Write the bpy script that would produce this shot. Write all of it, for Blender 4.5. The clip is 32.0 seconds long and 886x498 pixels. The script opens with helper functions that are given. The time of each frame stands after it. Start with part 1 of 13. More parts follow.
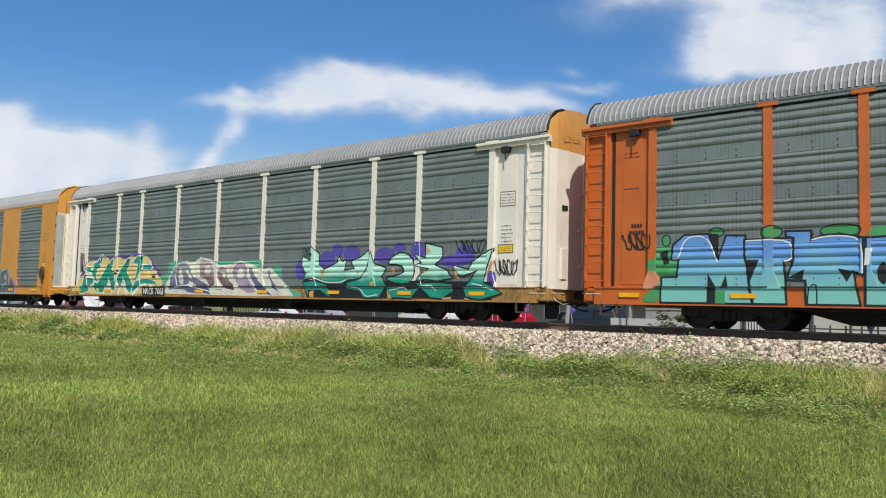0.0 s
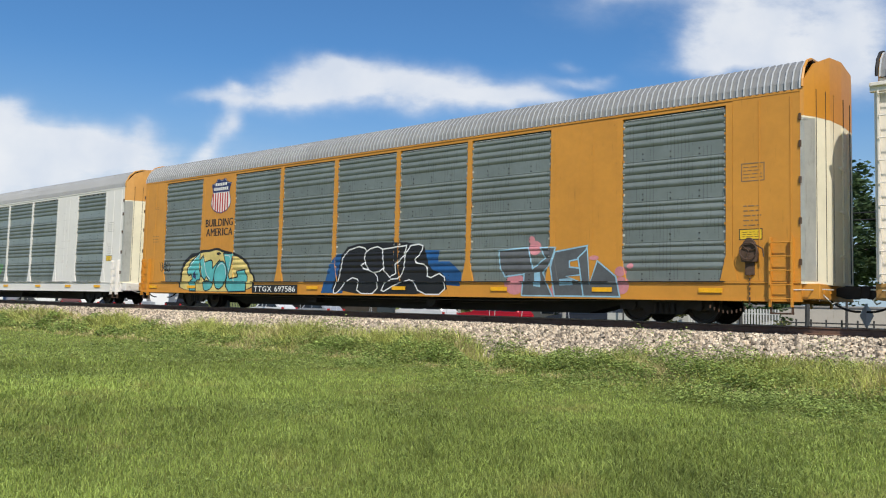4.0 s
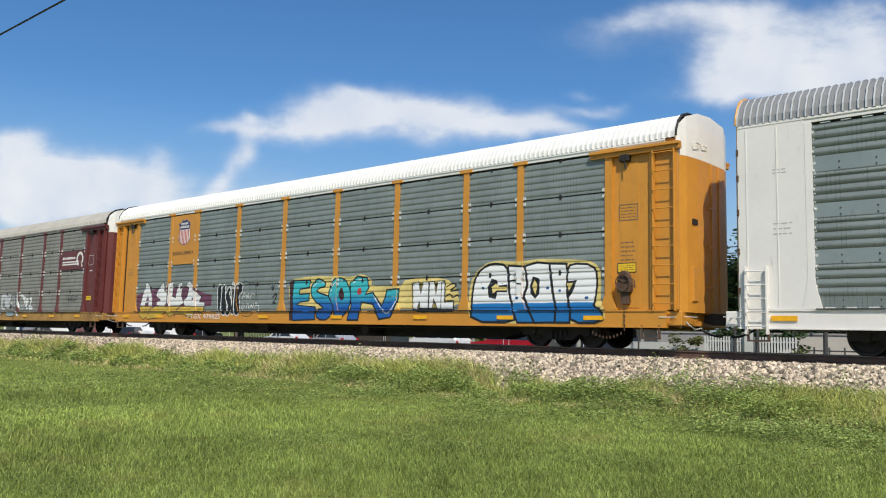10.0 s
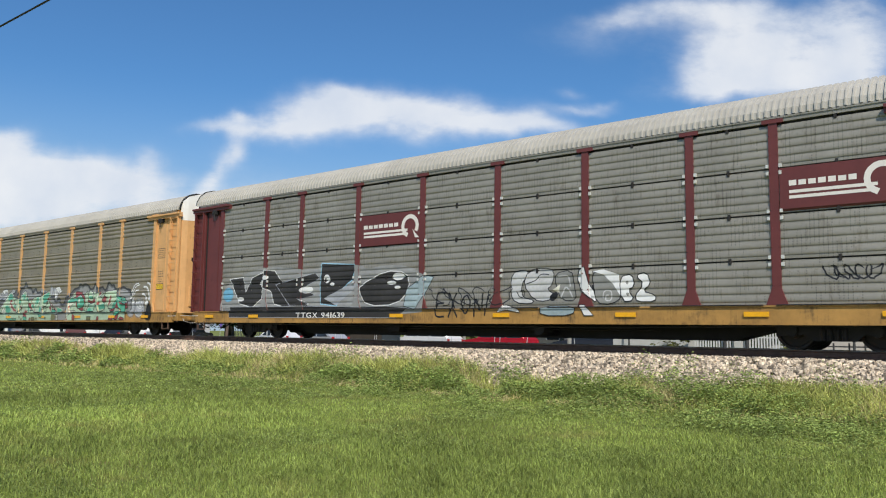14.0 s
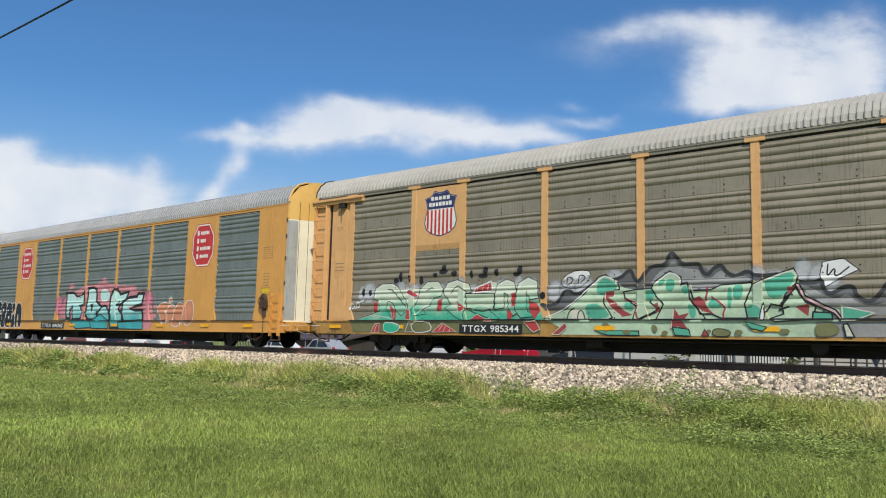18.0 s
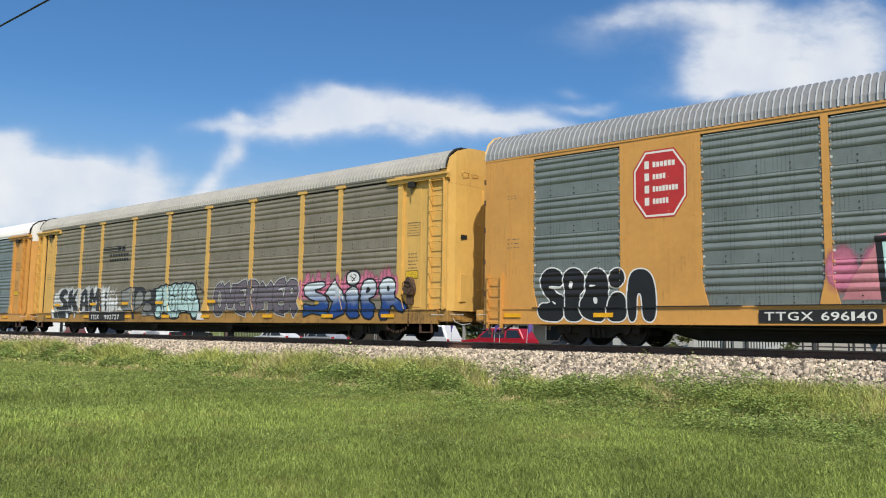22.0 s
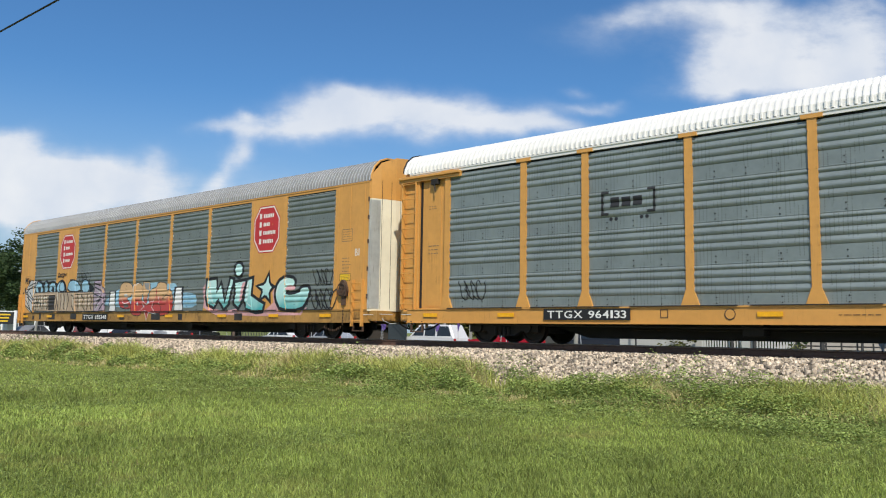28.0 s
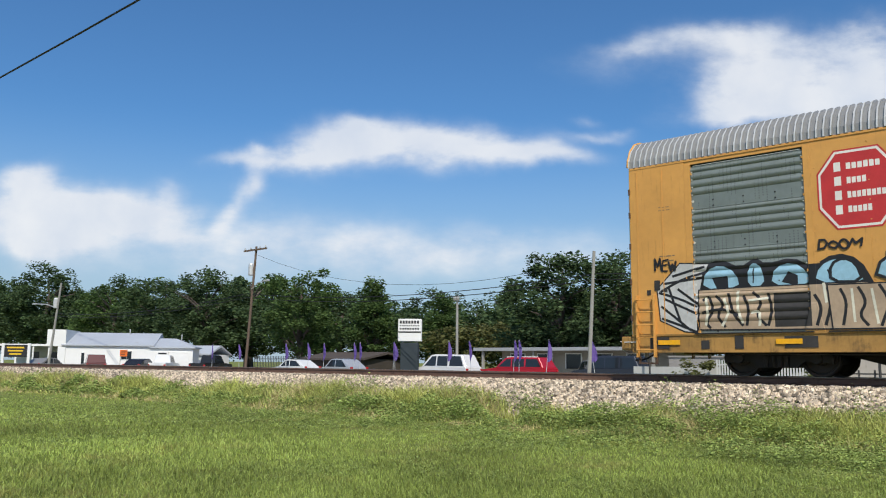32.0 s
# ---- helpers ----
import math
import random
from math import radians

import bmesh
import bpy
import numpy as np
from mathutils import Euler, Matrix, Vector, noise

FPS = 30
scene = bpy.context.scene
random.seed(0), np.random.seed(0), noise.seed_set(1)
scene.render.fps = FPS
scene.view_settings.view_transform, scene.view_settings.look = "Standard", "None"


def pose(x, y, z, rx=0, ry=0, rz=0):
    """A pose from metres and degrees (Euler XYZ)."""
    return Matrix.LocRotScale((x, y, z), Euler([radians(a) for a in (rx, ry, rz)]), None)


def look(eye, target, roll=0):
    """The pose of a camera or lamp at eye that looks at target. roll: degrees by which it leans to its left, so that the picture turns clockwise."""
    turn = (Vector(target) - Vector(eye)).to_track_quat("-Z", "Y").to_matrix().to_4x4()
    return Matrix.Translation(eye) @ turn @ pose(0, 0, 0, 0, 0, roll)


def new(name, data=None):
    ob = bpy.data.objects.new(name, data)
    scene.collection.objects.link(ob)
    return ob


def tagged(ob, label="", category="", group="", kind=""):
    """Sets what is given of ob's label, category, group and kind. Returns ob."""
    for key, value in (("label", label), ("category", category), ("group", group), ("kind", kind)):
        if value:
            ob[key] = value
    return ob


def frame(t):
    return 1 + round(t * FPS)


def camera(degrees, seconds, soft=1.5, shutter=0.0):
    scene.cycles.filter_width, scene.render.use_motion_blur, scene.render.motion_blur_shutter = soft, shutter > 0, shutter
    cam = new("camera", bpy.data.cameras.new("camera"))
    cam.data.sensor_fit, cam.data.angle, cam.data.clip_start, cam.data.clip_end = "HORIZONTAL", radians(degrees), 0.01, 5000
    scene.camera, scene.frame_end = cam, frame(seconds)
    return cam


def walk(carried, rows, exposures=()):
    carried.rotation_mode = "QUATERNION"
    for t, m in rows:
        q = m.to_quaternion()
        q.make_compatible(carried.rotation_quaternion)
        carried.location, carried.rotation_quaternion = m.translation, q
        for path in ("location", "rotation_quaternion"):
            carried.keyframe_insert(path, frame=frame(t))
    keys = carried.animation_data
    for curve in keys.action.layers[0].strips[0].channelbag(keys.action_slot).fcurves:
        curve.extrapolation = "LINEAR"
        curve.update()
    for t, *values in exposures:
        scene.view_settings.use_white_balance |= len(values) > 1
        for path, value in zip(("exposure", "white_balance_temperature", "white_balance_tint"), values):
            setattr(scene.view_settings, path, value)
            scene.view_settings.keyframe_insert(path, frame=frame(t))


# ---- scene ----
from mathutils.geometry import tessellate_polygon

# Plan, in metres: x along the track (the train runs to +x), y away from the camera, z up from the top of the rails.
EYE = Vector((0.0, 0.0, 0.24))
TRACK_Y = 19.84
PITCH = 28.55
SUN_TO = Vector((0.50, -0.445, 0.745)).normalized()


def aim(yaw, tilt, roll):
    a, b = radians(yaw), radians(tilt)
    way = Vector((-math.sin(a) * math.cos(b), math.cos(a) * math.cos(b), math.sin(b)))
    return look(EYE, EYE + way * 10, roll)


cam = camera(57.74, 32.0, soft=1.1)
walk(cam, [(t, aim(y, p, r)) for t, y, p, r in (
    (0, 39.87, 4.45, 1.58), (0.5, 39.84, 4.48, 1.60), (1, 39.34, 4.53, 1.15), (1.5, 39.43, 4.48, 1.09), (2, 39.54, 4.56, 0.98), (2.5, 39.57, 4.59, 0.90),
    (3, 39.53, 4.43, 1.01), (3.5, 39.63, 4.13, 1.54), (5.5, 39.68, 4.19, 1.02), (6, 39.81, 4.12, 1.02), (6.5, 40.22, 4.67, 1.01), (7, 40.16, 4.94, 1.00),
    (7.5, 39.88, 5.04, 0.92), (8, 39.86, 5.48, 0.81), (8.5, 40.06, 5.82, 0.77), (9, 40.28, 6.03, 0.90), (9.5, 40.46, 6.27, 0.97), (10, 40.65, 6.14, 1.30),
    (10.5, 40.61, 6.13, 0.97), (11, 40.57, 6.06, 0.95), (11.5, 40.57, 6.03, 1.10), (12, 40.49, 6.11, 1.12), (12.5, 40.37, 6.05, 1.15), (13, 40.27, 5.88, 1.12),
    (13.5, 40.19, 5.89, 0.91), (14, 39.97, 6.02, 0.87), (14.5, 39.91, 6.03, 0.94), (16.5, 39.75, 6.49, 1.26), (17, 39.93, 6.81, 1.36), (17.5, 40.03, 6.92, 1.40),
    (18, 40.09, 6.84, 1.44), (18.5, 40.06, 6.58, 1.51), (19, 40.10, 6.45, 1.45), (19.5, 40.11, 6.42, 1.40), (20, 39.92, 6.55, 1.31), (20.5, 39.73, 6.55, 1.30),
    (21, 39.83, 6.44, 1.24), (21.5, 39.91, 6.26, 1.05), (22, 39.95, 6.03, 0.91), (22.5, 40.10, 5.89, 0.93), (23, 40.27, 5.82, 0.97), (23.5, 40.41, 5.78, 1.02),
    (24, 40.71, 5.83, 0.94), (24.5, 40.94, 5.76, 0.83), (25, 41.06, 5.86, 0.53), (25.5, 40.90, 5.68, 0.65), (27.5, 40.60, 5.98, 0.87), (28, 40.43, 5.99, 0.92),
    (28.5, 40.31, 6.12, 0.86), (29, 40.24, 6.83, 0.61), (29.5, 40.60, 7.83, 0.50), (30, 41.19, 7.75, 0.44), (30.5, 41.24, 7.83, 0.42), (31, 41.14, 8.00, 0.51),
    (31.5, 41.18, 8.06, 0.50), (32, 41.27, 8.08, 0.51))])

# ---- world, sun ----
scene.view_settings.exposure = -0.1


def socket_math(nt, op, a, b=None, c=None):
    n = nt.nodes.new("ShaderNodeMath")
    n.operation = op
    for i, v in enumerate((a, b, c)):
        if v is None:
            continue
        if isinstance(v, (int, float)):
            n.inputs[i].default_value = v
        else:
            nt.links.new(v, n.inputs[i])
    return n.outputs[0]


def vec_math(nt, op, a, b=None):
    n = nt.nodes.new("ShaderNodeVectorMath")
    n.operation = op
    for i, v in enumerate((a, b)):
        if v is None:
            continue
        if isinstance(v, (tuple, list)):
            n.inputs[i].default_value = v
        else:
            nt.links.new(v, n.inputs[i])
    return n.outputs["Value" if op == "DOT_PRODUCT" else "Vector"]


# clouds on that plan: across, up, half width, half height, weight
CLOUD_MAIN = ((-0.116, 0.127, 0.053, 0.027, 1), (-0.046, 0.131, 0.063, 0.027, 1), (0.024, 0.125, 0.060, 0.023, 0.95), (0.087, 0.118, 0.056, 0.017, 0.8), (0.150, 0.114, 0.049, 0.010, 0.6), (-0.116, 0.151, 0.025, 0.013, 0.6), (-0.172, 0.115, 0.042, 0.017, 0.8), (-0.220, 0.110, 0.042, 0.010, 0.6), (-0.269, 0.110, 0.035, 0.007, 0.5), (-0.227, 0.121, 0.021, 0.006, 0.45), (-0.238, 0.081, 0.014, 0.018, 0.7), (-0.255, 0.056, 0.014, 0.020, 0.7), (-0.266, 0.035, 0.014, 0.014, 0.5))
CLOUD_LEFT = ((-0.512, 0.057, 0.049, 0.039, 1.1), (-0.456, 0.051, 0.056, 0.030, 1), (-0.394, 0.044, 0.049, 0.023, 0.85), (-0.332, 0.045, 0.039, 0.020, 0.8), (-0.511, 0.095, 0.025, 0.013, 0.7), (-0.345, 0.076, 0.014, 0.018, 0.4), (-0.491, 0.016, 0.084, 0.021, 0.8), (-0.360, 0.020, 0.070, 0.011, 0.5))
CLOUD_RIGHT = ((0.339, 0.184, 0.042, 0.032, 0.8), (0.395, 0.199, 0.056, 0.035, 0.8), (0.459, 0.200, 0.063, 0.035, 0.95), (0.536, 0.208, 0.056, 0.042, 1), (0.516, 0.166, 0.070, 0.021, 0.8), (0.361, 0.160, 0.063, 0.013, 0.7), (0.232, 0.253, 0.042, 0.013, 0.45), (0.302, 0.260, 0.063, 0.018, 0.5), (0.394, 0.255, 0.070, 0.021, 0.6), (0.513, 0.263, 0.063, 0.021, 0.7), (0.192, 0.137, 0.042, 0.006, 0.5), (0.178, 0.158, 0.021, 0.008, 0.35), (0.220, 0.145, 0.028, 0.006, 0.4))
CLOUD_LOW = ((0.444, 0.227, 0.211, 0.063, 0.34), (0.517, 0.131, 0.098, 0.021, 0.4), (-0.032, 0.128, 0.232, 0.037, 0.26), (-0.450, 0.044, 0.211, 0.049, 0.28), (0.198, 0.231, 0.084, 0.021, 0.2), (-0.199, 0.039, 0.141, 0.042, 0.16), (-0.05, 0.010, 0.27, 0.028, 0.6), (-0.1, -0.02, 0.5, 0.030, 0.5))


def make_world():
    world = bpy.data.worlds.new("sky")
    scene.world = world
    world.use_nodes = True
    nt = world.node_tree
    nt.nodes.clear()
    out = nt.nodes.new("ShaderNodeOutputWorld")
    bg = nt.nodes.new("ShaderNodeBackground")
    nt.links.new(bg.outputs[0], out.inputs[0])
    sky = nt.nodes.new("ShaderNodeTexSky")
    sky.sky_type = "NISHITA"
    sky.sun_disc = False
    sky.sun_elevation = math.asin(SUN_TO.z)
    sky.sun_rotation = math.atan2(SUN_TO.x, SUN_TO.y)
    sky.air_density, sky.dust_density, sky.ozone_density = 1.1, 0.6, 3.0
    tint = nt.nodes.new("ShaderNodeMix")
    tint.data_type, tint.blend_type = "RGBA", "MULTIPLY"
    tint.inputs["Factor"].default_value = 1.0
    nt.links.new(sky.outputs[0], tint.inputs["A"])
    tint.inputs["B"].default_value = (0.58, 0.97, 1.29, 1)
    coord = nt.nodes.new("ShaderNodeTexCoord").outputs["Generated"]
    # cloud plan: across and up on a plane one metre ahead, square to the middle of the view
    ahead = vec_math(nt, "DOT_PRODUCT", coord, (-0.653, 0.7442, 0.1406))
    near = socket_math(nt, "MAXIMUM", ahead, 0.15)
    u = socket_math(nt, "DIVIDE", vec_math(nt, "DOT_PRODUCT", coord, (0.7525, 0.6586, 0.0088)), near)
    v = socket_math(nt, "DIVIDE", vec_math(nt, "DOT_PRODUCT", coord, (0.086, -0.1116, 0.99)), near)
    uv = nt.nodes.new("ShaderNodeCombineXYZ")
    nt.links.new(u, uv.inputs[0])
    nt.links.new(v, uv.inputs[1])
    warp = nt.nodes.new("ShaderNodeTexNoise")
    warp.inputs["Scale"].default_value, warp.inputs["Detail"].default_value = 9.0, 8.0
    nt.links.new(uv.outputs[0], warp.inputs["Vector"])
    wv = vec_math(nt, "MULTIPLY", vec_math(nt, "SUBTRACT", warp.outputs["Color"], (0.5, 0.5, 0.5)), (0.085, 0.055, 0))
    p = vec_math(nt, "ADD", uv.outputs[0], wv)
    total = None
    for cu, cv, ru, rv, w in CLOUD_MAIN + CLOUD_LEFT + CLOUD_RIGHT + CLOUD_LOW:
        q = vec_math(nt, "MULTIPLY", vec_math(nt, "SUBTRACT", p, (cu, cv, 0)), (1 / ru, 1 / rv, 0))
        g = socket_math(nt, "MULTIPLY", socket_math(nt, "EXPONENT", socket_math(nt, "MULTIPLY", vec_math(nt, "DOT_PRODUCT", q, q), -1.0)), w)
        total = g if total is None else socket_math(nt, "ADD", total, g)
    fine = nt.nodes.new("ShaderNodeTexNoise")
    fine.inputs["Scale"].default_value, fine.inputs["Detail"].default_value, fine.inputs["Roughness"].default_value = 15.0, 10.0, 0.6
    stretch = vec_math(nt, "MULTIPLY", uv.outputs[0], (0.6, 1.2, 1))
    nt.links.new(stretch, fine.inputs["Vector"])
    wide = nt.nodes.new("ShaderNodeTexNoise")
    wide.inputs["Scale"].default_value, wide.inputs["Detail"].default_value = 3.0, 6.0
    nt.links.new(coord, wide.inputs["Vector"])
    front = socket_math(nt, "GREATER_THAN", ahead, 0.15)
    rest = socket_math(nt, "MULTIPLY", socket_math(nt, "SUBTRACT", 1.0, front), socket_math(nt, "MULTIPLY", socket_math(nt, "SUBTRACT", wide.outputs[0], 0.42), 4.0))
    dens = socket_math(nt, "ADD", socket_math(nt, "MULTIPLY", total, front), rest)
    dens = socket_math(nt, "MULTIPLY", dens, socket_math(nt, "ADD", -0.15, socket_math(nt, "MULTIPLY", fine.outputs[0], 2.0)))
    ramp = nt.nodes.new("ShaderNodeMapRange")
    ramp.interpolation_type = "SMOOTHSTEP"
    ramp.inputs["From Min"].default_value, ramp.inputs["From Max"].default_value = 0.06, 1.12
    ramp.inputs["To Max"].default_value = 0.92
    nt.links.new(dens, ramp.inputs["Value"])
    mix = nt.nodes.new("ShaderNodeMix")
    mix.data_type = "RGBA"
    nt.links.new(ramp.outputs[0], mix.inputs["Factor"])
    # haze towards the horizon
    sep = nt.nodes.new("ShaderNodeSeparateXYZ")
    nt.links.new(coord, sep.inputs[0])
    low = nt.nodes.new("ShaderNodeMapRange")
    low.interpolation_type = "SMOOTHSTEP"
    low.inputs["From Min"].default_value, low.inputs["From Max"].default_value = 0.0, 0.30
    low.inputs["To Min"].default_value, low.inputs["To Max"].default_value = 0.85, 0.0
    nt.links.new(sep.outputs[2], low.inputs["Value"])
    haze = nt.nodes.new("ShaderNodeMix")
    haze.data_type = "RGBA"
    nt.links.new(low.outputs[0], haze.inputs["Factor"])
    nt.links.new(tint.outputs["Result"], haze.inputs["A"])
    haze.inputs["B"].default_value = (4.6, 5.8, 6.9, 1)
    nt.links.new(haze.outputs["Result"], mix.inputs["A"])
    # thick parts are whiter than thin ones
    body = nt.nodes.new("ShaderNodeMix")
    body.data_type = "RGBA"
    lit = nt.nodes.new("ShaderNodeMapRange")
    lit.inputs["From Min"].default_value, lit.inputs["From Max"].default_value = 0.38, 0.66
    nt.links.new(warp.outputs[0], lit.inputs["Value"])
    nt.links.new(lit.outputs[0], body.inputs["Factor"])
    body.inputs["A"].default_value, body.inputs["B"].default_value = (7.5, 8.1, 9.1, 1), (9.3, 9.5, 9.8, 1)
    nt.links.new(body.outputs["Result"], mix.inputs["B"])
    nt.links.new(mix.outputs["Result"], bg.inputs[0])
    bg.inputs[1].default_value = 0.1


make_world()
sun = new("sun", bpy.data.lights.new("sun", "SUN"))
sun.data.energy, sun.data.angle, sun.data.color = 4.6, radians(0.6), (1.0, 0.93, 0.82)
sun.matrix_world = look(SUN_TO * 60, (0, 0, 0))

# ---- materials ----
MATS = {}


def surface(name, color, rough=0.6, metal=0.0, vary=0.12, scale=3.0, dirt=None, dirt_amount=0.0, streak=0.0, bump=0.0, bump_scale=60.0, spec=0.5, island=0.0, each=0.0, stretch=(1, 1, 1), thin=0.0):
    """A painted, rusted, stony or leafy surface: base colour, broad variation, grime of another colour, grain and relief."""
    if name in MATS:
        return MATS[name]
    m = bpy.data.materials.new(name)
    m.use_nodes = True
    nt = m.node_tree
    b = nt.nodes["Principled BSDF"]
    b.inputs["Roughness"].default_value, b.inputs["Metallic"].default_value = rough, metal
    b.inputs["Specular IOR Level"].default_value = spec
    coord = nt.nodes.new("ShaderNodeTexCoord").outputs["Object"]
    if stretch != (1, 1, 1):
        coord = vec_math(nt, "MULTIPLY", coord, stretch)

    def noise_tex(sc, detail=5.0, vec=None, r=0.6):
        n = nt.nodes.new("ShaderNodeTexNoise")
        n.inputs["Scale"].default_value, n.inputs["Detail"].default_value, n.inputs["Roughness"].default_value = sc, detail, r
        nt.links.new(vec if vec is not None else coord, n.inputs["Vector"])
        return n.outputs[0]

    def mixed(fac, a, bcol, blend="MIX"):
        n = nt.nodes.new("ShaderNodeMix")
        n.data_type, n.blend_type = "RGBA", blend
        if isinstance(fac, float):
            n.inputs["Factor"].default_value = fac
        else:
            nt.links.new(fac, n.inputs["Factor"])
        for key, val in (("A", a), ("B", bcol)):
            if isinstance(val, tuple):
                n.inputs[key].default_value = (*val[:3], 1)
            else:
                nt.links.new(val, n.inputs[key])
        return n.outputs["Result"]

    broad = socket_math(nt, "ADD", socket_math(nt, "MULTIPLY", noise_tex(scale), 0.7), socket_math(nt, "MULTIPLY", noise_tex(scale * 9), 0.3))
    lo = tuple(c * (1 - vary) for c in color)
    hi = tuple(min(1, c * (1 + vary)) for c in color)
    wide = nt.nodes.new("ShaderNodeMapRange")
    wide.inputs["From Min"].default_value, wide.inputs["From Max"].default_value = 0.32, 0.68
    nt.links.new(broad, wide.inputs["Value"])
    col = mixed(wide.outputs[0], lo, hi)
    if island or each:
        src = nt.nodes.new("ShaderNodeNewGeometry").outputs["Random Per Island"] if island else nt.nodes.new("ShaderNodeObjectInfo").outputs["Random"]
        k = socket_math(nt, "ADD", 1.0, socket_math(nt, "MULTIPLY", socket_math(nt, "SUBTRACT", src, 0.5), 2 * (island or each)))
        comb = nt.nodes.new("ShaderNodeCombineColor")
        for i in range(3):
            nt.links.new(k, comb.inputs[i])
        col = mixed(1.0, col, comb.outputs[0], "MULTIPLY")
    if dirt:
        f = noise_tex(scale * 2.3, 8.0, None, 0.7)
        if streak:
            run = vec_math(nt, "MULTIPLY", coord, (7.0, 7.0, 0.55))
            f = socket_math(nt, "ADD", socket_math(nt, "MULTIPLY", f, 1 - streak), socket_math(nt, "MULTIPLY", noise_tex(2.2, 4.0, run), streak))
        cut = nt.nodes.new("ShaderNodeMapRange")
        cut.interpolation_type = "SMOOTHSTEP"
        cut.inputs["From Min"].default_value, cut.inputs["From Max"].default_value = 0.64 - 0.3 * dirt_amount, 0.86 - 0.3 * dirt_amount
        cut.inputs["To Max"].default_value = 0.85
        nt.links.new(f, cut.inputs["Value"])
        col = mixed(cut.outputs[0], col, dirt)
        nt.links.new(socket_math(nt, "ADD", rough, socket_math(nt, "MULTIPLY", cut.outputs[0], 0.25)), b.inputs["Roughness"])
    nt.links.new(col, b.inputs["Base Color"])
    if thin:
        # leaves let part of the light through
        glow = nt.nodes.new("ShaderNodeBsdfTranslucent")
        nt.links.new(col, glow.inputs[0])
        both = nt.nodes.new("ShaderNodeMixShader")
        both.inputs[0].default_value = thin
        nt.links.new(b.outputs[0], both.inputs[1])
        nt.links.new(glow.outputs[0], both.inputs[2])
        nt.links.new(both.outputs[0], nt.nodes["Material Output"].inputs[0])
    if bump:
        n = nt.nodes.new("ShaderNodeBump")
        n.inputs["Strength"].default_value, n.inputs["Distance"].default_value = bump, 0.02
        nt.links.new(noise_tex(bump_scale, 4.0), n.inputs["Height"])
        nt.links.new(n.outputs[0], b.inputs["Normal"])
    MATS[name] = m
    return m


def glass(name, color=(0.02, 0.025, 0.03)):
    if name not in MATS:
        m = surface(name, color, 0.08, 0.0, 0.05, 2.0)
    return MATS[name]


RUST = (0.12, 0.055, 0.03)


def perforated(name, color, grime, amount):
    """Galvanised perforated sheet: rows of fine holes, water streaks and grime."""
    if name in MATS:
        return MATS[name]
    m = surface(name, color, 0.5, 0.35, 0.16, 0.8, grime, amount, 0.55, 0.08, 40.0)
    nt = m.node_tree
    b = nt.nodes["Principled BSDF"]
    old = b.inputs["Base Color"].links[0].from_socket
    coord = nt.nodes.new("ShaderNodeTexCoord").outputs["Object"]
    sep = nt.nodes.new("ShaderNodeSeparateXYZ")
    nt.links.new(coord, sep.inputs[0])
    # short rows of holes, 45 mm apart, in bands that come and go
    wx = socket_math(nt, "PINGPONG", sep.outputs[0], 0.045)
    wz = socket_math(nt, "PINGPONG", sep.outputs[2], 0.03)
    hole = socket_math(nt, "MULTIPLY", socket_math(nt, "GREATER_THAN", wx, 0.034), socket_math(nt, "GREATER_THAN", wz, 0.015))
    n = nt.nodes.new("ShaderNodeTexNoise")
    n.inputs["Scale"].default_value, n.inputs["Detail"].default_value = 1.6, 2.0
    nt.links.new(vec_math(nt, "MULTIPLY", coord, (2.6, 1.0, 1.2)), n.inputs["Vector"])
    hole = socket_math(nt, "MULTIPLY", hole, socket_math(nt, "GREATER_THAN", n.outputs[0], 0.53))
    mix = nt.nodes.new("ShaderNodeMix")
    mix.data_type = "RGBA"
    nt.links.new(socket_math(nt, "MULTIPLY", hole, 0.5), mix.inputs["Factor"])
    nt.links.new(old, mix.inputs["A"])
    mix.inputs["B"].default_value = (0.02, 0.022, 0.022, 1)
    nt.links.new(mix.outputs["Result"], b.inputs["Base Color"])
    return m


BLACK_STEEL = surface("black_steel", (0.016, 0.014, 0.013), 0.75, 0.0, 0.4, 2.0, (0.05, 0.035, 0.025), 0.25, 0.3, 0.2, 50)
WHEEL_STEEL = surface("wheel_steel", (0.03, 0.024, 0.02), 0.6, 0.4, 0.3, 3.0, RUST, 0.3)
RAIL_STEEL = surface("rail_steel", (0.15, 0.085, 0.06), 0.65, 0.2, 0.25, 2.0, (0.03, 0.02, 0.016), 0.4, 0.0, 0.15, 60)
RAIL_TOP = surface("rail_running_surface", (0.45, 0.44, 0.43), 0.25, 0.9, 0.1, 4.0)
TIE_WOOD = surface("tie_wood", (0.05, 0.038, 0.03), 0.9, 0.0, 0.4, 4.0, (0.09, 0.08, 0.07), 0.4, 0.0, 0.4, 40, each=0.3)
SPRAY_BLACK = surface("spray_black", (0.012, 0.012, 0.014), 0.55, 0, 0.3, 2.0)
LETTER_WHITE = surface("lettering_white", (0.75, 0.74, 0.70), 0.6, 0, 0.12, 3.0, (0.3, 0.28, 0.25), 0.15)
LETTER_BLACK = surface("lettering_black", (0.02, 0.02, 0.022), 0.6, 0, 0.2, 3.0)
PLATE_BLACK = surface("number_panel_black", (0.014, 0.014, 0.015), 0.6, 0, 0.3, 2.0)
REFLECTOR = surface("reflector_yellow", (0.85, 0.42, 0.01), 0.35, 0, 0.15, 4.0)


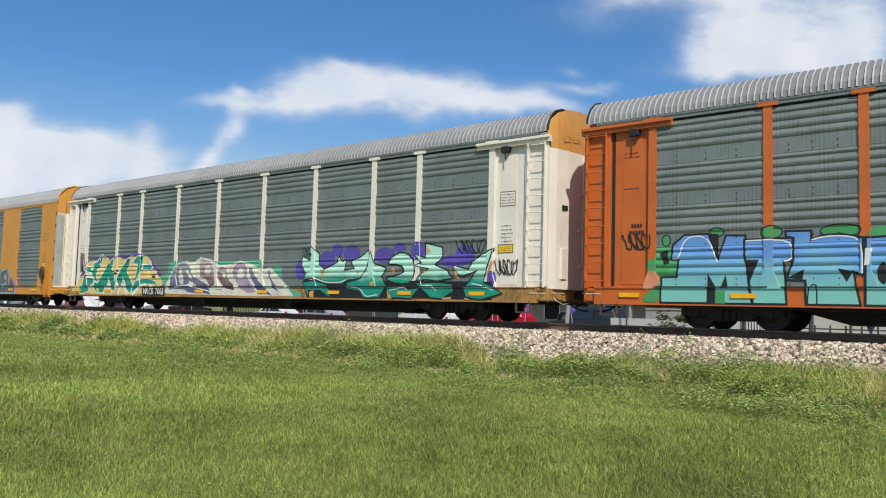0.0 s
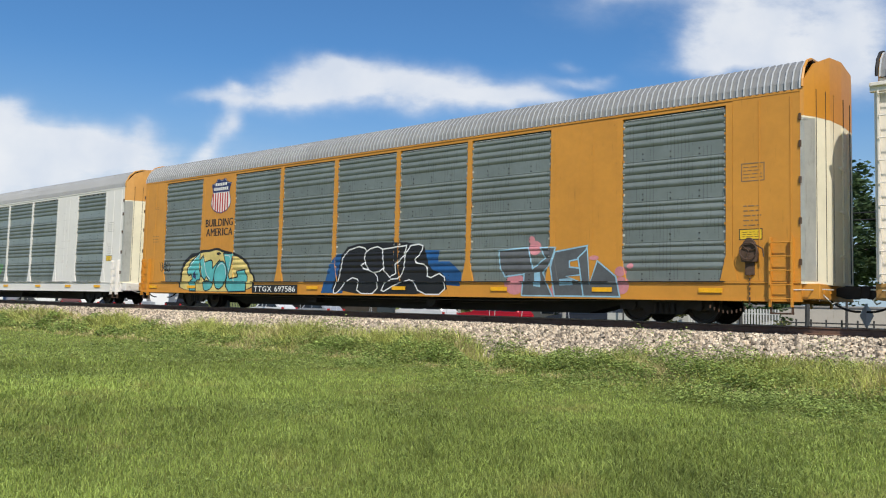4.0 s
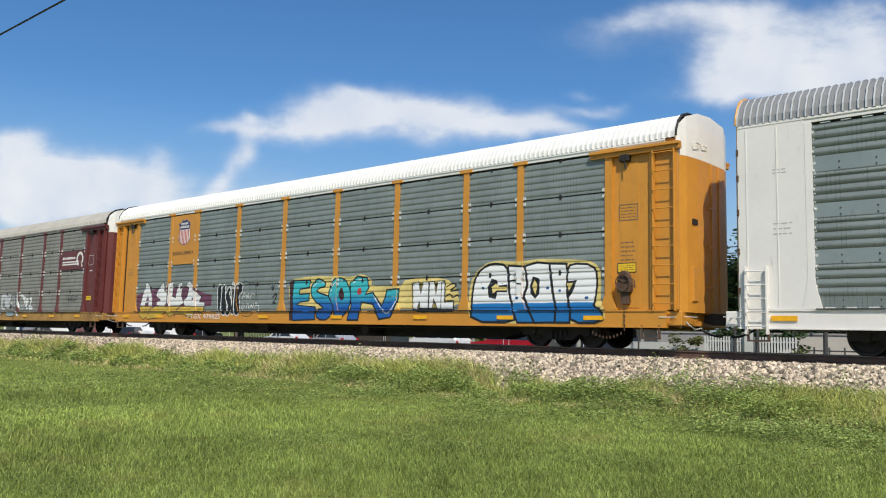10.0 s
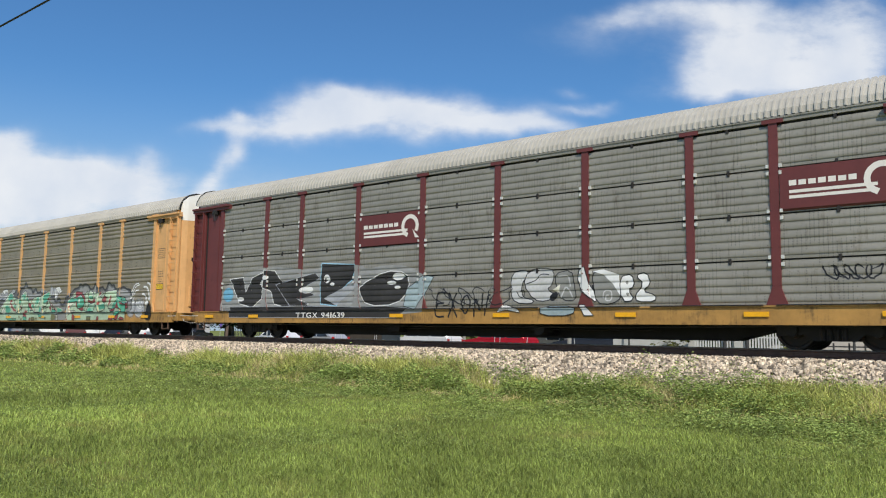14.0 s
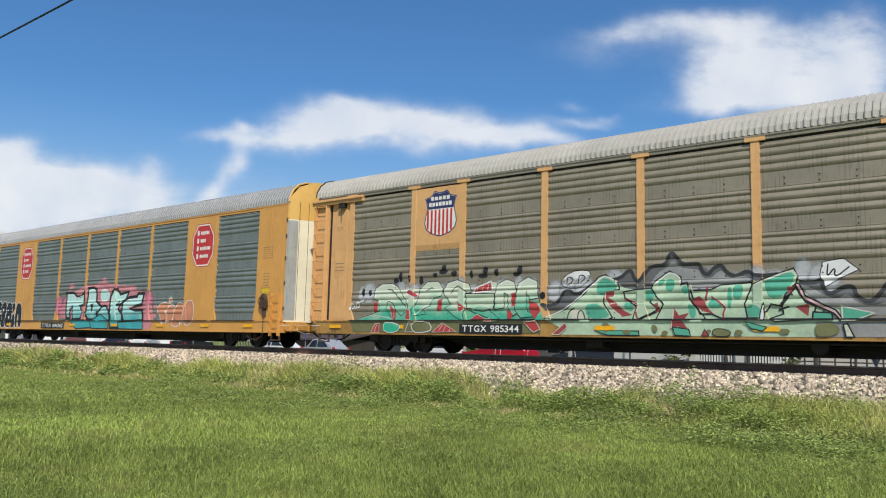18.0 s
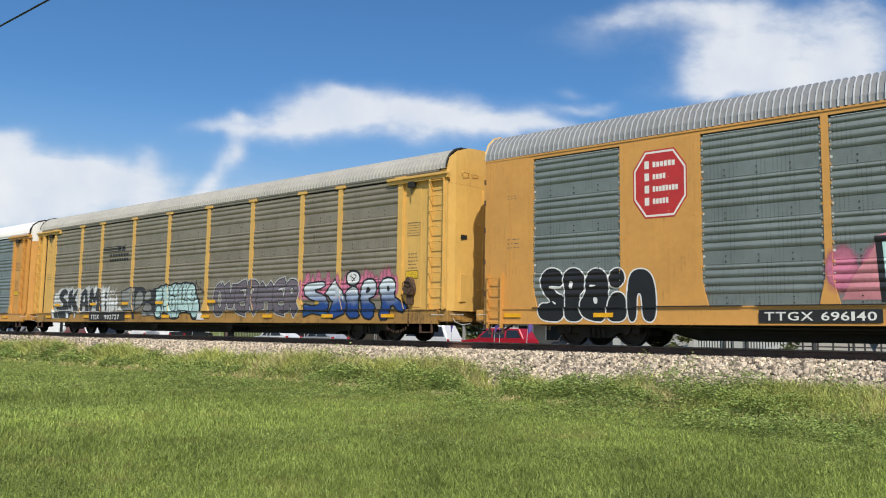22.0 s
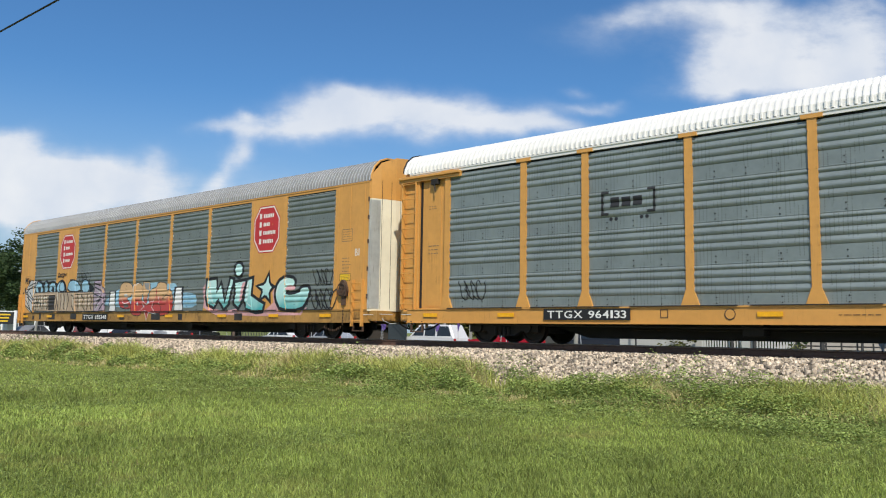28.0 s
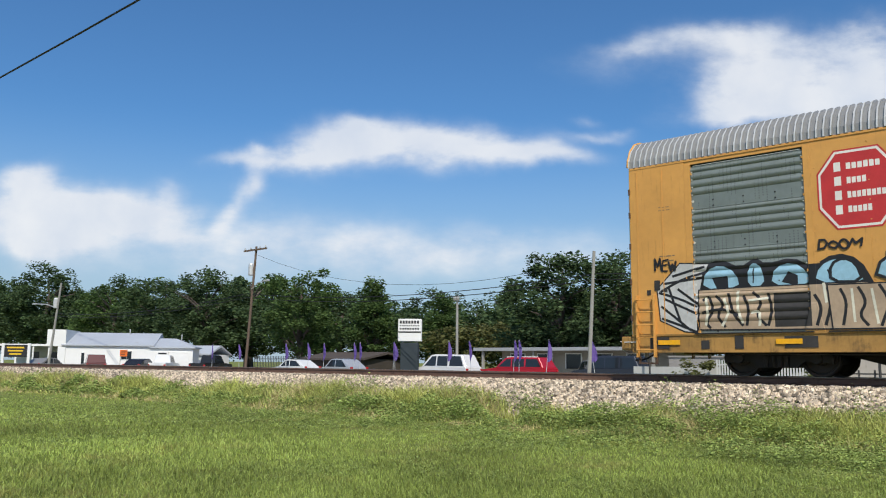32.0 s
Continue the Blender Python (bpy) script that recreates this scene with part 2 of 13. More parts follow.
# ---- mesh helpers ----
def box(bm, x0, x1, y0, y1, z0, z1, bevel=0.0):
    v = [bm.verts.new((x, y, z)) for x in (x0, x1) for y in (y0, y1) for z in (z0, z1)]
    faces = [bm.faces.new([v[i] for i in q]) for q in ((0, 1, 3, 2), (4, 6, 7, 5), (0, 4, 5, 1), (2, 3, 7, 6), (0, 2, 6, 4), (1, 5, 7, 3))]
    if bevel:
        bmesh.ops.bevel(bm, geom=list({e for f in faces for e in f.edges}), offset=bevel, segments=1, affect="EDGES")
    return faces


def rod(bm, a, b, r, n=6, r2=None):
    a, b = Vector(a), Vector(b)
    q = (b - a).to_track_quat("Z", "Y")
    rings = []
    for c, rr in ((a, r), (b, r if r2 is None else r2)):
        rings.append([bm.verts.new(c + q @ Vector((rr * math.cos(2 * math.pi * i / n), rr * math.sin(2 * math.pi * i / n), 0))) for i in range(n)])
    for i in range(n):
        bm.faces.new((rings[0][i], rings[0][(i + 1) % n], rings[1][(i + 1) % n], rings[1][i]))
    bm.faces.new(rings[0][::-1])
    bm.faces.new(rings[1])


def tube(bm, points, r, n=6):
    """One bent pipe along the points, closed at both ends."""
    pts = [Vector(p) for p in points]
    steps = [(q - p).normalized() for p, q in zip(pts[:-1], pts[1:])]
    ways = [steps[0]] + [(p + q).normalized() if (p + q).length > 0.1 else q for p, q in zip(steps[:-1], steps[1:])] + [steps[-1]]
    side = ways[0].orthogonal().normalized()
    rings = []
    for p, way in zip(pts, ways):
        side = (side - way * side.dot(way)).normalized() if abs(side.dot(way)) < 0.98 else way.orthogonal().normalized()
        up = way.cross(side)
        rings.append([bm.verts.new(p + (side * math.cos(2 * math.pi * i / n) + up * math.sin(2 * math.pi * i / n)) * r) for i in range(n)])
    for one, two in zip(rings[:-1], rings[1:]):
        for i in range(n):
            bm.faces.new((one[i], one[(i + 1) % n], two[(i + 1) % n], two[i]))
    bm.faces.new(rings[0][::-1])
    bm.faces.new(rings[-1])


def prism(bm, outline, y0, y1):
    """An outline in x and z, drawn out from y0 to y1."""
    a = [bm.verts.new((x, y0, z)) for x, z in outline]
    b = [bm.verts.new((x, y1, z)) for x, z in outline]
    bm.faces.new(a)
    bm.faces.new(b[::-1])
    for i in range(len(a)):
        j = (i + 1) % len(a)
        bm.faces.new((a[i], b[i], b[j], a[j]))


def lathe(bm, profile, center, n=24, axis="y"):
    """profile: radius and place along the axis."""
    cx, cy, cz = center
    rings = []
    for r, h in profile:
        ring = []
        for i in range(n):
            a = 2 * math.pi * i / n
            c, s_ = r * math.cos(a), r * math.sin(a)
            ring.append(bm.verts.new((cx + c, cy + h, cz + s_) if axis == "y" else (cx + c, cy + s_, cz + h)))
        rings.append(ring)
    for p, q in zip(rings[:-1], rings[1:]):
        for i in range(n):
            bm.faces.new((p[i], p[(i + 1) % n], q[(i + 1) % n], q[i]))
    bm.faces.new(rings[0])
    bm.faces.new(rings[-1][::-1])


def mesh_from(name, bm, mats):
    bmesh.ops.recalc_face_normals(bm, faces=bm.faces)
    me = bpy.data.meshes.new(name)
    bm.to_mesh(me)
    bm.free()
    for m in mats if isinstance(mats, (list, tuple)) else (mats,):
        me.materials.append(m)
    return me


def thing(name, at=(0, 0, 0), turn=0.0, **tags):
    ob = new(name)
    ob.empty_display_size = 0.3
    ob.matrix_basis = pose(*at, 0, 0, turn)
    return tagged(ob, **tags)


def part(name, bm, mats, parent, label="", at=None):
    """One mesh object under a thing or under a part. bm may be a ready mesh, which alike pieces share."""
    me = bm if isinstance(bm, bpy.types.Mesh) else mesh_from(name, bm, mats)
    ob = new(name, me)
    ob.parent = parent
    if at is not None:
        ob.matrix_basis = at
    return tagged(ob, label) if label else ob


SHARED = {}


def shared(key, make, mats):
    """The mesh that make(bm) builds, made once for each key."""
    if key not in SHARED:
        bm = bmesh.new()
        make(bm)
        SHARED[key] = mesh_from(key[0] if isinstance(key, tuple) else key, bm, mats)
    return SHARED[key]


def single(name, bm, mats, **tags):
    return tagged(new(name, mesh_from(name, bm, mats)), **tags)


def grid_mesh(name, verts, faces, mats, smooth=False):
    """A mesh from arrays: verts n by 3, faces m by 3 or m by 4."""
    me = bpy.data.meshes.new(name)
    verts, faces = np.asarray(verts, np.float32), np.asarray(faces, np.int32)
    k = faces.shape[1]
    me.vertices.add(len(verts))
    me.vertices.foreach_set("co", verts.ravel())
    me.loops.add(faces.size)
    me.loops.foreach_set("vertex_index", faces.ravel())
    me.polygons.add(len(faces))
    me.polygons.foreach_set("loop_start", np.arange(0, faces.size, k, dtype=np.int32))
    me.polygons.foreach_set("use_smooth", np.full(len(faces), smooth))
    me.update(calc_edges=True)
    for m in mats if isinstance(mats, (list, tuple)) else (mats,):
        me.materials.append(m)
    return me


# ---- glyphs of the built-in font, as flat outlines one unit high ----
GLYPHS = {}


def load_glyphs(chars, offsets):
    made = []
    for ch in chars:
        for off in offsets:
            cu = bpy.data.curves.new("glyph", "FONT")
            cu.body, cu.offset, cu.resolution_u = ch, off, 3
            made.append((ch, off, new("glyph", cu)))
    bpy.context.view_layer.update()
    dg = bpy.context.evaluated_depsgraph_get()
    for ch, off, ob in made:
        me = bpy.data.meshes.new_from_object(ob.evaluated_get(dg))
        v = np.array([(p.co.x, p.co.y) for p in me.vertices]) if me.vertices else np.zeros((0, 2))
        GLYPHS[ch, off] = (v, [tuple(p.vertices) for p in me.polygons])
        bpy.data.meshes.remove(me)
    for ch, off, ob in made:
        cu = ob.data
        bpy.data.objects.remove(ob)
        bpy.data.curves.remove(cu)


load_glyphs("ABCDEFGHIJKLMNOPQRSTUVWXYZ0123456789*", (0.0, 0.006, 0.012))


def letters(text, x0, x1, z0, z1, off=0.0, jig=0.0, seed=1, overlap=1.0, lean=0.0, swell=0.0):
    """Glyphs of text fitted into a box: a list of (verts, faces). jig, lean, swell: unevenness, slant and bulging of hand-drawn ones."""
    rng = random.Random(seed)
    spans, total = [], 0.0
    for ch in text:
        if ch == " ":
            w = 0.35
        else:
            v = GLYPHS[ch, 0.0][0]
            w = v[:, 0].max() - v[:, 0].min() + (0.2 if ch in "1I" else 0.11)
            if overlap > 1 and ch == "I":
                w *= 1.6
        spans.append(w)
        total += w
    out, at = [], x0
    for ch, w in zip(text, spans):
        wide = w * (x1 - x0) / total
        if ch != " ":
            base = GLYPHS[ch, 0.0][0]
            lo, hi = base.min(0), base.max(0)
            v, faces = GLYPHS[ch, off]
            n = (v - (lo + hi) / 2) / (hi - lo)
            n = np.clip(n, -0.72, 0.72)
            sx = wide * ((0.82 if ch not in "1I" else 0.5) if overlap == 1 else overlap)
            sz = (z1 - z0) * (1 + rng.uniform(-jig, jig))
            dz, sh = rng.uniform(-jig, jig) * 0.3 * (z1 - z0), lean + rng.uniform(-jig, jig) * 0.5
            x = n[:, 0] * sx * (1 + swell * (n[:, 1] ** 2 * 2 - 0.4))
            z = n[:, 1] * sz * (1 + swell * 0.5 * np.cos(n[:, 0] * 3))
            out.append((np.stack([at + wide / 2 + x + sh * z, (z0 + z1) / 2 + z + dz], 1), faces))
        at += wide
    return out


def disc(x, z, rx, rz, n=14):
    a = np.linspace(0, 2 * math.pi, n, endpoint=False)
    return np.stack([x + rx * np.cos(a), z + rz * np.sin(a)], 1), [tuple(range(n))]


def poly(pts):
    return np.array(pts, float), [tuple(range(len(pts)))]


def bar(x0, x1, z0, z1):
    return poly([(x0, z0), (x1, z0), (x1, z1), (x0, z1)])


def stroke(points, width, taper=True):
    """A sprayed line with pointed ends."""
    pts = np.array(points, float)
    d = np.gradient(pts, axis=0)
    nrm = np.stack([-d[:, 1], d[:, 0]], 1) / (np.linalg.norm(d, axis=1)[:, None] + 1e-9)
    k = len(pts)
    w = np.full(k, width)
    if taper:
        w[0] *= 0.25
        w[-1] *= 0.25
    a, b = pts + nrm * w[:, None] / 2, pts - nrm * w[:, None] / 2
    return np.concatenate([a, b]), [(i, i + 1, k + i + 1, k + i) for i in range(k - 1)]


def closed(points, turns):
    """A closed outline with its corners cut round."""
    p = np.array(points, float)
    for _ in range(turns):
        q = np.roll(p, -1, axis=0)
        p = np.stack([p * 0.75 + q * 0.25, p * 0.25 + q * 0.75], 1).reshape(-1, 2)
    return p


def filled(points, turns=0):
    """A painted shape of any outline, in triangles."""
    p = closed(points, turns)
    tris = tessellate_polygon([[Vector((x, z, 0)) for x, z in p]])
    return p, [tuple(t) for t in tris]


def rim(points, width, turns=0):
    """The line round a shape, mitred at its corners."""
    p = closed(points, turns)
    d = np.roll(p, -1, axis=0) - p
    d /= np.linalg.norm(d, axis=1)[:, None] + 1e-9
    n = np.stack([-d[:, 1], d[:, 0]], 1)
    m = n + np.roll(n, 1, axis=0)
    m /= np.linalg.norm(m, axis=1)[:, None] + 1e-9
    m /= np.maximum(0.55, (m * n).sum(1))[:, None]
    k = len(p)
    return np.concatenate([p + m * width / 2, p - m * width / 2]), [(i, (i + 1) % k, k + (i + 1) % k, k + i) for i in range(k)]


# hand-drawn letters as strokes in a unit box
LOOP = [(0.5 + 0.5 * math.cos(a), 0.5 + 0.5 * math.sin(a)) for a in np.linspace(1.4, 1.4 + 2 * math.pi, 15)]
HAND = {
    "A": [[(0, 0), (0.42, 1), (0.58, 1), (1, 0)], [(0.2, 0.36), (0.8, 0.36)]], "B": [[(0, 0), (0, 1), (0.8, 0.95), (0.85, 0.6), (0.1, 0.52), (0.9, 0.45), (0.95, 0.05), (0, 0)]],
    "C": [[(1, 0.8), (0.75, 1), (0.25, 0.97), (0, 0.6), (0.05, 0.25), (0.3, 0.0), (0.75, 0.0), (1, 0.2)]], "D": [[(0, 0), (0, 1), (0.65, 0.95), (1, 0.55), (0.7, 0.08), (0, 0)]],
    "E": [[(1, 1), (0.05, 0.95), (0, 0.05), (1, 0)], [(0, 0.5), (0.8, 0.55)]], "F": [[(1, 1), (0.05, 0.95), (0, 0)], [(0, 0.5), (0.8, 0.55)]], "I": [[(0.5, 0), (0.5, 0.62)], [(0.42, 0.97), (0.58, 1.0)]],
    "K": [[(0, 0), (0.05, 1)], [(1, 1), (0.1, 0.45), (1, 0)]], "L": [[(0.05, 1), (0, 0.05), (1, 0)]], "M": [[(0, 0), (0.1, 1), (0.5, 0.35), (0.9, 1), (1, 0)]], "N": [[(0, 0), (0.05, 1), (0.95, 0.05), (1, 1)]],
    "O": [LOOP], "P": [[(0, 0), (0.05, 1), (0.75, 1), (1, 0.75), (0.75, 0.45), (0.1, 0.42)]], "R": [[(0, 0), (0.05, 1), (0.75, 1), (0.95, 0.75), (0.75, 0.5), (0.1, 0.48)], [(0.4, 0.48), (1, 0)]],
    "S": [[(1, 0.88), (0.6, 1), (0.1, 0.9), (0.1, 0.6), (0.85, 0.42), (0.95, 0.12), (0.5, 0), (0, 0.12)]], "T": [[(0, 0.92), (0.5, 1), (1, 0.95)], [(0.52, 0.95), (0.45, 0)]], "U": [[(0, 1), (0.05, 0.2), (0.5, 0), (0.95, 0.2), (1, 1)]],
    "V": [[(0, 1), (0.5, 0), (1, 1)]], "W": [[(0, 1), (0.22, 0), (0.5, 0.7), (0.78, 0), (1, 1)]], "*": [[(0.5, 1), (0.2, 0.05)], [(0.5, 1), (0.8, 0.05)], [(0, 0.62), (1, 0.62)], [(0, 0.62), (0.8, 0.05)], [(1, 0.62), (0.2, 0.05)]]}
HAND_WIDTH = {"I": 0.5, "W": 1.35, "M": 1.3, "*": 0.8, "L": 0.85}


def hand_letters(text, x0, x1, z0, z1, fat=0.3, grow=0.0, jig=0.1, seed=1):
    """Fat rounded letters: strokes with discs at their joints. grow widens every stroke, for outlines."""
    rng = random.Random(seed)
    total = sum(HAND_WIDTH.get(c, 1.0) for c in text)
    out, at = [], x0
    for c in text:
        wide = (x1 - x0) * HAND_WIDTH.get(c, 1.0) / total
        h = z1 - z0
        w = fat * min(wide * 1.1, h)
        dz, tall, lean = rng.uniform(-jig, jig) * 0.5 * h, 1 + rng.uniform(-jig, jig), rng.uniform(-jig, jig)
        for line in HAND[c]:
            pts = []
            for px, pz in line:
                zz = z0 + w / 2 + (h - w) * tall * pz + dz
                pts.append((at + w * 0.42 + (wide - w * 0.84) * px + lean * (pz - 0.5) * wide + rng.uniform(-0.02, 0.02) * wide, zz + rng.uniform(-0.02, 0.02) * h))
            for (ax, az), (bx, bz) in zip(pts[:-1], pts[1:]):
                out.append(stroke([(ax, az), (bx, bz)], w + grow, False))
            for px, pz in pts:
                out.append(disc(px, pz, (w + grow) / 2, (w + grow) / 2, 12))
        at += wide
    return out


# ---- track ----
BALLAST = surface("ballast_stone", (0.50, 0.415, 0.315), 0.9, 0, 0.2, 4.0, (0.2, 0.17, 0.14), 0.25, 0, 0.5, 30, island=0.72)


def lawn_height(x, y):
    """Ground in front of the track: a shallow dip and a bank up to the ballast."""
    return -1.28 + 0.16 * np.clip((np.asarray(y) - 6) / 9.0, 0, 1) ** 1.5 + 0.03 * np.sin(np.asarray(x) * 0.23) * np.sin(np.asarray(y) * 0.5 + 1)


def ballast_height(y):
    """Cross-section of the stone bed."""
    off = np.abs(np.asarray(y) - TRACK_Y)
    return np.interp(off, [0, 2.05, 3.9, 4.4], [-0.25, -0.26, -1.02, -1.35])


def ground_height(x, y):
    y = np.asarray(y, float)
    front = lawn_height(x, y)
    back = np.interp(y, [20, 26, 34, 60], [-1.25, -1.2, -1.2, -1.2])
    w = np.clip((y - 17) / 5.0, 0, 1)
    return front * (1 - w) + back * w


def grass_ground(name):
    """Mown grass over soil: light and dark patches, dry strips, and bare soil showing through."""
    m = surface(name, (0.16, 0.185, 0.045), 0.95, 0, 0.3, 0.4, (0.24, 0.19, 0.08), 0.4, 0.0, 0.6, 25, spec=0.2)
    return m


def build_ground():
    xs = np.concatenate([[-2500, -1200, -600, -300, -200], np.arange(-140, 30.1, 2.0), [60, 120, 300, 800, 2500]])
    ys = np.concatenate([[-2500, -900, -300, -100, -40, -15, -5], np.arange(0, 26.1, 1.0), [28, 31, 34, 38, 45, 60, 90, 150, 300, 900, 2500]])
    gx, gy = np.meshgrid(xs, ys)
    gz = ground_height(gx, gy)
    v = np.stack([gx.ravel(), gy.ravel(), gz.ravel()], 1)
    nx = len(xs)
    f = [(j * nx + i, j * nx + i + 1, (j + 1) * nx + i + 1, (j + 1) * nx + i) for j in range(len(ys) - 1) for i in range(nx - 1)]
    tagged(new("ground", grid_mesh("ground", v, f, grass_ground("grass_ground"), True)), "mown green lawn with dry patches beside the railway", "ground", "", "structure")


def scatter(base_v, base_f, pos, scale, yaw, tilt, rng):
    """Many small copies of one shape joined in arrays. pos n by 3; scale n by 3."""
    n, k = len(pos), len(base_v)
    c, s_ = np.cos(yaw), np.sin(yaw)
    v = base_v[None] * scale[:, None, :]
    ct, st = np.cos(tilt), np.sin(tilt)
    y = v[..., 1] * ct[:, None] - v[..., 2] * st[:, None]
    z = v[..., 1] * st[:, None] + v[..., 2] * ct[:, None]
    x = v[..., 0] * c[:, None] - y * s_[:, None]
    y = v[..., 0] * s_[:, None] + y * c[:, None]
    out = np.stack([x, y, z], -1) + pos[:, None, :]
    f = base_f[None] + (np.arange(n) * k)[:, None, None]
    return out.reshape(-1, 3), f.reshape(-1, base_f.shape[1])


STONE_V = np.array([(-1, -0.7, -0.8), (1, -0.9, -0.6), (0.8, 0.9, -0.9), (-0.9, 0.8, -0.6), (-0.6, -0.6, 0.7), (0.7, -0.5, 0.9), (0.5, 0.7, 0.6), (-0.7, 0.5, 0.9)], float)
STONE_F = np.array([(0, 1, 5), (0, 5, 4), (1, 2, 6), (1, 6, 5), (2, 3, 7), (2, 7, 6), (3, 0, 4), (3, 4, 7), (4, 5, 6), (4, 6, 7)])


def build_track():
    # the bed under the stones, near-black as painted shade for their gaps
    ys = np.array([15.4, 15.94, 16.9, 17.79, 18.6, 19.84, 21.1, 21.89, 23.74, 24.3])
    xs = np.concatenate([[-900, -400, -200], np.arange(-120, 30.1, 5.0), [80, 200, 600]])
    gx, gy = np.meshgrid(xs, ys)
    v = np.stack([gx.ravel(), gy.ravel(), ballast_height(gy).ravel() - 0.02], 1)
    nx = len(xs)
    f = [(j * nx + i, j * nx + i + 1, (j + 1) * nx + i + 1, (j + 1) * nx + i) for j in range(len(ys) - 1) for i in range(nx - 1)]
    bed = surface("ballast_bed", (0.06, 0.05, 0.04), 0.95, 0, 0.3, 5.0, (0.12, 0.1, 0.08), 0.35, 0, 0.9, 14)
    tagged(new("ballast_bed", grid_mesh("ballast_bed", v, f, bed)), "near-black bank under the pale crushed stone, coloured as gap shade", "ballast", "", "structure")
    # loose stones
    rng = np.random.default_rng(5)
    n = 105000
    x = np.where(rng.random(n) < 0.8, rng.uniform(-34, 9, n), rng.uniform(-75, -30, n))
    y = rng.uniform(15.9, 18.9, n)
    pos = np.stack([x, y, ballast_height(y) + rng.uniform(-0.04, 0.06, n)], 1)
    size = rng.uniform(0.014, 0.046, (n, 1)) * rng.uniform(0.7, 1.3, (n, 3))
    v, f = scatter(STONE_V, STONE_F, pos, size, rng.uniform(0, 6.28, n), rng.uniform(-0.8, 0.8, n), rng)
    tagged(new("ballast_stones", grid_mesh("ballast_stones", v, f, BALLAST)), "pale grey and pinkish crushed ballast stones along the rails", "ballast", "", "stuff")
    # rails: foot, web and head
    for side, yc in (("near", TRACK_Y - 0.75), ("far", TRACK_Y + 0.75)):
        bm = bmesh.new()
        outline = [(-0.07, -0.172), (0.07, -0.172), (0.07, -0.158), (0.012, -0.14), (0.01, -0.045), (0.036, -0.032), (0.036, -0.004), (-0.036, -0.004), (-0.036, -0.032), (-0.01, -0.045), (-0.012, -0.14), (-0.07, -0.158)]
        a = [bm.verts.new((-900, yc + p, q)) for p, q in outline]
        b = [bm.verts.new((600, yc + p, q)) for p, q in outline]
        for i in range(12):
            j = (i + 1) % 12
            bm.faces.new((a[i], a[j], b[j], b[i]))
        ob = thing("rail", label="rust-brown steel rail with a polished running surface", category="rail", group="rails of the track")
        part("rail_body", bm, RAIL_STEEL, ob)
        bm = bmesh.new()
        box(bm, -900, 600, yc - 0.034, yc + 0.034, -0.004, 0.0)
        part("running_surface", bm, RAIL_TOP, ob, "bright worn top of the rail")
    # wooden ties
    def tie(bm):
        box(bm, -0.115, 0.115, -1.3, 1.3, -0.36, -0.175, 0.012)
    me = shared("railway_tie", tie, TIE_WOOD)
    rng = random.Random(3)
    for i in range(170):
        ob = new("railway_tie", me)
        ob.matrix_basis = pose(-78 + i * 0.53, TRACK_Y + rng.uniform(-0.06, 0.06), 0, 0, 0, rng.uniform(-1, 1))
        tagged(ob, "weathered dark wooden railway tie in the ballast", "railway tie", "ties under the rails")
    # tie plates and spikes under the near rail
    def plate(bm):
        box(bm, -0.09, 0.09, -0.17, 0.17, -0.176, -0.165)
        for px in (-0.06, 0.06):
            for py in (-0.1, 0.1):
                box(bm, px - 0.012, px + 0.012, py - 0.012, py + 0.012, -0.168, -0.14)
    me = shared("tie_plate", plate, RAIL_STEEL)
    for i in range(110):
        ob = new("tie_plate", me)
        ob.matrix_basis = pose(-52 + i * 0.53, TRACK_Y - 0.75, 0)
        tagged(ob, "rusty steel tie plate with spikes under the rail", "tie plate", "tie plates under the near rail")


build_ground()
build_track()


# ---- autorack wagons ----
POSTS = (-11.82, -9.05, -7.09, -4.25, -1.42, 1.42, 4.25, 7.09, 9.05, 11.82)
ROOF = ((-1.53, 5.22), (-1.51, 5.40), (-1.37, 5.68), (-1.13, 5.90), (-0.8, 6.02), (0.0, 6.08), (0.8, 6.02), (1.13, 5.90), (1.37, 5.68), (1.51, 5.40), (1.53, 5.22))
Z_SILL, Z_DECK, Z_TOP = 0.57, 0.98, 5.08
WHEEL_R = 0.42


def rib_profile(ribs, sheets, band, deep=0.03):
    """Heights and depths of a corrugated side: sheets stacked on one another, half-round ribs on each, and a flat band."""
    pts = [(Z_DECK, -1.50)]
    hs = (Z_TOP - Z_DECK) / sheets
    for s_ in range(sheets):
        z0 = Z_DECK + s_ * hs
        p = (hs - band) / ribs
        for i in range(ribs):
            z = z0 + band * 0.5 + i * p
            pts += [(z + 0.10 * p, -1.50), (z + 0.14 * p, -1.50 - 0.6 * deep), (z + 0.26 * p, -1.50 - 0.95 * deep), (z + 0.42 * p, -1.50 - deep), (z + 0.60 * p, -1.50 - 0.8 * deep), (z + 0.80 * p, -1.50 - 0.38 * deep), (z + 0.94 * p, -1.50)]
        pts += [(z0 + hs - (0.040 if s_ < sheets - 1 else 0.062), -1.50), (z0 + hs - (0.037 if s_ < sheets - 1 else 0.059), -1.45), (z0 + hs - 0.004, -1.45), (z0 + hs - 0.001, -1.50)] if sheets == 4 or s_ == sheets - 1 else [(z0 + hs - 0.004, -1.50), (z0 + hs - 0.002, -1.505), (z0 + hs + 0.012, -1.505), (z0 + hs + 0.016, -1.50)]
    out = []
    for z, y in pts:
        if not out or z > out[-1][0] + 1e-4:
            out.append((z, y))
    out[-1] = (Z_TOP, out[-1][1])
    return out


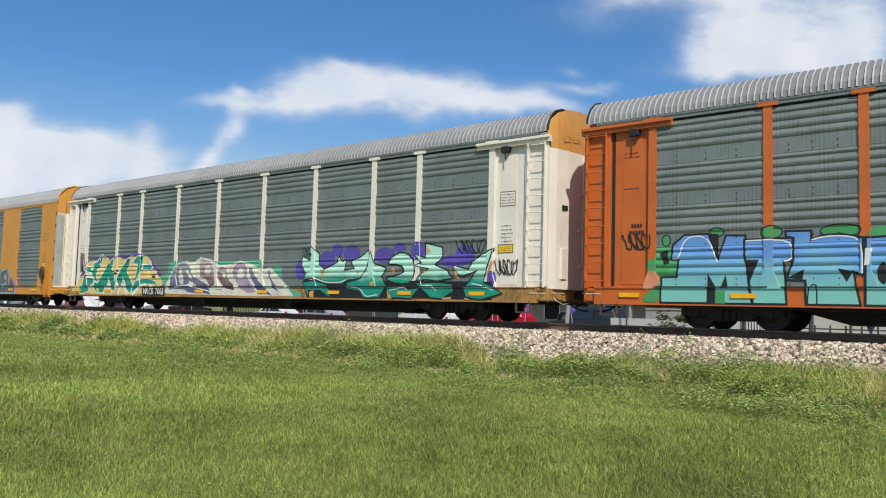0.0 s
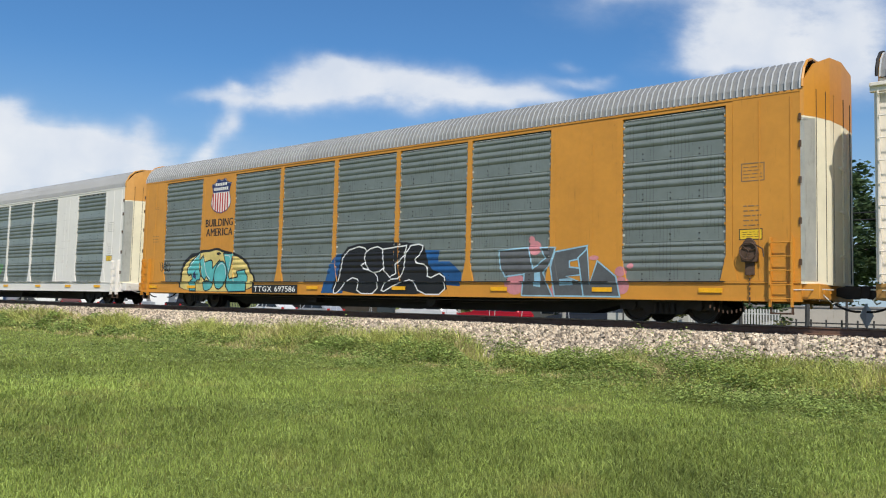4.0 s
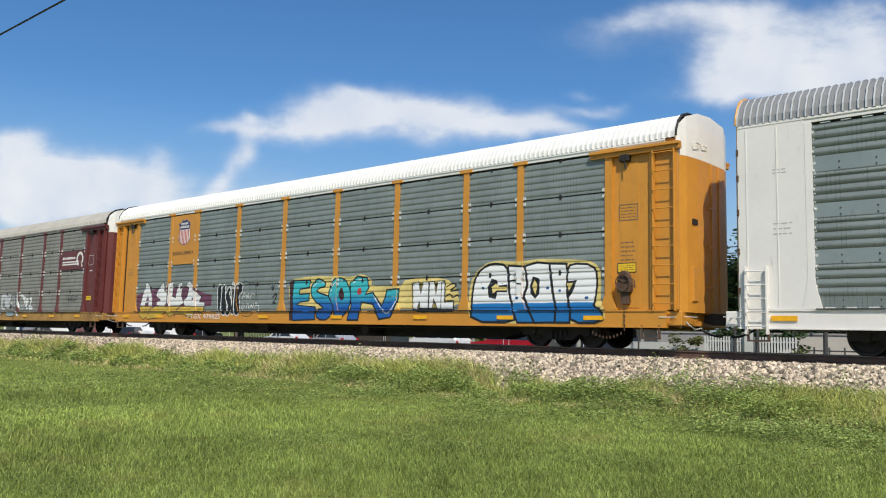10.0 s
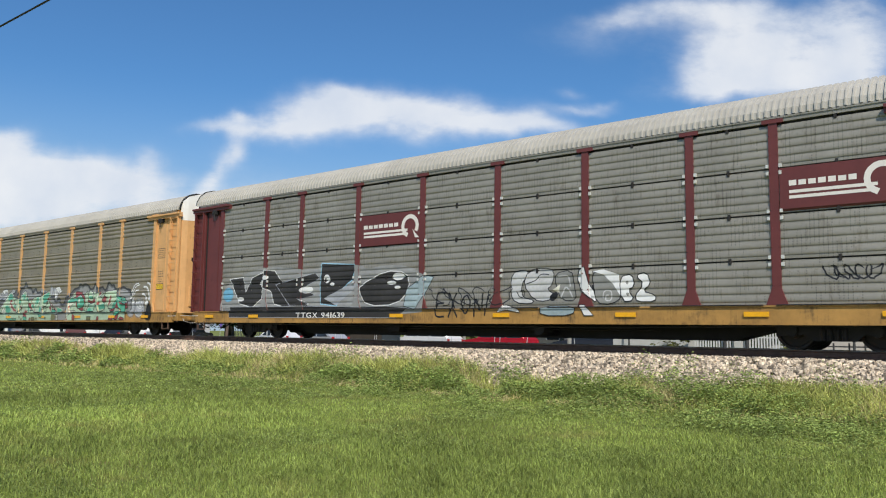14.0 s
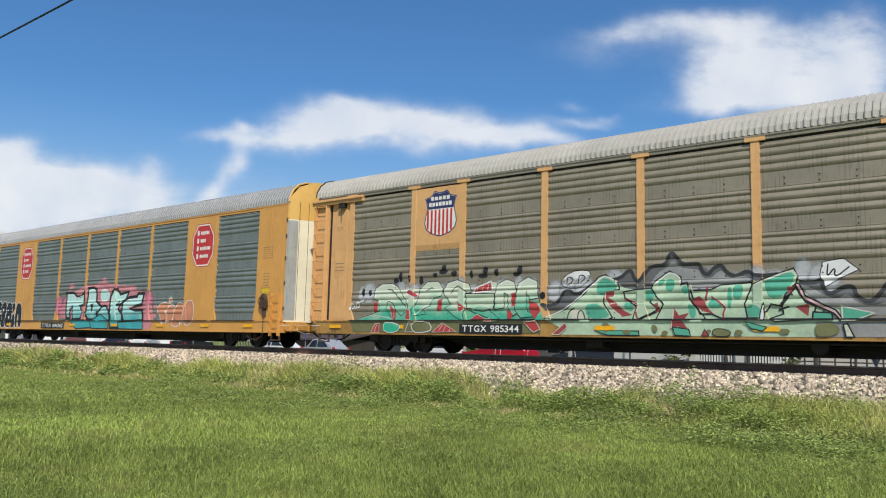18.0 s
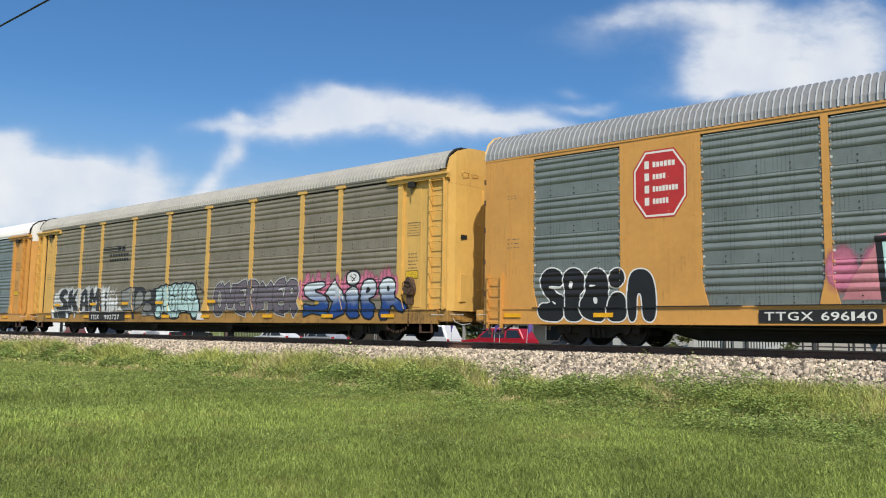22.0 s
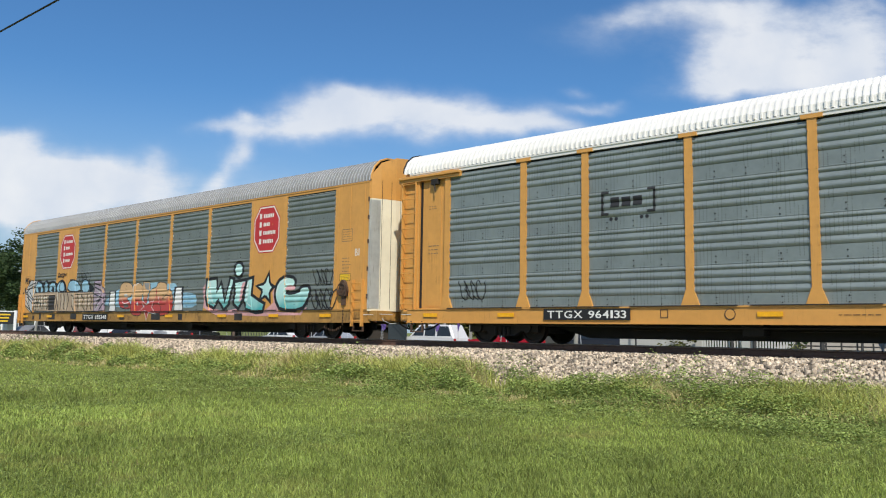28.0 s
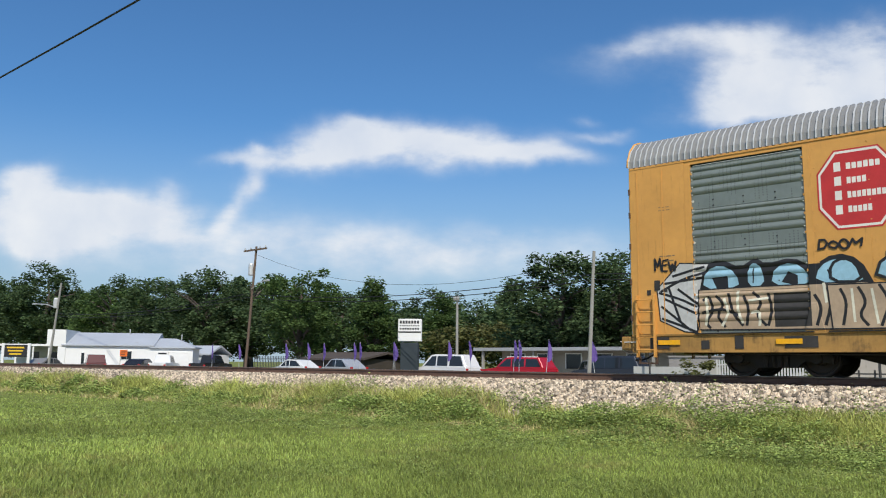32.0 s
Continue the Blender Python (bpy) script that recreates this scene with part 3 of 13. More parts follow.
def tall_profile(deep=0.034):
    """Four tall sheets: close half-round ribs on the upper part of each, a flat band below them and a thin joint."""
    pts = [(Z_DECK, -1.50)]
    for top in (1.94, 2.95, 3.96, 5.0):
        for i in range(3, -1, -1):
            z = top - 0.125 - 0.187 * i
            for up, out in ((0, 0), (0.018, 0.4), (0.05, 0.8), (0.08, 1.0), (0.11, 0.86), (0.14, 0.48), (0.165, 0.14), (0.182, 0)) if i else ((0, 0), (0.018, 0.4), (0.045, 0.8), (0.068, 0.85), (0.095, 0.4), (0.112, 0)):
                pts.append((z + up, -1.50 - out * deep))
        pts += [(top - 0.006, -1.50), (top - 0.004, -1.488), (top, -1.488), (top + 0.002, -1.505), (top + 0.02, -1.505), (top + 0.024, -1.50)] if top < 4.9 else [(Z_TOP - 0.062, -1.50), (Z_TOP - 0.059, -1.45), (Z_TOP - 0.004, -1.45), (Z_TOP - 0.001, -1.50)]
    pts[-1] = (Z_TOP, -1.50)
    return pts


PROFILES = {"tall": tall_profile(), "four": rib_profile(5, 4, 0.10, 0.017)}


class Wagon:
    """What the builder of one wagon needs to know of it."""

    def __init__(self, k, style, profile, solid=(), post_half=0.1):
        self.k, self.style, self.prof, self.solid, self.half = k, style, PROFILES[profile], solid, post_half
        self.profile = profile
        self.foot = (0.24, 0.40) if style == "ribbed" else (0.24, 0.62)
        self.plates = []

    def depth(self, x, z):
        """y of the near side's outermost surface."""
        if z < Z_DECK - 0.043:
            return -1.55
        if z < Z_DECK:
            return -1.575
        if z > Z_TOP:
            return -1.53
        foot, high = self.foot
        for p in POSTS:
            if z < Z_DECK + high and abs(x - p) < self.half + foot * 0.55 - (foot * 0.55 + self.half * 0.1) * (z - Z_DECK) / high:
                return -1.562
            if abs(x - p) < self.half:
                return -1.55
        if abs(x) > 11.82:
            return -1.476 if self.style == "ribbed" else -1.545
        for i in self.solid:
            if POSTS[i] < x < POSTS[i + 1]:
                return -1.545
        for x0, x1, z0, z1 in self.plates:
            if x0 < x < x1 and z0 < z < z1:
                return -1.54
        zs = [p[0] for p in self.prof]
        return float(np.interp(z, zs, [p[1] for p in self.prof]))


def drape(wagon, name, layers, parent, label="", top=0, base=None):
    """Paint on the wagon's near side: layers of (material, pieces), cut along posts and ribs and laid onto the surface."""
    bm, mats = bmesh.new(), []
    cover = bm.verts.layers.float.new("cover")
    lift = 0.004 + 0.0022 * top if base is None else base
    for mat, pieces in layers:
        if mat not in mats:
            mats.append(mat)
        index = mats.index(mat)
        lift += 0.0003
        for one in pieces:
            verts, faces = one[0], one[1]
            lift += 0.00006
            if len(one) == 2 and len(faces) > 1 and len(faces[0]) == 4:
                # strokes cross themselves: each half of a piece lies a hair above the one before
                for q in faces:
                    for tri in ((q[0], q[1], q[2]), (q[0], q[2], q[3])):
                        lift += 0.000002
                        bm.faces.new([bm.verts.new((verts[i][0], lift, verts[i][1])) for i in tri]).material_index = index
                continue
            vs = [bm.verts.new((x, lift, z)) for x, z in verts]
            if len(one) > 2:
                for v, c in zip(vs, one[2]):
                    v[cover] = c
            for f in faces:
                try:
                    bm.faces.new([vs[i] for i in f]).material_index = index
                except ValueError:
                    pass
    wagon.lift = lift
    if not bm.verts:
        bm.free()
        return None
    xs = [v.co.x for v in bm.verts]
    zs = [v.co.z for v in bm.verts]
    cuts = []
    for p in POSTS:
        for e in (p - wagon.half - 0.004, p - wagon.half + 0.004, p + wagon.half - 0.004, p + wagon.half + 0.004):
            if min(xs) < e < max(xs):
                cuts.append(((e, 0, 0), (1, 0, 0)))
    for x0, x1, z0, z1 in wagon.plates:
        for e in (x0 + 0.003, x1 - 0.003):
            if min(xs) < e < max(xs):
                cuts.append(((e, 0, 0), (1, 0, 0)))
    foot, high = wagon.foot
    if min(zs) < Z_DECK + high and max(zs) > Z_DECK:
        run = foot * 0.55 + wagon.half * 0.1
        for p in POSTS:
            if min(xs) < p + 0.3 and max(xs) > p - 0.3:
                for side in (-1, 1):
                    for e in (-0.004, 0.004):
                        cuts.append(((p + side * (wagon.half + foot * 0.55) + e, 0, Z_DECK), (high, 0, side * run)))
    for z in [Z_DECK - 0.045, Z_DECK - 0.041, Z_DECK - 0.003, Z_DECK + 0.003] + [p[0] for p in wagon.prof[1:]]:
        if min(zs) < z < max(zs):
            cuts.append(((0, 0, z), (0, 0, 1)))
    for co, no in cuts:
        bmesh.ops.bisect_plane(bm, geom=bm.verts[:] + bm.edges[:] + bm.faces[:], plane_co=co, plane_no=no, dist=1e-5)
    for v in bm.verts:
        v.co.z = max(v.co.z, Z_SILL + 0.004)
        v.co.y = wagon.depth(v.co.x, v.co.z) - v.co.y
    # all faces look outwards
    for f in bm.faces:
        f.normal_update()
        if f.normal.y > 0:
            f.normal_flip()
    me = bpy.data.meshes.new(name)
    bm.to_mesh(me)
    bm.free()
    for m in mats:
        me.materials.append(m)
    ob = new(name, me)
    ob.parent = parent
    return tagged(ob, label) if label else ob


def spray(name, color, vary=0.25, scale=1.4):
    return surface("spray_" + name, color, 0.5, 0, vary, scale, tuple(c * 0.5 for c in color), 0.12, 0.4)


def fade(name, low, high, z0, z1, wave=0.9):
    """Sprayed paint that passes from one colour into another upwards."""
    key = "fade_" + name
    if key in MATS:
        return MATS[key]
    m = surface(key, low, 0.5, 0, 0.15, 1.5)
    nt = m.node_tree
    b = nt.nodes["Principled BSDF"]
    coord = nt.nodes.new("ShaderNodeTexCoord").outputs["Object"]
    sep = nt.nodes.new("ShaderNodeSeparateXYZ")
    nt.links.new(coord, sep.inputs[0])
    n = nt.nodes.new("ShaderNodeTexNoise")
    n.inputs["Scale"].default_value = 1.8
    nt.links.new(coord, n.inputs["Vector"])
    h = socket_math(nt, "ADD", sep.outputs[2], socket_math(nt, "MULTIPLY", socket_math(nt, "SUBTRACT", n.outputs[0], 0.5), wave))
    r = nt.nodes.new("ShaderNodeMapRange")
    r.inputs["From Min"].default_value, r.inputs["From Max"].default_value = z0, z1
    nt.links.new(h, r.inputs["Value"])
    mix = nt.nodes.new("ShaderNodeMix")
    mix.data_type = "RGBA"
    nt.links.new(r.outputs[0], mix.inputs["Factor"])
    mix.inputs["A"].default_value, mix.inputs["B"].default_value = (*low, 1), (*high, 1)
    nt.links.new(mix.outputs["Result"], b.inputs["Base Color"])
    return m


def mist(name, color):
    """Overspray: paint that thins out towards the rim of each puff."""
    key = "overspray_" + name
    if key in MATS:
        return MATS[key]
    m = surface(key, color, 0.6, 0, 0.2, 1.5)
    nt = m.node_tree
    at = nt.nodes.new("ShaderNodeAttribute")
    at.attribute_name = "cover"
    n = nt.nodes.new("ShaderNodeTexNoise")
    n.inputs["Scale"].default_value, n.inputs["Detail"].default_value = 9.0, 6.0
    nt.links.new(nt.nodes.new("ShaderNodeTexCoord").outputs["Object"], n.inputs["Vector"])
    r = nt.nodes.new("ShaderNodeMapRange")
    r.interpolation_type = "SMOOTHSTEP"
    r.inputs["From Min"].default_value, r.inputs["From Max"].default_value = 0.12, 0.8
    nt.links.new(socket_math(nt, "ADD", at.outputs["Fac"], socket_math(nt, "MULTIPLY", socket_math(nt, "SUBTRACT", n.outputs[0], 0.5), 0.5)), r.inputs["Value"])
    clear = nt.nodes.new("ShaderNodeBsdfTransparent")
    mix = nt.nodes.new("ShaderNodeMixShader")
    nt.links.new(r.outputs[0], mix.inputs[0])
    nt.links.new(clear.outputs[0], mix.inputs[1])
    nt.links.new(nt.nodes["Principled BSDF"].outputs[0], mix.inputs[2])
    nt.links.new(mix.outputs[0], nt.nodes["Material Output"].inputs[0])
    return m


def puff(x, z, rx, rz, n=14):
    """A soft round puff: full in the middle, nothing at its rim."""
    ring = [(math.cos(a), math.sin(a)) for a in np.linspace(0, 2 * math.pi, n, endpoint=False)]
    verts = [(x, z)] + [(x + 0.6 * rx * c, z + 0.6 * rz * s_) for c, s_ in ring] + [(x + rx * c, z + rz * s_) for c, s_ in ring]
    faces = [(0, 1 + i, 1 + (i + 1) % n) for i in range(n)] + [(1 + i, 1 + n + i, 1 + n + (i + 1) % n, 1 + (i + 1) % n) for i in range(n)]
    return np.array(verts), faces, [1.0] + [0.62] * n + [0.0] * n


def puffs(x0, x1, z0, z1, seed, size=0.4, gap=0.75):
    """A row of soft puffs whose tops reach z1 or less."""
    rng = random.Random(seed)
    out, x = [], x0 + size * 0.6
    while x < x1 - size * 0.4:
        r = size * rng.uniform(0.7, 1.25)
        tall = (z1 - z0) * rng.uniform(0.62, 1.0)
        out.append(puff(x, z0 + tall * 0.5, r * 1.15, tall * 0.62))
        x += r * 2 * gap * rng.uniform(0.7, 1.1)
    return out


def rounded(points, times=2):
    """A broken line with its bends cut round."""
    p = np.array(points, float)
    for _ in range(times):
        if len(p) < 3:
            break
        q = [p[0]]
        for i in range(len(p) - 1):
            a, b = p[i], p[i + 1]
            if i > 0:
                q.append(a * 0.75 + b * 0.25)
            if i < len(p) - 2:
                q.append(a * 0.25 + b * 0.75)
        p = np.array(q + [p[-1]])
    return p


def limb(points, w, grow=0.0, flare=1.3):
    """One stroke of a letter: round bends and flared, slanted ends. grow widens it, for outlines."""
    p = rounded(points)
    d = np.diff(p, axis=0)
    d /= np.linalg.norm(d, axis=1)[:, None] + 1e-9
    k = len(p)
    nrm = np.empty((k, 2))
    for i in range(k):
        a, b = d[max(i - 1, 0)], d[min(i, k - 2)]
        m = np.array([-(a + b)[1], (a + b)[0]])
        m /= np.linalg.norm(m) + 1e-9
        nrm[i] = m / max(0.62, float(np.dot(m, (-b[1], b[0]))))
    half = np.full(k, w / 2)
    half[0] *= flare
    half[-1] *= flare
    half += grow
    slant = 0.22 * w
    p[0] -= d[0] * grow
    p[-1] += d[-1] * grow
    left, right = p + nrm * half[:, None], p - nrm * half[:, None]
    left[0] -= d[0] * slant
    right[0] += d[0] * slant
    right[-1] += d[-1] * slant
    left[-1] -= d[-1] * slant
    return np.concatenate([left, right]), [(i, i + 1, k + i + 1, k + i) for i in range(k - 1)]


def horn(tri, grow):
    c = np.mean(tri, axis=0)
    pts = []
    for p in tri:
        v = np.array(p) - c
        pts.append(tuple(c + v * (1 + 1.7 * grow / (np.linalg.norm(v) + 1e-6))))
    return poly(pts)


def blade_layers(letters_, fills, outline, edge=0.045, outer=None, outer_edge=0.11, shade=None, shine=None, seed=1):
    """Paint for blade letters: shadow, outer edge, outline, fill and thin highlights, letter by letter."""
    rng = random.Random(seed)
    layers = []

    def all_of(k, grow, dx=0.0, dz=0.0):
        lines, horns = letters_[k]
        return [limb([(x + dx, z + dz) for x, z in line], w, grow) for line, w in lines] + [horn([(x + dx, z + dz) for x, z in t], grow) for t in horns]
    idx = range(len(letters_))
    if shade is not None:
        layers.append((shade, [p for k in idx for p in all_of(k, 0.05, 0.13, -0.1)]))
    if outer is not None:
        layers.append((outer, [p for k in idx for p in all_of(k, outer_edge)]))
    for k in idx:
        layers.append((outline, all_of(k, edge)))
        layers.append((fills[k % len(fills)], all_of(k, 0.0)))
        if shine is not None:
            thin = []
            for line, w in letters_[k][0]:
                for (ax, az), (bx, bz) in zip(line[:-1], line[1:]):
                    if rng.random() < 0.6:
                        s0, s1 = rng.uniform(0.05, 0.3), rng.uniform(0.6, 0.95)
                        off = 0.36 * w
                        ln = math.hypot(bx - ax, bz - az) + 1e-6
                        ox, oz = -(bz - az) / ln * off, (bx - ax) / ln * off
                        thin.append(stroke([(ax + (bx - ax) * s_ + ox, az + (bz - az) * s_ + oz) for s_ in (s0, (s0 + s1) / 2, s1)], 0.03))
            layers.append((shine, thin))
    return layers


def written(text, x0, x1, z0, z1, seed, fat=0.3, jig=0.08):
    """The same for a word that can be read."""
    rng = random.Random(seed)
    total = sum(HAND_WIDTH.get(c, 1.0) for c in text)
    out, at = [], x0
    for c in text:
        wide = (x1 - x0) * HAND_WIDTH.get(c, 1.0) / total
        w = fat * min(wide * 1.15, z1 - z0)
        dz, lean = rng.uniform(-jig, jig) * 0.6, rng.uniform(-jig, jig)
        lines = []
        for line in HAND[c]:
            lines.append(([(at + w * 0.32 + (wide * 1.06 - w * 0.64) * px + lean * (pz - 0.5) * wide, z0 + w * 0.42 + dz + (z1 - z0 - w * 0.84) * pz + rng.uniform(-0.02, 0.02)) for px, pz in line], w))
        out.append((lines, []))
        at += wide
    return out


def cloud(x0, x1, z0, z1, seed, size=0.35, n=None):
    """A sprayed cloud: overlapping round puffs of uneven size."""
    rng = random.Random(seed)
    n = n or max(5, int((x1 - x0) / size * 1.3))
    out = [bar(x0 + size * 0.5, x1 - size * 0.5, z0, z0 + (z1 - z0) * 0.55)]
    for i in range(n):
        x = x0 + size * 0.5 + (x1 - x0 - size) * (i + rng.uniform(0.2, 0.8)) / n
        r = size * rng.uniform(0.7, 1.25)
        out.append(disc(x, z1 - r * 0.75 - rng.uniform(0, 0.35) * (z1 - z0), r * 1.05, r * 0.85, 16))
        out.append(disc(x, z0 + rng.uniform(0.25, 0.6) * (z1 - z0), r * 1.1, r, 16))
    for x in (x0 + size * 0.4, x1 - size * 0.4):
        for k in (0.25, 0.55):
            out.append(disc(x, z0 + (z1 - z0) * k, size * rng.uniform(0.5, 0.8), size * rng.uniform(0.5, 0.8), 16))
    return [p for p in out]


def tag_lines(x0, x1, z0, z1, seed, n=5, width=0.035):
    """A quick scrawl of thin looping lines."""
    rng = random.Random(seed)
    out = []
    for i in range(n):
        xa = x0 + (x1 - x0) * (i + 0.5) / n
        r = (x1 - x0) / n
        pts = [(xa + r * 0.75 * math.sin(a * rng.uniform(0.9, 1.1) + i), (z0 + z1) / 2 + (z1 - z0) * 0.48 * math.cos(a * 1.3 + i * 1.7)) for a in np.linspace(0, 5.5, 14)]
        out.append(stroke(pts, width))
    return out


def line_of_text(text, x0, x1, z0, z1):
    return letters(text, x0, x1, z0, z1)


def worn_lines(x0, x1, z0, z1, n, seed=1):
    """Small stencilled writing that cannot be read: rows of plain bars."""
    rng = random.Random(seed)
    out = []
    h = (z1 - z0) / n
    for i in range(n):
        x = x0
        while x < x1 - 0.04:
            w = rng.uniform(0.05, 0.16)
            out.append(bar(x, min(x + w, x1), z0 + h * (i + 0.36), z0 + h * (i + 0.56)))
            x += w + 0.035
    return out


def frame_of(x0, x1, z0, z1, w=0.02):
    return [bar(x0, x1, z0, z0 + w), bar(x0, x1, z1 - w, z1), bar(x0, x0 + w, z0 + w, z1 - w), bar(x1 - w, x1, z0 + w, z1 - w)]


# -- shapes of the wagon's parts --
def panel_shape(prof, x0, x1, pale=False, clips=False):
    def make(bm):
        n = len(prof)
        for xa, xb in ((x0, x1),):
            a = [bm.verts.new((xa, y, z)) for z, y in prof]
            b = [bm.verts.new((xb, y, z)) for z, y in prof]
            for i in range(n - 1):
                # backs of the gaps are black, their shadow put into the colour
                bm.faces.new((a[i], b[i], b[i + 1], a[i + 1])).material_index = 2 if prof[i][1] > -1.46 and prof[i + 1][1] > -1.46 else 3 if clips and i and prof[i + 1][0] - prof[i][0] > 0.2 else 0
            c = [bm.verts.new((x, -1.43, z)) for x, z in ((xa, Z_DECK), (xb, Z_DECK), (xb, Z_TOP), (xa, Z_TOP))]
            bm.faces.new(c)
            bm.faces.new([a[0], c[0], c[1], b[0]])
            bm.faces.new([a[-1], b[-1], c[2], c[3]])
            bm.faces.new(a[::-1] + [c[0], c[3]][:0] + [c[3], c[0]][:0] + [c[0], c[3]])
            bm.faces.new(b + [c[2], c[1]])
        if prof is PROFILES["tall"]:
            sheet = set(bm.faces)
            for z in (0.98, 1.94, 2.95, 3.96):
                for k in (0.21, 0.48, 0.75):
                    for dz in (0.055, 0.19):
                        x = x0 + (x1 - x0) * k
                        rod(bm, (x, -1.49, z + dz), (x, -1.514, z + dz), 0.018, 6)
            for f in bm.faces:
                if f not in sheet:
                    f.material_index = 2
        for z in np.arange(Z_DECK + 0.41, Z_TOP, 0.82) if prof is not PROFILES["tall"] else ():
            for k in range(5):
                x = x0 + 0.18 + (x1 - x0 - 0.36) * k / 4
                for dz in ((0.34, 0.46) if z < 4.5 else ()):
                    box(bm, x - 0.013, x + 0.013, -1.512, -1.49, z + dz, z + dz + 0.026)
        if not pale and prof is PROFILES["four"]:
            for z, y in prof[1:]:
                if y == -1.45 and (z - Z_DECK + 0.01) % 1.025 < 0.03:
                    for k in (0.47,):
                        x = x0 + (x1 - x0) * k
                        for f in box(bm, x - 0.03, x + 0.03, -1.53, -1.44, z - 0.09, z + 0.05) or ():
                            f.material_index = 2
        if not pale and prof is PROFILES["four"]:
            made = set(bm.faces)
            for z in (Z_DECK + 1.0, Z_DECK + 2.03, Z_DECK + 3.05):
                for x in (x0 + 0.09, x1 - 0.09):
                    box(bm, x - 0.03, x + 0.03, -1.56, -1.49, z - 0.14, z - 0.06)
                    box(bm, x - 0.03, x + 0.03, -1.56, -1.49, z + 0.02, z + 0.1)
            for f in bm.faces:
                if f not in made:
                    f.material_index = 1
        # bolt heads with pale washers beside the posts
        old = set(bm.faces)
        if pale:
            # pale clips in the gaps above and below the sheets
            if not clips:
                box(bm, x0 + 0.08, x1 - 0.08, -1.51, -1.455, Z_TOP - 0.05, Z_TOP - 0.036)
            for z in (Z_TOP - 0.045, Z_DECK + 0.02) if clips else ():
                x = x0 + 0.2
                while x < x1 - 0.3:
                    box(bm, x, x + 0.2, -1.515, -1.455, z, z + 0.026)
                    x += 0.42
            for z in (1.94, 2.95, 3.96, 4.98):
                for dz, r in ((0.2, 0.034), (-0.03, 0.034), (-0.1, 0.016), (-0.285, 0.016), (-0.47, 0.016), (-0.66, 0.016)):
                    if z + dz < Z_TOP - 0.1:
                        for x in (x0 + 0.06, x1 - 0.06):
                            rod(bm, (x, -1.50, z + dz), (x, -1.512 if r > 0.02 else -1.53, z + dz), r, 6)
            for f in bm.faces:
                if f not in old:
                    f.material_index = 1
    return make


def post_shape(style, half):
    def make(bm):
        prism(bm, [(-half, Z_DECK), (half, Z_DECK), (half, Z_TOP), (-half, Z_TOP)], -1.55, -1.44)
        foot = 0.24
        h = 0.40 if style == "ribbed" else 0.62
        prism(bm, [(-half - foot * 0.55, Z_DECK), (half + foot * 0.55, Z_DECK), (half * 0.9, Z_DECK + h), (-half * 0.9, Z_DECK + h)], -1.562, -1.5)
        if style == "ribbed":
            prism(bm, [(-half - 0.13, Z_TOP - 0.02), (half + 0.13, Z_TOP - 0.02), (half + 0.13, Z_TOP + 0.07), (-half - 0.13, Z_TOP + 0.07)], -1.575, -1.47)
            for i in range(9):
                z = Z_DECK + 0.45 + i * 0.42
                for e in (-half + 0.02, half - 0.02):
                    box(bm, e - 0.016, e + 0.016, -1.562, -1.55, z - 0.016, z + 0.016)
        else:
            for i in range(9):
                z = Z_DECK + 0.5 + i * 0.42
                for e in (-half - 0.02, half + 0.02):
                    box(bm, e - 0.012, e + 0.012, -1.553, -1.5, z - 0.025, z + 0.025)
    return make


def roof_line(style):
    k = 0.87 if style == "ribbed" else 1.0
    return [(y, 5.22 + (z - 5.22) * k) for y, z in ROOF]


def roof_shape(bm, style="flush"):
    line = roof_line(style)
    xs, ups = [], []
    reach = 13.62 if style == "ribbed" else 13.4
    x, p = -reach, 0.152
    while x < reach - 0.02:
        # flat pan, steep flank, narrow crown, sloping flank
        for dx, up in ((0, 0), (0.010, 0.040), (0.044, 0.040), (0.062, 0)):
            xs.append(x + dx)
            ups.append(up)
        x += p
    rows = []
    for x, up in zip(xs, ups):
        row = []
        for j, (y, z) in enumerate(line):
            d = Vector((0, y * 0.55, z - 5.2)).normalized() * up
            row.append(bm.verts.new((x, y + d.y, z + d.z)))
        rows.append(row)
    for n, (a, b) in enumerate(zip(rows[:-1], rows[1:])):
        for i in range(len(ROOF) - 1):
            # crowns take the brighter rib material, a painted highlight
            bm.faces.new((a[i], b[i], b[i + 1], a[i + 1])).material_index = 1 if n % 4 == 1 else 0


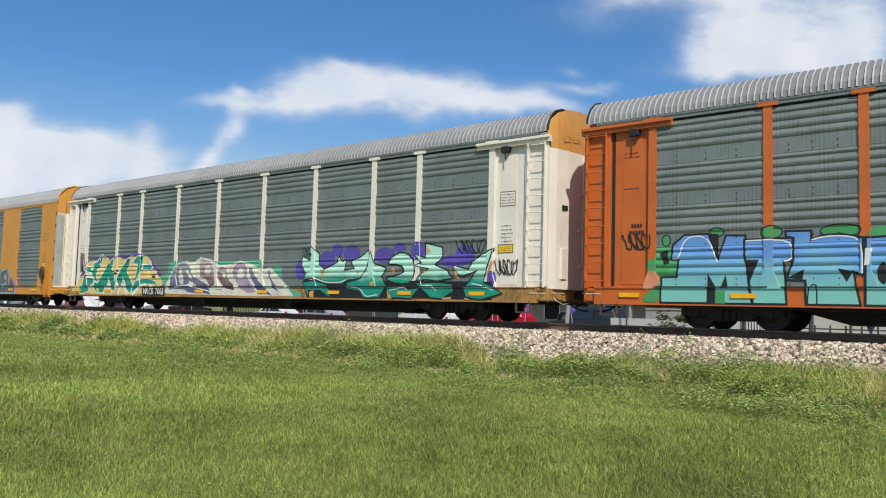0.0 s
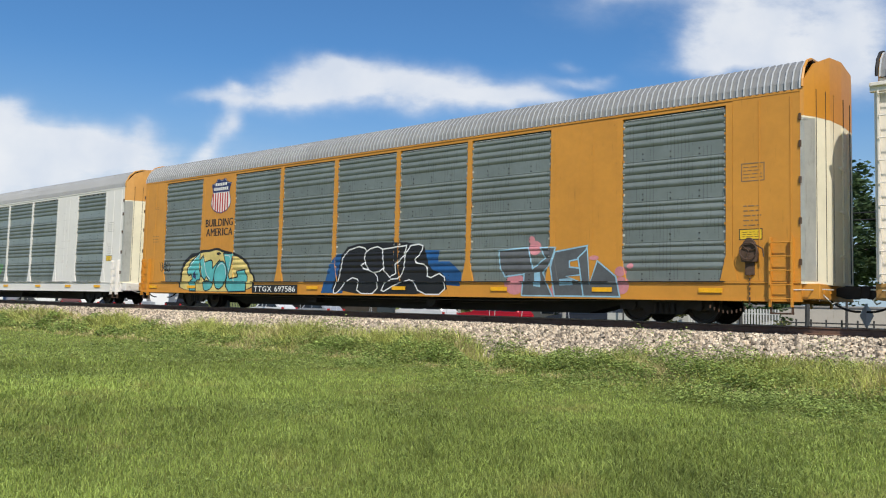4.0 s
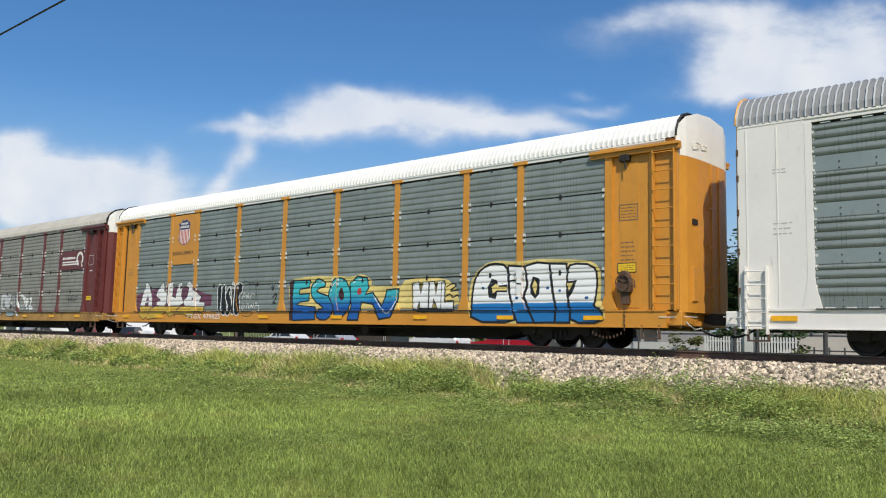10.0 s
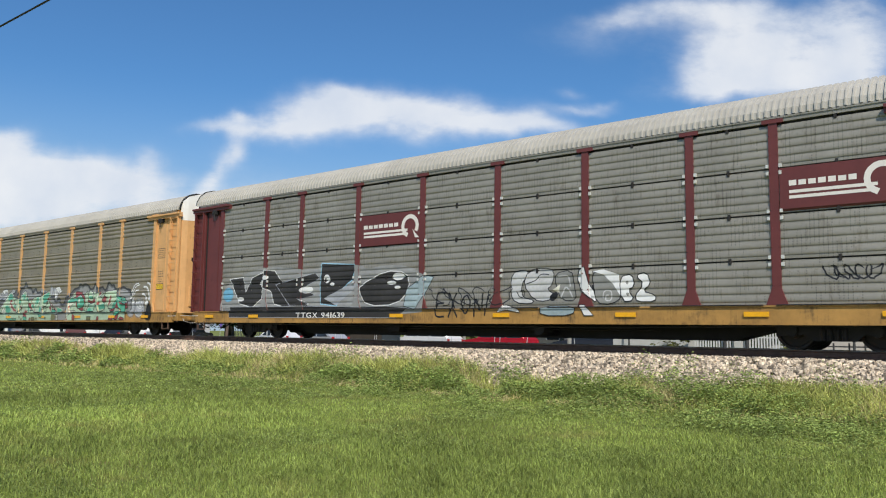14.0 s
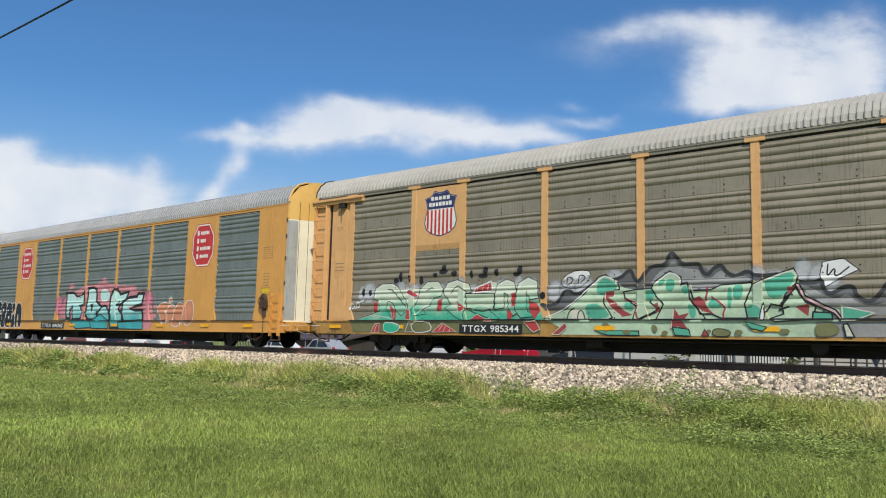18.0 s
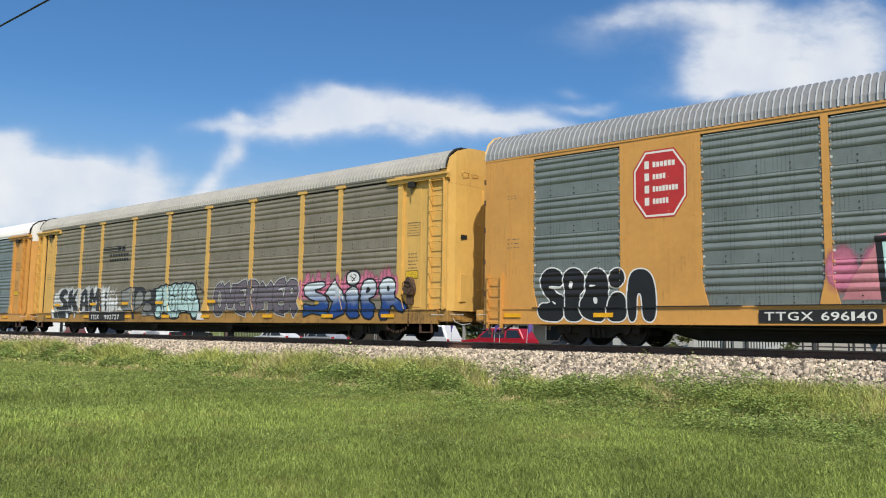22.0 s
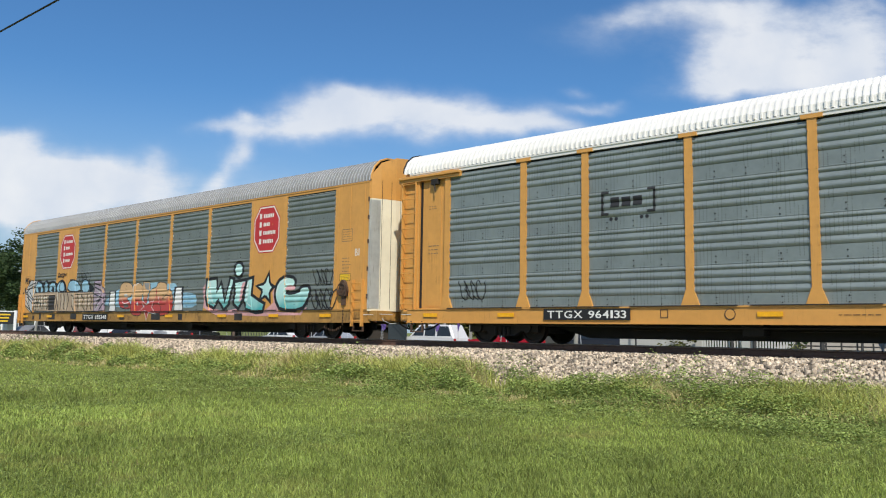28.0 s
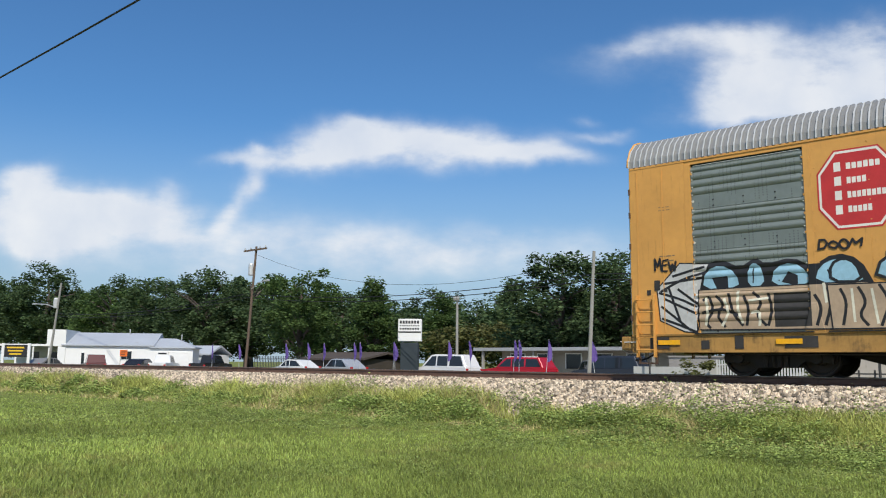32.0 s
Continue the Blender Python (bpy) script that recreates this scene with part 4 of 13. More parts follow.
def end_wall_shape(z0, z1, style, sx):
    """The rounded end of the wagon from z0 to z1; the top follows the roof where z1 is above the eaves."""
    # the leading end bulges further than the trailing one
    if style == "ribbed":
        plan = [(13.60, -1.46), (13.70, -1.41), (13.79, -1.2), (13.86, -0.7), (13.90, 0), (13.90, 0.9), (13.80, 1.3), (13.62, 1.46)] if sx > 0 else [(13.60, -1.46), (13.66, -1.38), (13.70, -1.1), (13.74, 0), (13.70, 1.1), (13.62, 1.46)]
    else:
        plan = [(13.36, -1.54), (13.45, -1.51), (13.60, -1.24), (13.78, -0.7), (13.86, 0), (13.86, 0.9), (13.78, 1.3), (13.4, 1.54)] if sx > 0 else [(13.36, -1.54), (13.43, -1.46), (13.50, -1.1), (13.58, 0), (13.50, 1.1), (13.4, 1.54)]

    def top_at(y):
        return min(z1, float(np.interp(y, [p[0] for p in ROOF], [p[1] for p in roof_line(style)])) + 0.03) if z1 > 5.2 else z1

    def make(bm):
        outer0 = [bm.verts.new((sx * x, y, z0)) for x, y in plan]
        outer1 = [bm.verts.new((sx * x, y, top_at(y))) for x, y in plan]
        inner0 = [bm.verts.new((sx * (x - 0.06), y * 0.96, z0)) for x, y in plan]
        inner1 = [bm.verts.new((sx * (x - 0.06), y * 0.96, top_at(y))) for x, y in plan]
        for i in range(len(plan) - 1):
            bm.faces.new((outer0[i], outer0[i + 1], outer1[i + 1], outer1[i]))
            bm.faces.new((inner0[i + 1], inner0[i], inner1[i], inner1[i + 1]))
            bm.faces.new((outer1[i], outer1[i + 1], inner1[i + 1], inner1[i]))
            bm.faces.new((outer0[i + 1], outer0[i], inner0[i], inner0[i + 1]))
        for i in (0, -1):
            bm.faces.new((outer0[i], outer1[i], inner1[i], inner0[i]))
    return make


def ladder(parent, x, z0, z1, mat, y=-1.60, width=0.44, rungs=11):
    ob = new("ladder")
    ob.parent = parent
    ob.empty_display_size = 0.2
    ob.matrix_basis = pose(x, y, 0)
    key = ("ladder_rail", round(z0, 2), round(z1, 2), mat.name)

    def rail(bm):
        box(bm, -0.02, 0.02, -0.005, 0.13, z0, z1, 0.005)
    for sx in (-1, 1):
        part("ladder_rail", shared(key, rail, mat), mat, ob, at=pose(sx * width / 2, 0, 0))

    def rung(bm):
        rod(bm, (-width / 2, -0.03, 0), (width / 2, -0.03, 0), 0.014)
    for i in range(rungs):
        part("rung", shared(("rung", width, mat.name), rung, mat), mat, ob, at=pose(0, 0, z0 + 0.18 + i * (z1 - z0 - 0.3) / (rungs - 1)))
    return ob


WHEELS = []


def truck(parent, x):
    ob = new("truck")
    ob.parent = parent
    ob.matrix_basis = pose(x, 0, 0)
    tagged(ob, "black two-axle truck with steel wheels")

    def frame_side(bm):
        out = [(-1.2, 0.30), (-1.2, 0.52), (-0.95, 0.56), (-0.5, 0.66), (0.5, 0.66), (0.95, 0.56), (1.2, 0.52), (1.2, 0.30), (0.95, 0.33), (0.6, 0.34), (0.42, 0.20), (-0.42, 0.20), (-0.6, 0.34), (-0.95, 0.33)]
        prism(bm, out, -0.07, 0.07)
        for bx in (-0.86, 0.86):
            lathe(bm, [(0.13, -0.14), (0.13, 0.0)], (bx, 0, 0.42), 12)
        for sx in (-0.22, -0.07, 0.08, 0.23):
            lathe(bm, [(0.055, 0.22), (0.055, 0.46)], (sx, -0.09, 0), 8, "z")
    for sy in (-1, 1):
        part("side_frame", shared("side_frame", frame_side, BLACK_STEEL), BLACK_STEEL, ob, at=pose(0, sy * 1.0, 0, 0, 0, 0 if sy < 0 else 180))

    def bolster(bm):
        box(bm, -0.2, 0.2, -1.0, 1.0, 0.32, 0.56, 0.02)
        box(bm, -1.1, -1.02, -0.7, 0.7, 0.28, 0.42)
        box(bm, 1.02, 1.1, -0.7, 0.7, 0.28, 0.42)
    part("bolster", shared("bolster", bolster, BLACK_STEEL), BLACK_STEEL, ob)

    def wheelset(bm):
        for sy in (-1, 1):
            lathe(bm, [(0.10, -0.08), (0.16, -0.06), (0.17, -0.015), (0.34, -0.01), (0.36, -0.065), (WHEEL_R, -0.065), (WHEEL_R + 0.002, 0.05), (WHEEL_R + 0.028, 0.075), (0.36, 0.075), (0.34, 0.02), (0.12, 0.04)] if sy < 0 else
                  [(0.10, 0.08), (0.16, 0.06), (0.17, 0.015), (0.34, 0.01), (0.36, 0.065), (WHEEL_R, 0.065), (WHEEL_R + 0.002, -0.05), (WHEEL_R + 0.028, -0.075), (0.36, -0.075), (0.34, -0.02), (0.12, -0.04)], (0, sy * 0.75, 0), 24)
        rod(bm, (0, -0.95, 0), (0, 0.95, 0), 0.08, 10)
        for i in range(3):
            a = i * 2.094
            box(bm, 0.05 * math.cos(a) - 0.015, 0.05 * math.cos(a) + 0.015, -0.97, -0.94, 0.05 * math.sin(a) - 0.015, 0.05 * math.sin(a) + 0.015)
    for ax in (-0.86, 0.86):
        w = part("wheelset", shared("wheelset", wheelset, WHEEL_STEEL), WHEEL_STEEL, ob, "steel axle with two wheels", at=pose(ax, 0, WHEEL_R))
        WHEELS.append((w, ax))
    return ob


def couple(parent, sx, rust):
    """Coupler, hoses, cut lever, stirrups at one end."""
    def draw(bm):
        prism(bm, [(13.2, 0.68), (13.2, 0.90), (13.75, 0.88), (13.95, 0.94), (14.18, 0.92), (14.27, 0.85), (14.27, 0.72), (14.16, 0.64), (13.95, 0.64), (13.75, 0.70)], -0.12, 0.12)
        box(bm, 14.1, 14.3, -0.02, 0.16, 0.66, 0.93, 0.02)
    part("coupler", shared("coupler", draw, BLACK_STEEL), BLACK_STEEL, parent, "rusty cast steel coupler", at=pose(0, 0, 0, 0, 0, 0 if sx > 0 else 180))

    def hose(bm):
        pts = [(13.5 + 0.78 * a, -0.38 + 0.1 * a, 0.72 - 0.36 * math.sin(a * math.pi * 0.55)) for a in np.linspace(0, 1, 9)]
        tube(bm, pts, 0.028)
    part("air_hose", shared("air_hose", hose, BLACK_STEEL), BLACK_STEEL, parent, "black rubber air hose", at=pose(0, 0, 0, 0, 0, 0 if sx > 0 else 180))

    def lever(bm):
        tube(bm, [(13.72, -1.4, 0.72), (13.72, -1.25, 0.86), (13.72, -0.6, 0.9), (13.82, -0.2, 0.98)], 0.016)
        tube(bm, [(13.72, -1.4, 0.72), (13.72, -1.45, 0.55)], 0.016)
    part("cut_lever", shared("cut_lever", lever, rust), rust, parent, at=pose(0, 0, 0, 0, 0, 0 if sx > 0 else 180))

    def step(bm):
        for x in (12.75, 13.2):
            box(bm, x - 0.02, x + 0.02, -1.56, -1.50, 0.28, 0.60)
        box(bm, 12.73, 13.22, -1.57, -1.49, 0.26, 0.30)
    part("stirrup_step", shared("stirrup_step", step, rust), rust, parent, at=pose(0, 0, 0) if sx > 0 else pose(-25.95, 0, 0))


def build_wagon(k, label, style, body, panel, roof, sill, end_top, end_low, profile, solid=(), ladder_mat=None):
    w = Wagon(k, style, profile, solid, 0.10 if style == "ribbed" else 0.075)
    centre = -125.48 - PITCH * (k - 4) + PITCH / 2
    car = thing("autorack_wagon", (centre, TRACK_Y, 0), label=label, category="railway wagon", group="wagons of the passing train")
    w.car, w.centre = car, centre
    turned = pose(0, 0, 0, 0, 0, 180)
    # sides: near, and the same seen from behind
    for side, m in (("near", Matrix.Identity(4)), ("far", turned)):
        for i in range(9):
            x0, x1 = POSTS[i] + 0.05, POSTS[i + 1] - 0.05
            if i in solid:
                def plate(bm, x0=x0, x1=x1):
                    box(bm, x0, x1, -1.545, -1.44, Z_DECK, Z_TOP)
                    for px in (x0 + (x1 - x0) * 0.42, x0 + (x1 - x0) * 0.62):
                        box(bm, px - 0.006, px + 0.006, -1.549, -1.54, Z_DECK + 0.1, Z_TOP - 0.1)
                    for pz in np.arange(1.2, 5.0, 0.42):
                        for px in (x0 + 0.1, x1 - 0.1, (x0 + x1) / 2 + 0.25):
                            box(bm, px - 0.013, px + 0.013, -1.553, -1.54, pz - 0.013, pz + 0.013)
                part("solid_panel", shared(("solid_panel", i, body.name), plate, body), body, car, at=m)
            else:
                part("side_panel", shared(("side_panel", i, profile, style, body is WHITE, panel.name), panel_shape(w.prof, x0, x1, style == "flush", body is WHITE), (panel, GALV_STRIP, BLACK_STEEL, GALV_BAND)), panel, car, "galvanised ribbed and perforated steel panel", at=m)
        for p in POSTS:
            part("post", shared(("post", style, body.name), post_shape(style, w.half), body), body, car, at=m @ pose(p, 0, 0))

        def chord(bm):
            box(bm, -13.38, 13.38, -1.535, -1.42, Z_TOP, 5.22)
            box(bm, -13.38, 13.38, -1.555, -1.50, 5.165, 5.20)
        chord_mat = body if style == "flush" else ROOF_WHITE if roof is ROOF_WHITE else panel
        part("top_chord", shared(("top_chord", style, chord_mat.name), chord, chord_mat), chord_mat, car, at=m)

        def sill_shape(bm):
            prof = [(-1.55, Z_SILL), (-1.55, Z_DECK - 0.045), (-1.575, Z_DECK - 0.04), (-1.575, Z_DECK - 0.005), (-1.38, Z_DECK - 0.005), (-1.38, Z_SILL - 0.03), (-1.57, Z_SILL - 0.03), (-1.57, Z_SILL)]
            a = [bm.verts.new((-13.38, y, z)) for y, z in prof]
            b = [bm.verts.new((13.38, y, z)) for y, z in prof]
            bm.faces.new(a)
            bm.faces.new(b[::-1])
            for i in range(len(prof)):
                j = (i + 1) % len(prof)
                bm.faces.new((a[i], b[i], b[j], a[j]))
        part("side_sill", shared(("side_sill", sill.name), sill_shape, sill), sill, car, at=m)
        for sx in (-1, 1):
            if style == "ribbed":
                def recess(bm, sx=sx):
                    a, b = sorted((sx * 11.9, sx * 13.62))
                    box(bm, a, b, -1.46, -1.40, Z_DECK, 5.22)
                part("end_panel", shared(("end_panel", sx, body.name), recess, body), body, car, at=m)

                def upright(bm):
                    box(bm, -0.05, 0.05, -1.545, -1.462, Z_DECK, 5.0, 0.008)
                for px in (13.02, 13.66):
                    part("end_post", shared(("end_post", body.name), upright, body), body, car, at=m @ pose(sx * px, 0, 0))

                def beam(bm, sx=sx):
                    a, b = sorted((sx * 11.3, sx * 13.78))
                    box(bm, a, b, -1.66, -1.46, 5.02, 5.10, 0.01)
                    box(bm, a, b, -1.60, -1.46, 4.92, 5.02)
                part("door_beam", shared(("door_beam", sx, body.name), beam, body), body, car, at=m)
            else:
                def flat(bm, sx=sx):
                    a, b = sorted((sx * 11.9, sx * 13.38))
                    box(bm, a, b, -1.545, -1.44, Z_DECK, 5.22)
                part("end_panel", shared(("end_panel_flush", sx, body.name), flat, body), body, car, at=m)

                def weld(bm):
                    box(bm, -0.012, 0.012, -1.556, -1.546, Z_DECK + 0.05, 5.1)
                for px in (12.5, 13.18):
                    part("seam", shared(("seam", body.name), weld, body), body, car, at=m @ pose(sx * px, 0, 0))
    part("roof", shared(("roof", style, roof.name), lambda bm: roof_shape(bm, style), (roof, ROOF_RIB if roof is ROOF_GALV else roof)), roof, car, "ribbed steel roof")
    for sx in (-1, 1):
        zc = 4.78 if style == "ribbed" else 4.62
        part("end_door", shared(("end_door", style, sx, end_low.name), end_wall_shape(Z_DECK - 0.05, zc, style, sx), end_low), end_low, car)
        part("end_cap", shared(("end_cap", style, sx, end_top.name), end_wall_shape(zc + 0.004, 6.2, style, sx), end_top), end_top, car)

        def trim(bm, sx=sx):
            pts = [(sx * (13.66 if style == "ribbed" else 13.42), y, z + 0.04) for y, z in roof_line(style)]
            tube(bm, pts, 0.035, 5)
        edge = BLACK_STEEL if style == "ribbed" else end_top
        part("roof_edge", shared(("roof_edge", sx, style, edge.name), trim, edge), edge, car)
        if style == "flush":
            # bright hinge strip and seams of the end door
            def strip(bm, sx=sx):
                plan = [(13.38, -1.548), (13.46, -1.52), (13.615, -1.24)] if sx > 0 else [(13.38, -1.548), (13.44, -1.47), (13.515, -1.1)]
                low = [bm.verts.new((sx * x, y, 1.0)) for x, y in plan]
                high = [bm.verts.new((sx * x, y, zc - 0.04)) for x, y in plan]
                for i in range(2):
                    bm.faces.new((low[i], low[i + 1], high[i + 1], high[i]))
                bmesh.ops.solidify(bm, geom=bm.faces[:], thickness=0.012)
            part("hinge_strip", shared(("hinge_strip", sx), strip, GALV_STRIP), GALV_STRIP, car, "bare galvanised strip beside the end door")

            def door_seam(bm):
                box(bm, -0.01, 0.008, -0.004, 0.004, 1.0, 5.25)
            for x, y in ((13.62, -1.19), (13.73, -0.86), (13.80, -0.5), (13.87, 0.1), (13.87, 0.7)) if sx > 0 else ((13.52, -0.9), (13.57, -0.1)):
                part("door_seam", shared("door_seam", door_seam, BLACK_STEEL), BLACK_STEEL, car, at=pose(sx * x, y, 0, 0, 0, 0 if sx > 0 else 180))
            for z in (1.4, 2.3, 3.2, 4.0, 4.6):
                def hinge(bm):
                    rod(bm, (0, 0, -0.07), (0, 0, 0.07), 0.03, 6)
                part("hinge", shared("door_hinge", hinge, RUSTY), RUSTY, car, at=pose(sx * 13.38, -1.56, z))
        else:
            def sideways(bm, sx=sx):
                a, b = sorted((sx * 13.72, sx * (13.86 if sx > 0 else 13.76)))
                box(bm, a, b, -0.98, -0.72, 3.1, 3.24)
            part("door_slot", shared(("door_slot", sx), sideways, BLACK_STEEL), BLACK_STEEL, car)

            def latch(bm, sx=sx):
                a, b = sorted((sx * 13.70, sx * (13.87 if sx > 0 else 13.75)))
                box(bm, a, b, -1.02, -0.74, 1.2, 2.05, 0.01)
            part("latch_box", shared(("latch_box", sx, end_low.name), latch, end_low), end_low, car)

        out = (13.90 if style == "ribbed" else 13.86) if sx > 0 else (13.73 if style == "ribbed" else 13.57)

        def door_post(bm):
            box(bm, -0.012, 0.03, -0.03, 0.03, 1.0, zc - 0.05, 0.005)
        for y in (0.02, 0.5):
            part("door_post", shared(("door_post", style, end_low.name), door_post, end_low), end_low, car, at=pose(sx * out, y, 0, 0, 0, 0 if sx > 0 else 180))

        def door_bar(bm):
            box(bm, -0.005, 0.045, -0.2, 0.2, -0.03, 0.03, 0.005)
        for z in (1.6, 2.6, 3.6):
            part("door_bar", shared(("door_bar", end_low.name), door_bar, end_low), end_low, car, at=pose(sx * out, -0.05, z, 0, 0, 0 if sx > 0 else 180))
    for sx in (-1, 1):
        def end_sill(bm, sx=sx):
            a, b = sorted((sx * 13.2, sx * 13.74))
            box(bm, a, b, -1.46, 1.46, 0.60, 0.94, 0.015)
            for y in (-1.1, -0.6, 0.6, 1.1):
                a, b = sorted((sx * 13.74, sx * 13.76))
                box(bm, a, b, y - 0.03, y + 0.03, 0.74, 0.80)
        part("end_sill", shared(("end_sill", sx, sill.name), end_sill, sill), sill, car)

        def grab(bm, sx=sx):
            tube(bm, [(sx * 13.74, -1.3, 0.82), (sx * 13.86, -1.3, 0.82), (sx * 13.86, -0.85, 0.82), (sx * 13.74, -0.85, 0.82)], 0.013, 5)
            tube(bm, [(sx * 13.2, -1.46, 0.80), (sx * 13.2, -1.56, 0.80), (sx * 13.6, -1.56, 0.80), (sx * 13.6, -1.46, 0.80)], 0.013, 5)
            tube(bm, [(sx * 13.74, -1.2, 0.70), (sx * 13.84, -1.2, 0.60), (sx * 13.84, -0.9, 0.52), (sx * 13.84, -0.5, 0.56)], 0.014, 5)
        part("grab_iron", shared(("grab_iron", sx), grab, GALV_STRIP), GALV_STRIP, car, "pale bent grab irons of the end sill")
        if style == "ribbed":
            def gap(bm, sx=sx):
                a, b = sorted((sx * 12.86, sx * 12.95))
                box(bm, a, b, -1.468, -1.44, Z_DECK + 0.02, 4.92)
            if sx < 0:
                part("door_gap", shared("side_door_gap", gap, BLACK_STEEL), BLACK_STEEL, car, "dark gap beside the ladder column")

            def fold(bm):
                prism(bm, [(-0.30, Z_DECK + 0.06), (0.30, Z_DECK + 0.06), (0.26, 4.86), (-0.26, 4.86)], -1.474, -1.455)
            part("door_panel", shared(("door_panel", body.name), fold, body), body, car, at=pose(sx * 12.38, 0, 0))

            def catch(bm):
                box(bm, -0.13, 0.13, -1.62, -1.45, 4.76, 4.93, 0.01)
                rod(bm, (0.0, -1.6, 4.78), (0.06, -1.63, 4.55), 0.02, 6)
            part("roller_catch", shared("roller_catch", catch, BLACK_STEEL), BLACK_STEEL, car, "black roller catch under the door beam", at=pose(sx * 12.3, 0, 0))

            def cap_handle(bm, sx=sx):
                x = 13.86 if sx > 0 else 13.72
                for y in (-1.0, -0.55):
                    tube(bm, [(sx * x, y, 5.18), (sx * (x + 0.08), y, 5.14), (sx * (x + 0.08), y + 0.28, 5.14), (sx * x, y + 0.28, 5.18)], 0.014, 5)
            part("cap_handle", shared(("cap_handle", sx, end_top.name), cap_handle, end_top), end_top, car)
    # ladders on all four corners
    lm = ladder_mat or body
    for m in (Matrix.Identity(4), turned):
        for sx in (-1, 1):
            if style == "ribbed":
                lad = ladder(car, sx * 13.35, 0.95, 4.98, lm, -1.60, 0.56, 9)
            else:
                lad = ladder(car, sx * 12.98, 0.42, 1.95, lm, -1.66, 0.46, 5)
            lad.matrix_basis = m @ lad.matrix_basis
    # underframe
    def belly(bm):
        out = [(-13.3, 0.62), (-13.3, 0.95), (13.3, 0.95), (13.3, 0.62), (9.0, 0.55), (7.6, 0.17), (-7.6, 0.17), (-9.0, 0.55)]
        prism(bm, out, -0.42, 0.42)
        box(bm, -13.3, 13.3, -1.4, 1.4, 0.86, 0.95)
        for x in np.arange(-12, 12.1, 2.0):
            box(bm, x - 0.06, x + 0.06, -1.4, 1.4, 0.62, 0.88)
    part("underframe", shared("underframe", belly, BLACK_STEEL), BLACK_STEEL, car, "black steel centre sill and cross beams")

    def main_pipe(bm):
        tube(bm, [(-11, -1.2, 0.52), (-4, -1.2, 0.47), (5, -1.2, 0.47), (11, -1.2, 0.55)], 0.025)
    part("brake_pipe", shared("main_pipe", main_pipe, BLACK_STEEL), BLACK_STEEL, car, "long black brake pipe")

    def inner_pipe(bm):
        rod(bm, (-6, -0.9, 0.4), (6, -0.9, 0.4), 0.02)
    part("brake_pipe", shared("inner_pipe", inner_pipe, BLACK_STEEL), BLACK_STEEL, car)

    def reservoir(bm):
        lathe(bm, [(0.18, -0.4), (0.2, -0.35), (0.2, 0.35), (0.18, 0.4)], (2.6, -0.8, 0.42), 10)
    part("air_reservoir", shared("air_reservoir", reservoir, BLACK_STEEL), BLACK_STEEL, car, "black air reservoir")

    def valve(bm):
        box(bm, -3.2, -2.7, -1.1, -0.7, 0.28, 0.6, 0.02)
    part("valve_box", shared("valve_box", valve, BLACK_STEEL), BLACK_STEEL, car, "black valve box")
    for sx in (-1, 1):
        truck(car, sx * 10.06)
        couple(car, sx, RUSTY)

    def crank(bm):
        # gear housing on a bracket, a small wheel with three spokes and its crank
        prism(bm, [(12.14, 1.42), (12.46, 1.42), (12.50, 1.60), (12.42, 1.86), (12.34, 1.96), (12.26, 1.96), (12.18, 1.86), (12.10, 1.60)], -1.66, -1.46)
        box(bm, 12.20, 12.40, -1.60, -1.45, 1.12, 1.44, 0.01)
        ring = [(12.3 + 0.19 * math.cos(a), -1.70, 1.66 + 0.19 * math.sin(a)) for a in np.linspace(0, 2 * math.pi, 15)]
        tube(bm, ring, 0.015, 5)
        for a in (0.3, 2.4, 4.5):
            rod(bm, (12.3, -1.67, 1.66), (12.3 + 0.19 * math.cos(a), -1.70, 1.66 + 0.19 * math.sin(a)), 0.011, 5)
        tube(bm, [(12.36, -1.68, 1.86), (12.62, -1.69, 1.70), (12.64, -1.69, 1.52)], 0.016, 5)

    def chain(bm):
        for i in range(16):
            a = i / 15
            x, z = 12.3 - 1.5 * max(0.0, a - 0.4), 1.14 - 0.74 * min(1.0, a * 2.2) - 0.12 * math.sin(math.pi * max(0.0, a - 0.45) / 0.55)
            box(bm, x - 0.016, x + 0.016, -1.61 + 0.012 * (i % 2), -1.585 + 0.012 * (i % 2), z - 0.036, z + 0.036, 0.006)
    if k in (2, 4, 7, 8, 10):
        brake = part("hand_brake", shared("hand_brake", crank, RUSTY), RUSTY, car, "rusty hand brake gear with a small wheel")
        part("chain", shared("brake_chain", chain, RUSTY), RUSTY, brake, "slack brake chain")

    # broken black slot between the sides and the sill
    def slot(bm):
        box(bm, -1.34, 1.34, -1.602, -1.572, Z_DECK - 0.012, Z_DECK + 0.012)
    for x in np.arange(-10.4, 10.5, 2.97):
        part("deck_slot", shared("deck_slot", slot, BLACK_STEEL), BLACK_STEEL, car, "thin black slot above the sill", at=pose(x, 0, 0))
    # yellow reflectors along the sill
    def glow(bm):
        box(bm, -0.28, 0.28, -1.585, -1.575, -0.055, 0.055)
    for x in (-12.4, -9.6, -2.4, 1.6, 5.4, 8.6, 11.4) if k != 8 else (-12.0, -8.06, -4.36, -1.33, 1.52, 5.4, 8.6, 11.4):
        part("reflector", shared("reflector", glow, REFLECTOR), REFLECTOR, car, "yellow reflective strip", at=pose(x, 0, 0.78))
    for x in (-11.1, -7.54, -4.65, -1.87, 1.87) if k == 8 else ():
        part("reflector", shared("reflector", glow, REFLECTOR), REFLECTOR, car, "yellow reflective strip", at=pose(x, 0, 1.36))
    return w


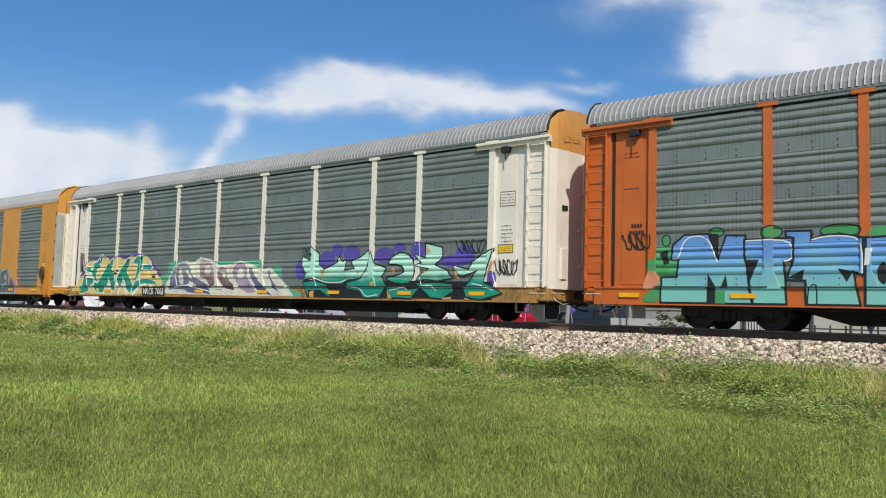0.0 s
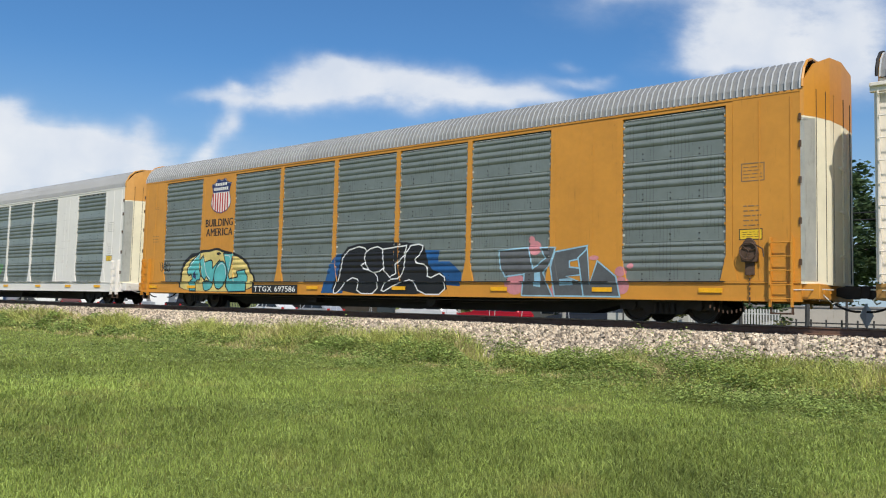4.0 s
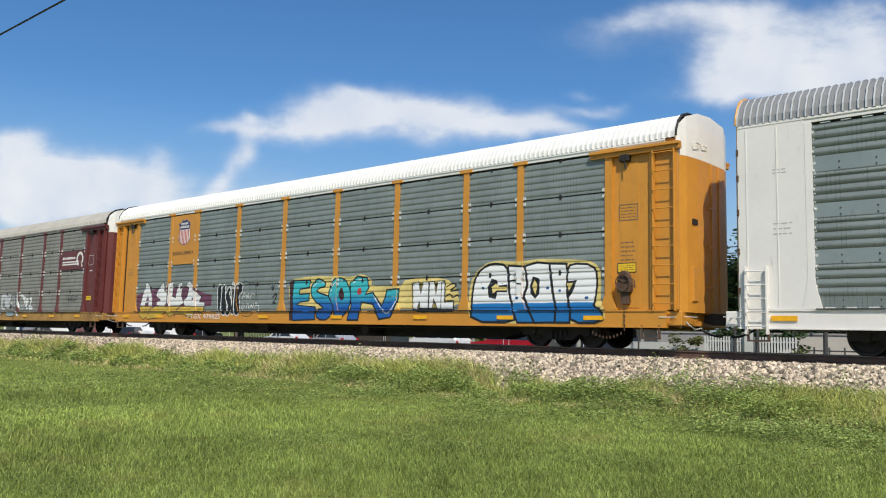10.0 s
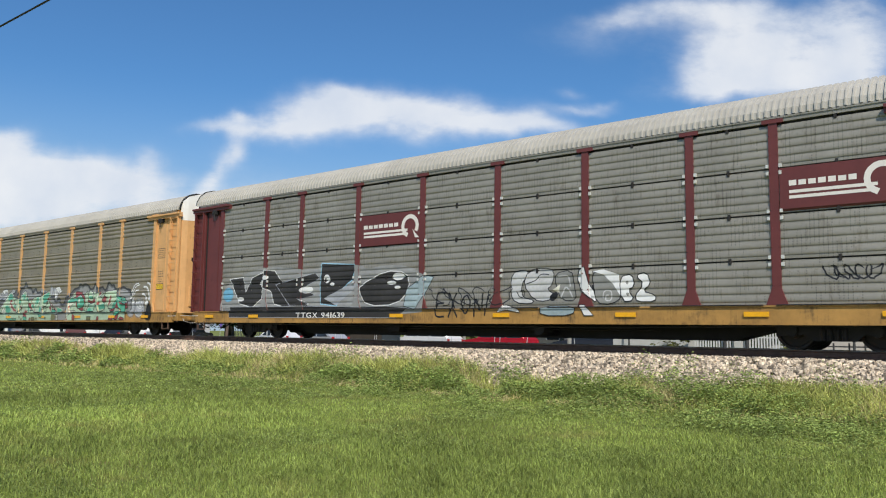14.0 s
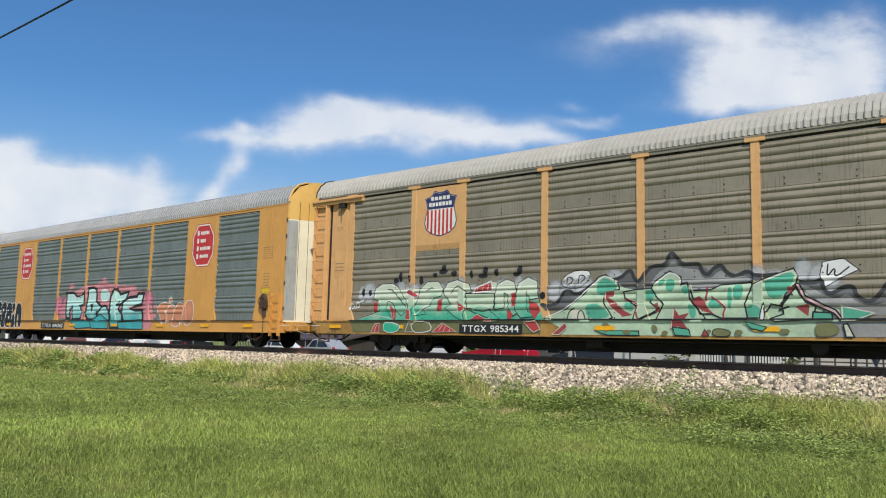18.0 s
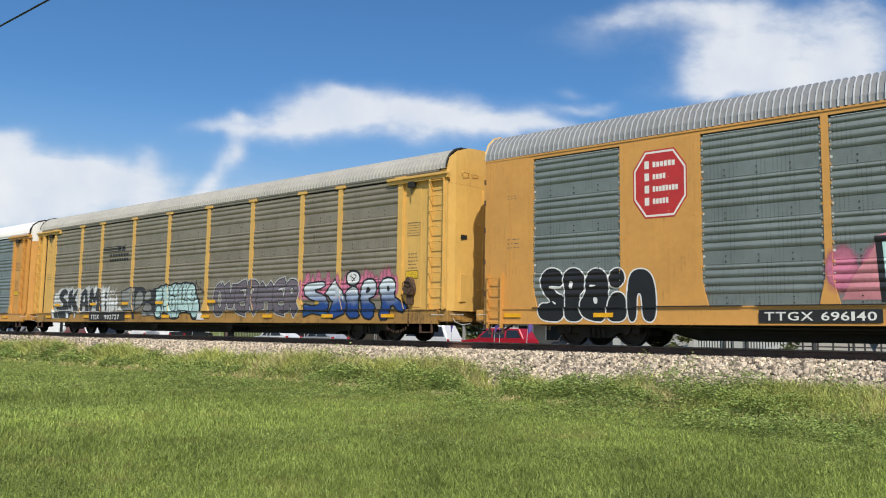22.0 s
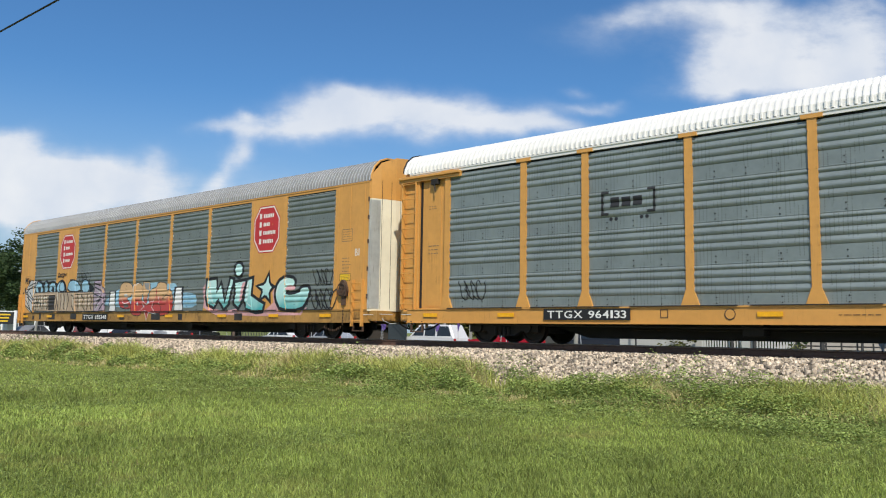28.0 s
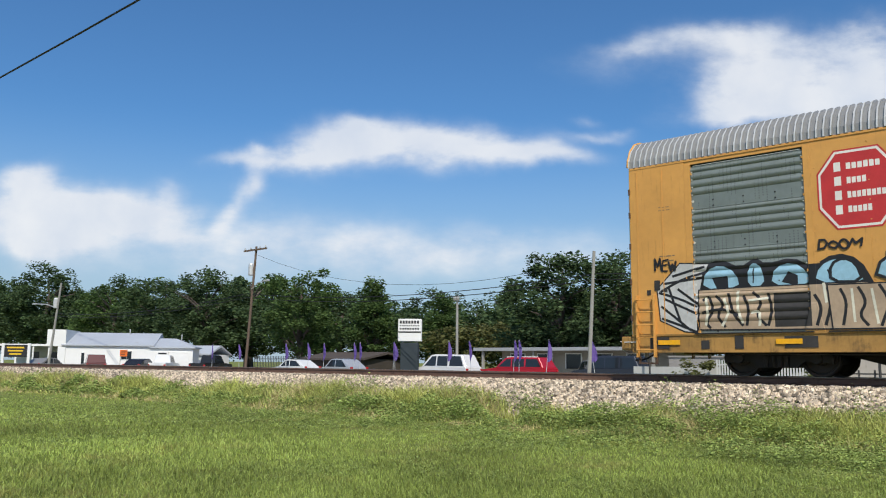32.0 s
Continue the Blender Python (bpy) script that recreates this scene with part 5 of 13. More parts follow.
GALV_STRIP = surface("galvanised_strip", (0.64, 0.64, 0.60), 0.45, 0.15, 0.15, 1.0, (0.2, 0.16, 0.1), 0.35, 0.7)
RUSTY = surface("rusty_fittings", (0.10, 0.06, 0.04), 0.8, 0.2, 0.4, 4.0, (0.03, 0.025, 0.02), 0.3, 0.3)
TTX_YELLOW = surface("wagon_yellow", (0.62, 0.31, 0.075), 0.5, 0, 0.12, 0.7, (0.24, 0.11, 0.03), 0.30, 0.6, 0.05, 30)
OLD_YELLOW = surface("faded_wagon_yellow", (0.66, 0.37, 0.15), 0.6, 0, 0.14, 0.7, (0.25, 0.14, 0.06), 0.34, 0.6, 0.05, 30)
LEMON = surface("bright_wagon_yellow", (0.70, 0.42, 0.11), 0.55, 0, 0.12, 0.7, (0.27, 0.15, 0.05), 0.28, 0.6, 0.05, 30)
GOLD = surface("deep_wagon_yellow", (0.58, 0.255, 0.032), 0.45, 0, 0.12, 0.7, (0.22, 0.09, 0.02), 0.26, 0.6, 0.05, 30)
ORANGE = surface("wagon_orange", (0.52, 0.12, 0.018), 0.5, 0, 0.14, 0.8, (0.2, 0.05, 0.02), 0.2, 0.6, 0.05, 30)
CREAM = surface("wagon_cream_white", (0.75, 0.69, 0.60), 0.6, 0, 0.10, 0.8, (0.3, 0.24, 0.17), 0.22, 0.6, 0.05, 30)
WHITE = surface("wagon_white", (0.76, 0.725, 0.67), 0.5, 0, 0.05, 0.8, (0.42, 0.37, 0.30), 0.18, 0.6, 0.04, 30)
MAROON = surface("wagon_maroon", (0.13, 0.03, 0.028), 0.5, 0, 0.16, 0.8, (0.06, 0.02, 0.02), 0.25, 0.6, 0.05, 30)
GALV = perforated("galvanised_panel", (0.203, 0.231, 0.214), (0.11, 0.13, 0.125), 0.30)
GALV_CLEAN = perforated("clean_galvanised_panel", (0.235, 0.272, 0.266), (0.13, 0.145, 0.14), 0.26)
# clean flat bands between ribs; their brighter reflection is painted into the colour
GALV_BAND = surface("reflecting_galvanised_band", (0.27, 0.31, 0.30), 0.45, 0.3, 0.08, 1.0, (0.15, 0.16, 0.15), 0.2, 0.5)
GALV_DIRTY = perforated("grimy_galvanised_panel", (0.30, 0.26, 0.19), (0.13, 0.105, 0.065), 0.36)
GALV_OLIVE = perforated("olive_galvanised_panel", (0.245, 0.275, 0.25), (0.13, 0.14, 0.12), 0.25)
GALV_PALE = perforated("pale_galvanised_panel", (0.30, 0.28, 0.235), (0.12, 0.10, 0.075), 0.42)
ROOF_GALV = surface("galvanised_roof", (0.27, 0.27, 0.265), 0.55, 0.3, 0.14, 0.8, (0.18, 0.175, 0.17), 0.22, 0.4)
# rib crowns: the roof's bright glints put into the colour
ROOF_RIB = surface("highlight_zinc_rib", (0.60, 0.60, 0.58), 0.5, 0.3, 0.12, 0.8, (0.36, 0.35, 0.33), 0.18, 0.4)
ROOF_DULL = surface("dull_grey_roof", (0.42, 0.40, 0.355), 0.65, 0.1, 0.14, 0.8, (0.2, 0.18, 0.16), 0.2, 0.4)
ROOF_WHITE = surface("white_roof", (0.74, 0.73, 0.69), 0.55, 0, 0.06, 0.8, (0.5, 0.44, 0.36), 0.12, 0.4)
SILL_DIRTY = surface("grimy_yellow_sill", (0.38, 0.21, 0.055), 0.7, 0, 0.3, 0.9, (0.07, 0.05, 0.03), 0.55, 0.3, 0.05, 30)
DOOR_PALE = surface("pale_end_door", (0.78, 0.73, 0.56), 0.5, 0.0, 0.10, 0.8, (0.36, 0.33, 0.26), 0.24, 0.7)
CAP_WHITE = surface("white_end_cap", (0.78, 0.76, 0.70), 0.5, 0, 0.06, 1.0, (0.4, 0.34, 0.26), 0.15, 0.5)

WAGONS = [
    build_wagon(0, "orange and grey autorack wagon with blue graffiti letters", "ribbed", ORANGE, GALV, ROOF_GALV, ORANGE, ORANGE, ORANGE, "tall"),
    build_wagon(1, "cream and grey autorack wagon with mint green graffiti", "ribbed", CREAM, GALV, ROOF_GALV, SILL_DIRTY, TTX_YELLOW, CREAM, "tall"),
    build_wagon(2, "golden yellow autorack wagon with a railway shield", "flush", GOLD, GALV, ROOF_GALV, GOLD, GOLD, DOOR_PALE, "tall", (1, 7)),
    build_wagon(3, "clean white autorack wagon with grey ribbed panels", "flush", WHITE, GALV, ROOF_GALV, WHITE, TTX_YELLOW, DOOR_PALE, "tall", (1, 7)),
    build_wagon(4, "yellow autorack wagon with a white roof and graffiti", "ribbed", GOLD, GALV_OLIVE, ROOF_WHITE, GOLD, CAP_WHITE, GOLD, "four"),
    build_wagon(5, "maroon autorack wagon with weathered grey panels", "ribbed", MAROON, GALV_PALE, ROOF_DULL, SILL_DIRTY, CAP_WHITE, MAROON, "four"),
    build_wagon(6, "faded yellow autorack wagon with green graffiti", "ribbed", OLD_YELLOW, GALV_DIRTY, ROOF_DULL, SILL_DIRTY, CAP_WHITE, OLD_YELLOW, "tall"),
    build_wagon(7, "yellow autorack wagon with red octagon emblems and turquoise graffiti", "flush", TTX_YELLOW, GALV, ROOF_GALV, TTX_YELLOW, LEMON, DOOR_PALE, "tall", (1, 7)),
    build_wagon(8, "pale yellow autorack wagon with grimy grey panels", "ribbed", LEMON, GALV_DIRTY, ROOF_DULL, SILL_DIRTY, LEMON, LEMON, "tall"),
    build_wagon(9, "yellow autorack wagon with a clean white roof", "ribbed", TTX_YELLOW, GALV_CLEAN, ROOF_WHITE, TTX_YELLOW, CAP_WHITE, TTX_YELLOW, "tall"),
    build_wagon(10, "last yellow autorack wagon with red octagon emblems and graffiti", "flush", TTX_YELLOW, GALV, ROOF_GALV, SILL_DIRTY, TTX_YELLOW, DOOR_PALE, "tall", (1, 7)),
]


# ---- lettering, emblems and graffiti on the wagons ----
RED = surface("emblem_red", (0.50, 0.03, 0.03), 0.5, 0, 0.15, 2.0, (0.3, 0.05, 0.04), 0.15)
EMBLEM_WHITE = surface("emblem_white", (0.76, 0.72, 0.66), 0.5, 0, 0.08, 2.0, (0.5, 0.4, 0.3), 0.15)
NAVY = surface("emblem_navy", (0.02, 0.03, 0.11), 0.5, 0, 0.15, 2.0)
YELLOW_LABEL = surface("label_yellow", (0.75, 0.48, 0.02), 0.5, 0, 0.1, 2.0)


def word_bars(x0, x1, z0, z1, n, seed=3):
    """A word that is not lettered: plain upright blocks."""
    rng = random.Random(seed)
    w = (x1 - x0) / n
    return [bar(x0 + i * w, x0 + (i + 1) * w - 0.22 * w, z0, z1 - rng.choice((0, 0, 0.06)) * (z1 - z0)) for i in range(n)]


def shield(w, x0, x1, z0, z1, plate=None):
    """A shield emblem: dark head with two bars, red and white stripes below."""
    def at(a, b):
        return (x0 + a * (x1 - x0), z0 + b * (z1 - z0))
    right = [(0.5, 0.0), (0.62, 0.02), (0.8, 0.07), (0.95, 0.17), (1.0, 0.3), (0.97, 0.45), (0.93, 0.56), (0.92, 0.64), (0.95, 0.74), (1.0, 0.85), (0.9, 0.86), (0.78, 0.9), (0.7, 1.0), (0.6, 0.97), (0.5, 0.955)]
    outline = right + [(1 - a, b) for a, b in right[-2:0:-1]]

    def shrunk(k):
        return poly([at(0.5 + (a - 0.5) * k, 0.5 + (b - 0.5) * k) for a, b in outline])

    def body_at(b):
        return float(np.interp(b, [0, 0.02, 0.07, 0.17, 0.3, 0.45, 0.56, 0.6], [0.02, 0.12, 0.3, 0.45, 0.5, 0.47, 0.43, 0.42])) * 0.94
    head = [at(0.5 + (a - 0.5) * 0.94, 0.5 + (b - 0.5) * 0.94) for a, b in outline if b > 0.55]
    stripes = []
    for i in range(7):
        a0, a1 = -0.42 + i * 0.84 / 7 + (0.0), -0.42 + i * 0.84 / 7 + 0.06
        am = max(abs(a0), abs(a1))
        low = next((b for b in np.linspace(0.03, 0.5, 60) if body_at(b) > am), 0.5)
        stripes.append(bar(*(at(0.5 + a, 0)[0] for a in (a0, a1)), at(0, low)[1], at(0, 0.585)[1]))
    layers = [] if plate is None else [plate]
    layers += [(NAVY, [shrunk(1.0)]), (EMBLEM_WHITE, [shrunk(0.95)]), (NAVY, [poly([at(0.9, 0.60)] + [p for p in head if p[1] > at(0, 0.61)[1]] + [at(0.1, 0.60)])]),
               (RED, stripes), (EMBLEM_WHITE, word_bars(*(at(a, 0)[0] for a in (0.2, 0.8)), *(at(0, b)[1] for b in (0.79, 0.87)), 5) + word_bars(*(at(a, 0)[0] for a in (0.14, 0.86)), *(at(0, b)[1] for b in (0.66, 0.745)), 7))]
    drape(w, "shield_emblem", layers, w.car, "navy, red and white shield emblem", 1)


def octagon(w, x0, x1, z0, z1, rows):
    cx, cz, rx, rz = (x0 + x1) / 2, (z0 + z1) / 2, (x1 - x0) / 2, (z1 - z0) / 2

    def ring(k):
        return poly([(cx + rx * k * a, cz + rz * k * b) for a, b in ((-1, -0.45), (-0.55, -1), (0.55, -1), (1, -0.45), (1, 0.45), (0.55, 1), (-0.55, 1), (-1, 0.45))])
    bars = []
    for i, (n, wide) in enumerate(rows):
        z = cz + rz * (0.66 - i * 0.36)
        bars += word_bars(cx - rx * 0.56, cx - rx * 0.34, z - rz * 0.2, z + rz * 0.03, 1)
        bars += word_bars(cx - rx * 0.25, cx - rx * 0.25 + rx * wide, z - rz * 0.17, z - rz * 0.01, n)
    drape(w, "octagon_emblem", [(RED, [ring(1.0)]), (EMBLEM_WHITE, [ring(0.96)]), (RED, [ring(0.90)]), (EMBLEM_WHITE, bars)], w.car, "red octagon emblem with a white border", 1)


def number(w, text, x0, x1, z0, z1, plate=True, top=15):
    layers = [(PLATE_BLACK, [bar(x0, x1, z0, z1)])] if plate else []
    layers.append((LETTER_WHITE, letters(text, x0 + 0.1, x1 - 0.1, z0 + 0.05, z1 - 0.05, 0.012)))
    drape(w, "number_panel", layers, w.car, "black panel with white wagon number", top)


STENCIL = surface("worn_stencil_paint", (0.2, 0.14, 0.085), 0.7, 0, 0.3, 6.0)


def stencils(w, mat=STENCIL, left=True, right=True, box_at=12.15, labels=True):
    """Data blocks and warning labels on the end panels."""
    if right:
        drape(w, "data_stencil", [(mat, worn_lines(box_at, box_at + 0.42, 3.3, 3.62, 4, 5) + frame_of(box_at - 0.05, box_at + 0.47, 3.25, 3.67) + worn_lines(box_at, box_at + 0.4, 2.2, 2.75, 5, 8))], w.car, "small stencilled data block")
        if labels:
            drape(w, "warning_label", [(LETTER_BLACK, [bar(box_at - 0.1, box_at + 0.42, 1.92, 2.17)]), (YELLOW_LABEL, [bar(box_at - 0.08, box_at + 0.40, 1.94, 2.15)]), (LETTER_BLACK, worn_lines(box_at - 0.03, box_at + 0.36, 1.97, 2.12, 3))], w.car, "yellow warning label")
    if left:
        drape(w, "data_stencil", [(mat, worn_lines(-12.6, -12.2, 2.6, 2.95, 3, 4) + worn_lines(-12.6, -12.25, 4.0, 4.15, 2, 4))], w.car, "small stencilled data block")


MINT = fade("mint", (0.005, 0.27, 0.18), (0.42, 0.72, 0.58), 1.15, 1.45, 0.35)
PURPLE = spray("purple", (0.09, 0.07, 0.33))
WHITE_P = spray("white", (0.72, 0.72, 0.70), 0.12)
GREEN = spray("sea_green", (0.01, 0.26, 0.17))
YELLOW_P = spray("pale_yellow", (0.66, 0.52, 0.18))
AQUA = spray("aqua", (0.10, 0.42, 0.42))
AQUA_PALE = fade("aqua", (0.06, 0.38, 0.38), (0.50, 0.74, 0.70), 0.95, 1.75)
BLUE_P = fade("blue_teal", (0.20, 0.52, 0.45), (0.12, 0.28, 0.60), 0.9, 1.9)
DEEP_BLUE = spray("deep_blue", (0.014, 0.085, 0.24))
PINK = spray("pink", (0.55, 0.22, 0.24))
MAUVE = spray("mauve", (0.36, 0.28, 0.34))
GREY_P = spray("grey", (0.33, 0.34, 0.36))
CORAL = spray("coral", (0.58, 0.24, 0.13))
RED_P = spray("red", (0.42, 0.05, 0.05))
SEA_LEAF = spray("moss_green", (0.06, 0.30, 0.10))
LEAF_P = spray("leaf_green", (0.10, 0.42, 0.05))
PEACH = spray("peach", (0.60, 0.42, 0.27))
SKY_P = spray("sky_blue", (0.28, 0.48, 0.60))
BK = SPRAY_BLACK
PINK_MIST, BLACK_MIST, GREY_MIST = mist("pink", (0.55, 0.17, 0.26)), mist("black", (0.015, 0.015, 0.016)), mist("grey", (0.42, 0.43, 0.44))
WHITE_MIST = mist("white", (0.68, 0.68, 0.66))
CREAM_P = spray("cream", (0.66, 0.64, 0.52))
NAVY_P = fade("navy_mauve", (0.09, 0.10, 0.20), (0.30, 0.28, 0.30), 0.9, 1.9)
MAROON_P = fade("maroon_mauve", (0.16, 0.06, 0.07), (0.42, 0.36, 0.33), 0.9, 1.9)
DIRT_BLACK = surface("buffed_black_paint", (0.03, 0.028, 0.027), 0.7, 0, 0.4, 1.5)

ORANGE_P = spray("orange", (0.62, 0.30, 0.10))
GREEN_BUFF = spray("pale_green", (0.10, 0.38, 0.25))
ASH_P = spray("ash_grey", (0.10, 0.105, 0.11))
PLUM = spray("plum", (0.13, 0.04, 0.07))
GOLD_P = spray("gold", (0.55, 0.36, 0.05))
BLACK_RED = spray("black_red", (0.05, 0.015, 0.02))
ESOR_P = fade("esor", (0.01, 0.10, 0.36), (0.04, 0.42, 0.46), 1.18, 1.62, 0.3)
CION_P = fade("cion", (0.012, 0.16, 0.42), (0.76, 0.76, 0.74), 1.17, 1.2, 0.04)
HAZE_P = spray("haze_grey", (0.28, 0.28, 0.27))
DEEP_SKY = spray("clear_blue", (0.14, 0.36, 0.52))
FADED = spray("faded_grey", (0.24, 0.24, 0.22))
FADED_BLUE = spray("faded_blue", (0.32, 0.40, 0.42))
OLIVE_P = spray("olive", (0.16, 0.16, 0.07))
DULL_CREAM = spray("dull_cream", (0.58, 0.58, 0.47))
JADE = fade("jade", (0.03, 0.40, 0.25), (0.46, 0.58, 0.42), 0.9, 1.6, 1.6)
JADE_PALE = fade("pale_jade", (0.06, 0.42, 0.27), (0.56, 0.62, 0.48), 1.1, 1.75, 1.2)
AQUA_DEEP = spray("deep_aqua", (0.05, 0.36, 0.38))
JADE_S = spray("jade_green", (0.09, 0.37, 0.25))
MINT_CREAM = spray("mint_cream", (0.42, 0.54, 0.38))
MAROON_S = spray("maroon", (0.29, 0.055, 0.055))
SMOKE_G = spray("smoke_grey", (0.12, 0.12, 0.12))
RED_PEACH = fade("red_peach", (0.45, 0.055, 0.05), (0.60, 0.38, 0.19), 1.39, 1.65, 0.4)
TAN_P = spray("tan", (0.42, 0.31, 0.21))
ROSE_P = spray("rose", (0.56, 0.36, 0.36))
SMOKE = spray("smoke_black", (0.035, 0.035, 0.036))
PALE_HAZE = spray("pale_haze", (0.5, 0.5, 0.49))
PALE_AQUA = spray("pale_aqua", (0.46, 0.63, 0.61))
SDIER_P = fade("sdier", (0.015, 0.06, 0.24), (0.62, 0.68, 0.70), 1.15, 1.75, 0.5)
PINK_PALE = spray("pale_pink", (0.62, 0.34, 0.34))


class Mural:
    """One graffiti on a wagon's side: a backing, then letter by letter, each laid over the one before."""

    def __init__(self, k, label):
        self.w, self.label, self.groups = WAGONS[k], label, [[]]

    def blot(self, mat, points, turns=0):
        self.groups[-1].append((mat, [filled(points, turns)]))

    def dot(self, mat, x, z, rx, rz):
        self.groups[-1].append((mat, [disc(x, z, rx, rz, 16)]))

    def mist(self, mat, clouds):
        self.groups[-1].append((mat, clouds))

    def letter(self, mat, edge, width, points, turns=0):
        self.groups.append([(mat, [filled(points, turns)]), (edge, [rim(points, width, turns)])])

    def dash(self, mat, width, points):
        self.groups[-1].append((mat, [stroke(rounded(points), width, False)]))

    def done(self):
        first = 0 if self.groups[0] else 1
        ob = drape(self.w, "graffiti", self.groups[first], self.w.car, self.label)
        for g in self.groups[first + 1:]:
            drape(self.w, "letter", g, ob, base=self.w.lift + 0.0002)


def piece(k, name_label, layers, top=0):
    w = WAGONS[k]
    drape(w, "graffiti", layers, w.car, name_label, top)


def paint_all():
    W0, W1, W2, W3, W4, W5, W6, W7, W8, W9, W10 = WAGONS
    # orange wagon: wide blue blocks
    g = Mural(0, "wide blue and teal graffiti letters with black outlines")
    g.dot(BK, -11.46, 2.10, 0.12, 0.15)
    g.dot(SEA_LEAF, -11.46, 2.10, 0.09, 0.12)
    g.dot(BK, -10.22, 2.25, 0.18, 0.12)
    g.dot(SEA_LEAF, -10.22, 2.25, 0.15, 0.09)
    g.dot(BK, -8.99, 2.20, 0.25, 0.16)
    g.dot(SEA_LEAF, -8.99, 2.20, 0.22, 0.13)
    g.dot(BK, -7.57, 2.18, 0.42, 0.15)
    g.dot(SEA_LEAF, -7.57, 2.18, 0.39, 0.12)
    g.dot(SEA_LEAF, -6.81, 2.11, 0.23, 0.13)
    g.blot(SEA_LEAF, [(-11.70, 1.98), (-11.35, 1.94), (-11.13, 1.61), (-11.18, 1.21), (-11.55, 1.11), (-11.60, 0.60), (-12.04, 0.60), (-12.04, 0.75), (-11.72, 0.95), (-11.69, 1.21), (-11.99, 1.42), (-11.94, 1.62), (-11.69, 1.67)], 1)
    g.blot(CORAL, [(-11.97, 1.37), (-11.66, 1.36), (-11.61, 0.95), (-11.99, 0.85), (-12.05, 1.06)], 1)
    g.letter(BLUE_P, BK, 0.05, [(-11.58, 0.60), (-11.58, 1.21), (-11.19, 1.22), (-11.14, 1.61), (-11.32, 1.63), (-11.29, 1.99), (-11.00, 2.22), (-10.42, 2.22), (-10.19, 1.59), (-10.01, 2.17), (-9.56, 2.15), (-9.56, 2.03), (-9.50, 1.10), (-9.40, 0.60)], 0)
    g.blot(BK, [(-10.44, 1.30), (-10.23, 0.95), (-10.24, 0.60), (-10.44, 0.60)], 0)
    g.blot(BK, [(-10.01, 1.27), (-9.96, 0.95), (-10.14, 0.95)], 0)
    g.blot(SEA_LEAF, [(-10.24, 0.88), (-10.01, 0.89), (-10.01, 0.60), (-10.24, 0.60)], 0)
    g.blot(BK, [(-10.42, 2.22), (-10.18, 2.21), (-10.17, 1.64), (-10.21, 1.63)], 0)
    g.blot(BK, [(-11.62, 1.81), (-11.42, 1.87), (-11.37, 1.54), (-11.50, 1.51)], 0)
    g.dash(WHITE_P, 0.03, [(-11.29, 1.65), (-11.14, 1.63), (-11.00, 2.18), (-10.43, 2.18), (-10.20, 1.56)])
    g.letter(BLUE_P, BK, 0.05, [(-9.59, 2.05), (-8.54, 2.06), (-8.52, 1.56), (-8.72, 1.56), (-8.66, 0.60), (-9.38, 0.60), (-9.49, 1.10), (-9.29, 1.57), (-9.57, 1.58)], 0)
    g.blot(BK, [(-9.57, 1.58), (-9.32, 1.57), (-9.50, 1.11)], 0)
    g.dash(WHITE_P, 0.03, [(-9.56, 2.03), (-8.55, 2.04), (-8.53, 1.58), (-8.72, 1.55)])
    g.letter(BLUE_P, BK, 0.05, [(-8.69, 2.21), (-8.15, 2.20), (-8.15, 2.00), (-7.94, 2.09), (-7.57, 2.11), (-7.13, 2.01), (-7.13, 1.22), (-7.33, 1.31), (-7.19, 0.60), (-8.25, 0.60), (-8.28, 1.12), (-8.68, 1.14), (-8.52, 1.56), (-8.52, 2.06), (-8.67, 2.09)], 0)
    g.blot(BK, [(-8.66, 1.18), (-8.29, 1.37), (-8.34, 1.14)], 0)
    g.blot(BK, [(-7.63, 1.38), (-7.33, 1.31), (-7.46, 1.09)], 0)
    g.dash(BK, 0.03, [(-8.23, 0.60), (-8.20, 1.03), (-8.03, 1.04), (-8.04, 0.60)])
    g.dash(WHITE_P, 0.03, [(-8.15, 2.00), (-7.94, 2.06), (-7.57, 2.08), (-7.15, 1.99), (-7.15, 1.27)])
    g.letter(BLUE_P, BK, 0.05, [(-7.08, 2.01), (-6.62, 2.03), (-5.81, 2.01), (-5.77, 0.60), (-7.10, 0.60)], 0)
    g.blot(BK, [(-6.71, 1.50), (-6.82, 1.48), (-6.89, 1.31), (-6.86, 1.09), (-6.71, 1.01)], 1)
    g.blot(WHITE_P, [(-7.09, 1.79), (-6.96, 1.79), (-7.02, 1.45), (-7.11, 1.43)], 0)
    g.done()
    drape(W0, "data_stencil", [(LETTER_BLACK, word_bars(-12.4, -12.1, 2.45, 2.55, 4) + word_bars(-12.45, -12.05, 2.28, 2.38, 5) + worn_lines(-12.6, -12.2, 3.4, 3.5, 1) + worn_lines(-12.6, -12.2, 4.2, 4.4, 2))], W0.car, "small stencilled data block")
    piece(0, "black scrawled tag", [(BK, tag_lines(-12.6, -11.9, 1.9, 2.3, 3, 4))], 5)
    # cream wagon
    g = Mural(1, "green spiky graffiti with white edges on a yellow cloud")
    g.blot(PURPLE, [(-12.00, 1.81), (-11.63, 2.25), (-10.90, 2.25), (-10.08, 2.38), (-9.16, 2.26), (-8.60, 2.42), (-8.18, 2.30), (-7.72, 2.39), (-7.38, 2.47), (-6.99, 2.35), (-6.20, 2.22), (-5.90, 1.88), (-5.36, 1.59), (-5.31, 1.28), (-7.17, 1.09), (-10.21, 1.25), (-12.61, 1.36), (-12.30, 1.58)], 2)
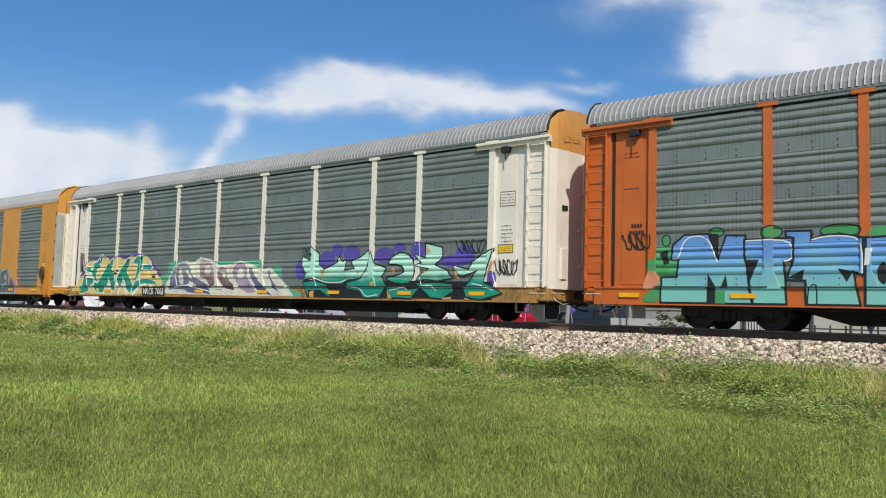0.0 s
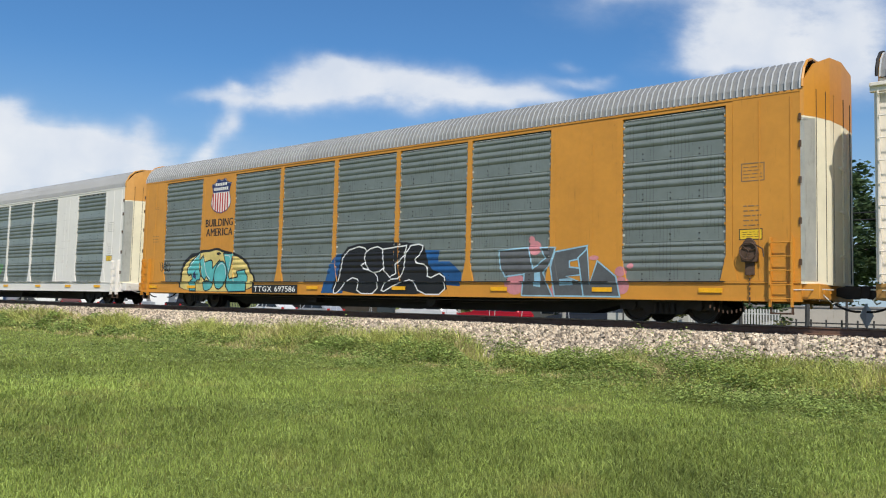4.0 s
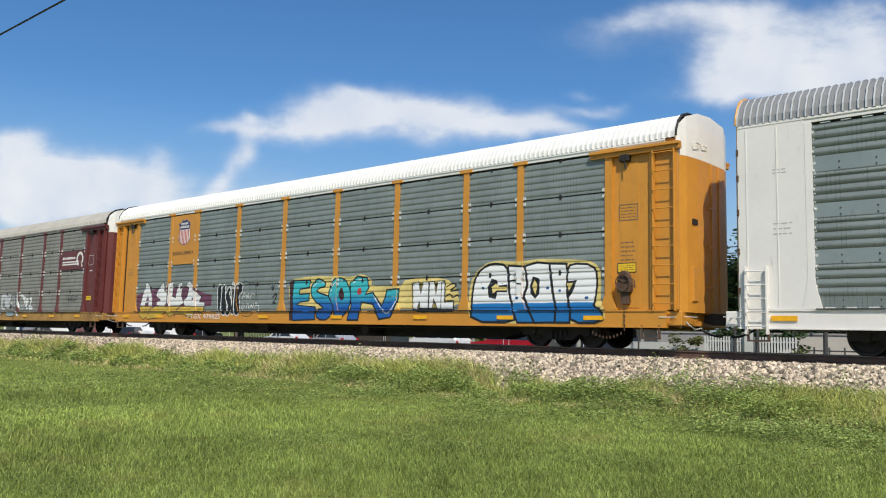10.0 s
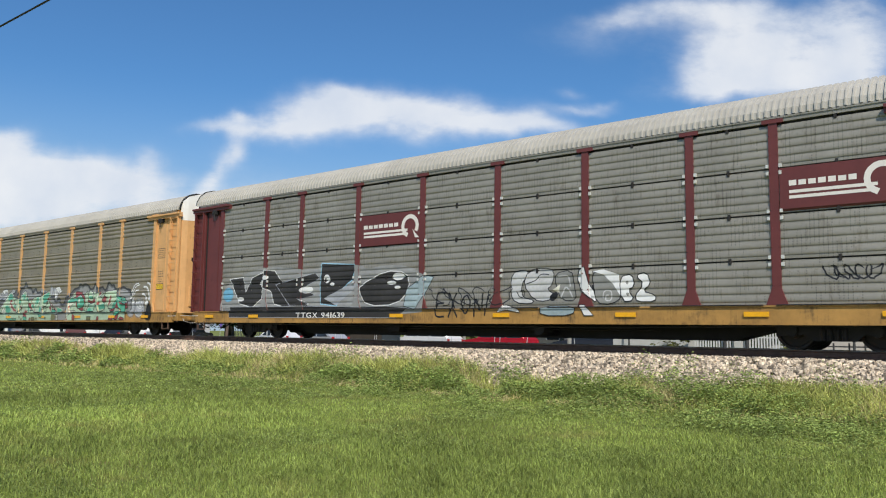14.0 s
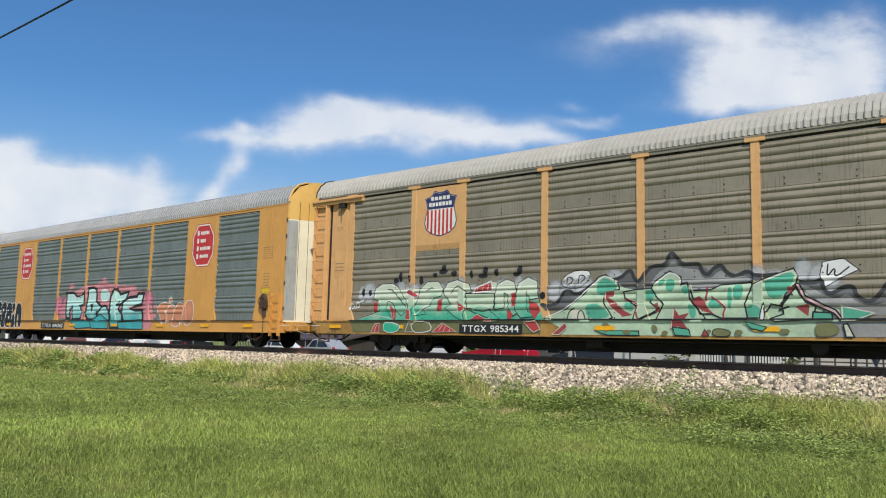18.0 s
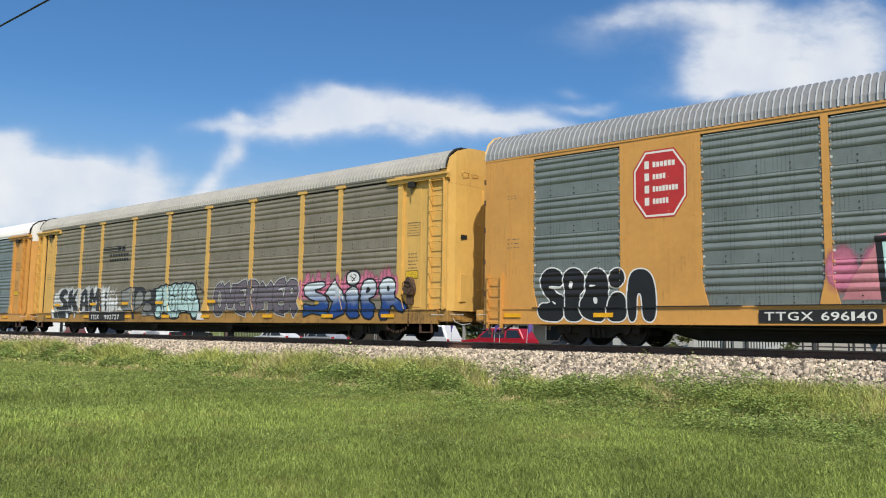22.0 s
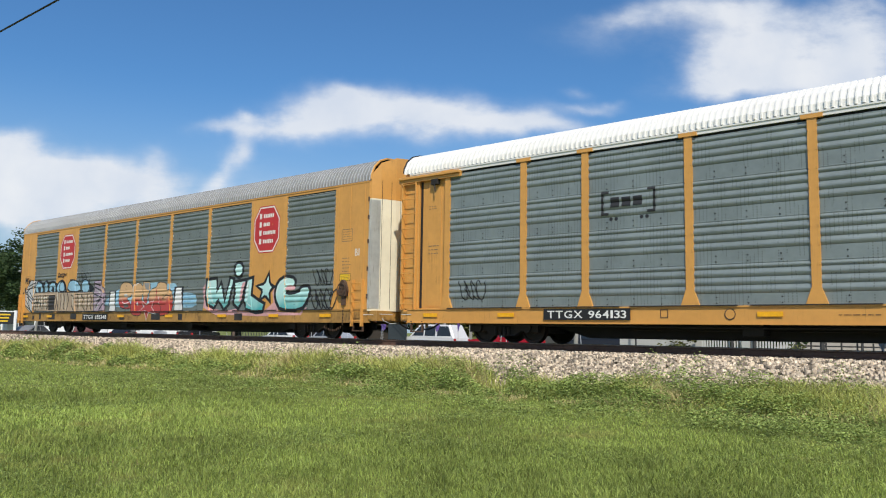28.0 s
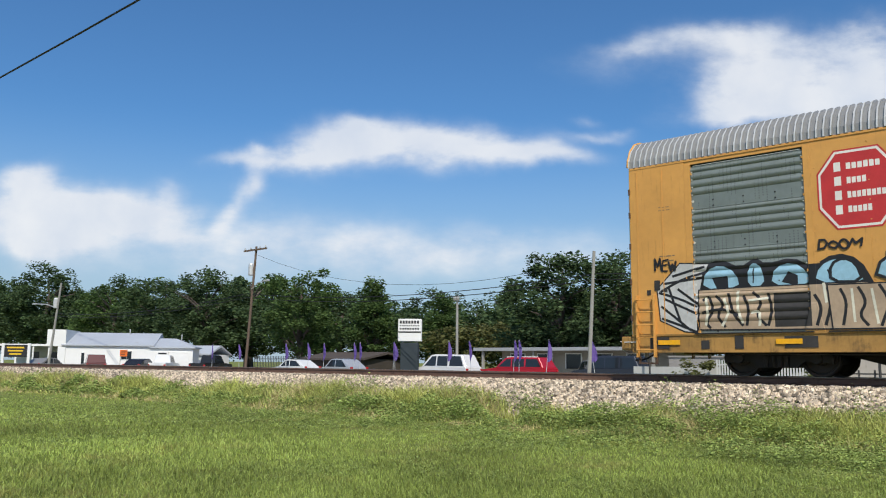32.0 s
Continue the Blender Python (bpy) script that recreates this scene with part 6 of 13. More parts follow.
    g.blot(YELLOW_P, [(-12.61, 1.22), (-12.38, 1.45), (-11.77, 1.54), (-11.92, 1.84), (-11.63, 2.17), (-10.90, 2.17), (-10.69, 2.08), (-10.21, 2.36), (-9.81, 2.29), (-9.68, 2.09), (-9.16, 2.19), (-8.85, 2.32), (-8.55, 2.16), (-8.07, 2.19), (-7.72, 2.37), (-7.43, 2.24), (-6.83, 2.31), (-6.51, 2.27), (-6.22, 2.12), (-6.04, 1.94), (-6.00, 1.67), (-5.65, 1.67), (-5.56, 1.39), (-5.21, 1.33), (-5.19, 0.60), (-13.00, 0.60), (-13.04, 0.96), (-12.61, 1.01)], 2)
    g.letter(GREEN, WHITE_P, 0.05, [(-11.94, 1.71), (-11.76, 1.90), (-11.37, 1.85), (-11.24, 1.72), (-11.13, 1.78), (-11.20, 2.05), (-10.90, 2.09), (-10.59, 2.30), (-10.54, 2.14), (-10.47, 2.40), (-10.29, 2.43), (-10.37, 2.07), (-10.62, 1.98), (-10.40, 1.93), (-10.48, 1.77), (-10.73, 1.75), (-10.78, 1.61), (-10.82, 1.37), (-10.59, 1.13), (-10.90, 1.21), (-11.27, 1.58)], 0)
    g.dash(WHITE_P, 0.12, [(-11.77, 1.47), (-11.37, 1.46), (-11.26, 1.58)])
    g.letter(GREEN, WHITE_P, 0.05, [(-12.37, 0.99), (-11.85, 1.40), (-11.08, 1.38), (-11.01, 1.14), (-11.51, 0.95), (-11.34, 0.85), (-11.44, 0.72), (-11.92, 0.61), (-12.31, 0.61)], 1)
    g.letter(GREEN, WHITE_P, 0.05, [(-11.08, 1.20), (-10.69, 1.13), (-10.35, 1.44), (-9.88, 1.89), (-9.55, 2.16), (-9.28, 2.27), (-9.42, 1.78), (-8.91, 1.17), (-9.06, 0.68), (-9.42, 0.91), (-9.69, 1.33), (-9.95, 0.68), (-10.69, 0.67), (-11.01, 0.95)], 0)
    g.dash(WHITE_P, 0.14, [(-10.01, 0.60), (-9.68, 1.17), (-9.27, 0.60)])
    g.blot(YELLOW_P, [(-10.55, 0.60), (-10.38, 0.85), (-10.69, 0.88)], 0)
    g.letter(GREEN, WHITE_P, 0.05, [(-9.04, 1.23), (-8.61, 1.76), (-8.19, 2.15), (-7.86, 2.28), (-7.95, 1.79), (-8.08, 1.65), (-7.46, 0.92), (-7.67, 0.64), (-8.07, 0.86), (-8.37, 1.34), (-8.61, 0.87), (-8.89, 1.11)], 0)
    g.dash(WHITE_P, 0.14, [(-8.71, 0.61), (-8.37, 1.16), (-7.88, 0.61)])
    g.letter(GREEN, WHITE_P, 0.05, [(-7.63, 2.07), (-7.33, 2.28), (-6.77, 2.31), (-6.86, 1.70), (-7.22, 1.19), (-6.84, 1.30), (-6.42, 1.29), (-5.96, 1.26), (-5.57, 1.06), (-6.79, 1.05), (-7.45, 0.69), (-7.57, 0.78), (-7.27, 1.63), (-7.16, 1.93), (-7.54, 1.94)], 0)
    g.dash(WHITE_P, 0.13, [(-7.51, 0.60), (-7.17, 0.73), (-6.82, 1.02), (-6.47, 1.05)])
    g.letter(GREEN, WHITE_P, 0.05, [(-6.77, 1.91), (-6.33, 1.91), (-6.35, 2.01), (-5.94, 1.75), (-6.31, 1.59), (-6.31, 1.68), (-6.76, 1.69)], 0)
    g.dot(BK, -12.00, 1.49, 0.12, 0.04)
    g.dot(BK, -11.77, 1.47, 0.09, 0.03)
    g.dot(BK, -11.88, 1.38, 0.16, 0.05)
    g.dot(BK, -9.22, 1.64, 0.10, 0.04)
    g.dot(BK, -8.92, 1.66, 0.10, 0.04)
    g.dot(BK, -9.07, 1.54, 0.16, 0.05)
    g.dot(BK, -6.00, 1.44, 0.08, 0.03)
    g.dot(BK, -5.79, 1.46, 0.08, 0.03)
    g.dot(BK, -5.85, 1.37, 0.14, 0.04)
    g.dot(BK, -9.75, 1.92, 0.09, 0.06)
    g.dot(BK, -8.07, 2.12, 0.08, 0.06)
    g.dot(BK, -6.94, 2.18, 0.06, 0.07)
    g.done()
    g = Mural(1, "faded navy and maroon graffiti with pale edges on a green block")
    g.blot(GREEN_BUFF, [(-4.77, 1.97), (-4.01, 2.02), (-3.15, 1.94), (1.43, 1.95), (1.50, 1.65), (2.60, 1.70), (2.62, 1.25), (2.94, 1.02), (3.83, 0.69), (3.39, 0.60), (-5.25, 1.03), (-5.31, 1.45), (-4.71, 1.51)], 0)
    g.blot(CREAM_P, [(-5.20, 0.71), (-4.80, 1.23), (-4.36, 1.64), (-3.58, 2.03), (-2.99, 1.91), (-2.50, 2.13), (-1.71, 2.03), (-1.25, 1.79), (-0.59, 1.80), (0.04, 1.94), (0.65, 1.86), (1.50, 1.59), (2.00, 1.67), (2.53, 1.25), (3.17, 0.80), (3.39, 0.60), (-5.20, 0.66)], 1)
    g.letter(NAVY_P, WHITE_P, 0.04, [(-4.65, 0.71), (-4.64, 1.30), (-4.37, 1.68), (-3.92, 1.94), (-3.51, 1.98), (-3.15, 1.75), (-3.02, 1.41), (-2.49, 1.24), (-1.78, 1.00), (-1.64, 0.69), (-2.40, 0.80), (-3.14, 1.20), (-3.31, 1.01), (-3.90, 1.03)], 1)
    g.blot(CREAM_P, [(-3.95, 1.07), (-3.98, 1.60), (-3.83, 1.80), (-3.63, 1.35), (-3.58, 1.07)], 1)
    g.blot(CREAM_P, [(-3.57, 1.69), (-3.32, 1.62), (-2.94, 1.28), (-3.14, 1.27)], 1)
    g.letter(MAROON_P, WHITE_P, 0.04, [(-2.52, 2.12), (-1.79, 1.97), (-1.44, 1.57), (-1.35, 1.06), (-1.70, 0.86), (-2.09, 1.25), (-2.45, 1.33), (-2.54, 1.80)], 0)
    g.blot(CREAM_P, [(-2.19, 1.45), (-2.02, 1.88), (-1.69, 1.71), (-1.78, 1.42)], 1)
    g.letter(MAROON_P, WHITE_P, 0.04, [(-1.31, 1.64), (-1.03, 1.79), (-0.65, 1.65), (-0.60, 1.24), (-0.23, 1.05), (0.01, 0.78), (-0.73, 0.87), (-1.26, 1.19)], 1)
    g.blot(CREAM_P, [(-1.03, 1.53), (-0.72, 1.51), (-0.79, 1.23)], 0)
    g.letter(MAUVE, WHITE_P, 0.04, [(-0.39, 1.58), (-0.06, 1.91), (0.35, 1.90), (0.64, 1.65), (0.60, 1.29), (0.98, 0.98), (1.34, 0.72), (0.46, 0.71), (-0.23, 1.22)], 1)
    g.blot(CREAM_P, [(-0.02, 1.28), (0.04, 1.66), (0.32, 1.68), (0.48, 1.28)], 1)
    g.letter(NAVY_P, WHITE_P, 0.035, [(0.65, 1.65), (0.87, 1.70), (1.05, 1.40), (1.50, 1.10), (2.19, 0.62), (1.31, 0.79), (0.85, 1.21)], 0)
    g.letter(NAVY_P, WHITE_P, 0.035, [(1.77, 1.47), (1.95, 1.67), (2.03, 1.26), (2.56, 0.76), (2.12, 0.91)], 0)
    g.letter(NAVY_P, WHITE_P, 0.035, [(-4.52, 0.87), (-3.31, 1.01), (-1.77, 0.79), (-1.60, 0.67), (-3.13, 0.70), (-3.47, 0.82)], 0)
    g.letter(MAROON_P, WHITE_P, 0.03, [(-1.55, 0.86), (-0.95, 0.88), (-0.30, 0.68), (-0.80, 0.81)], 0)
    g.done()
    g = Mural(1, "mint and sea green wildstyle graffiti over purple clouds")
    g.dot(PURPLE, 4.96, 1.87, 0.42, 0.31)
    g.dot(PURPLE, 5.47, 2.19, 0.28, 0.21)
    g.dot(PURPLE, 6.15, 2.06, 0.40, 0.28)
    g.dot(PURPLE, 7.64, 1.97, 0.44, 0.26)
    g.dot(PURPLE, 8.30, 2.20, 0.27, 0.14)
    g.dot(PURPLE, 9.05, 2.07, 0.29, 0.29)
    g.dot(PURPLE, 9.71, 1.90, 0.35, 0.28)
    g.dot(PURPLE, 10.46, 1.73, 0.49, 0.19)
    g.dot(PURPLE, 10.90, 1.91, 0.38, 0.29)
    g.dot(PURPLE, 11.88, 1.17, 0.13, 0.26)
    g.dot(PURPLE, 3.61, 1.56, 0.26, 0.35)
    g.blot(BK, [(3.78, 1.21), (8.03, 1.16), (11.93, 1.12), (11.92, 0.60), (9.29, 0.62), (7.77, 0.60), (4.05, 0.60)], 0)
    g.letter(MINT, BK, 0.045, [(3.68, 2.04), (4.15, 1.86), (4.12, 2.38), (4.56, 2.09), (4.60, 1.74), (4.85, 1.56), (5.47, 1.77), (5.55, 1.99), (5.74, 1.81), (5.93, 1.87), (5.86, 1.51), (6.30, 1.57), (6.15, 1.82), (6.55, 1.92), (6.94, 2.16), (7.02, 1.77), (6.88, 1.55), (6.59, 1.24), (6.01, 1.18), (5.71, 1.05), (4.89, 1.06), (4.28, 1.26), (3.78, 1.21), (3.91, 1.41), (3.69, 1.68)], 0)
    g.blot(ORANGE_P, [(4.65, 1.54), (4.86, 1.53), (4.77, 1.18)], 0)
    g.blot(ORANGE_P, [(6.37, 1.50), (6.58, 1.46), (6.45, 1.36)], 0)
    g.dash(WHITE_P, 0.03, [(4.33, 1.27), (4.89, 1.11), (5.67, 1.11), (5.93, 1.21)])
    g.letter(GREEN, BK, 0.045, [(3.72, 1.14), (4.37, 1.17), (4.93, 1.06), (5.31, 0.76), (5.18, 0.60), (4.70, 0.84), (4.12, 0.84), (4.15, 0.60)], 0)
    g.blot(ORANGE_P, [(4.18, 0.80), (4.39, 0.84), (4.39, 0.60), (4.18, 0.61)], 0)
    g.letter(MINT, BK, 0.045, [(5.93, 1.10), (6.59, 1.24), (6.88, 1.55), (7.05, 2.12), (7.23, 1.72), (7.78, 1.56), (7.57, 1.29), (7.78, 0.96), (7.50, 0.62), (6.81, 0.60), (6.60, 0.84), (6.01, 0.88)], 0)
    g.blot(ORANGE_P, [(7.08, 1.13), (7.27, 1.14), (7.24, 0.99), (7.09, 1.01)], 0)
    g.dash(WHITE_P, 0.03, [(6.16, 0.98), (6.67, 0.92), (6.88, 0.63), (7.43, 0.72)])
    g.letter(MINT, BK, 0.05, [(7.78, 1.67), (8.04, 1.95), (8.39, 2.06), (8.82, 1.92), (9.00, 1.54), (8.94, 1.20), (8.61, 1.04), (8.03, 1.09), (7.64, 1.26), (8.30, 1.33), (8.58, 1.48), (8.30, 1.67)], 1)
    g.blot(ORANGE_P, [(7.96, 1.52), (8.10, 1.58), (8.18, 1.46), (8.04, 1.38)], 1)
    g.letter(GREEN, BK, 0.045, [(7.77, 0.96), (8.55, 1.03), (8.80, 0.90), (9.24, 0.97), (8.86, 0.60), (8.29, 0.63), (7.97, 0.60)], 0)
    g.blot(ORANGE_P, [(7.85, 0.87), (8.06, 0.60), (7.90, 0.60)], 0)
    g.dash(WHITE_P, 0.03, [(7.97, 0.85), (8.55, 0.97), (8.68, 0.88)])
    g.letter(MINT, BK, 0.045, [(8.93, 1.62), (9.24, 1.70), (8.96, 1.97), (9.39, 1.85), (9.37, 2.30), (10.04, 2.15), (10.07, 1.83), (9.77, 1.63), (10.23, 1.48), (10.46, 1.23), (9.88, 1.14), (9.41, 1.19), (9.05, 1.14), (9.23, 1.38), (9.55, 1.52)], 0)
    g.blot(ORANGE_P, [(9.41, 2.25), (9.57, 2.02), (9.43, 1.93)], 0)
    g.blot(ORANGE_P, [(9.29, 1.41), (9.45, 1.55), (9.41, 1.39)], 0)
    g.letter(GREEN, BK, 0.045, [(9.05, 1.08), (9.88, 1.11), (10.45, 1.06), (10.57, 0.85), (10.11, 0.61), (9.65, 0.64), (9.29, 0.90)], 0)
    g.blot(ORANGE_P, [(10.11, 0.64), (10.45, 0.68), (10.46, 0.60), (10.11, 0.60)], 0)
    g.dash(WHITE_P, 0.03, [(9.29, 1.00), (9.65, 1.03), (9.88, 0.85)])
    g.letter(MINT, BK, 0.045, [(10.46, 1.61), (11.06, 1.48), (11.17, 1.68), (11.54, 1.91), (11.94, 2.06), (11.79, 1.66), (11.60, 1.12), (11.98, 0.96), (12.28, 0.79), (11.92, 0.69), (11.52, 0.60), (10.99, 0.67), (10.89, 0.95), (11.11, 1.18), (11.37, 1.44), (10.89, 1.28), (10.68, 1.32)], 0)
    g.blot(ORANGE_P, [(10.51, 1.61), (10.74, 1.17), (10.58, 1.24)], 0)
    g.blot(ORANGE_P, [(11.73, 1.27), (11.85, 1.66), (11.98, 1.75), (11.85, 1.43)], 0)
    g.blot(ORANGE_P, [(10.94, 0.67), (11.20, 0.60), (10.97, 0.60)], 0)
    g.dash(WHITE_P, 0.03, [(11.16, 1.07), (11.52, 1.02), (11.98, 0.87)])
    g.done()
    piece(1, "black scrawled tag", [(BK, tag_lines(12.0, 12.7, 1.3, 1.75, 5, 5) + tag_lines(10.6, 11.6, 1.95, 2.35, 2, 5, 0.03) + tag_lines(3.7, 4.2, 2.0, 2.35, 9, 3, 0.03) + tag_lines(-12.5, -12.1, 1.6, 2.6, 6, 4))], 6)
    stencils(W1)
    number(W1, "NKCR 7063", -6.63, -4.86, 0.58, 0.94)
    # golden wagon
    shield(W2, -8.55, -7.25, 3.62, 5.0)
    drape(W2, "slogan", [(LETTER_BLACK, [p for d in (0.0, 0.014, 0.028) for p in letters("BUILDING", -8.86 + d, -7.06 + d, 3.13, 3.42) + letters("AMERICA", -8.81 + d, -7.06 + d, 2.76, 3.05)])], W2.car, "black painted slogan")
    g = Mural(2, "turquoise graffiti word with a cream cloud behind")
    g.blot(BK, [(-10.54, 1.03), (-10.41, 1.63), (-10.06, 1.95), (-9.75, 2.13), (-9.37, 2.12), (-9.01, 2.25), (-8.57, 2.22), (-8.01, 2.31), (-7.54, 2.18), (-7.01, 2.10), (-6.45, 1.94), (-6.02, 1.69), (-5.85, 1.34), (-5.61, 1.16), (-5.61, 0.60), (-10.48, 0.60)], 2)
    g.blot(YELLOW_P, [(-10.43, 1.03), (-10.27, 1.57), (-9.94, 1.84), (-9.45, 2.02), (-9.00, 2.13), (-8.43, 2.14), (-8.01, 2.22), (-7.61, 2.10), (-6.95, 1.96), (-6.57, 1.89), (-6.11, 1.62), (-5.96, 1.33), (-5.71, 1.15), (-5.72, 0.62), (-10.37, 0.60)], 2)
    g.dot(BK, -7.88, 2.06, 0.14, 0.06)
    g.letter(AQUA, BK, 0.05, [(-10.02, 1.45), (-9.75, 1.78), (-9.19, 2.15), (-9.11, 2.08), (-9.15, 1.60), (-9.00, 1.21), (-9.07, 1.05), (-9.37, 1.04), (-9.32, 0.62), (-9.74, 0.62), (-9.82, 1.01), (-9.65, 1.09), (-9.74, 1.28), (-9.90, 1.22)], 0)
    g.blot(NAVY, [(-9.65, 1.18), (-9.44, 1.46), (-9.40, 1.07)], 0)
    g.dash(WHITE_P, 0.025, [(-9.96, 1.43), (-9.71, 1.73), (-9.21, 2.07)])
    g.letter(AQUA, BK, 0.05, [(-9.11, 1.82), (-8.89, 2.01), (-8.79, 1.75), (-8.36, 1.83), (-8.27, 1.76), (-8.25, 1.50), (-7.81, 1.81), (-7.69, 1.71), (-8.11, 1.26), (-8.20, 0.93), (-8.43, 1.00), (-8.64, 1.20), (-8.75, 1.04), (-8.93, 1.19)], 0)
    g.dash(WHITE_P, 0.025, [(-8.86, 1.91), (-8.68, 1.27), (-8.39, 1.09)])
    g.letter(AQUA, BK, 0.04, [(-8.80, 1.04), (-8.16, 0.97), (-8.27, 0.71), (-8.71, 0.60), (-8.85, 0.82)], 1)
    g.letter(AQUA, BK, 0.05, [(-8.16, 1.20), (-8.01, 1.60), (-7.67, 1.82), (-7.35, 1.61), (-7.29, 1.24), (-7.46, 0.87), (-7.74, 0.68), (-8.02, 0.75)], 1)
    g.dash(WHITE_P, 0.025, [(-7.94, 1.53), (-7.67, 1.73), (-7.42, 1.55), (-7.37, 1.25)])
    g.letter(AQUA, BK, 0.05, [(-7.57, 2.06), (-6.98, 2.05), (-7.08, 1.48), (-7.20, 1.24), (-7.11, 1.09), (-6.67, 1.17), (-6.73, 1.38), (-6.25, 1.43), (-6.09, 1.17), (-6.11, 0.63), (-7.15, 0.60), (-7.35, 0.81), (-7.27, 1.37)], 0)
    g.dash(WHITE_P, 0.025, [(-7.49, 1.98), (-7.08, 1.98), (-7.16, 1.51), (-7.27, 1.18)])
    g.done()
    g = Mural(2, "black graffiti letters with white outlines over blue blocks")
    g.blot(DEEP_BLUE, [(-1.97, 0.60), (-1.63, 1.55), (-1.25, 1.89), (-0.62, 1.93), (-0.92, 0.60)], 0)
    g.blot(DEEP_BLUE, [(2.50, 1.94), (3.17, 1.92), (3.12, 1.58), (3.57, 1.58), (4.00, 1.26), (3.99, 0.85), (2.69, 0.93)], 0)
    g.blot(BK, [(-1.55, 0.60), (-1.20, 1.19), (-1.02, 2.08), (-0.10, 2.25), (2.49, 2.18), (2.67, 1.77), (2.80, 1.36), (3.40, 1.22), (3.56, 0.60)], 1)
    g.letter(BK, WHITE_P, 0.04, [(-0.94, 1.98), (-0.02, 2.17), (0.21, 1.72), (-0.20, 1.43), (0.59, 1.31), (0.69, 0.60), (-0.29, 0.60), (-0.17, 1.04), (-0.64, 1.14), (-1.15, 0.60), (-1.42, 0.60), (-1.12, 1.14)], 1)
    g.letter(BK, WHITE_P, 0.04, [(0.10, 2.01), (0.73, 2.13), (0.94, 1.71), (0.88, 1.33), (0.30, 1.25), (-0.00, 1.70)], 1)
    g.letter(BK, WHITE_P, 0.04, [(0.81, 2.01), (1.83, 2.10), (1.75, 1.79), (1.42, 1.51), (1.46, 1.23), (1.15, 1.12), (0.91, 1.33)], 0)
    g.letter(BK, WHITE_P, 0.04, [(1.83, 2.08), (2.52, 2.14), (2.45, 1.85), (2.11, 1.58), (2.74, 1.48), (2.68, 1.04), (3.33, 1.29), (3.47, 0.60), (2.44, 0.60), (2.14, 1.09), (1.45, 0.90), (0.78, 0.60), (1.04, 1.04), (1.72, 1.09)], 1)
    g.done()
    g = Mural(2, "dark grey graffiti word with pale blue edges and pink drops")
    g.dot(PINK, 6.54, 1.89, 0.20, 0.20)
    g.dot(PINK, 6.42, 2.12, 0.10, 0.10)
    g.dot(PINK, 5.91, 0.91, 0.34, 0.29)
    g.dot(PINK, 7.24, 0.71, 0.19, 0.23)
    g.dot(PINK, 9.10, 1.23, 0.15, 0.13)
    g.dot(PINK, 9.35, 1.37, 0.09, 0.07)
    g.dot(PINK, 9.13, 0.88, 0.21, 0.22)
    g.dot(PINK, 8.35, 1.59, 0.14, 0.06)
    g.letter(ASH_P, SKY_P, 0.04, [(5.34, 1.85), (6.32, 1.91), (6.48, 1.33), (6.88, 1.61), (6.71, 1.90), (7.20, 1.89), (7.05, 1.45), (6.79, 1.22), (7.12, 0.60), (6.15, 0.60), (6.19, 1.19), (5.55, 1.12), (5.40, 1.38)], 0)
    g.blot(SKY_P, [(6.51, 1.22), (6.70, 1.24), (6.75, 0.83), (6.53, 0.86)], 0)
    g.letter(ASH_P, SKY_P, 0.04, [(7.18, 1.77), (8.16, 1.91), (8.07, 1.59), (7.63, 1.52), (7.64, 1.36), (8.07, 1.32), (8.02, 1.16), (7.54, 1.12), (8.09, 0.92), (8.04, 0.60), (7.19, 0.60), (7.06, 1.36)], 0)
    g.blot(SKY_P, [(7.33, 1.05), (7.73, 1.07), (7.74, 0.89), (7.34, 0.88)], 0)
    g.letter(ASH_P, SKY_P, 0.04, [(7.89, 1.60), (8.16, 1.83), (8.23, 0.92), (8.45, 1.51), (8.98, 1.11), (9.09, 0.60), (8.06, 0.60)], 0)
    g.done()
    number(W2, "TTGX 697586", -5.69, -3.15, 0.58, 0.87)
    stencils(W2)
    piece(2, "black scrawled tag", [(BK, tag_lines(-11.95, -11.3, 1.4, 1.8, 4, 4))])
    # white wagon
    number(W3, "UCRY 2002", -5.72, -3.89, 0.60, 0.86)
    stencils(W3, surface("faded_stencil_paint", (0.42, 0.40, 0.37), 0.7, 0, 0.3, 6.0))
    piece(3, "thin green scrawled tag", [(LEAF_P, tag_lines(-1.0, 0.85, 1.4, 1.95, 7, 6, 0.05))])
    drape(W3, "rust_stains", [(surface("rust_stain", (0.35, 0.2, 0.12), 0.8, 0, 0.3, 6.0), [bar(x, x + 0.012, z, z + 0.12) for x, z in ((7.6, 4.2), (8.1, 3.4), (7.5, 2.6), (8.4, 2.9), (-8.3, 3.8), (-7.8, 2.8), (12.1, 2.6), (7.9, 1.9), (8.3, 1.7))])], W3.car, "small rust stains")
    drape(W3, "rivet_heads", [(surface("dull_rivet", (0.34, 0.31, 0.28), 0.6, 0.2, 0.3, 8.0), [disc(c + dx, z, 0.017, 0.017, 6) for c in (-8.07, 8.07) for dx in (-0.86, -0.28, -0.12, 0.3, 0.86) for z in np.arange(1.25, 5.0, 0.34)])], W3.car, "rows of small grey rivet heads", 1)
    # white-roofed wagon
    for w, mat, x0, x1, z0, z1 in ((W4, GOLD, -9.0, -7.15, 2.95, 5.05), (W6, OLD_YELLOW, -9.0, -7.15, 3.1, 5.05)):
        w.plates.append((x0, x1, z0, z1))
        drape(w, "name_plate", [(mat, [bar(x0, x1, z0, z1)])], w.car, "yellow panel across the ribs")
    shield(W4, -8.5, -7.6, 3.75, 4.85)
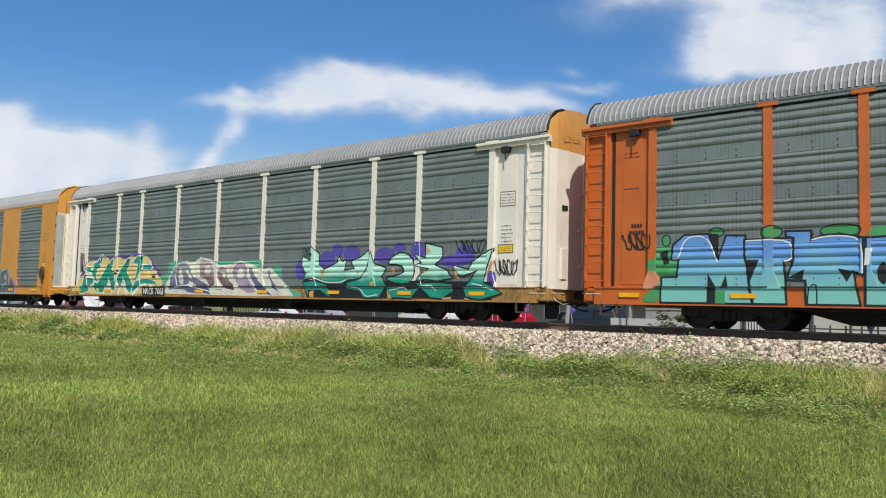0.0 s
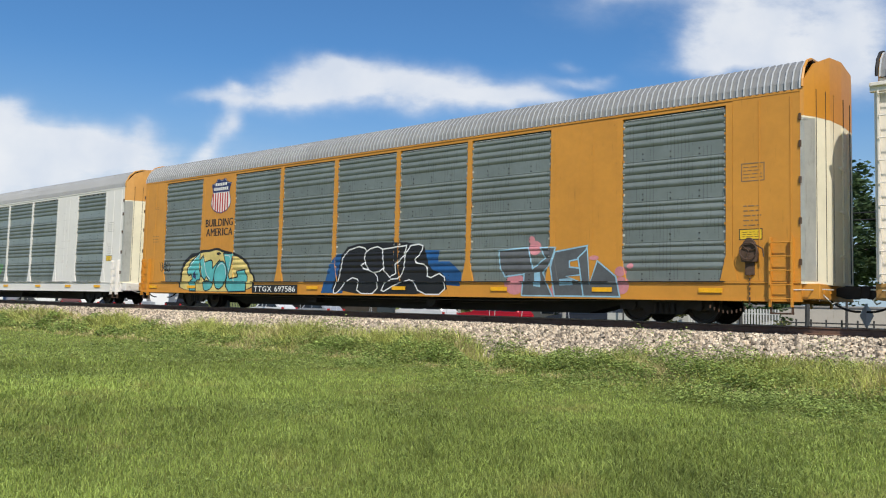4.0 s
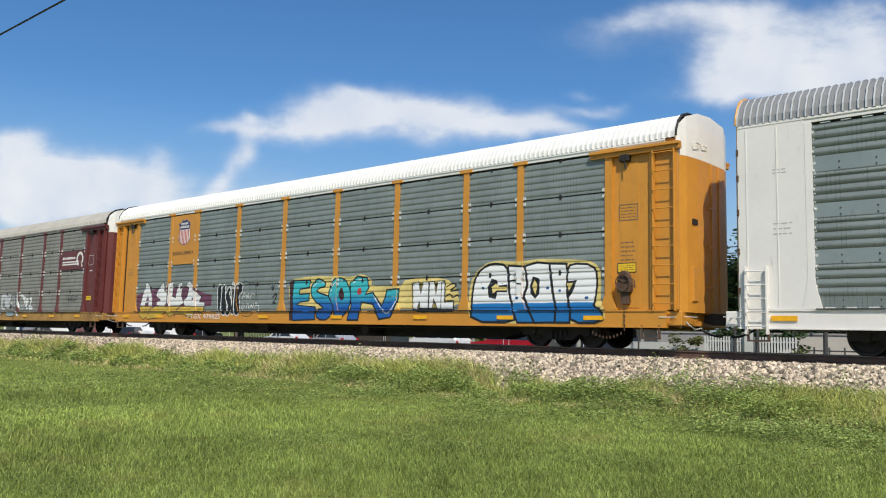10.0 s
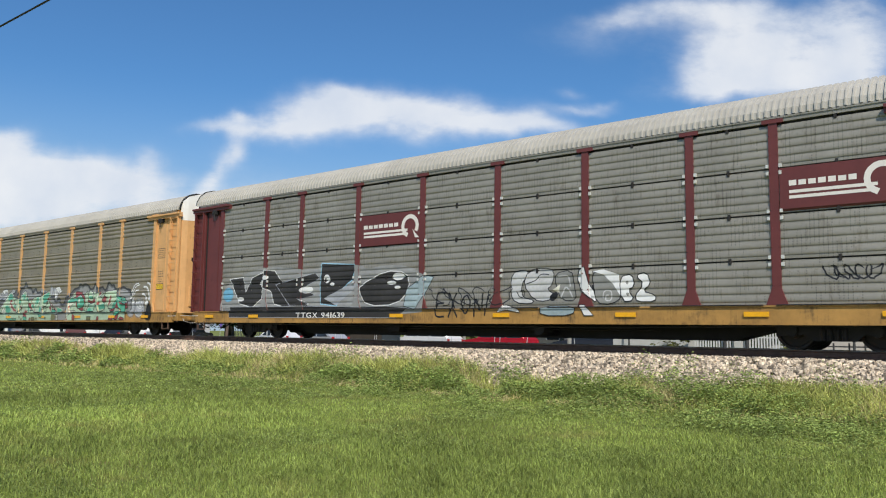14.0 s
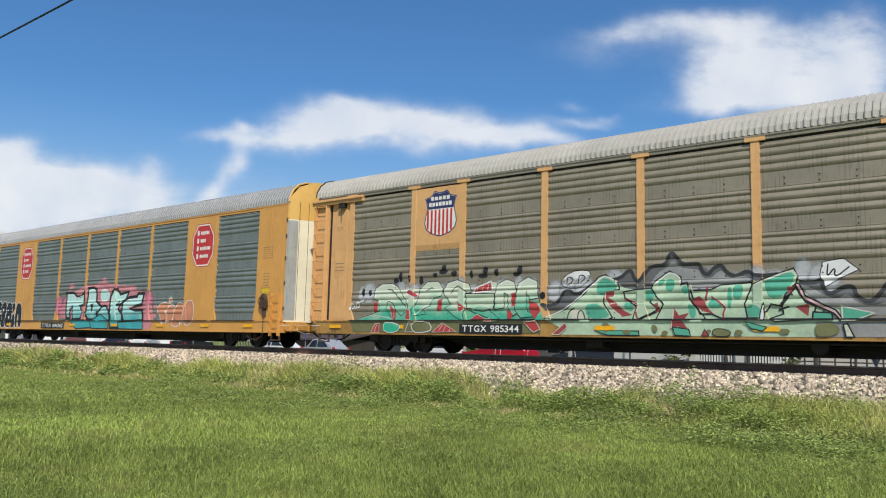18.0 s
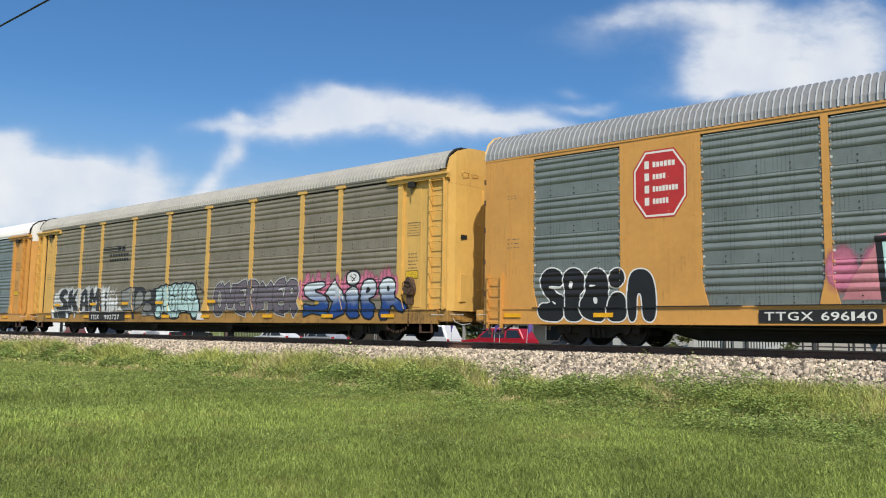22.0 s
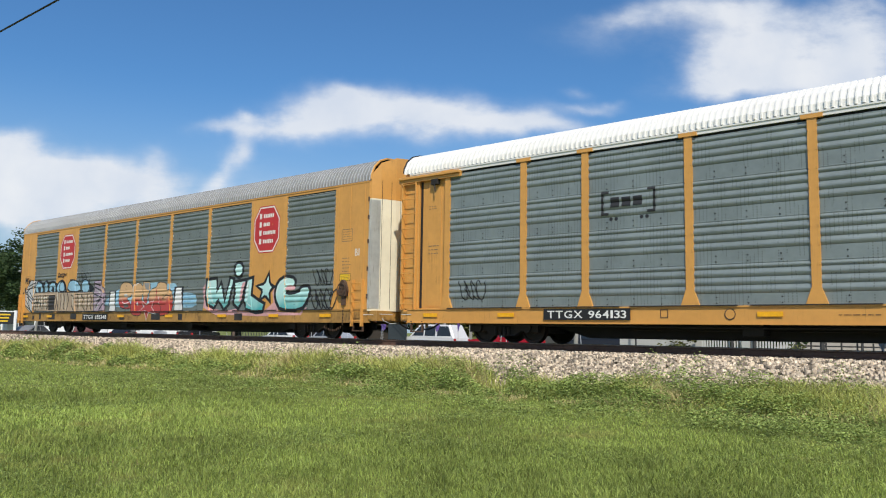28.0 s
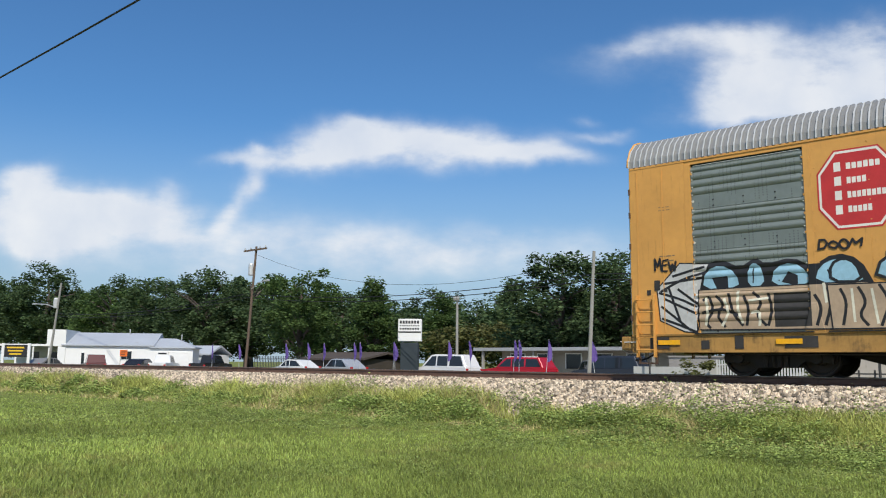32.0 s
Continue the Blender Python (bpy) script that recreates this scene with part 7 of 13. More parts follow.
    drape(W4, "slogan", [(LETTER_BLACK, line_of_text("BUILDING AMERICA", -8.85, -7.3, 3.35, 3.5))], W4.car, "black painted slogan", 4)
    g = Mural(4, "white graffiti letters with gold feet and purple shadows")
    g.blot(PLUM, [(-11.69, 1.70), (-11.07, 1.83), (-9.95, 1.99), (-9.14, 2.03), (-7.21, 2.00), (-6.52, 1.73), (-5.87, 1.65), (-5.86, 1.22), (-6.39, 1.18), (-6.40, 0.94), (-11.50, 0.94), (-11.64, 1.19)], 0)
    g.letter(WHITE_P, BK, 0.03, [(-11.34, 1.25), (-11.20, 1.62), (-10.90, 2.27), (-10.65, 2.14), (-10.40, 1.67), (-10.31, 1.18), (-10.62, 1.11), (-10.67, 1.38), (-10.88, 1.35), (-10.97, 1.17)], 0)
    g.blot(PLUM, [(-10.87, 1.45), (-10.73, 1.71), (-10.61, 1.45)], 0)
    g.letter(WHITE_P, BK, 0.03, [(-10.02, 1.81), (-9.53, 2.25), (-9.40, 2.12), (-9.46, 1.88), (-9.08, 1.80), (-9.22, 1.60), (-9.08, 1.37), (-9.46, 1.15), (-9.95, 1.23), (-10.01, 1.42), (-9.58, 1.47), (-10.02, 1.60)], 1)
    g.letter(WHITE_P, BK, 0.03, [(-9.06, 2.18), (-8.71, 2.23), (-8.75, 1.63), (-8.52, 1.56), (-8.32, 2.15), (-8.01, 2.20), (-8.06, 1.61), (-7.84, 1.34), (-8.15, 1.21), (-8.67, 1.21), (-8.90, 1.15), (-9.10, 1.42)], 0)
    g.letter(WHITE_P, BK, 0.03, [(-7.78, 2.06), (-7.49, 2.24), (-7.28, 2.10), (-7.21, 1.91), (-6.58, 1.57), (-6.73, 1.36), (-6.31, 1.35), (-6.35, 1.12), (-7.71, 1.14), (-7.92, 1.40), (-7.63, 1.59), (-7.52, 1.91)], 0)
    g.blot(PLUM, [(-7.26, 1.61), (-7.06, 1.48), (-7.28, 1.41)], 0)
    g.letter(GOLD_P, BK, 0.03, [(-11.34, 1.22), (-6.36, 1.18), (-6.42, 0.91), (-6.87, 1.00), (-7.28, 0.72), (-7.78, 0.88), (-8.44, 0.88), (-8.83, 0.75), (-9.14, 0.95), (-9.78, 0.72), (-10.57, 0.65), (-10.74, 0.74), (-10.96, 0.63), (-11.32, 0.82)], 0)
    g.dash(PLUM, 0.05, [(-10.57, 0.83), (-10.45, 1.14), (-10.15, 1.18)])
    g.dash(PLUM, 0.05, [(-8.44, 0.76), (-8.37, 1.09), (-8.07, 1.15)])
    g.done()
    g = Mural(4, "black bubble graffiti word with a thin white outline")
    g.letter(BK, WHITE_P, 0.04, [(-5.48, 1.94), (-5.36, 2.09), (-5.19, 1.95), (-5.20, 1.54), (-5.25, 0.93), (-5.37, 0.84), (-5.45, 1.36)], 2)
    g.letter(BK, WHITE_P, 0.04, [(-5.18, 2.01), (-4.95, 2.05), (-4.93, 1.53), (-4.78, 1.17), (-4.85, 0.83), (-5.07, 0.83), (-5.22, 1.12)], 2)
    g.letter(BK, WHITE_P, 0.04, [(-4.95, 1.62), (-4.69, 1.98), (-4.56, 1.87), (-4.70, 1.64), (-4.51, 1.46), (-4.46, 1.00), (-4.65, 0.78), (-4.81, 0.84), (-4.73, 1.23), (-4.89, 1.41)], 2)
    g.letter(BK, WHITE_P, 0.04, [(-4.55, 2.05), (-4.39, 2.14), (-4.27, 2.00), (-4.32, 1.34), (-4.26, 0.83), (-4.45, 0.87), (-4.50, 1.40)], 2)
    g.letter(BK, WHITE_P, 0.04, [(-4.27, 1.92), (-4.08, 2.12), (-3.82, 2.01), (-3.82, 1.70), (-4.06, 1.59), (-3.98, 1.33), (-3.93, 0.87), (-4.16, 0.78), (-4.31, 1.11)], 2)
    g.dash(BK, 0.02, [(-3.81, 2.07), (-3.66, 2.15), (-3.44, 2.08), (-3.36, 1.94), (-3.37, 1.71)])
    g.dash(BK, 0.02, [(-3.41, 2.00), (-3.20, 2.09), (-3.02, 1.98), (-2.94, 1.70), (-2.96, 0.98), (-3.31, 0.77), (-3.74, 0.82)])
    g.dash(WHITE_P, 0.03, [(-3.78, 1.44), (-3.77, 1.70), (-3.64, 1.67), (-3.67, 1.54), (-3.77, 1.53)])
    g.dash(WHITE_P, 0.03, [(-3.56, 1.44), (-3.55, 1.66), (-3.43, 1.45), (-3.41, 1.67)])
    g.dash(WHITE_P, 0.03, [(-3.32, 1.43), (-3.29, 1.65), (-3.02, 1.62)])
    g.dash(WHITE_P, 0.03, [(-3.82, 1.05), (-3.80, 1.30), (-3.63, 1.19), (-3.79, 1.04)])
    g.dash(WHITE_P, 0.03, [(-3.52, 1.06), (-3.51, 1.27), (-3.38, 1.27), (-3.38, 1.07), (-3.28, 1.07), (-3.26, 1.28), (-3.12, 1.07), (-3.09, 1.29)])
    g.dash(WHITE_P, 0.03, [(-2.99, 1.07), (-2.98, 1.30), (-2.85, 1.30), (-2.93, 1.18), (-2.70, 1.20), (-2.84, 0.90)])
    g.dash(BK, 0.05, [(-2.01, 1.93), (-2.01, 1.69), (-1.88, 1.93)])
    g.dash(BK, 0.05, [(-1.97, 1.48), (-1.75, 1.66), (-1.73, 1.47), (-1.98, 1.27), (-1.76, 1.28)])
    g.done()
    g = Mural(4, "blue and turquoise graffiti word on pale yellow")
    g.blot(YELLOW_P, [(-1.10, 2.09), (0.15, 2.21), (1.66, 2.15), (2.21, 2.11), (2.75, 2.21), (3.15, 2.02), (3.23, 1.77), (3.76, 1.78), (4.51, 1.73), (4.72, 2.00), (6.34, 1.98), (6.85, 1.62), (6.90, 1.04), (4.50, 1.04), (-0.92, 1.04)], 1)
    g.blot(BLACK_RED, [(-1.02, 2.03), (-0.76, 2.11), (-0.73, 0.65), (-0.91, 0.65)], 0)
    g.letter(ESOR_P, BK, 0.05, [(-0.79, 2.06), (0.13, 2.06), (0.09, 1.80), (-0.42, 1.75), (-0.45, 1.57), (0.09, 1.59), (0.09, 1.34), (-0.37, 1.30), (-0.62, 1.20), (0.44, 1.12), (0.48, 0.69), (-0.73, 0.65), (-0.83, 1.43)], 0)
    g.letter(ESOR_P, BK, 0.05, [(0.17, 1.84), (0.50, 2.13), (0.91, 1.99), (0.94, 1.81), (0.59, 1.78), (0.46, 1.64), (1.28, 1.45), (1.49, 1.10), (1.18, 0.68), (0.60, 0.68), (0.49, 1.03), (0.93, 1.07), (0.55, 1.24), (0.21, 1.48)], 1)
    g.letter(ESOR_P, BK, 0.05, [(1.08, 1.60), (1.34, 2.06), (1.82, 2.11), (2.16, 1.77), (2.24, 1.30), (1.99, 0.81), (1.49, 0.71), (1.41, 1.17), (1.16, 1.37)], 1)
    g.blot(BLACK_RED, [(1.57, 1.50), (1.74, 1.84), (1.92, 1.49), (1.79, 1.28)], 1)
    g.letter(ESOR_P, BK, 0.05, [(2.16, 1.91), (2.52, 2.13), (2.97, 2.06), (3.07, 1.74), (2.91, 1.52), (3.26, 1.57), (3.68, 1.14), (3.84, 1.45), (3.89, 1.65), (4.43, 1.67), (4.39, 1.26), (4.11, 0.78), (3.61, 0.71), (3.26, 1.20), (2.74, 1.27), (2.63, 0.68), (2.12, 0.68), (2.25, 1.15)], 0)
    g.blot(RED_P, [(2.50, 1.52), (2.56, 1.74), (2.72, 1.73), (2.72, 1.51)], 1)
    g.dash(WHITE_P, 0.03, [(2.29, 1.90), (2.56, 2.03), (2.90, 1.98)])
    g.dash(WHITE_P, 0.03, [(3.30, 1.47), (3.68, 1.01), (4.03, 0.85), (4.34, 1.29)])
    g.dash(WHITE_P, 0.03, [(0.29, 1.80), (0.55, 2.03), (0.83, 1.94)])
    g.dash(WHITE_P, 0.03, [(1.22, 1.63), (1.42, 1.95), (1.78, 2.00)])
    g.done()
    g = Mural(4, "three white graffiti letters with black edges")
    g.blot(BK, [(4.94, 1.85), (6.35, 1.90), (6.36, 1.29), (6.70, 1.30), (6.69, 0.94), (5.44, 0.92), (5.03, 0.99)], 0)
    g.letter(WHITE_P, BK, 0.025, [(5.01, 1.81), (5.26, 1.87), (5.35, 1.48), (5.45, 1.86), (5.67, 1.85), (5.66, 1.04), (5.34, 1.06), (5.29, 1.29), (5.22, 1.01), (5.04, 1.04)], 0)
    g.letter(WHITE_P, BK, 0.025, [(5.70, 1.85), (5.89, 1.87), (5.97, 1.46), (6.04, 1.87), (6.28, 1.87), (6.23, 1.05), (6.05, 1.02), (5.88, 1.34), (5.84, 1.05), (5.69, 1.04)], 0)
    g.letter(WHITE_P, BK, 0.025, [(6.19, 1.83), (6.32, 1.84), (6.31, 1.23), (6.66, 1.26), (6.66, 1.02), (6.17, 1.02)], 0)
    g.dash(BK, 0.04, [(6.39, 1.69), (6.63, 1.80), (6.82, 1.73), (6.45, 1.54), (6.85, 1.59)])
    g.dash(BK, 0.04, [(6.35, 1.40), (6.56, 1.50), (6.61, 1.34), (6.85, 1.47), (6.87, 1.36)])
    g.done()
    g = Mural(4, "white graffiti word over a blue band with yellow glow")
    g.blot(YELLOW_P, [(7.22, 1.17), (7.30, 1.82), (7.56, 2.17), (8.07, 2.42), (9.04, 2.32), (9.62, 2.39), (10.71, 2.33), (11.46, 2.24), (11.62, 1.87), (11.57, 1.18), (11.74, 1.01), (11.71, 0.61), (7.35, 0.60)], 2)
    g.letter(CION_P, BK, 0.07, [(7.37, 0.65), (7.35, 1.25), (7.45, 1.90), (7.68, 2.17), (8.09, 2.33), (8.61, 2.25), (8.66, 1.85), (8.69, 1.46), (8.84, 1.00), (8.99, 0.64)], 1)
    g.blot(BK, [(7.93, 1.64), (8.08, 1.89), (8.28, 1.83), (8.28, 1.68), (8.63, 1.71), (8.63, 1.49), (8.28, 1.50), (8.22, 1.30), (7.97, 1.35)], 0)
    g.blot(YELLOW_P, [(8.07, 1.64), (8.22, 1.73), (8.35, 1.64), (8.61, 1.64), (8.61, 1.54), (8.26, 1.55), (8.13, 1.46)], 0)
    g.letter(CION_P, BK, 0.06, [(8.65, 2.23), (9.21, 2.19), (9.30, 1.68), (9.17, 1.36), (9.36, 0.99), (9.57, 0.64), (9.01, 0.64), (8.84, 1.00), (8.71, 1.46)], 0)
    g.dash(BK, 0.04, [(8.70, 1.80), (8.92, 1.83), (8.92, 1.72), (9.12, 1.71)])
    g.letter(CION_P, BK, 0.06, [(9.22, 2.20), (9.62, 2.29), (10.02, 2.24), (10.06, 1.88), (10.13, 1.43), (10.24, 0.98), (10.22, 0.65), (9.58, 0.64), (9.36, 1.02), (9.20, 1.36), (9.32, 1.68)], 0)
    g.blot(BK, [(9.40, 1.66), (9.49, 1.91), (9.71, 1.84), (9.71, 1.44), (9.57, 1.29), (9.42, 1.43)], 0)
    g.blot(YELLOW_P, [(9.47, 1.63), (9.54, 1.82), (9.64, 1.67), (9.58, 1.40)], 0)
    g.letter(CION_P, BK, 0.06, [(10.03, 2.24), (10.56, 2.21), (10.60, 1.86), (10.62, 1.08), (10.70, 1.01), (10.69, 0.65), (10.24, 0.65), (10.25, 1.01), (10.15, 1.43)], 0)
    g.letter(CION_P, BK, 0.06, [(10.57, 2.02), (10.71, 2.22), (11.37, 2.16), (11.51, 1.82), (11.44, 1.24), (11.37, 1.07), (11.65, 0.97), (11.67, 0.65), (10.71, 0.65), (10.70, 1.01), (10.64, 1.08), (10.61, 1.42)], 1)
    g.blot(BK, [(10.55, 1.74), (10.88, 1.77), (10.77, 1.47), (10.62, 1.29), (10.56, 1.34)], 0)
    g.blot(YELLOW_P, [(10.58, 1.69), (10.78, 1.70), (10.64, 1.49)], 0)
    g.dot(DEEP_BLUE, 7.77, 1.62, 0.05, 0.04)
    g.dot(DEEP_BLUE, 8.99, 1.32, 0.05, 0.04)
    g.dot(DEEP_BLUE, 9.97, 1.58, 0.05, 0.04)
    g.dot(DEEP_BLUE, 10.36, 1.50, 0.04, 0.04)
    g.dot(DEEP_BLUE, 11.18, 1.30, 0.06, 0.04)
    g.done()
    number(W4, "TTGX 979825", -7.6, -5.0, 0.64, 0.92, False)
    stencils(W4)
    # maroon wagon
    for x0, x1, z0, z1 in ((-4.15, -1.5, 3.0, 4.02), (9.17, 11.65, 3.05, 4.02)):
        W5.plates.append((x0, x1, z0, z1))
        drape(W5, "name_plate", [(MAROON, [bar(x0, x1, z0, z1)])], W5.car, "maroon panel across the ribs")
        cx, cz = x1 - 0.42, (z0 + z1) / 2 + 0.05
        ring = [stroke([(cx + 0.30 * math.cos(a), cz + 0.30 * math.sin(a)) for a in np.linspace(-0.6, 4.4, 16)], 0.13, False)]
        bars = [bar(x0 + 0.2, cx - 0.1, cz - 0.27, cz - 0.20), bar(x0 + 0.2, cx - 0.1, cz - 0.15, cz - 0.08), poly([(cx + 0.1, cz - 0.1), (cx + 0.38, cz - 0.38), (cx + 0.22, cz - 0.38)])]
        drape(W5, "railway_emblem", [(EMBLEM_WHITE, ring + bars + word_bars(x0 + 0.2, cx - 0.45, cz + 0.02, cz + 0.14, 7))], W5.car, "white ring and line emblem", 2)
    g = Mural(5, "black, white and pale blue wildstyle graffiti")
    g.blot(HAZE_P, [(-11.67, 1.87), (-10.41, 2.33), (-9.00, 2.61), (-6.18, 2.32), (-6.03, 2.62), (-4.08, 2.45), (-3.80, 2.27), (-2.98, 2.40), (-1.94, 2.31), (-1.33, 2.01), (-0.97, 1.93), (-1.30, 1.39), (-1.39, 0.71), (-11.73, 0.72)], 1)
    g.letter(DIRT_BLACK, WHITE_P, 0.03, [(-11.19, 2.19), (-10.36, 2.23), (-10.18, 1.67), (-9.82, 2.21), (-9.16, 2.38), (-9.23, 1.42), (-9.77, 1.10), (-10.55, 1.24)], 0)
    g.letter(DIRT_BLACK, WHITE_P, 0.03, [(-9.12, 2.46), (-8.51, 2.41), (-7.60, 1.52), (-6.60, 1.19), (-7.45, 1.01), (-8.50, 1.21), (-8.69, 1.67), (-9.15, 1.80)], 0)
    g.letter(DIRT_BLACK, GREY_P, 0.03, [(-8.43, 1.91), (-6.31, 2.26), (-6.08, 2.07), (-6.97, 1.72), (-6.29, 1.49), (-7.13, 1.36), (-6.60, 1.12), (-7.62, 1.13)], 0)
    g.letter(DIRT_BLACK, SKY_P, 0.04, [(-5.98, 2.57), (-4.34, 2.46), (-4.42, 1.99), (-4.94, 1.67), (-5.20, 1.10), (-5.99, 1.18), (-6.04, 1.84)], 0)
    g.blot(GREY_P, [(-5.84, 1.37), (-4.36, 1.90), (-4.14, 1.78), (-5.23, 1.13)], 0)
    g.letter(DIRT_BLACK, WHITE_P, 0.03, [(-4.10, 1.76), (-2.98, 2.20), (-2.04, 2.14), (-1.89, 1.61), (-2.42, 1.12), (-3.78, 1.09), (-4.13, 1.54)], 1)
    g.letter(FADED_BLUE, BK, 0.02, [(-2.04, 1.59), (-1.33, 2.01), (-0.94, 1.94), (-1.30, 1.39), (-1.66, 0.96), (-2.16, 1.07)], 0)
    g.letter(DIRT_BLACK, GREY_P, 0.02, [(-11.14, 1.13), (-6.79, 1.12), (-4.06, 1.06), (-2.97, 1.08), (-1.94, 1.01), (-2.44, 0.71), (-11.12, 0.74)], 0)
    g.dot(WHITE_P, -9.04, 2.18, 0.18, 0.08)
    g.dot(WHITE_P, -9.25, 1.97, 0.13, 0.06)
    g.dot(WHITE_P, -5.70, 2.03, 0.15, 0.15)
    g.dot(WHITE_P, -5.42, 1.84, 0.11, 0.06)
    g.dot(WHITE_P, -2.39, 2.00, 0.26, 0.12)
    g.dot(WHITE_P, -2.67, 1.81, 0.20, 0.06)
    g.dot(WHITE_P, -2.41, 1.66, 0.13, 0.05)
    g.dot(WHITE_P, -10.46, 1.41, 0.19, 0.08)
    g.dot(DEEP_SKY, -11.26, 1.59, 0.32, 0.27)
    g.dot(WHITE_P, -6.73, 1.68, 0.36, 0.12)
    g.done()
    g = Mural(5, "thin black scrawled word")
    g.letter(BK, BK, 0.01, [(-0.85, 1.08), (-0.75, 1.13), (-0.75, 1.06)], 0)
    g.dash(BK, 0.05, [(-0.44, 1.45), (-0.79, 1.48), (-0.81, 1.13), (-0.85, 0.72), (-0.48, 0.75)])
    g.dash(BK, 0.05, [(-0.81, 1.13), (-0.52, 1.15)])
    g.dash(BK, 0.05, [(-0.33, 1.45), (-0.16, 1.12), (-0.33, 0.72)])
    g.dash(BK, 0.05, [(-0.05, 1.44), (-0.21, 1.12), (0.01, 0.72)])
    g.dash(BK, 0.05, [(0.12, 1.16), (0.34, 1.43), (0.50, 1.11), (0.30, 0.74), (0.12, 1.16)])
    g.dash(BK, 0.05, [(0.63, 0.74), (0.63, 1.40), (0.87, 0.77), (0.91, 1.42)])
    g.dash(BK, 0.05, [(1.01, 0.77), (1.09, 1.34), (1.19, 1.36)])
    g.done()
    g = Mural(5, "pale ghosted graffiti with dark outlines")
    g.letter(PALE_HAZE, BK, 0.025, [(1.88, 1.40), (1.91, 1.94), (2.30, 2.04), (2.50, 1.92), (2.24, 1.63), (2.27, 1.26), (2.67, 1.18), (2.57, 1.08), (2.01, 1.12)], 1)
    g.letter(PALE_HAZE, BK, 0.025, [(2.30, 1.62), (2.47, 1.99), (2.96, 2.06), (3.31, 1.96), (3.25, 1.60), (3.06, 1.46), (3.37, 1.30), (3.05, 1.14), (2.65, 1.18)], 1)
    g.dash(BK, 0.025, [(2.40, 1.63), (2.72, 1.71), (2.87, 1.90), (3.14, 1.86)])
    g.dash(BK, 0.025, [(2.19, 1.43), (2.34, 1.48), (2.35, 1.29), (2.20, 1.25), (2.08, 1.43)])
    g.letter(FADED, BK, 0.025, [(3.31, 1.89), (3.83, 1.97), (3.91, 1.58), (3.99, 1.15), (3.53, 1.16), (3.36, 1.51)], 1)
    g.blot(CREAM_P, [(3.26, 1.45), (3.48, 1.60), (3.45, 1.37)], 0)
    g.blot(BK, [(3.12, 1.23), (3.32, 1.43), (3.45, 1.31), (3.25, 1.12)], 1)
    g.dash(PALE_HAZE, 0.04, [(3.42, 1.80), (3.75, 1.84), (3.79, 1.52)])
    g.dash(PALE_HAZE, 0.04, [(3.51, 1.24), (3.67, 1.59), (3.87, 1.24)])
    g.letter(WHITE_P, BK, 0.025, [(4.06, 2.00), (4.22, 2.03), (4.36, 1.57), (4.62, 1.21), (4.52, 1.11), (4.12, 1.42), (4.01, 1.72)], 0)
    g.blot(BK, [(4.42, 1.57), (4.61, 1.40), (4.53, 1.22)], 0)
    g.letter(FADED, BK, 0.025, [(4.43, 1.83), (4.72, 1.93), (5.16, 1.76), (5.29, 1.21), (4.99, 1.04), (4.56, 1.07), (4.48, 1.55)], 1)
    g.blot(WHITE_P, [(4.46, 1.90), (4.76, 1.94), (5.20, 1.79), (5.27, 1.21), (5.04, 1.55), (4.77, 1.80)], 0)
    g.dash(PALE_HAZE, 0.03, [(4.75, 1.21), (4.78, 1.41), (5.01, 1.39), (4.99, 1.13), (4.81, 1.14), (4.84, 1.29), (4.92, 1.27)])
    g.letter(WHITE_P, BK, 0.025, [(5.21, 1.73), (5.57, 1.80), (5.63, 1.47), (5.45, 1.41), (5.63, 1.13), (5.27, 1.10)], 1)
    g.blot(FADED, [(5.36, 1.61), (5.47, 1.63), (5.44, 1.51)], 1)
    g.blot(FADED, [(5.38, 1.32), (5.49, 1.33), (5.46, 1.21)], 1)
    g.letter(WHITE_P, BK, 0.025, [(5.64, 1.76), (5.96, 1.83), (6.07, 1.52), (5.83, 1.36), (6.19, 1.26), (6.18, 1.09), (5.69, 1.10), (5.63, 1.26), (5.89, 1.53)], 1)
    g.letter(WHITE_P, BK, 0.02, [(1.43, 0.86), (1.67, 1.09), (2.15, 0.94), (2.22, 0.85), (1.74, 0.92)], 0)
    g.letter(WHITE_P, BK, 0.02, [(4.07, 1.04), (4.24, 1.04), (4.50, 0.76), (4.22, 0.76)], 0)
    g.letter(FADED_BLUE, BK, 0.02, [(2.88, 1.02), (3.98, 1.01), (3.89, 0.76), (2.89, 0.76)], 1)
    g.done()
    piece(5, "black scrawled tags", [(BK, tag_lines(10.05, 11.1, 1.5, 1.82, 5, 5) + tag_lines(-1.0, 1.8, 1.05, 1.6, 9, 5, 0.03))])
    number(W5, "TTGX 941639", -7.3, -4.6, 0.66, 0.94, False)
    drape(W5, "data_stencil", [(LETTER_WHITE, frame_of(12.05, 12.5, 3.25, 3.72, 0.012) + [bar(12.2, 12.45, 2.95, 3.0)])], W5.car, "faint white stencilled frame")
    drape(W5, "warning_label", [(YELLOW_LABEL, [bar(12.0, 12.5, 1.55, 1.75)]), (LETTER_BLACK, worn_lines(12.05, 12.45, 1.58, 1.72, 2))], W5.car, "yellow warning label")
    # faded yellow wagon
    shield(W6, -8.6, -7.32, 3.5, 4.92)
    g = Mural(6, "jade green and cream arched graffiti with red stripes and a smoky halo")
    g.mist(GREY_MIST, puffs(-11.4, -4.5, 1.5, 2.3, 82, 0.30))
    g.dot(BK, -11.17, 1.88, 0.07, 0.13)
    g.dot(BK, -10.86, 1.86, 0.07, 0.10)
    g.dot(BK, -9.54, 2.32, 0.08, 0.16)
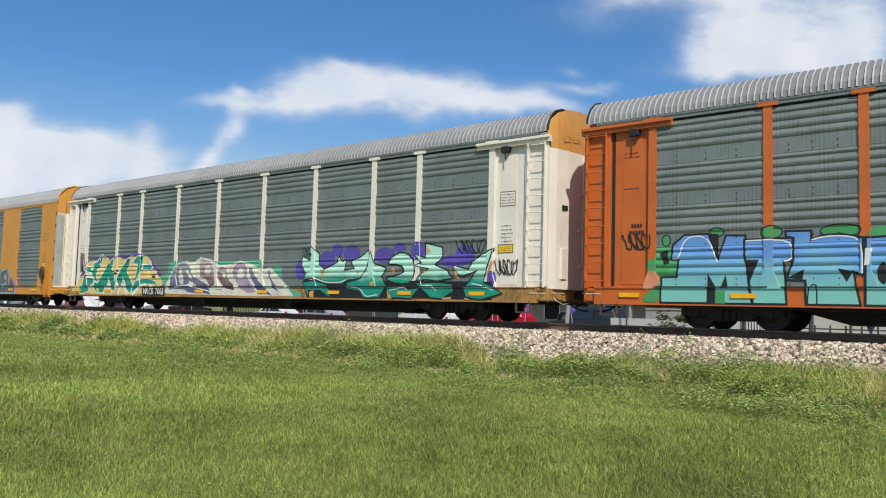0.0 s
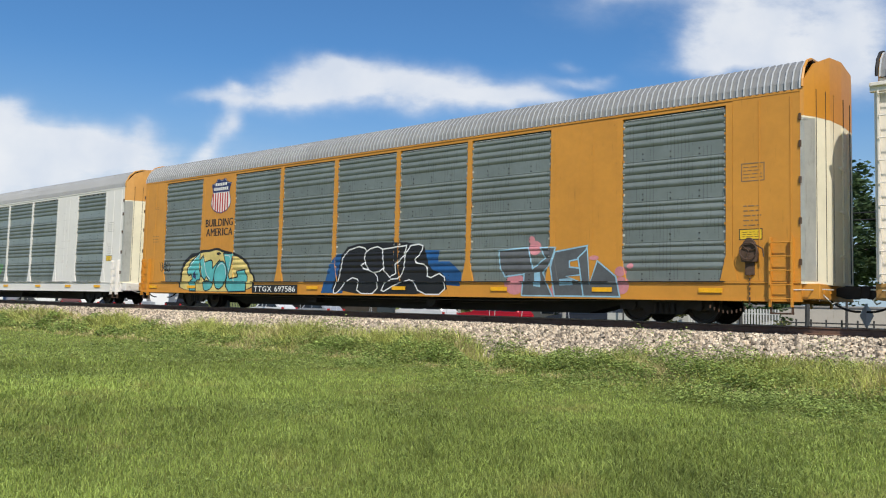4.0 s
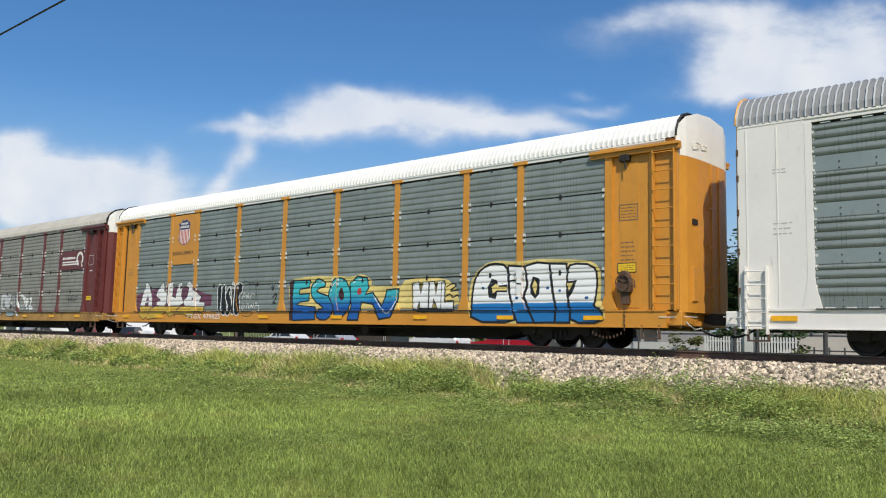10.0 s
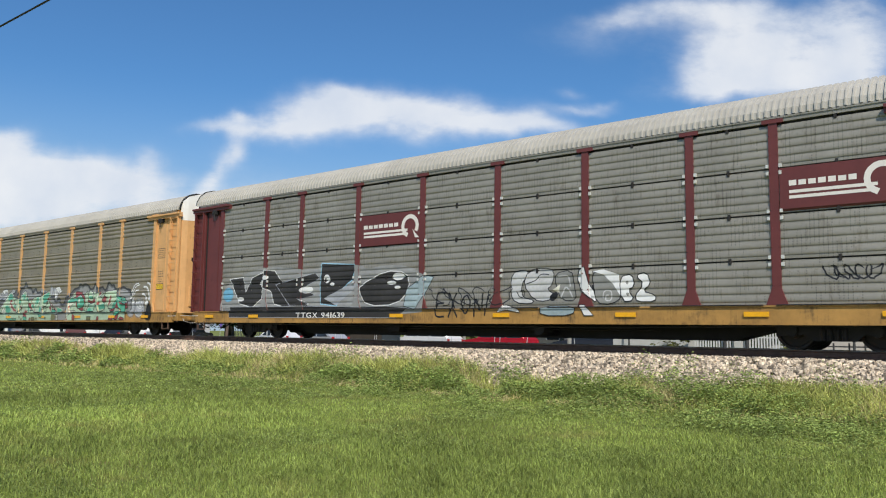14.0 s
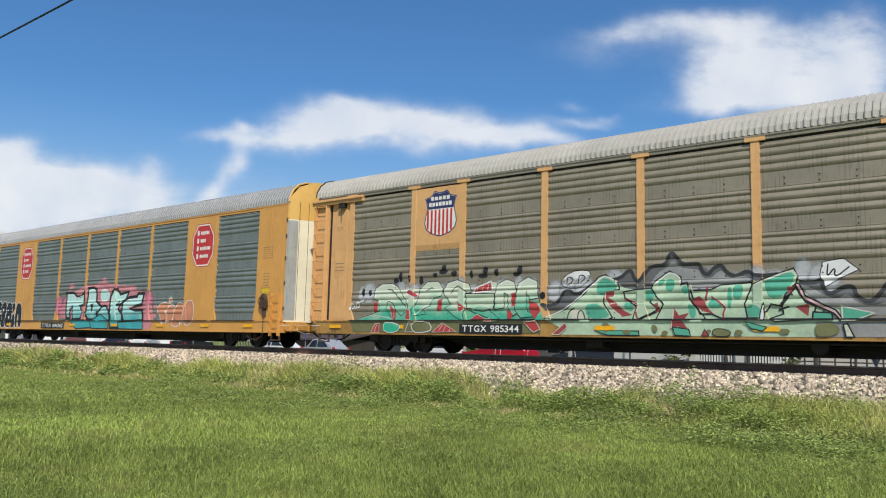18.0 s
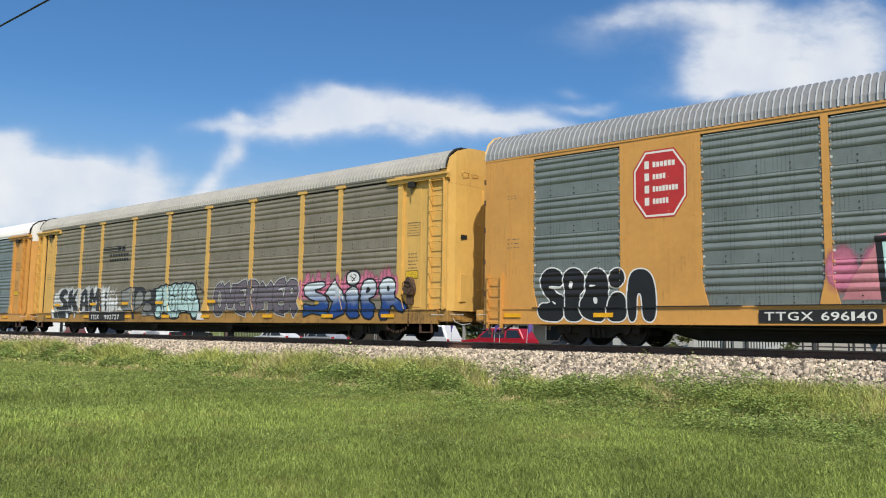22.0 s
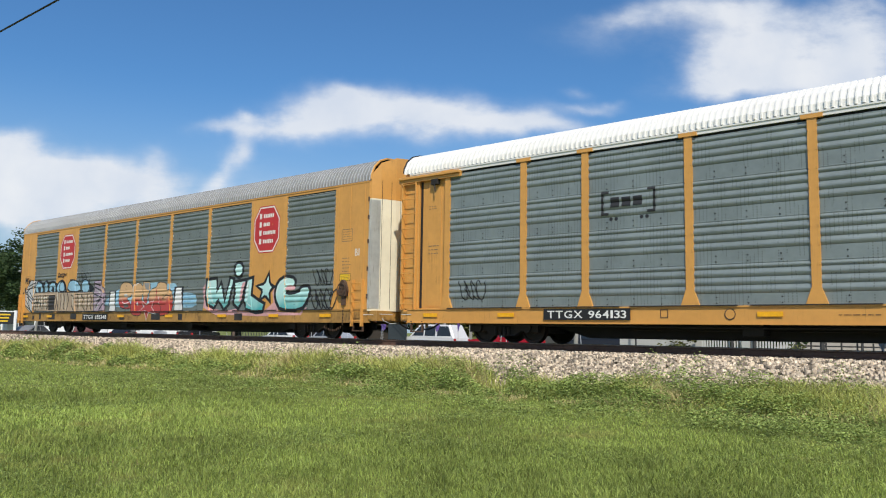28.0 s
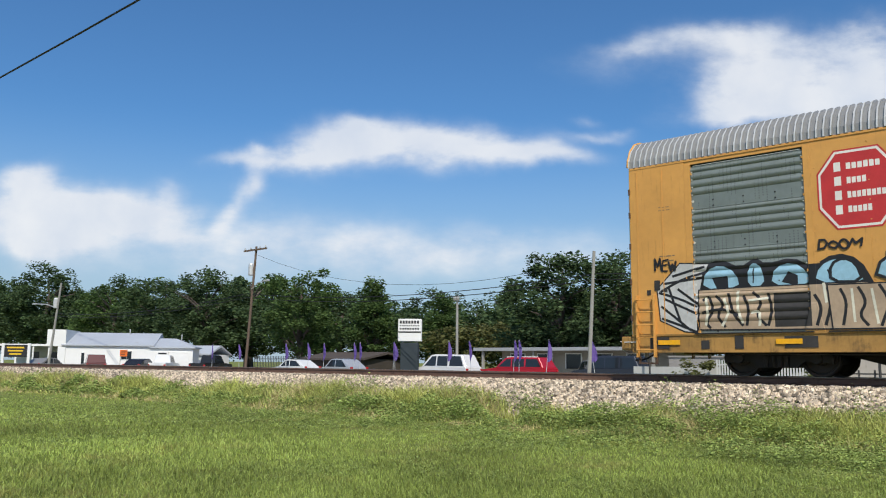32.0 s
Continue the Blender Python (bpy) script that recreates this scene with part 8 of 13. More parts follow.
    g.dot(BK, -9.74, 2.22, 0.12, 0.08)
    g.dot(BK, -9.16, 2.26, 0.07, 0.13)
    g.dot(BK, -8.69, 2.20, 0.08, 0.13)
    g.dot(BK, -7.78, 2.55, 0.09, 0.08)
    g.dot(BK, -7.81, 2.43, 0.17, 0.08)
    g.dot(BK, -7.39, 2.36, 0.12, 0.08)
    g.dot(BK, -8.12, 2.34, 0.09, 0.07)
    g.dot(BK, -6.74, 2.31, 0.06, 0.12)
    g.dot(BK, -6.23, 2.40, 0.09, 0.11)
    g.dot(BK, -6.33, 2.25, 0.17, 0.06)
    g.dot(BK, -5.84, 2.33, 0.08, 0.11)
    g.dot(BK, -5.04, 2.37, 0.09, 0.12)
    g.dot(BK, -5.16, 2.25, 0.12, 0.06)
    g.dot(BK, -4.27, 1.64, 0.09, 0.10)
    g.blot(JADE_PALE, [(-10.82, 1.13), (-10.57, 1.49), (-10.16, 1.91), (-9.06, 1.95), (-6.82, 1.72), (-6.11, 2.09), (-4.50, 1.78), (-4.23, 0.99), (-10.81, 0.99)], 0)
    g.blot(OLIVE_P, [(-11.72, 0.99), (-4.32, 0.98), (-4.32, 0.63), (-11.55, 0.60)], 0)
    g.letter(JADE_PALE, BK, 0.022, [(-10.67, 1.68), (-10.64, 1.99), (-10.34, 2.13), (-9.87, 2.14), (-9.63, 2.01), (-9.29, 1.60), (-9.18, 1.30), (-9.50, 1.12), (-9.68, 1.27), (-9.84, 1.53), (-10.04, 1.58), (-10.13, 1.37), (-10.01, 1.17), (-9.77, 1.00), (-11.49, 0.99), (-10.73, 1.19), (-10.40, 1.28), (-10.49, 1.61)], 0)
    g.blot(RED_P, [(-9.99, 1.46), (-9.70, 1.29), (-9.72, 1.00), (-9.89, 1.03)], 0)
    g.blot(RED_P, [(-10.68, 1.20), (-10.66, 1.51), (-10.49, 1.58), (-10.49, 1.27)], 0)
    g.dash(WHITE_P, 0.025, [(-10.62, 1.71), (-10.58, 1.95), (-10.30, 2.09), (-9.89, 2.10), (-9.66, 1.97)])
    g.dash(BK, 0.03, [(-10.09, 1.94), (-9.88, 1.96), (-9.29, 1.40)])
    g.letter(RED_P, WHITE_P, 0.03, [(-9.29, 1.82), (-9.16, 1.96), (-8.71, 1.70), (-8.94, 1.68)], 0)
    g.letter(JADE_PALE, BK, 0.022, [(-8.75, 1.73), (-8.70, 1.94), (-8.43, 2.14), (-8.00, 2.15), (-7.78, 1.91), (-7.85, 1.70), (-8.17, 1.63), (-8.30, 1.41), (-8.60, 1.30), (-8.44, 1.17), (-8.96, 1.11), (-9.03, 1.30), (-8.83, 1.52)], 0)
    g.blot(RED_P, [(-7.98, 1.57), (-7.81, 1.63), (-7.83, 1.27), (-8.02, 1.25)], 0)
    g.dash(WHITE_P, 0.025, [(-8.95, 1.13), (-8.32, 1.47), (-8.17, 1.66)])
    g.dash(BK, 0.03, [(-8.43, 1.86), (-8.25, 1.97), (-8.18, 1.93)])
    g.letter(RED_P, DULL_CREAM, 0.025, [(-9.28, 1.30), (-9.10, 1.34), (-9.05, 1.00), (-9.27, 1.00)], 0)
    g.letter(JADE_PALE, BK, 0.022, [(-7.79, 1.80), (-7.65, 2.08), (-7.27, 2.17), (-6.83, 2.03), (-6.70, 1.80), (-6.95, 1.75), (-6.65, 1.55), (-6.09, 1.27), (-5.72, 1.02), (-5.96, 1.00), (-6.51, 1.16), (-6.94, 1.32), (-7.00, 1.11), (-6.91, 0.94), (-7.39, 1.11), (-7.71, 1.34), (-7.47, 1.46)], 0)
    g.blot(RED_P, [(-7.25, 1.55), (-6.91, 1.33), (-7.14, 1.22)], 0)
    g.dash(WHITE_P, 0.025, [(-7.73, 1.83), (-7.60, 2.05), (-7.27, 2.13), (-6.88, 2.02)])
    g.dash(BK, 0.03, [(-7.49, 1.76), (-7.27, 2.02), (-7.04, 1.90), (-6.52, 1.49)])
    g.letter(JADE, BK, 0.03, [(-6.93, 1.75), (-5.88, 1.74), (-5.91, 1.32), (-6.30, 1.23), (-6.88, 1.33)], 0)
    g.dash(DULL_CREAM, 0.03, [(-6.66, 1.27), (-6.45, 1.48), (-5.92, 1.29)])
    g.dash(DULL_CREAM, 0.03, [(-6.88, 1.46), (-6.45, 1.52), (-5.91, 1.64)])
    g.letter(RED_P, WHITE_P, 0.035, [(-6.64, 1.77), (-6.53, 1.92), (-6.03, 2.08), (-5.95, 1.81)], 0)
    g.dash(DULL_CREAM, 0.02, [(-6.50, 1.83), (-6.48, 1.92)])
    g.dash(DULL_CREAM, 0.02, [(-6.32, 1.82), (-6.28, 1.98)])
    g.dash(DULL_CREAM, 0.02, [(-6.13, 1.83), (-6.10, 2.02)])
    g.letter(JADE_PALE, BK, 0.022, [(-5.87, 1.71), (-5.80, 2.00), (-5.49, 2.13), (-5.22, 2.04), (-5.14, 1.79), (-5.21, 1.48), (-5.06, 1.20), (-5.27, 1.09), (-5.41, 1.32), (-5.43, 1.69), (-5.55, 1.74), (-5.54, 1.32), (-5.88, 1.27)], 0)
    g.blot(RED_P, [(-5.45, 1.27), (-5.26, 1.16), (-5.32, 0.99), (-5.45, 1.04)], 0)
    g.dash(WHITE_P, 0.025, [(-5.81, 1.78), (-5.75, 1.96), (-5.48, 2.08), (-5.25, 2.00)])
    g.letter(JADE_PALE, BK, 0.022, [(-5.14, 1.71), (-5.09, 2.01), (-4.76, 2.16), (-4.46, 2.04), (-4.42, 1.57), (-4.69, 1.54), (-4.81, 1.79), (-4.77, 1.22), (-4.47, 1.09), (-5.00, 1.04), (-5.20, 1.26)], 0)
    g.blot(RED_P, [(-4.72, 1.52), (-4.45, 1.42), (-4.31, 1.24), (-4.55, 1.01), (-4.68, 1.19)], 0)
    g.blot(RED_P, [(-5.30, 1.72), (-5.16, 1.74), (-5.17, 1.37), (-5.30, 1.36)], 0)
    g.dash(WHITE_P, 0.025, [(-5.08, 1.77), (-5.03, 1.97), (-4.76, 2.11), (-4.50, 2.02)])
    g.letter(RED_P, DULL_CREAM, 0.02, [(-8.15, 0.62), (-7.76, 0.90), (-7.22, 0.65)], 0)
    g.letter(RED_P, DULL_CREAM, 0.02, [(-6.78, 0.99), (-6.50, 1.15), (-6.17, 1.00)], 0)
    g.letter(OLIVE_P, DULL_CREAM, 0.02, [(-9.25, 0.62), (-9.10, 0.95), (-8.84, 0.63)], 0)
    g.letter(JADE, DULL_CREAM, 0.025, [(-11.44, 0.99), (-10.73, 1.15), (-10.03, 1.07), (-9.80, 0.99)], 0)
    g.dash(ROSE_P, 0.03, [(-9.94, 1.39), (-9.84, 1.03)])
    g.dash(ROSE_P, 0.03, [(-9.78, 1.30), (-9.77, 1.03)])
    g.letter(RED_P, DULL_CREAM, 0.02, [(-10.72, 0.60), (-10.54, 0.87), (-10.35, 0.89), (-10.36, 0.60)], 0)
    g.dash(ROSE_P, 0.03, [(-10.57, 0.62), (-10.46, 0.84)])
    g.letter(RED_P, DULL_CREAM, 0.02, [(-6.22, 0.95), (-6.07, 1.05), (-5.94, 0.94)], 0)
    g.letter(OLIVE_P, WHITE_P, 0.025, [(-9.02, 0.93), (-8.30, 0.95), (-8.13, 0.71), (-8.44, 0.61), (-8.92, 0.61)], 1)
    g.letter(JADE, WHITE_P, 0.02, [(-10.19, 0.89), (-9.85, 0.93), (-9.42, 0.82), (-9.58, 0.61), (-10.12, 0.60)], 1)
    g.letter(RED_P, DULL_CREAM, 0.02, [(-4.87, 0.93), (-4.48, 0.96), (-4.32, 0.74), (-4.54, 0.65)], 0)
    g.dash(ROSE_P, 0.03, [(-7.90, 0.65), (-7.74, 0.84)])
    g.dash(ROSE_P, 0.03, [(-7.70, 0.65), (-7.62, 0.80)])
    g.dash(ROSE_P, 0.03, [(-7.49, 0.65), (-7.45, 0.72)])
    g.dash(BK, 0.03, [(-11.62, 0.98), (-9.35, 0.98)])
    g.dash(BK, 0.03, [(-8.70, 0.98), (-7.38, 0.98)])
    g.dash(BK, 0.03, [(-6.76, 0.99), (-4.55, 1.00)])
    g.dash(WHITE_P, 0.04, [(-11.72, 1.32), (-11.66, 1.56), (-11.50, 1.44), (-11.61, 1.34)])
    g.dash(WHITE_P, 0.04, [(-11.46, 1.34), (-11.40, 1.63), (-11.27, 1.44), (-11.37, 1.38)])
    g.dash(WHITE_P, 0.04, [(-11.29, 1.55), (-11.04, 1.70)])
    g.done()
    g = Mural(6, "large jade green and cream wildstyle graffiti with maroon shadows")
    g.mist(GREY_MIST, puffs(-4.12, 3.58, 1.4, 2.4, 87, 0.36))
    g.blot(SMOKE_G, [(-4.36, 1.41), (-4.11, 1.36), (-3.80, 1.43), (-3.62, 1.76), (-3.41, 1.75), (-3.32, 1.65), (-3.08, 1.69), (-2.68, 1.98), (-2.00, 2.01), (-1.78, 2.22), (-1.67, 2.20), (-1.62, 2.00), (-1.46, 1.90), (-1.25, 2.23), (-1.04, 2.31), (-0.78, 2.30), (-0.67, 2.58), (-0.57, 2.60), (-0.42, 2.38), (-0.32, 2.31), (-0.12, 2.30), (0.07, 2.31), (0.91, 1.69), (-0.03, 1.74), (-1.25, 1.70), (-2.00, 1.77), (-2.68, 1.88), (-3.08, 1.44), (-4.11, 1.17)], 1)
    g.blot(SMOKE_G, [(0.07, 1.74), (0.07, 2.31), (0.12, 2.13), (0.26, 2.01), (0.41, 2.20), (0.60, 2.26), (0.69, 2.08), (0.92, 1.96), (1.19, 2.11), (1.37, 1.95), (2.06, 2.01), (2.27, 1.79), (2.64, 1.78), (2.76, 1.86), (2.79, 1.60), (2.95, 1.52), (3.19, 1.68), (3.38, 1.69), (3.42, 1.47), (3.64, 1.34), (3.83, 1.44), (4.06, 1.81), (4.17, 1.77), (4.31, 1.63), (4.15, 1.18), (3.26, 1.19), (2.63, 1.48), (2.22, 1.66)], 1)
    g.dash(SMOKE, 0.09, [(-4.36, 1.41), (-4.11, 1.36), (-3.80, 1.43), (-3.62, 1.76), (-3.41, 1.75), (-3.32, 1.65), (-3.08, 1.69), (-2.68, 1.98), (-2.00, 2.01), (-1.78, 2.22), (-1.67, 2.20), (-1.62, 2.00), (-1.46, 1.90), (-1.25, 2.23), (-1.04, 2.31), (-0.78, 2.30), (-0.67, 2.58), (-0.57, 2.60), (-0.42, 2.38), (-0.32, 2.31), (-0.12, 2.30), (0.07, 2.31), (0.12, 2.13)])
    g.dash(SMOKE, 0.09, [(0.12, 2.13), (0.26, 2.01), (0.41, 2.20), (0.60, 2.26), (0.69, 2.08), (0.92, 1.96), (1.19, 2.11), (1.37, 1.95), (2.06, 2.01), (2.27, 1.79), (2.64, 1.78), (2.76, 1.86), (2.79, 1.60), (2.95, 1.52), (3.19, 1.68), (3.38, 1.69), (3.42, 1.47), (3.64, 1.34), (3.83, 1.44), (4.06, 1.81), (4.17, 1.77), (4.31, 1.63)])
    g.blot(HAZE_P, [(-1.19, 1.84), (-0.98, 2.14), (-0.73, 2.25), (-0.57, 2.43), (-0.42, 2.24), (-0.08, 2.18), (0.05, 2.17), (0.14, 1.96), (0.36, 1.96), (0.50, 2.11), (0.64, 2.11), (0.73, 1.92), (1.14, 2.00), (1.32, 1.84), (0.68, 1.77), (-0.13, 1.74), (-0.32, 1.86), (-0.62, 2.13), (-0.98, 1.93)], 1)
    g.blot(HAZE_P, [(2.27, 1.77), (2.55, 1.67), (2.79, 1.52), (3.03, 1.41), (3.27, 1.55), (3.41, 1.35), (3.71, 1.26), (4.09, 1.38), (4.07, 1.02), (3.18, 1.19), (2.63, 1.38)], 1)
    g.blot(MINT_CREAM, [(-4.23, 1.02), (-3.56, 1.27), (-2.97, 1.69), (-2.62, 2.08), (-2.42, 2.14), (-2.06, 1.92), (-1.89, 1.79), (-1.57, 1.73), (-1.14, 1.77), (-1.04, 1.93), (-0.68, 2.16), (-0.40, 2.01), (-0.40, 1.82), (-0.23, 1.88), (-0.13, 1.67), (0.35, 1.66), (0.59, 1.79), (1.28, 1.82), (1.54, 1.90), (2.19, 2.11), (2.27, 1.91), (2.35, 1.62), (2.63, 1.40), (3.10, 1.19), (3.75, 1.12), (3.55, 0.98), (2.62, 0.90), (2.61, 0.61), (-3.97, 0.60), (-3.73, 0.79)], 0)
    g.blot(HAZE_P, [(2.62, 0.94), (4.14, 0.96), (4.13, 0.63), (2.61, 0.61)], 0)
    g.letter(MINT_CREAM, BK, 0.035, [(-4.23, 1.02), (-3.56, 1.27), (-2.97, 1.69), (-2.62, 2.08), (-2.42, 2.14), (-2.05, 1.92), (-2.00, 1.74), (-2.39, 1.74), (-2.46, 1.43), (-2.21, 1.04), (-2.33, 1.00)], 0)
    g.blot(JADE_S, [(-2.59, 1.99), (-2.42, 2.07), (-2.07, 1.88), (-2.11, 1.73), (-2.50, 1.57), (-2.68, 1.74)], 1)
    g.blot(JADE_S, [(-2.99, 1.37), (-2.67, 1.41), (-2.45, 1.29), (-2.26, 1.07), (-2.67, 1.00), (-2.96, 1.07)], 1)
    g.dash(WHITE_P, 0.03, [(-4.16, 1.06), (-3.50, 1.30), (-2.67, 1.97), (-2.42, 2.13), (-2.07, 1.94)])
    g.blot(MAROON_S, [(-2.42, 1.69), (-2.13, 1.73), (-2.18, 1.57), (-2.32, 1.57), (-2.04, 1.37), (-1.89, 1.22), (-1.66, 1.11), (-1.94, 1.06), (-2.21, 1.24), (-2.44, 1.52)], 0)
    g.dash(DULL_CREAM, 0.03, [(-2.39, 1.68), (-2.42, 1.52), (-2.20, 1.24), (-1.97, 1.08)])
    g.dash(DULL_CREAM, 0.02, [(-2.28, 1.38), (-2.05, 1.43), (-2.04, 1.33)])
    g.blot(DULL_CREAM, [(-3.47, 1.20), (-3.32, 1.27), (-3.07, 1.24), (-3.02, 1.00), (-3.40, 1.00)], 0)
    g.dash(BK, 0.03, [(-3.54, 1.00), (-3.47, 1.22), (-3.30, 1.29)])
    g.dash(BK, 0.03, [(-3.22, 1.01), (-3.19, 1.21), (-3.07, 1.24), (-2.99, 1.00)])
    g.letter(MINT_CREAM, BK, 0.035, [(-1.89, 1.68), (-1.57, 1.73), (-0.97, 1.76), (-1.19, 1.42), (-0.92, 1.22), (-1.46, 0.98), (-1.62, 1.00), (-1.54, 1.32), (-1.84, 1.51)], 0)
    g.blot(JADE_S, [(-1.33, 1.71), (-1.03, 1.73), (-1.09, 1.45), (-1.27, 1.46)], 1)
    g.blot(JADE_S, [(-1.88, 1.43), (-1.63, 1.39), (-1.63, 1.19), (-1.83, 1.23)], 1)
    g.dash(MAROON_S, 0.05, [(-1.82, 1.52), (-1.46, 1.37), (-1.56, 1.18), (-1.49, 1.00)])
    g.dash(DULL_CREAM, 0.03, [(-1.77, 1.53), (-1.44, 1.38), (-1.53, 1.18)])
    g.letter(MINT_CREAM, BK, 0.035, [(-1.14, 1.77), (-1.04, 1.93), (-0.68, 2.16), (-0.39, 2.01), (-0.39, 1.82), (-0.23, 1.87), (-0.17, 1.49), (0.12, 1.12), (0.20, 1.00), (-1.04, 1.00), (-0.83, 1.36), (-1.02, 1.56)], 0)
    g.blot(JADE_S, [(-0.75, 1.99), (-0.52, 1.94), (-0.58, 1.64), (-0.78, 1.68)], 1)
    g.blot(JADE_S, [(-0.35, 1.80), (-0.19, 1.76), (-0.21, 1.58), (-0.38, 1.63)], 1)
    g.blot(JADE_S, [(-0.98, 1.88), (-0.83, 2.00), (-0.78, 1.88), (-0.91, 1.80)], 1)
    g.blot(JADE_S, [(-0.23, 1.40), (-0.03, 1.26), (-0.04, 1.03), (-0.18, 1.03)], 1)
    g.blot(MAROON_S, [(-0.58, 1.29), (-0.45, 1.09), (-0.20, 1.15), (-0.35, 0.95), (-0.17, 0.72), (-0.45, 0.84), (-0.66, 0.75), (-0.63, 1.01)], 0)
    g.dash(DULL_CREAM, 0.03, [(-0.58, 1.26), (-0.61, 0.99), (-0.63, 0.78)])
    g.blot(MAROON_S, [(-1.06, 1.37), (-0.98, 1.41), (-0.93, 1.22), (-1.02, 1.15)], 0)
    g.dash(WHITE_P, 0.03, [(-1.10, 1.82), (-0.99, 1.90), (-0.68, 2.15), (-0.41, 2.01), (-0.40, 1.84)])
    g.dash(BK, 0.03, [(-1.48, 1.00), (-1.04, 1.20), (-0.93, 1.29)])
    g.letter(MINT_CREAM, BK, 0.035, [(-0.15, 1.67), (0.35, 1.68), (0.59, 1.79), (1.28, 1.82), (1.30, 1.64), (1.13, 1.34), (1.23, 1.02), (0.58, 1.02), (0.35, 1.12), (0.07, 1.12)], 0)
    g.blot(JADE_S, [(0.27, 1.39), (0.45, 1.52), (0.60, 1.34), (0.57, 1.25), (0.31, 1.25)], 1)
    g.blot(JADE_S, [(0.86, 1.77), (1.11, 1.79), (1.05, 1.43), (0.86, 1.45)], 1)
    g.blot(JADE_S, [(0.73, 1.72), (0.84, 1.73), (0.81, 1.21), (0.73, 1.26)], 1)
    g.blot(MAROON_S, [(-0.13, 1.45), (0.07, 1.54), (0.20, 1.42), (0.26, 1.26), (0.40, 1.12), (0.12, 1.19)], 0)
    g.dash(BK, 0.03, [(-0.19, 1.49), (0.11, 1.12)])
    g.dash(MAROON_S, 0.05, [(0.27, 1.76), (0.22, 1.42)])
    g.dash(DULL_CREAM, 0.03, [(-0.15, 1.81), (-0.08, 1.63)])
    g.dash(MAROON_S, 0.04, [(0.36, 1.52), (0.69, 1.28), (0.61, 1.12), (0.63, 1.01)])
    g.dash(DULL_CREAM, 0.025, [(0.41, 1.52), (0.73, 1.30), (0.66, 1.12)])
    g.letter(MINT_CREAM, BK, 0.035, [(1.30, 1.77), (1.54, 1.89), (2.19, 2.11), (2.28, 1.91), (2.23, 1.77), (2.01, 1.54), (1.92, 1.28), (1.71, 1.33), (1.48, 1.02), (1.17, 1.02), (1.12, 1.34)], 0)
    g.blot(JADE_S, [(1.56, 1.89), (2.11, 2.05), (2.24, 1.92), (1.98, 1.49), (1.67, 1.45), (1.58, 1.68)], 1)
    g.blot(JADE_S, [(1.16, 1.34), (1.48, 1.29), (1.46, 1.03), (1.17, 1.05)], 1)
    g.blot(MAROON_S, [(2.05, 1.70), (2.21, 1.71), (2.18, 1.53), (2.06, 1.58)], 0)
    g.blot(WHITE_P, [(1.54, 1.37), (1.58, 0.97), (1.43, 0.97)], 0)
    g.dash(BK, 0.025, [(1.54, 1.37), (1.58, 0.97), (1.43, 0.97), (1.54, 1.37)])
    g.dash(DULL_CREAM, 0.035, [(1.32, 1.75), (1.55, 1.86), (2.18, 2.09), (2.26, 1.92)])
    g.letter(MINT_CREAM, BK, 0.035, [(1.93, 1.28), (2.22, 1.69), (2.35, 1.47), (2.43, 1.36), (2.63, 1.27), (2.55, 0.99), (1.79, 0.94), (1.67, 1.01), (1.96, 1.11)], 0)
    g.blot(MAROON_S, [(2.21, 1.27), (2.51, 1.33), (2.47, 1.06), (2.30, 1.19)], 0)
    g.dash(BK, 0.04, [(1.90, 1.30), (2.06, 1.54), (2.18, 1.53)])
    g.dash(BK, 0.04, [(1.86, 1.20), (2.09, 1.27)])
    g.letter(ROSE_P, BK, 0.035, [(2.22, 1.76), (2.30, 1.78), (2.43, 1.50), (2.76, 1.32), (3.02, 1.19), (3.17, 0.98), (3.11, 0.97), (2.98, 1.12), (2.71, 1.25), (2.38, 1.43)], 0)
    g.letter(JADE_S, BK, 0.035, [(2.57, 1.15), (2.94, 1.13), (2.96, 0.99), (2.55, 0.99)], 0)
    g.letter(JADE_S, DULL_CREAM, 0.035, [(3.14, 1.27), (3.75, 1.12), (3.40, 0.98), (3.15, 0.98)], 0)
    g.letter(JADE_S, BK, 0.03, [(-2.67, 0.72), (-1.46, 0.71), (-1.45, 0.60), (-2.33, 0.60)], 0)
    g.blot(OLIVE_P, [(-2.50, 0.89), (-2.27, 0.91), (-2.22, 0.70), (-2.44, 0.65)], 1)
    g.blot(OLIVE_P, [(-1.14, 0.85), (-1.01, 0.87), (-0.95, 0.71), (-1.07, 0.67)], 1)
    g.letter(OLIVE_P, BK, 0.02, [(0.38, 0.76), (0.58, 0.79), (0.82, 0.72), (0.77, 0.60), (0.40, 0.60)], 1)
    g.blot(OLIVE_P, [(2.62, 0.90), (3.01, 0.92), (3.13, 0.74), (2.93, 0.63), (2.61, 0.63)], 1)
    g.letter(MAROON_S, BK, 0.02, [(0.12, 0.61), (0.20, 0.76), (0.30, 0.61)], 0)
    g.letter(MAROON_S, DULL_CREAM, 0.02, [(-3.95, 0.60), (-3.55, 0.91), (-3.49, 0.79), (-3.73, 0.60)], 0)
    g.letter(DULL_CREAM, BK, 0.03, [(3.17, 0.88), (3.25, 0.90), (3.38, 0.62), (3.22, 0.62)], 0)
    g.letter(JADE_S, BK, 0.025, [(-0.58, 0.81), (-0.18, 0.76), (-0.14, 0.60), (-0.53, 0.62)], 0)
    g.letter(JADE_S, BK, 0.025, [(1.13, 0.94), (1.61, 0.82), (1.52, 0.73), (1.26, 0.79)], 0)
    g.dot(OLIVE_P, -1.78, 0.68, 0.11, 0.06)
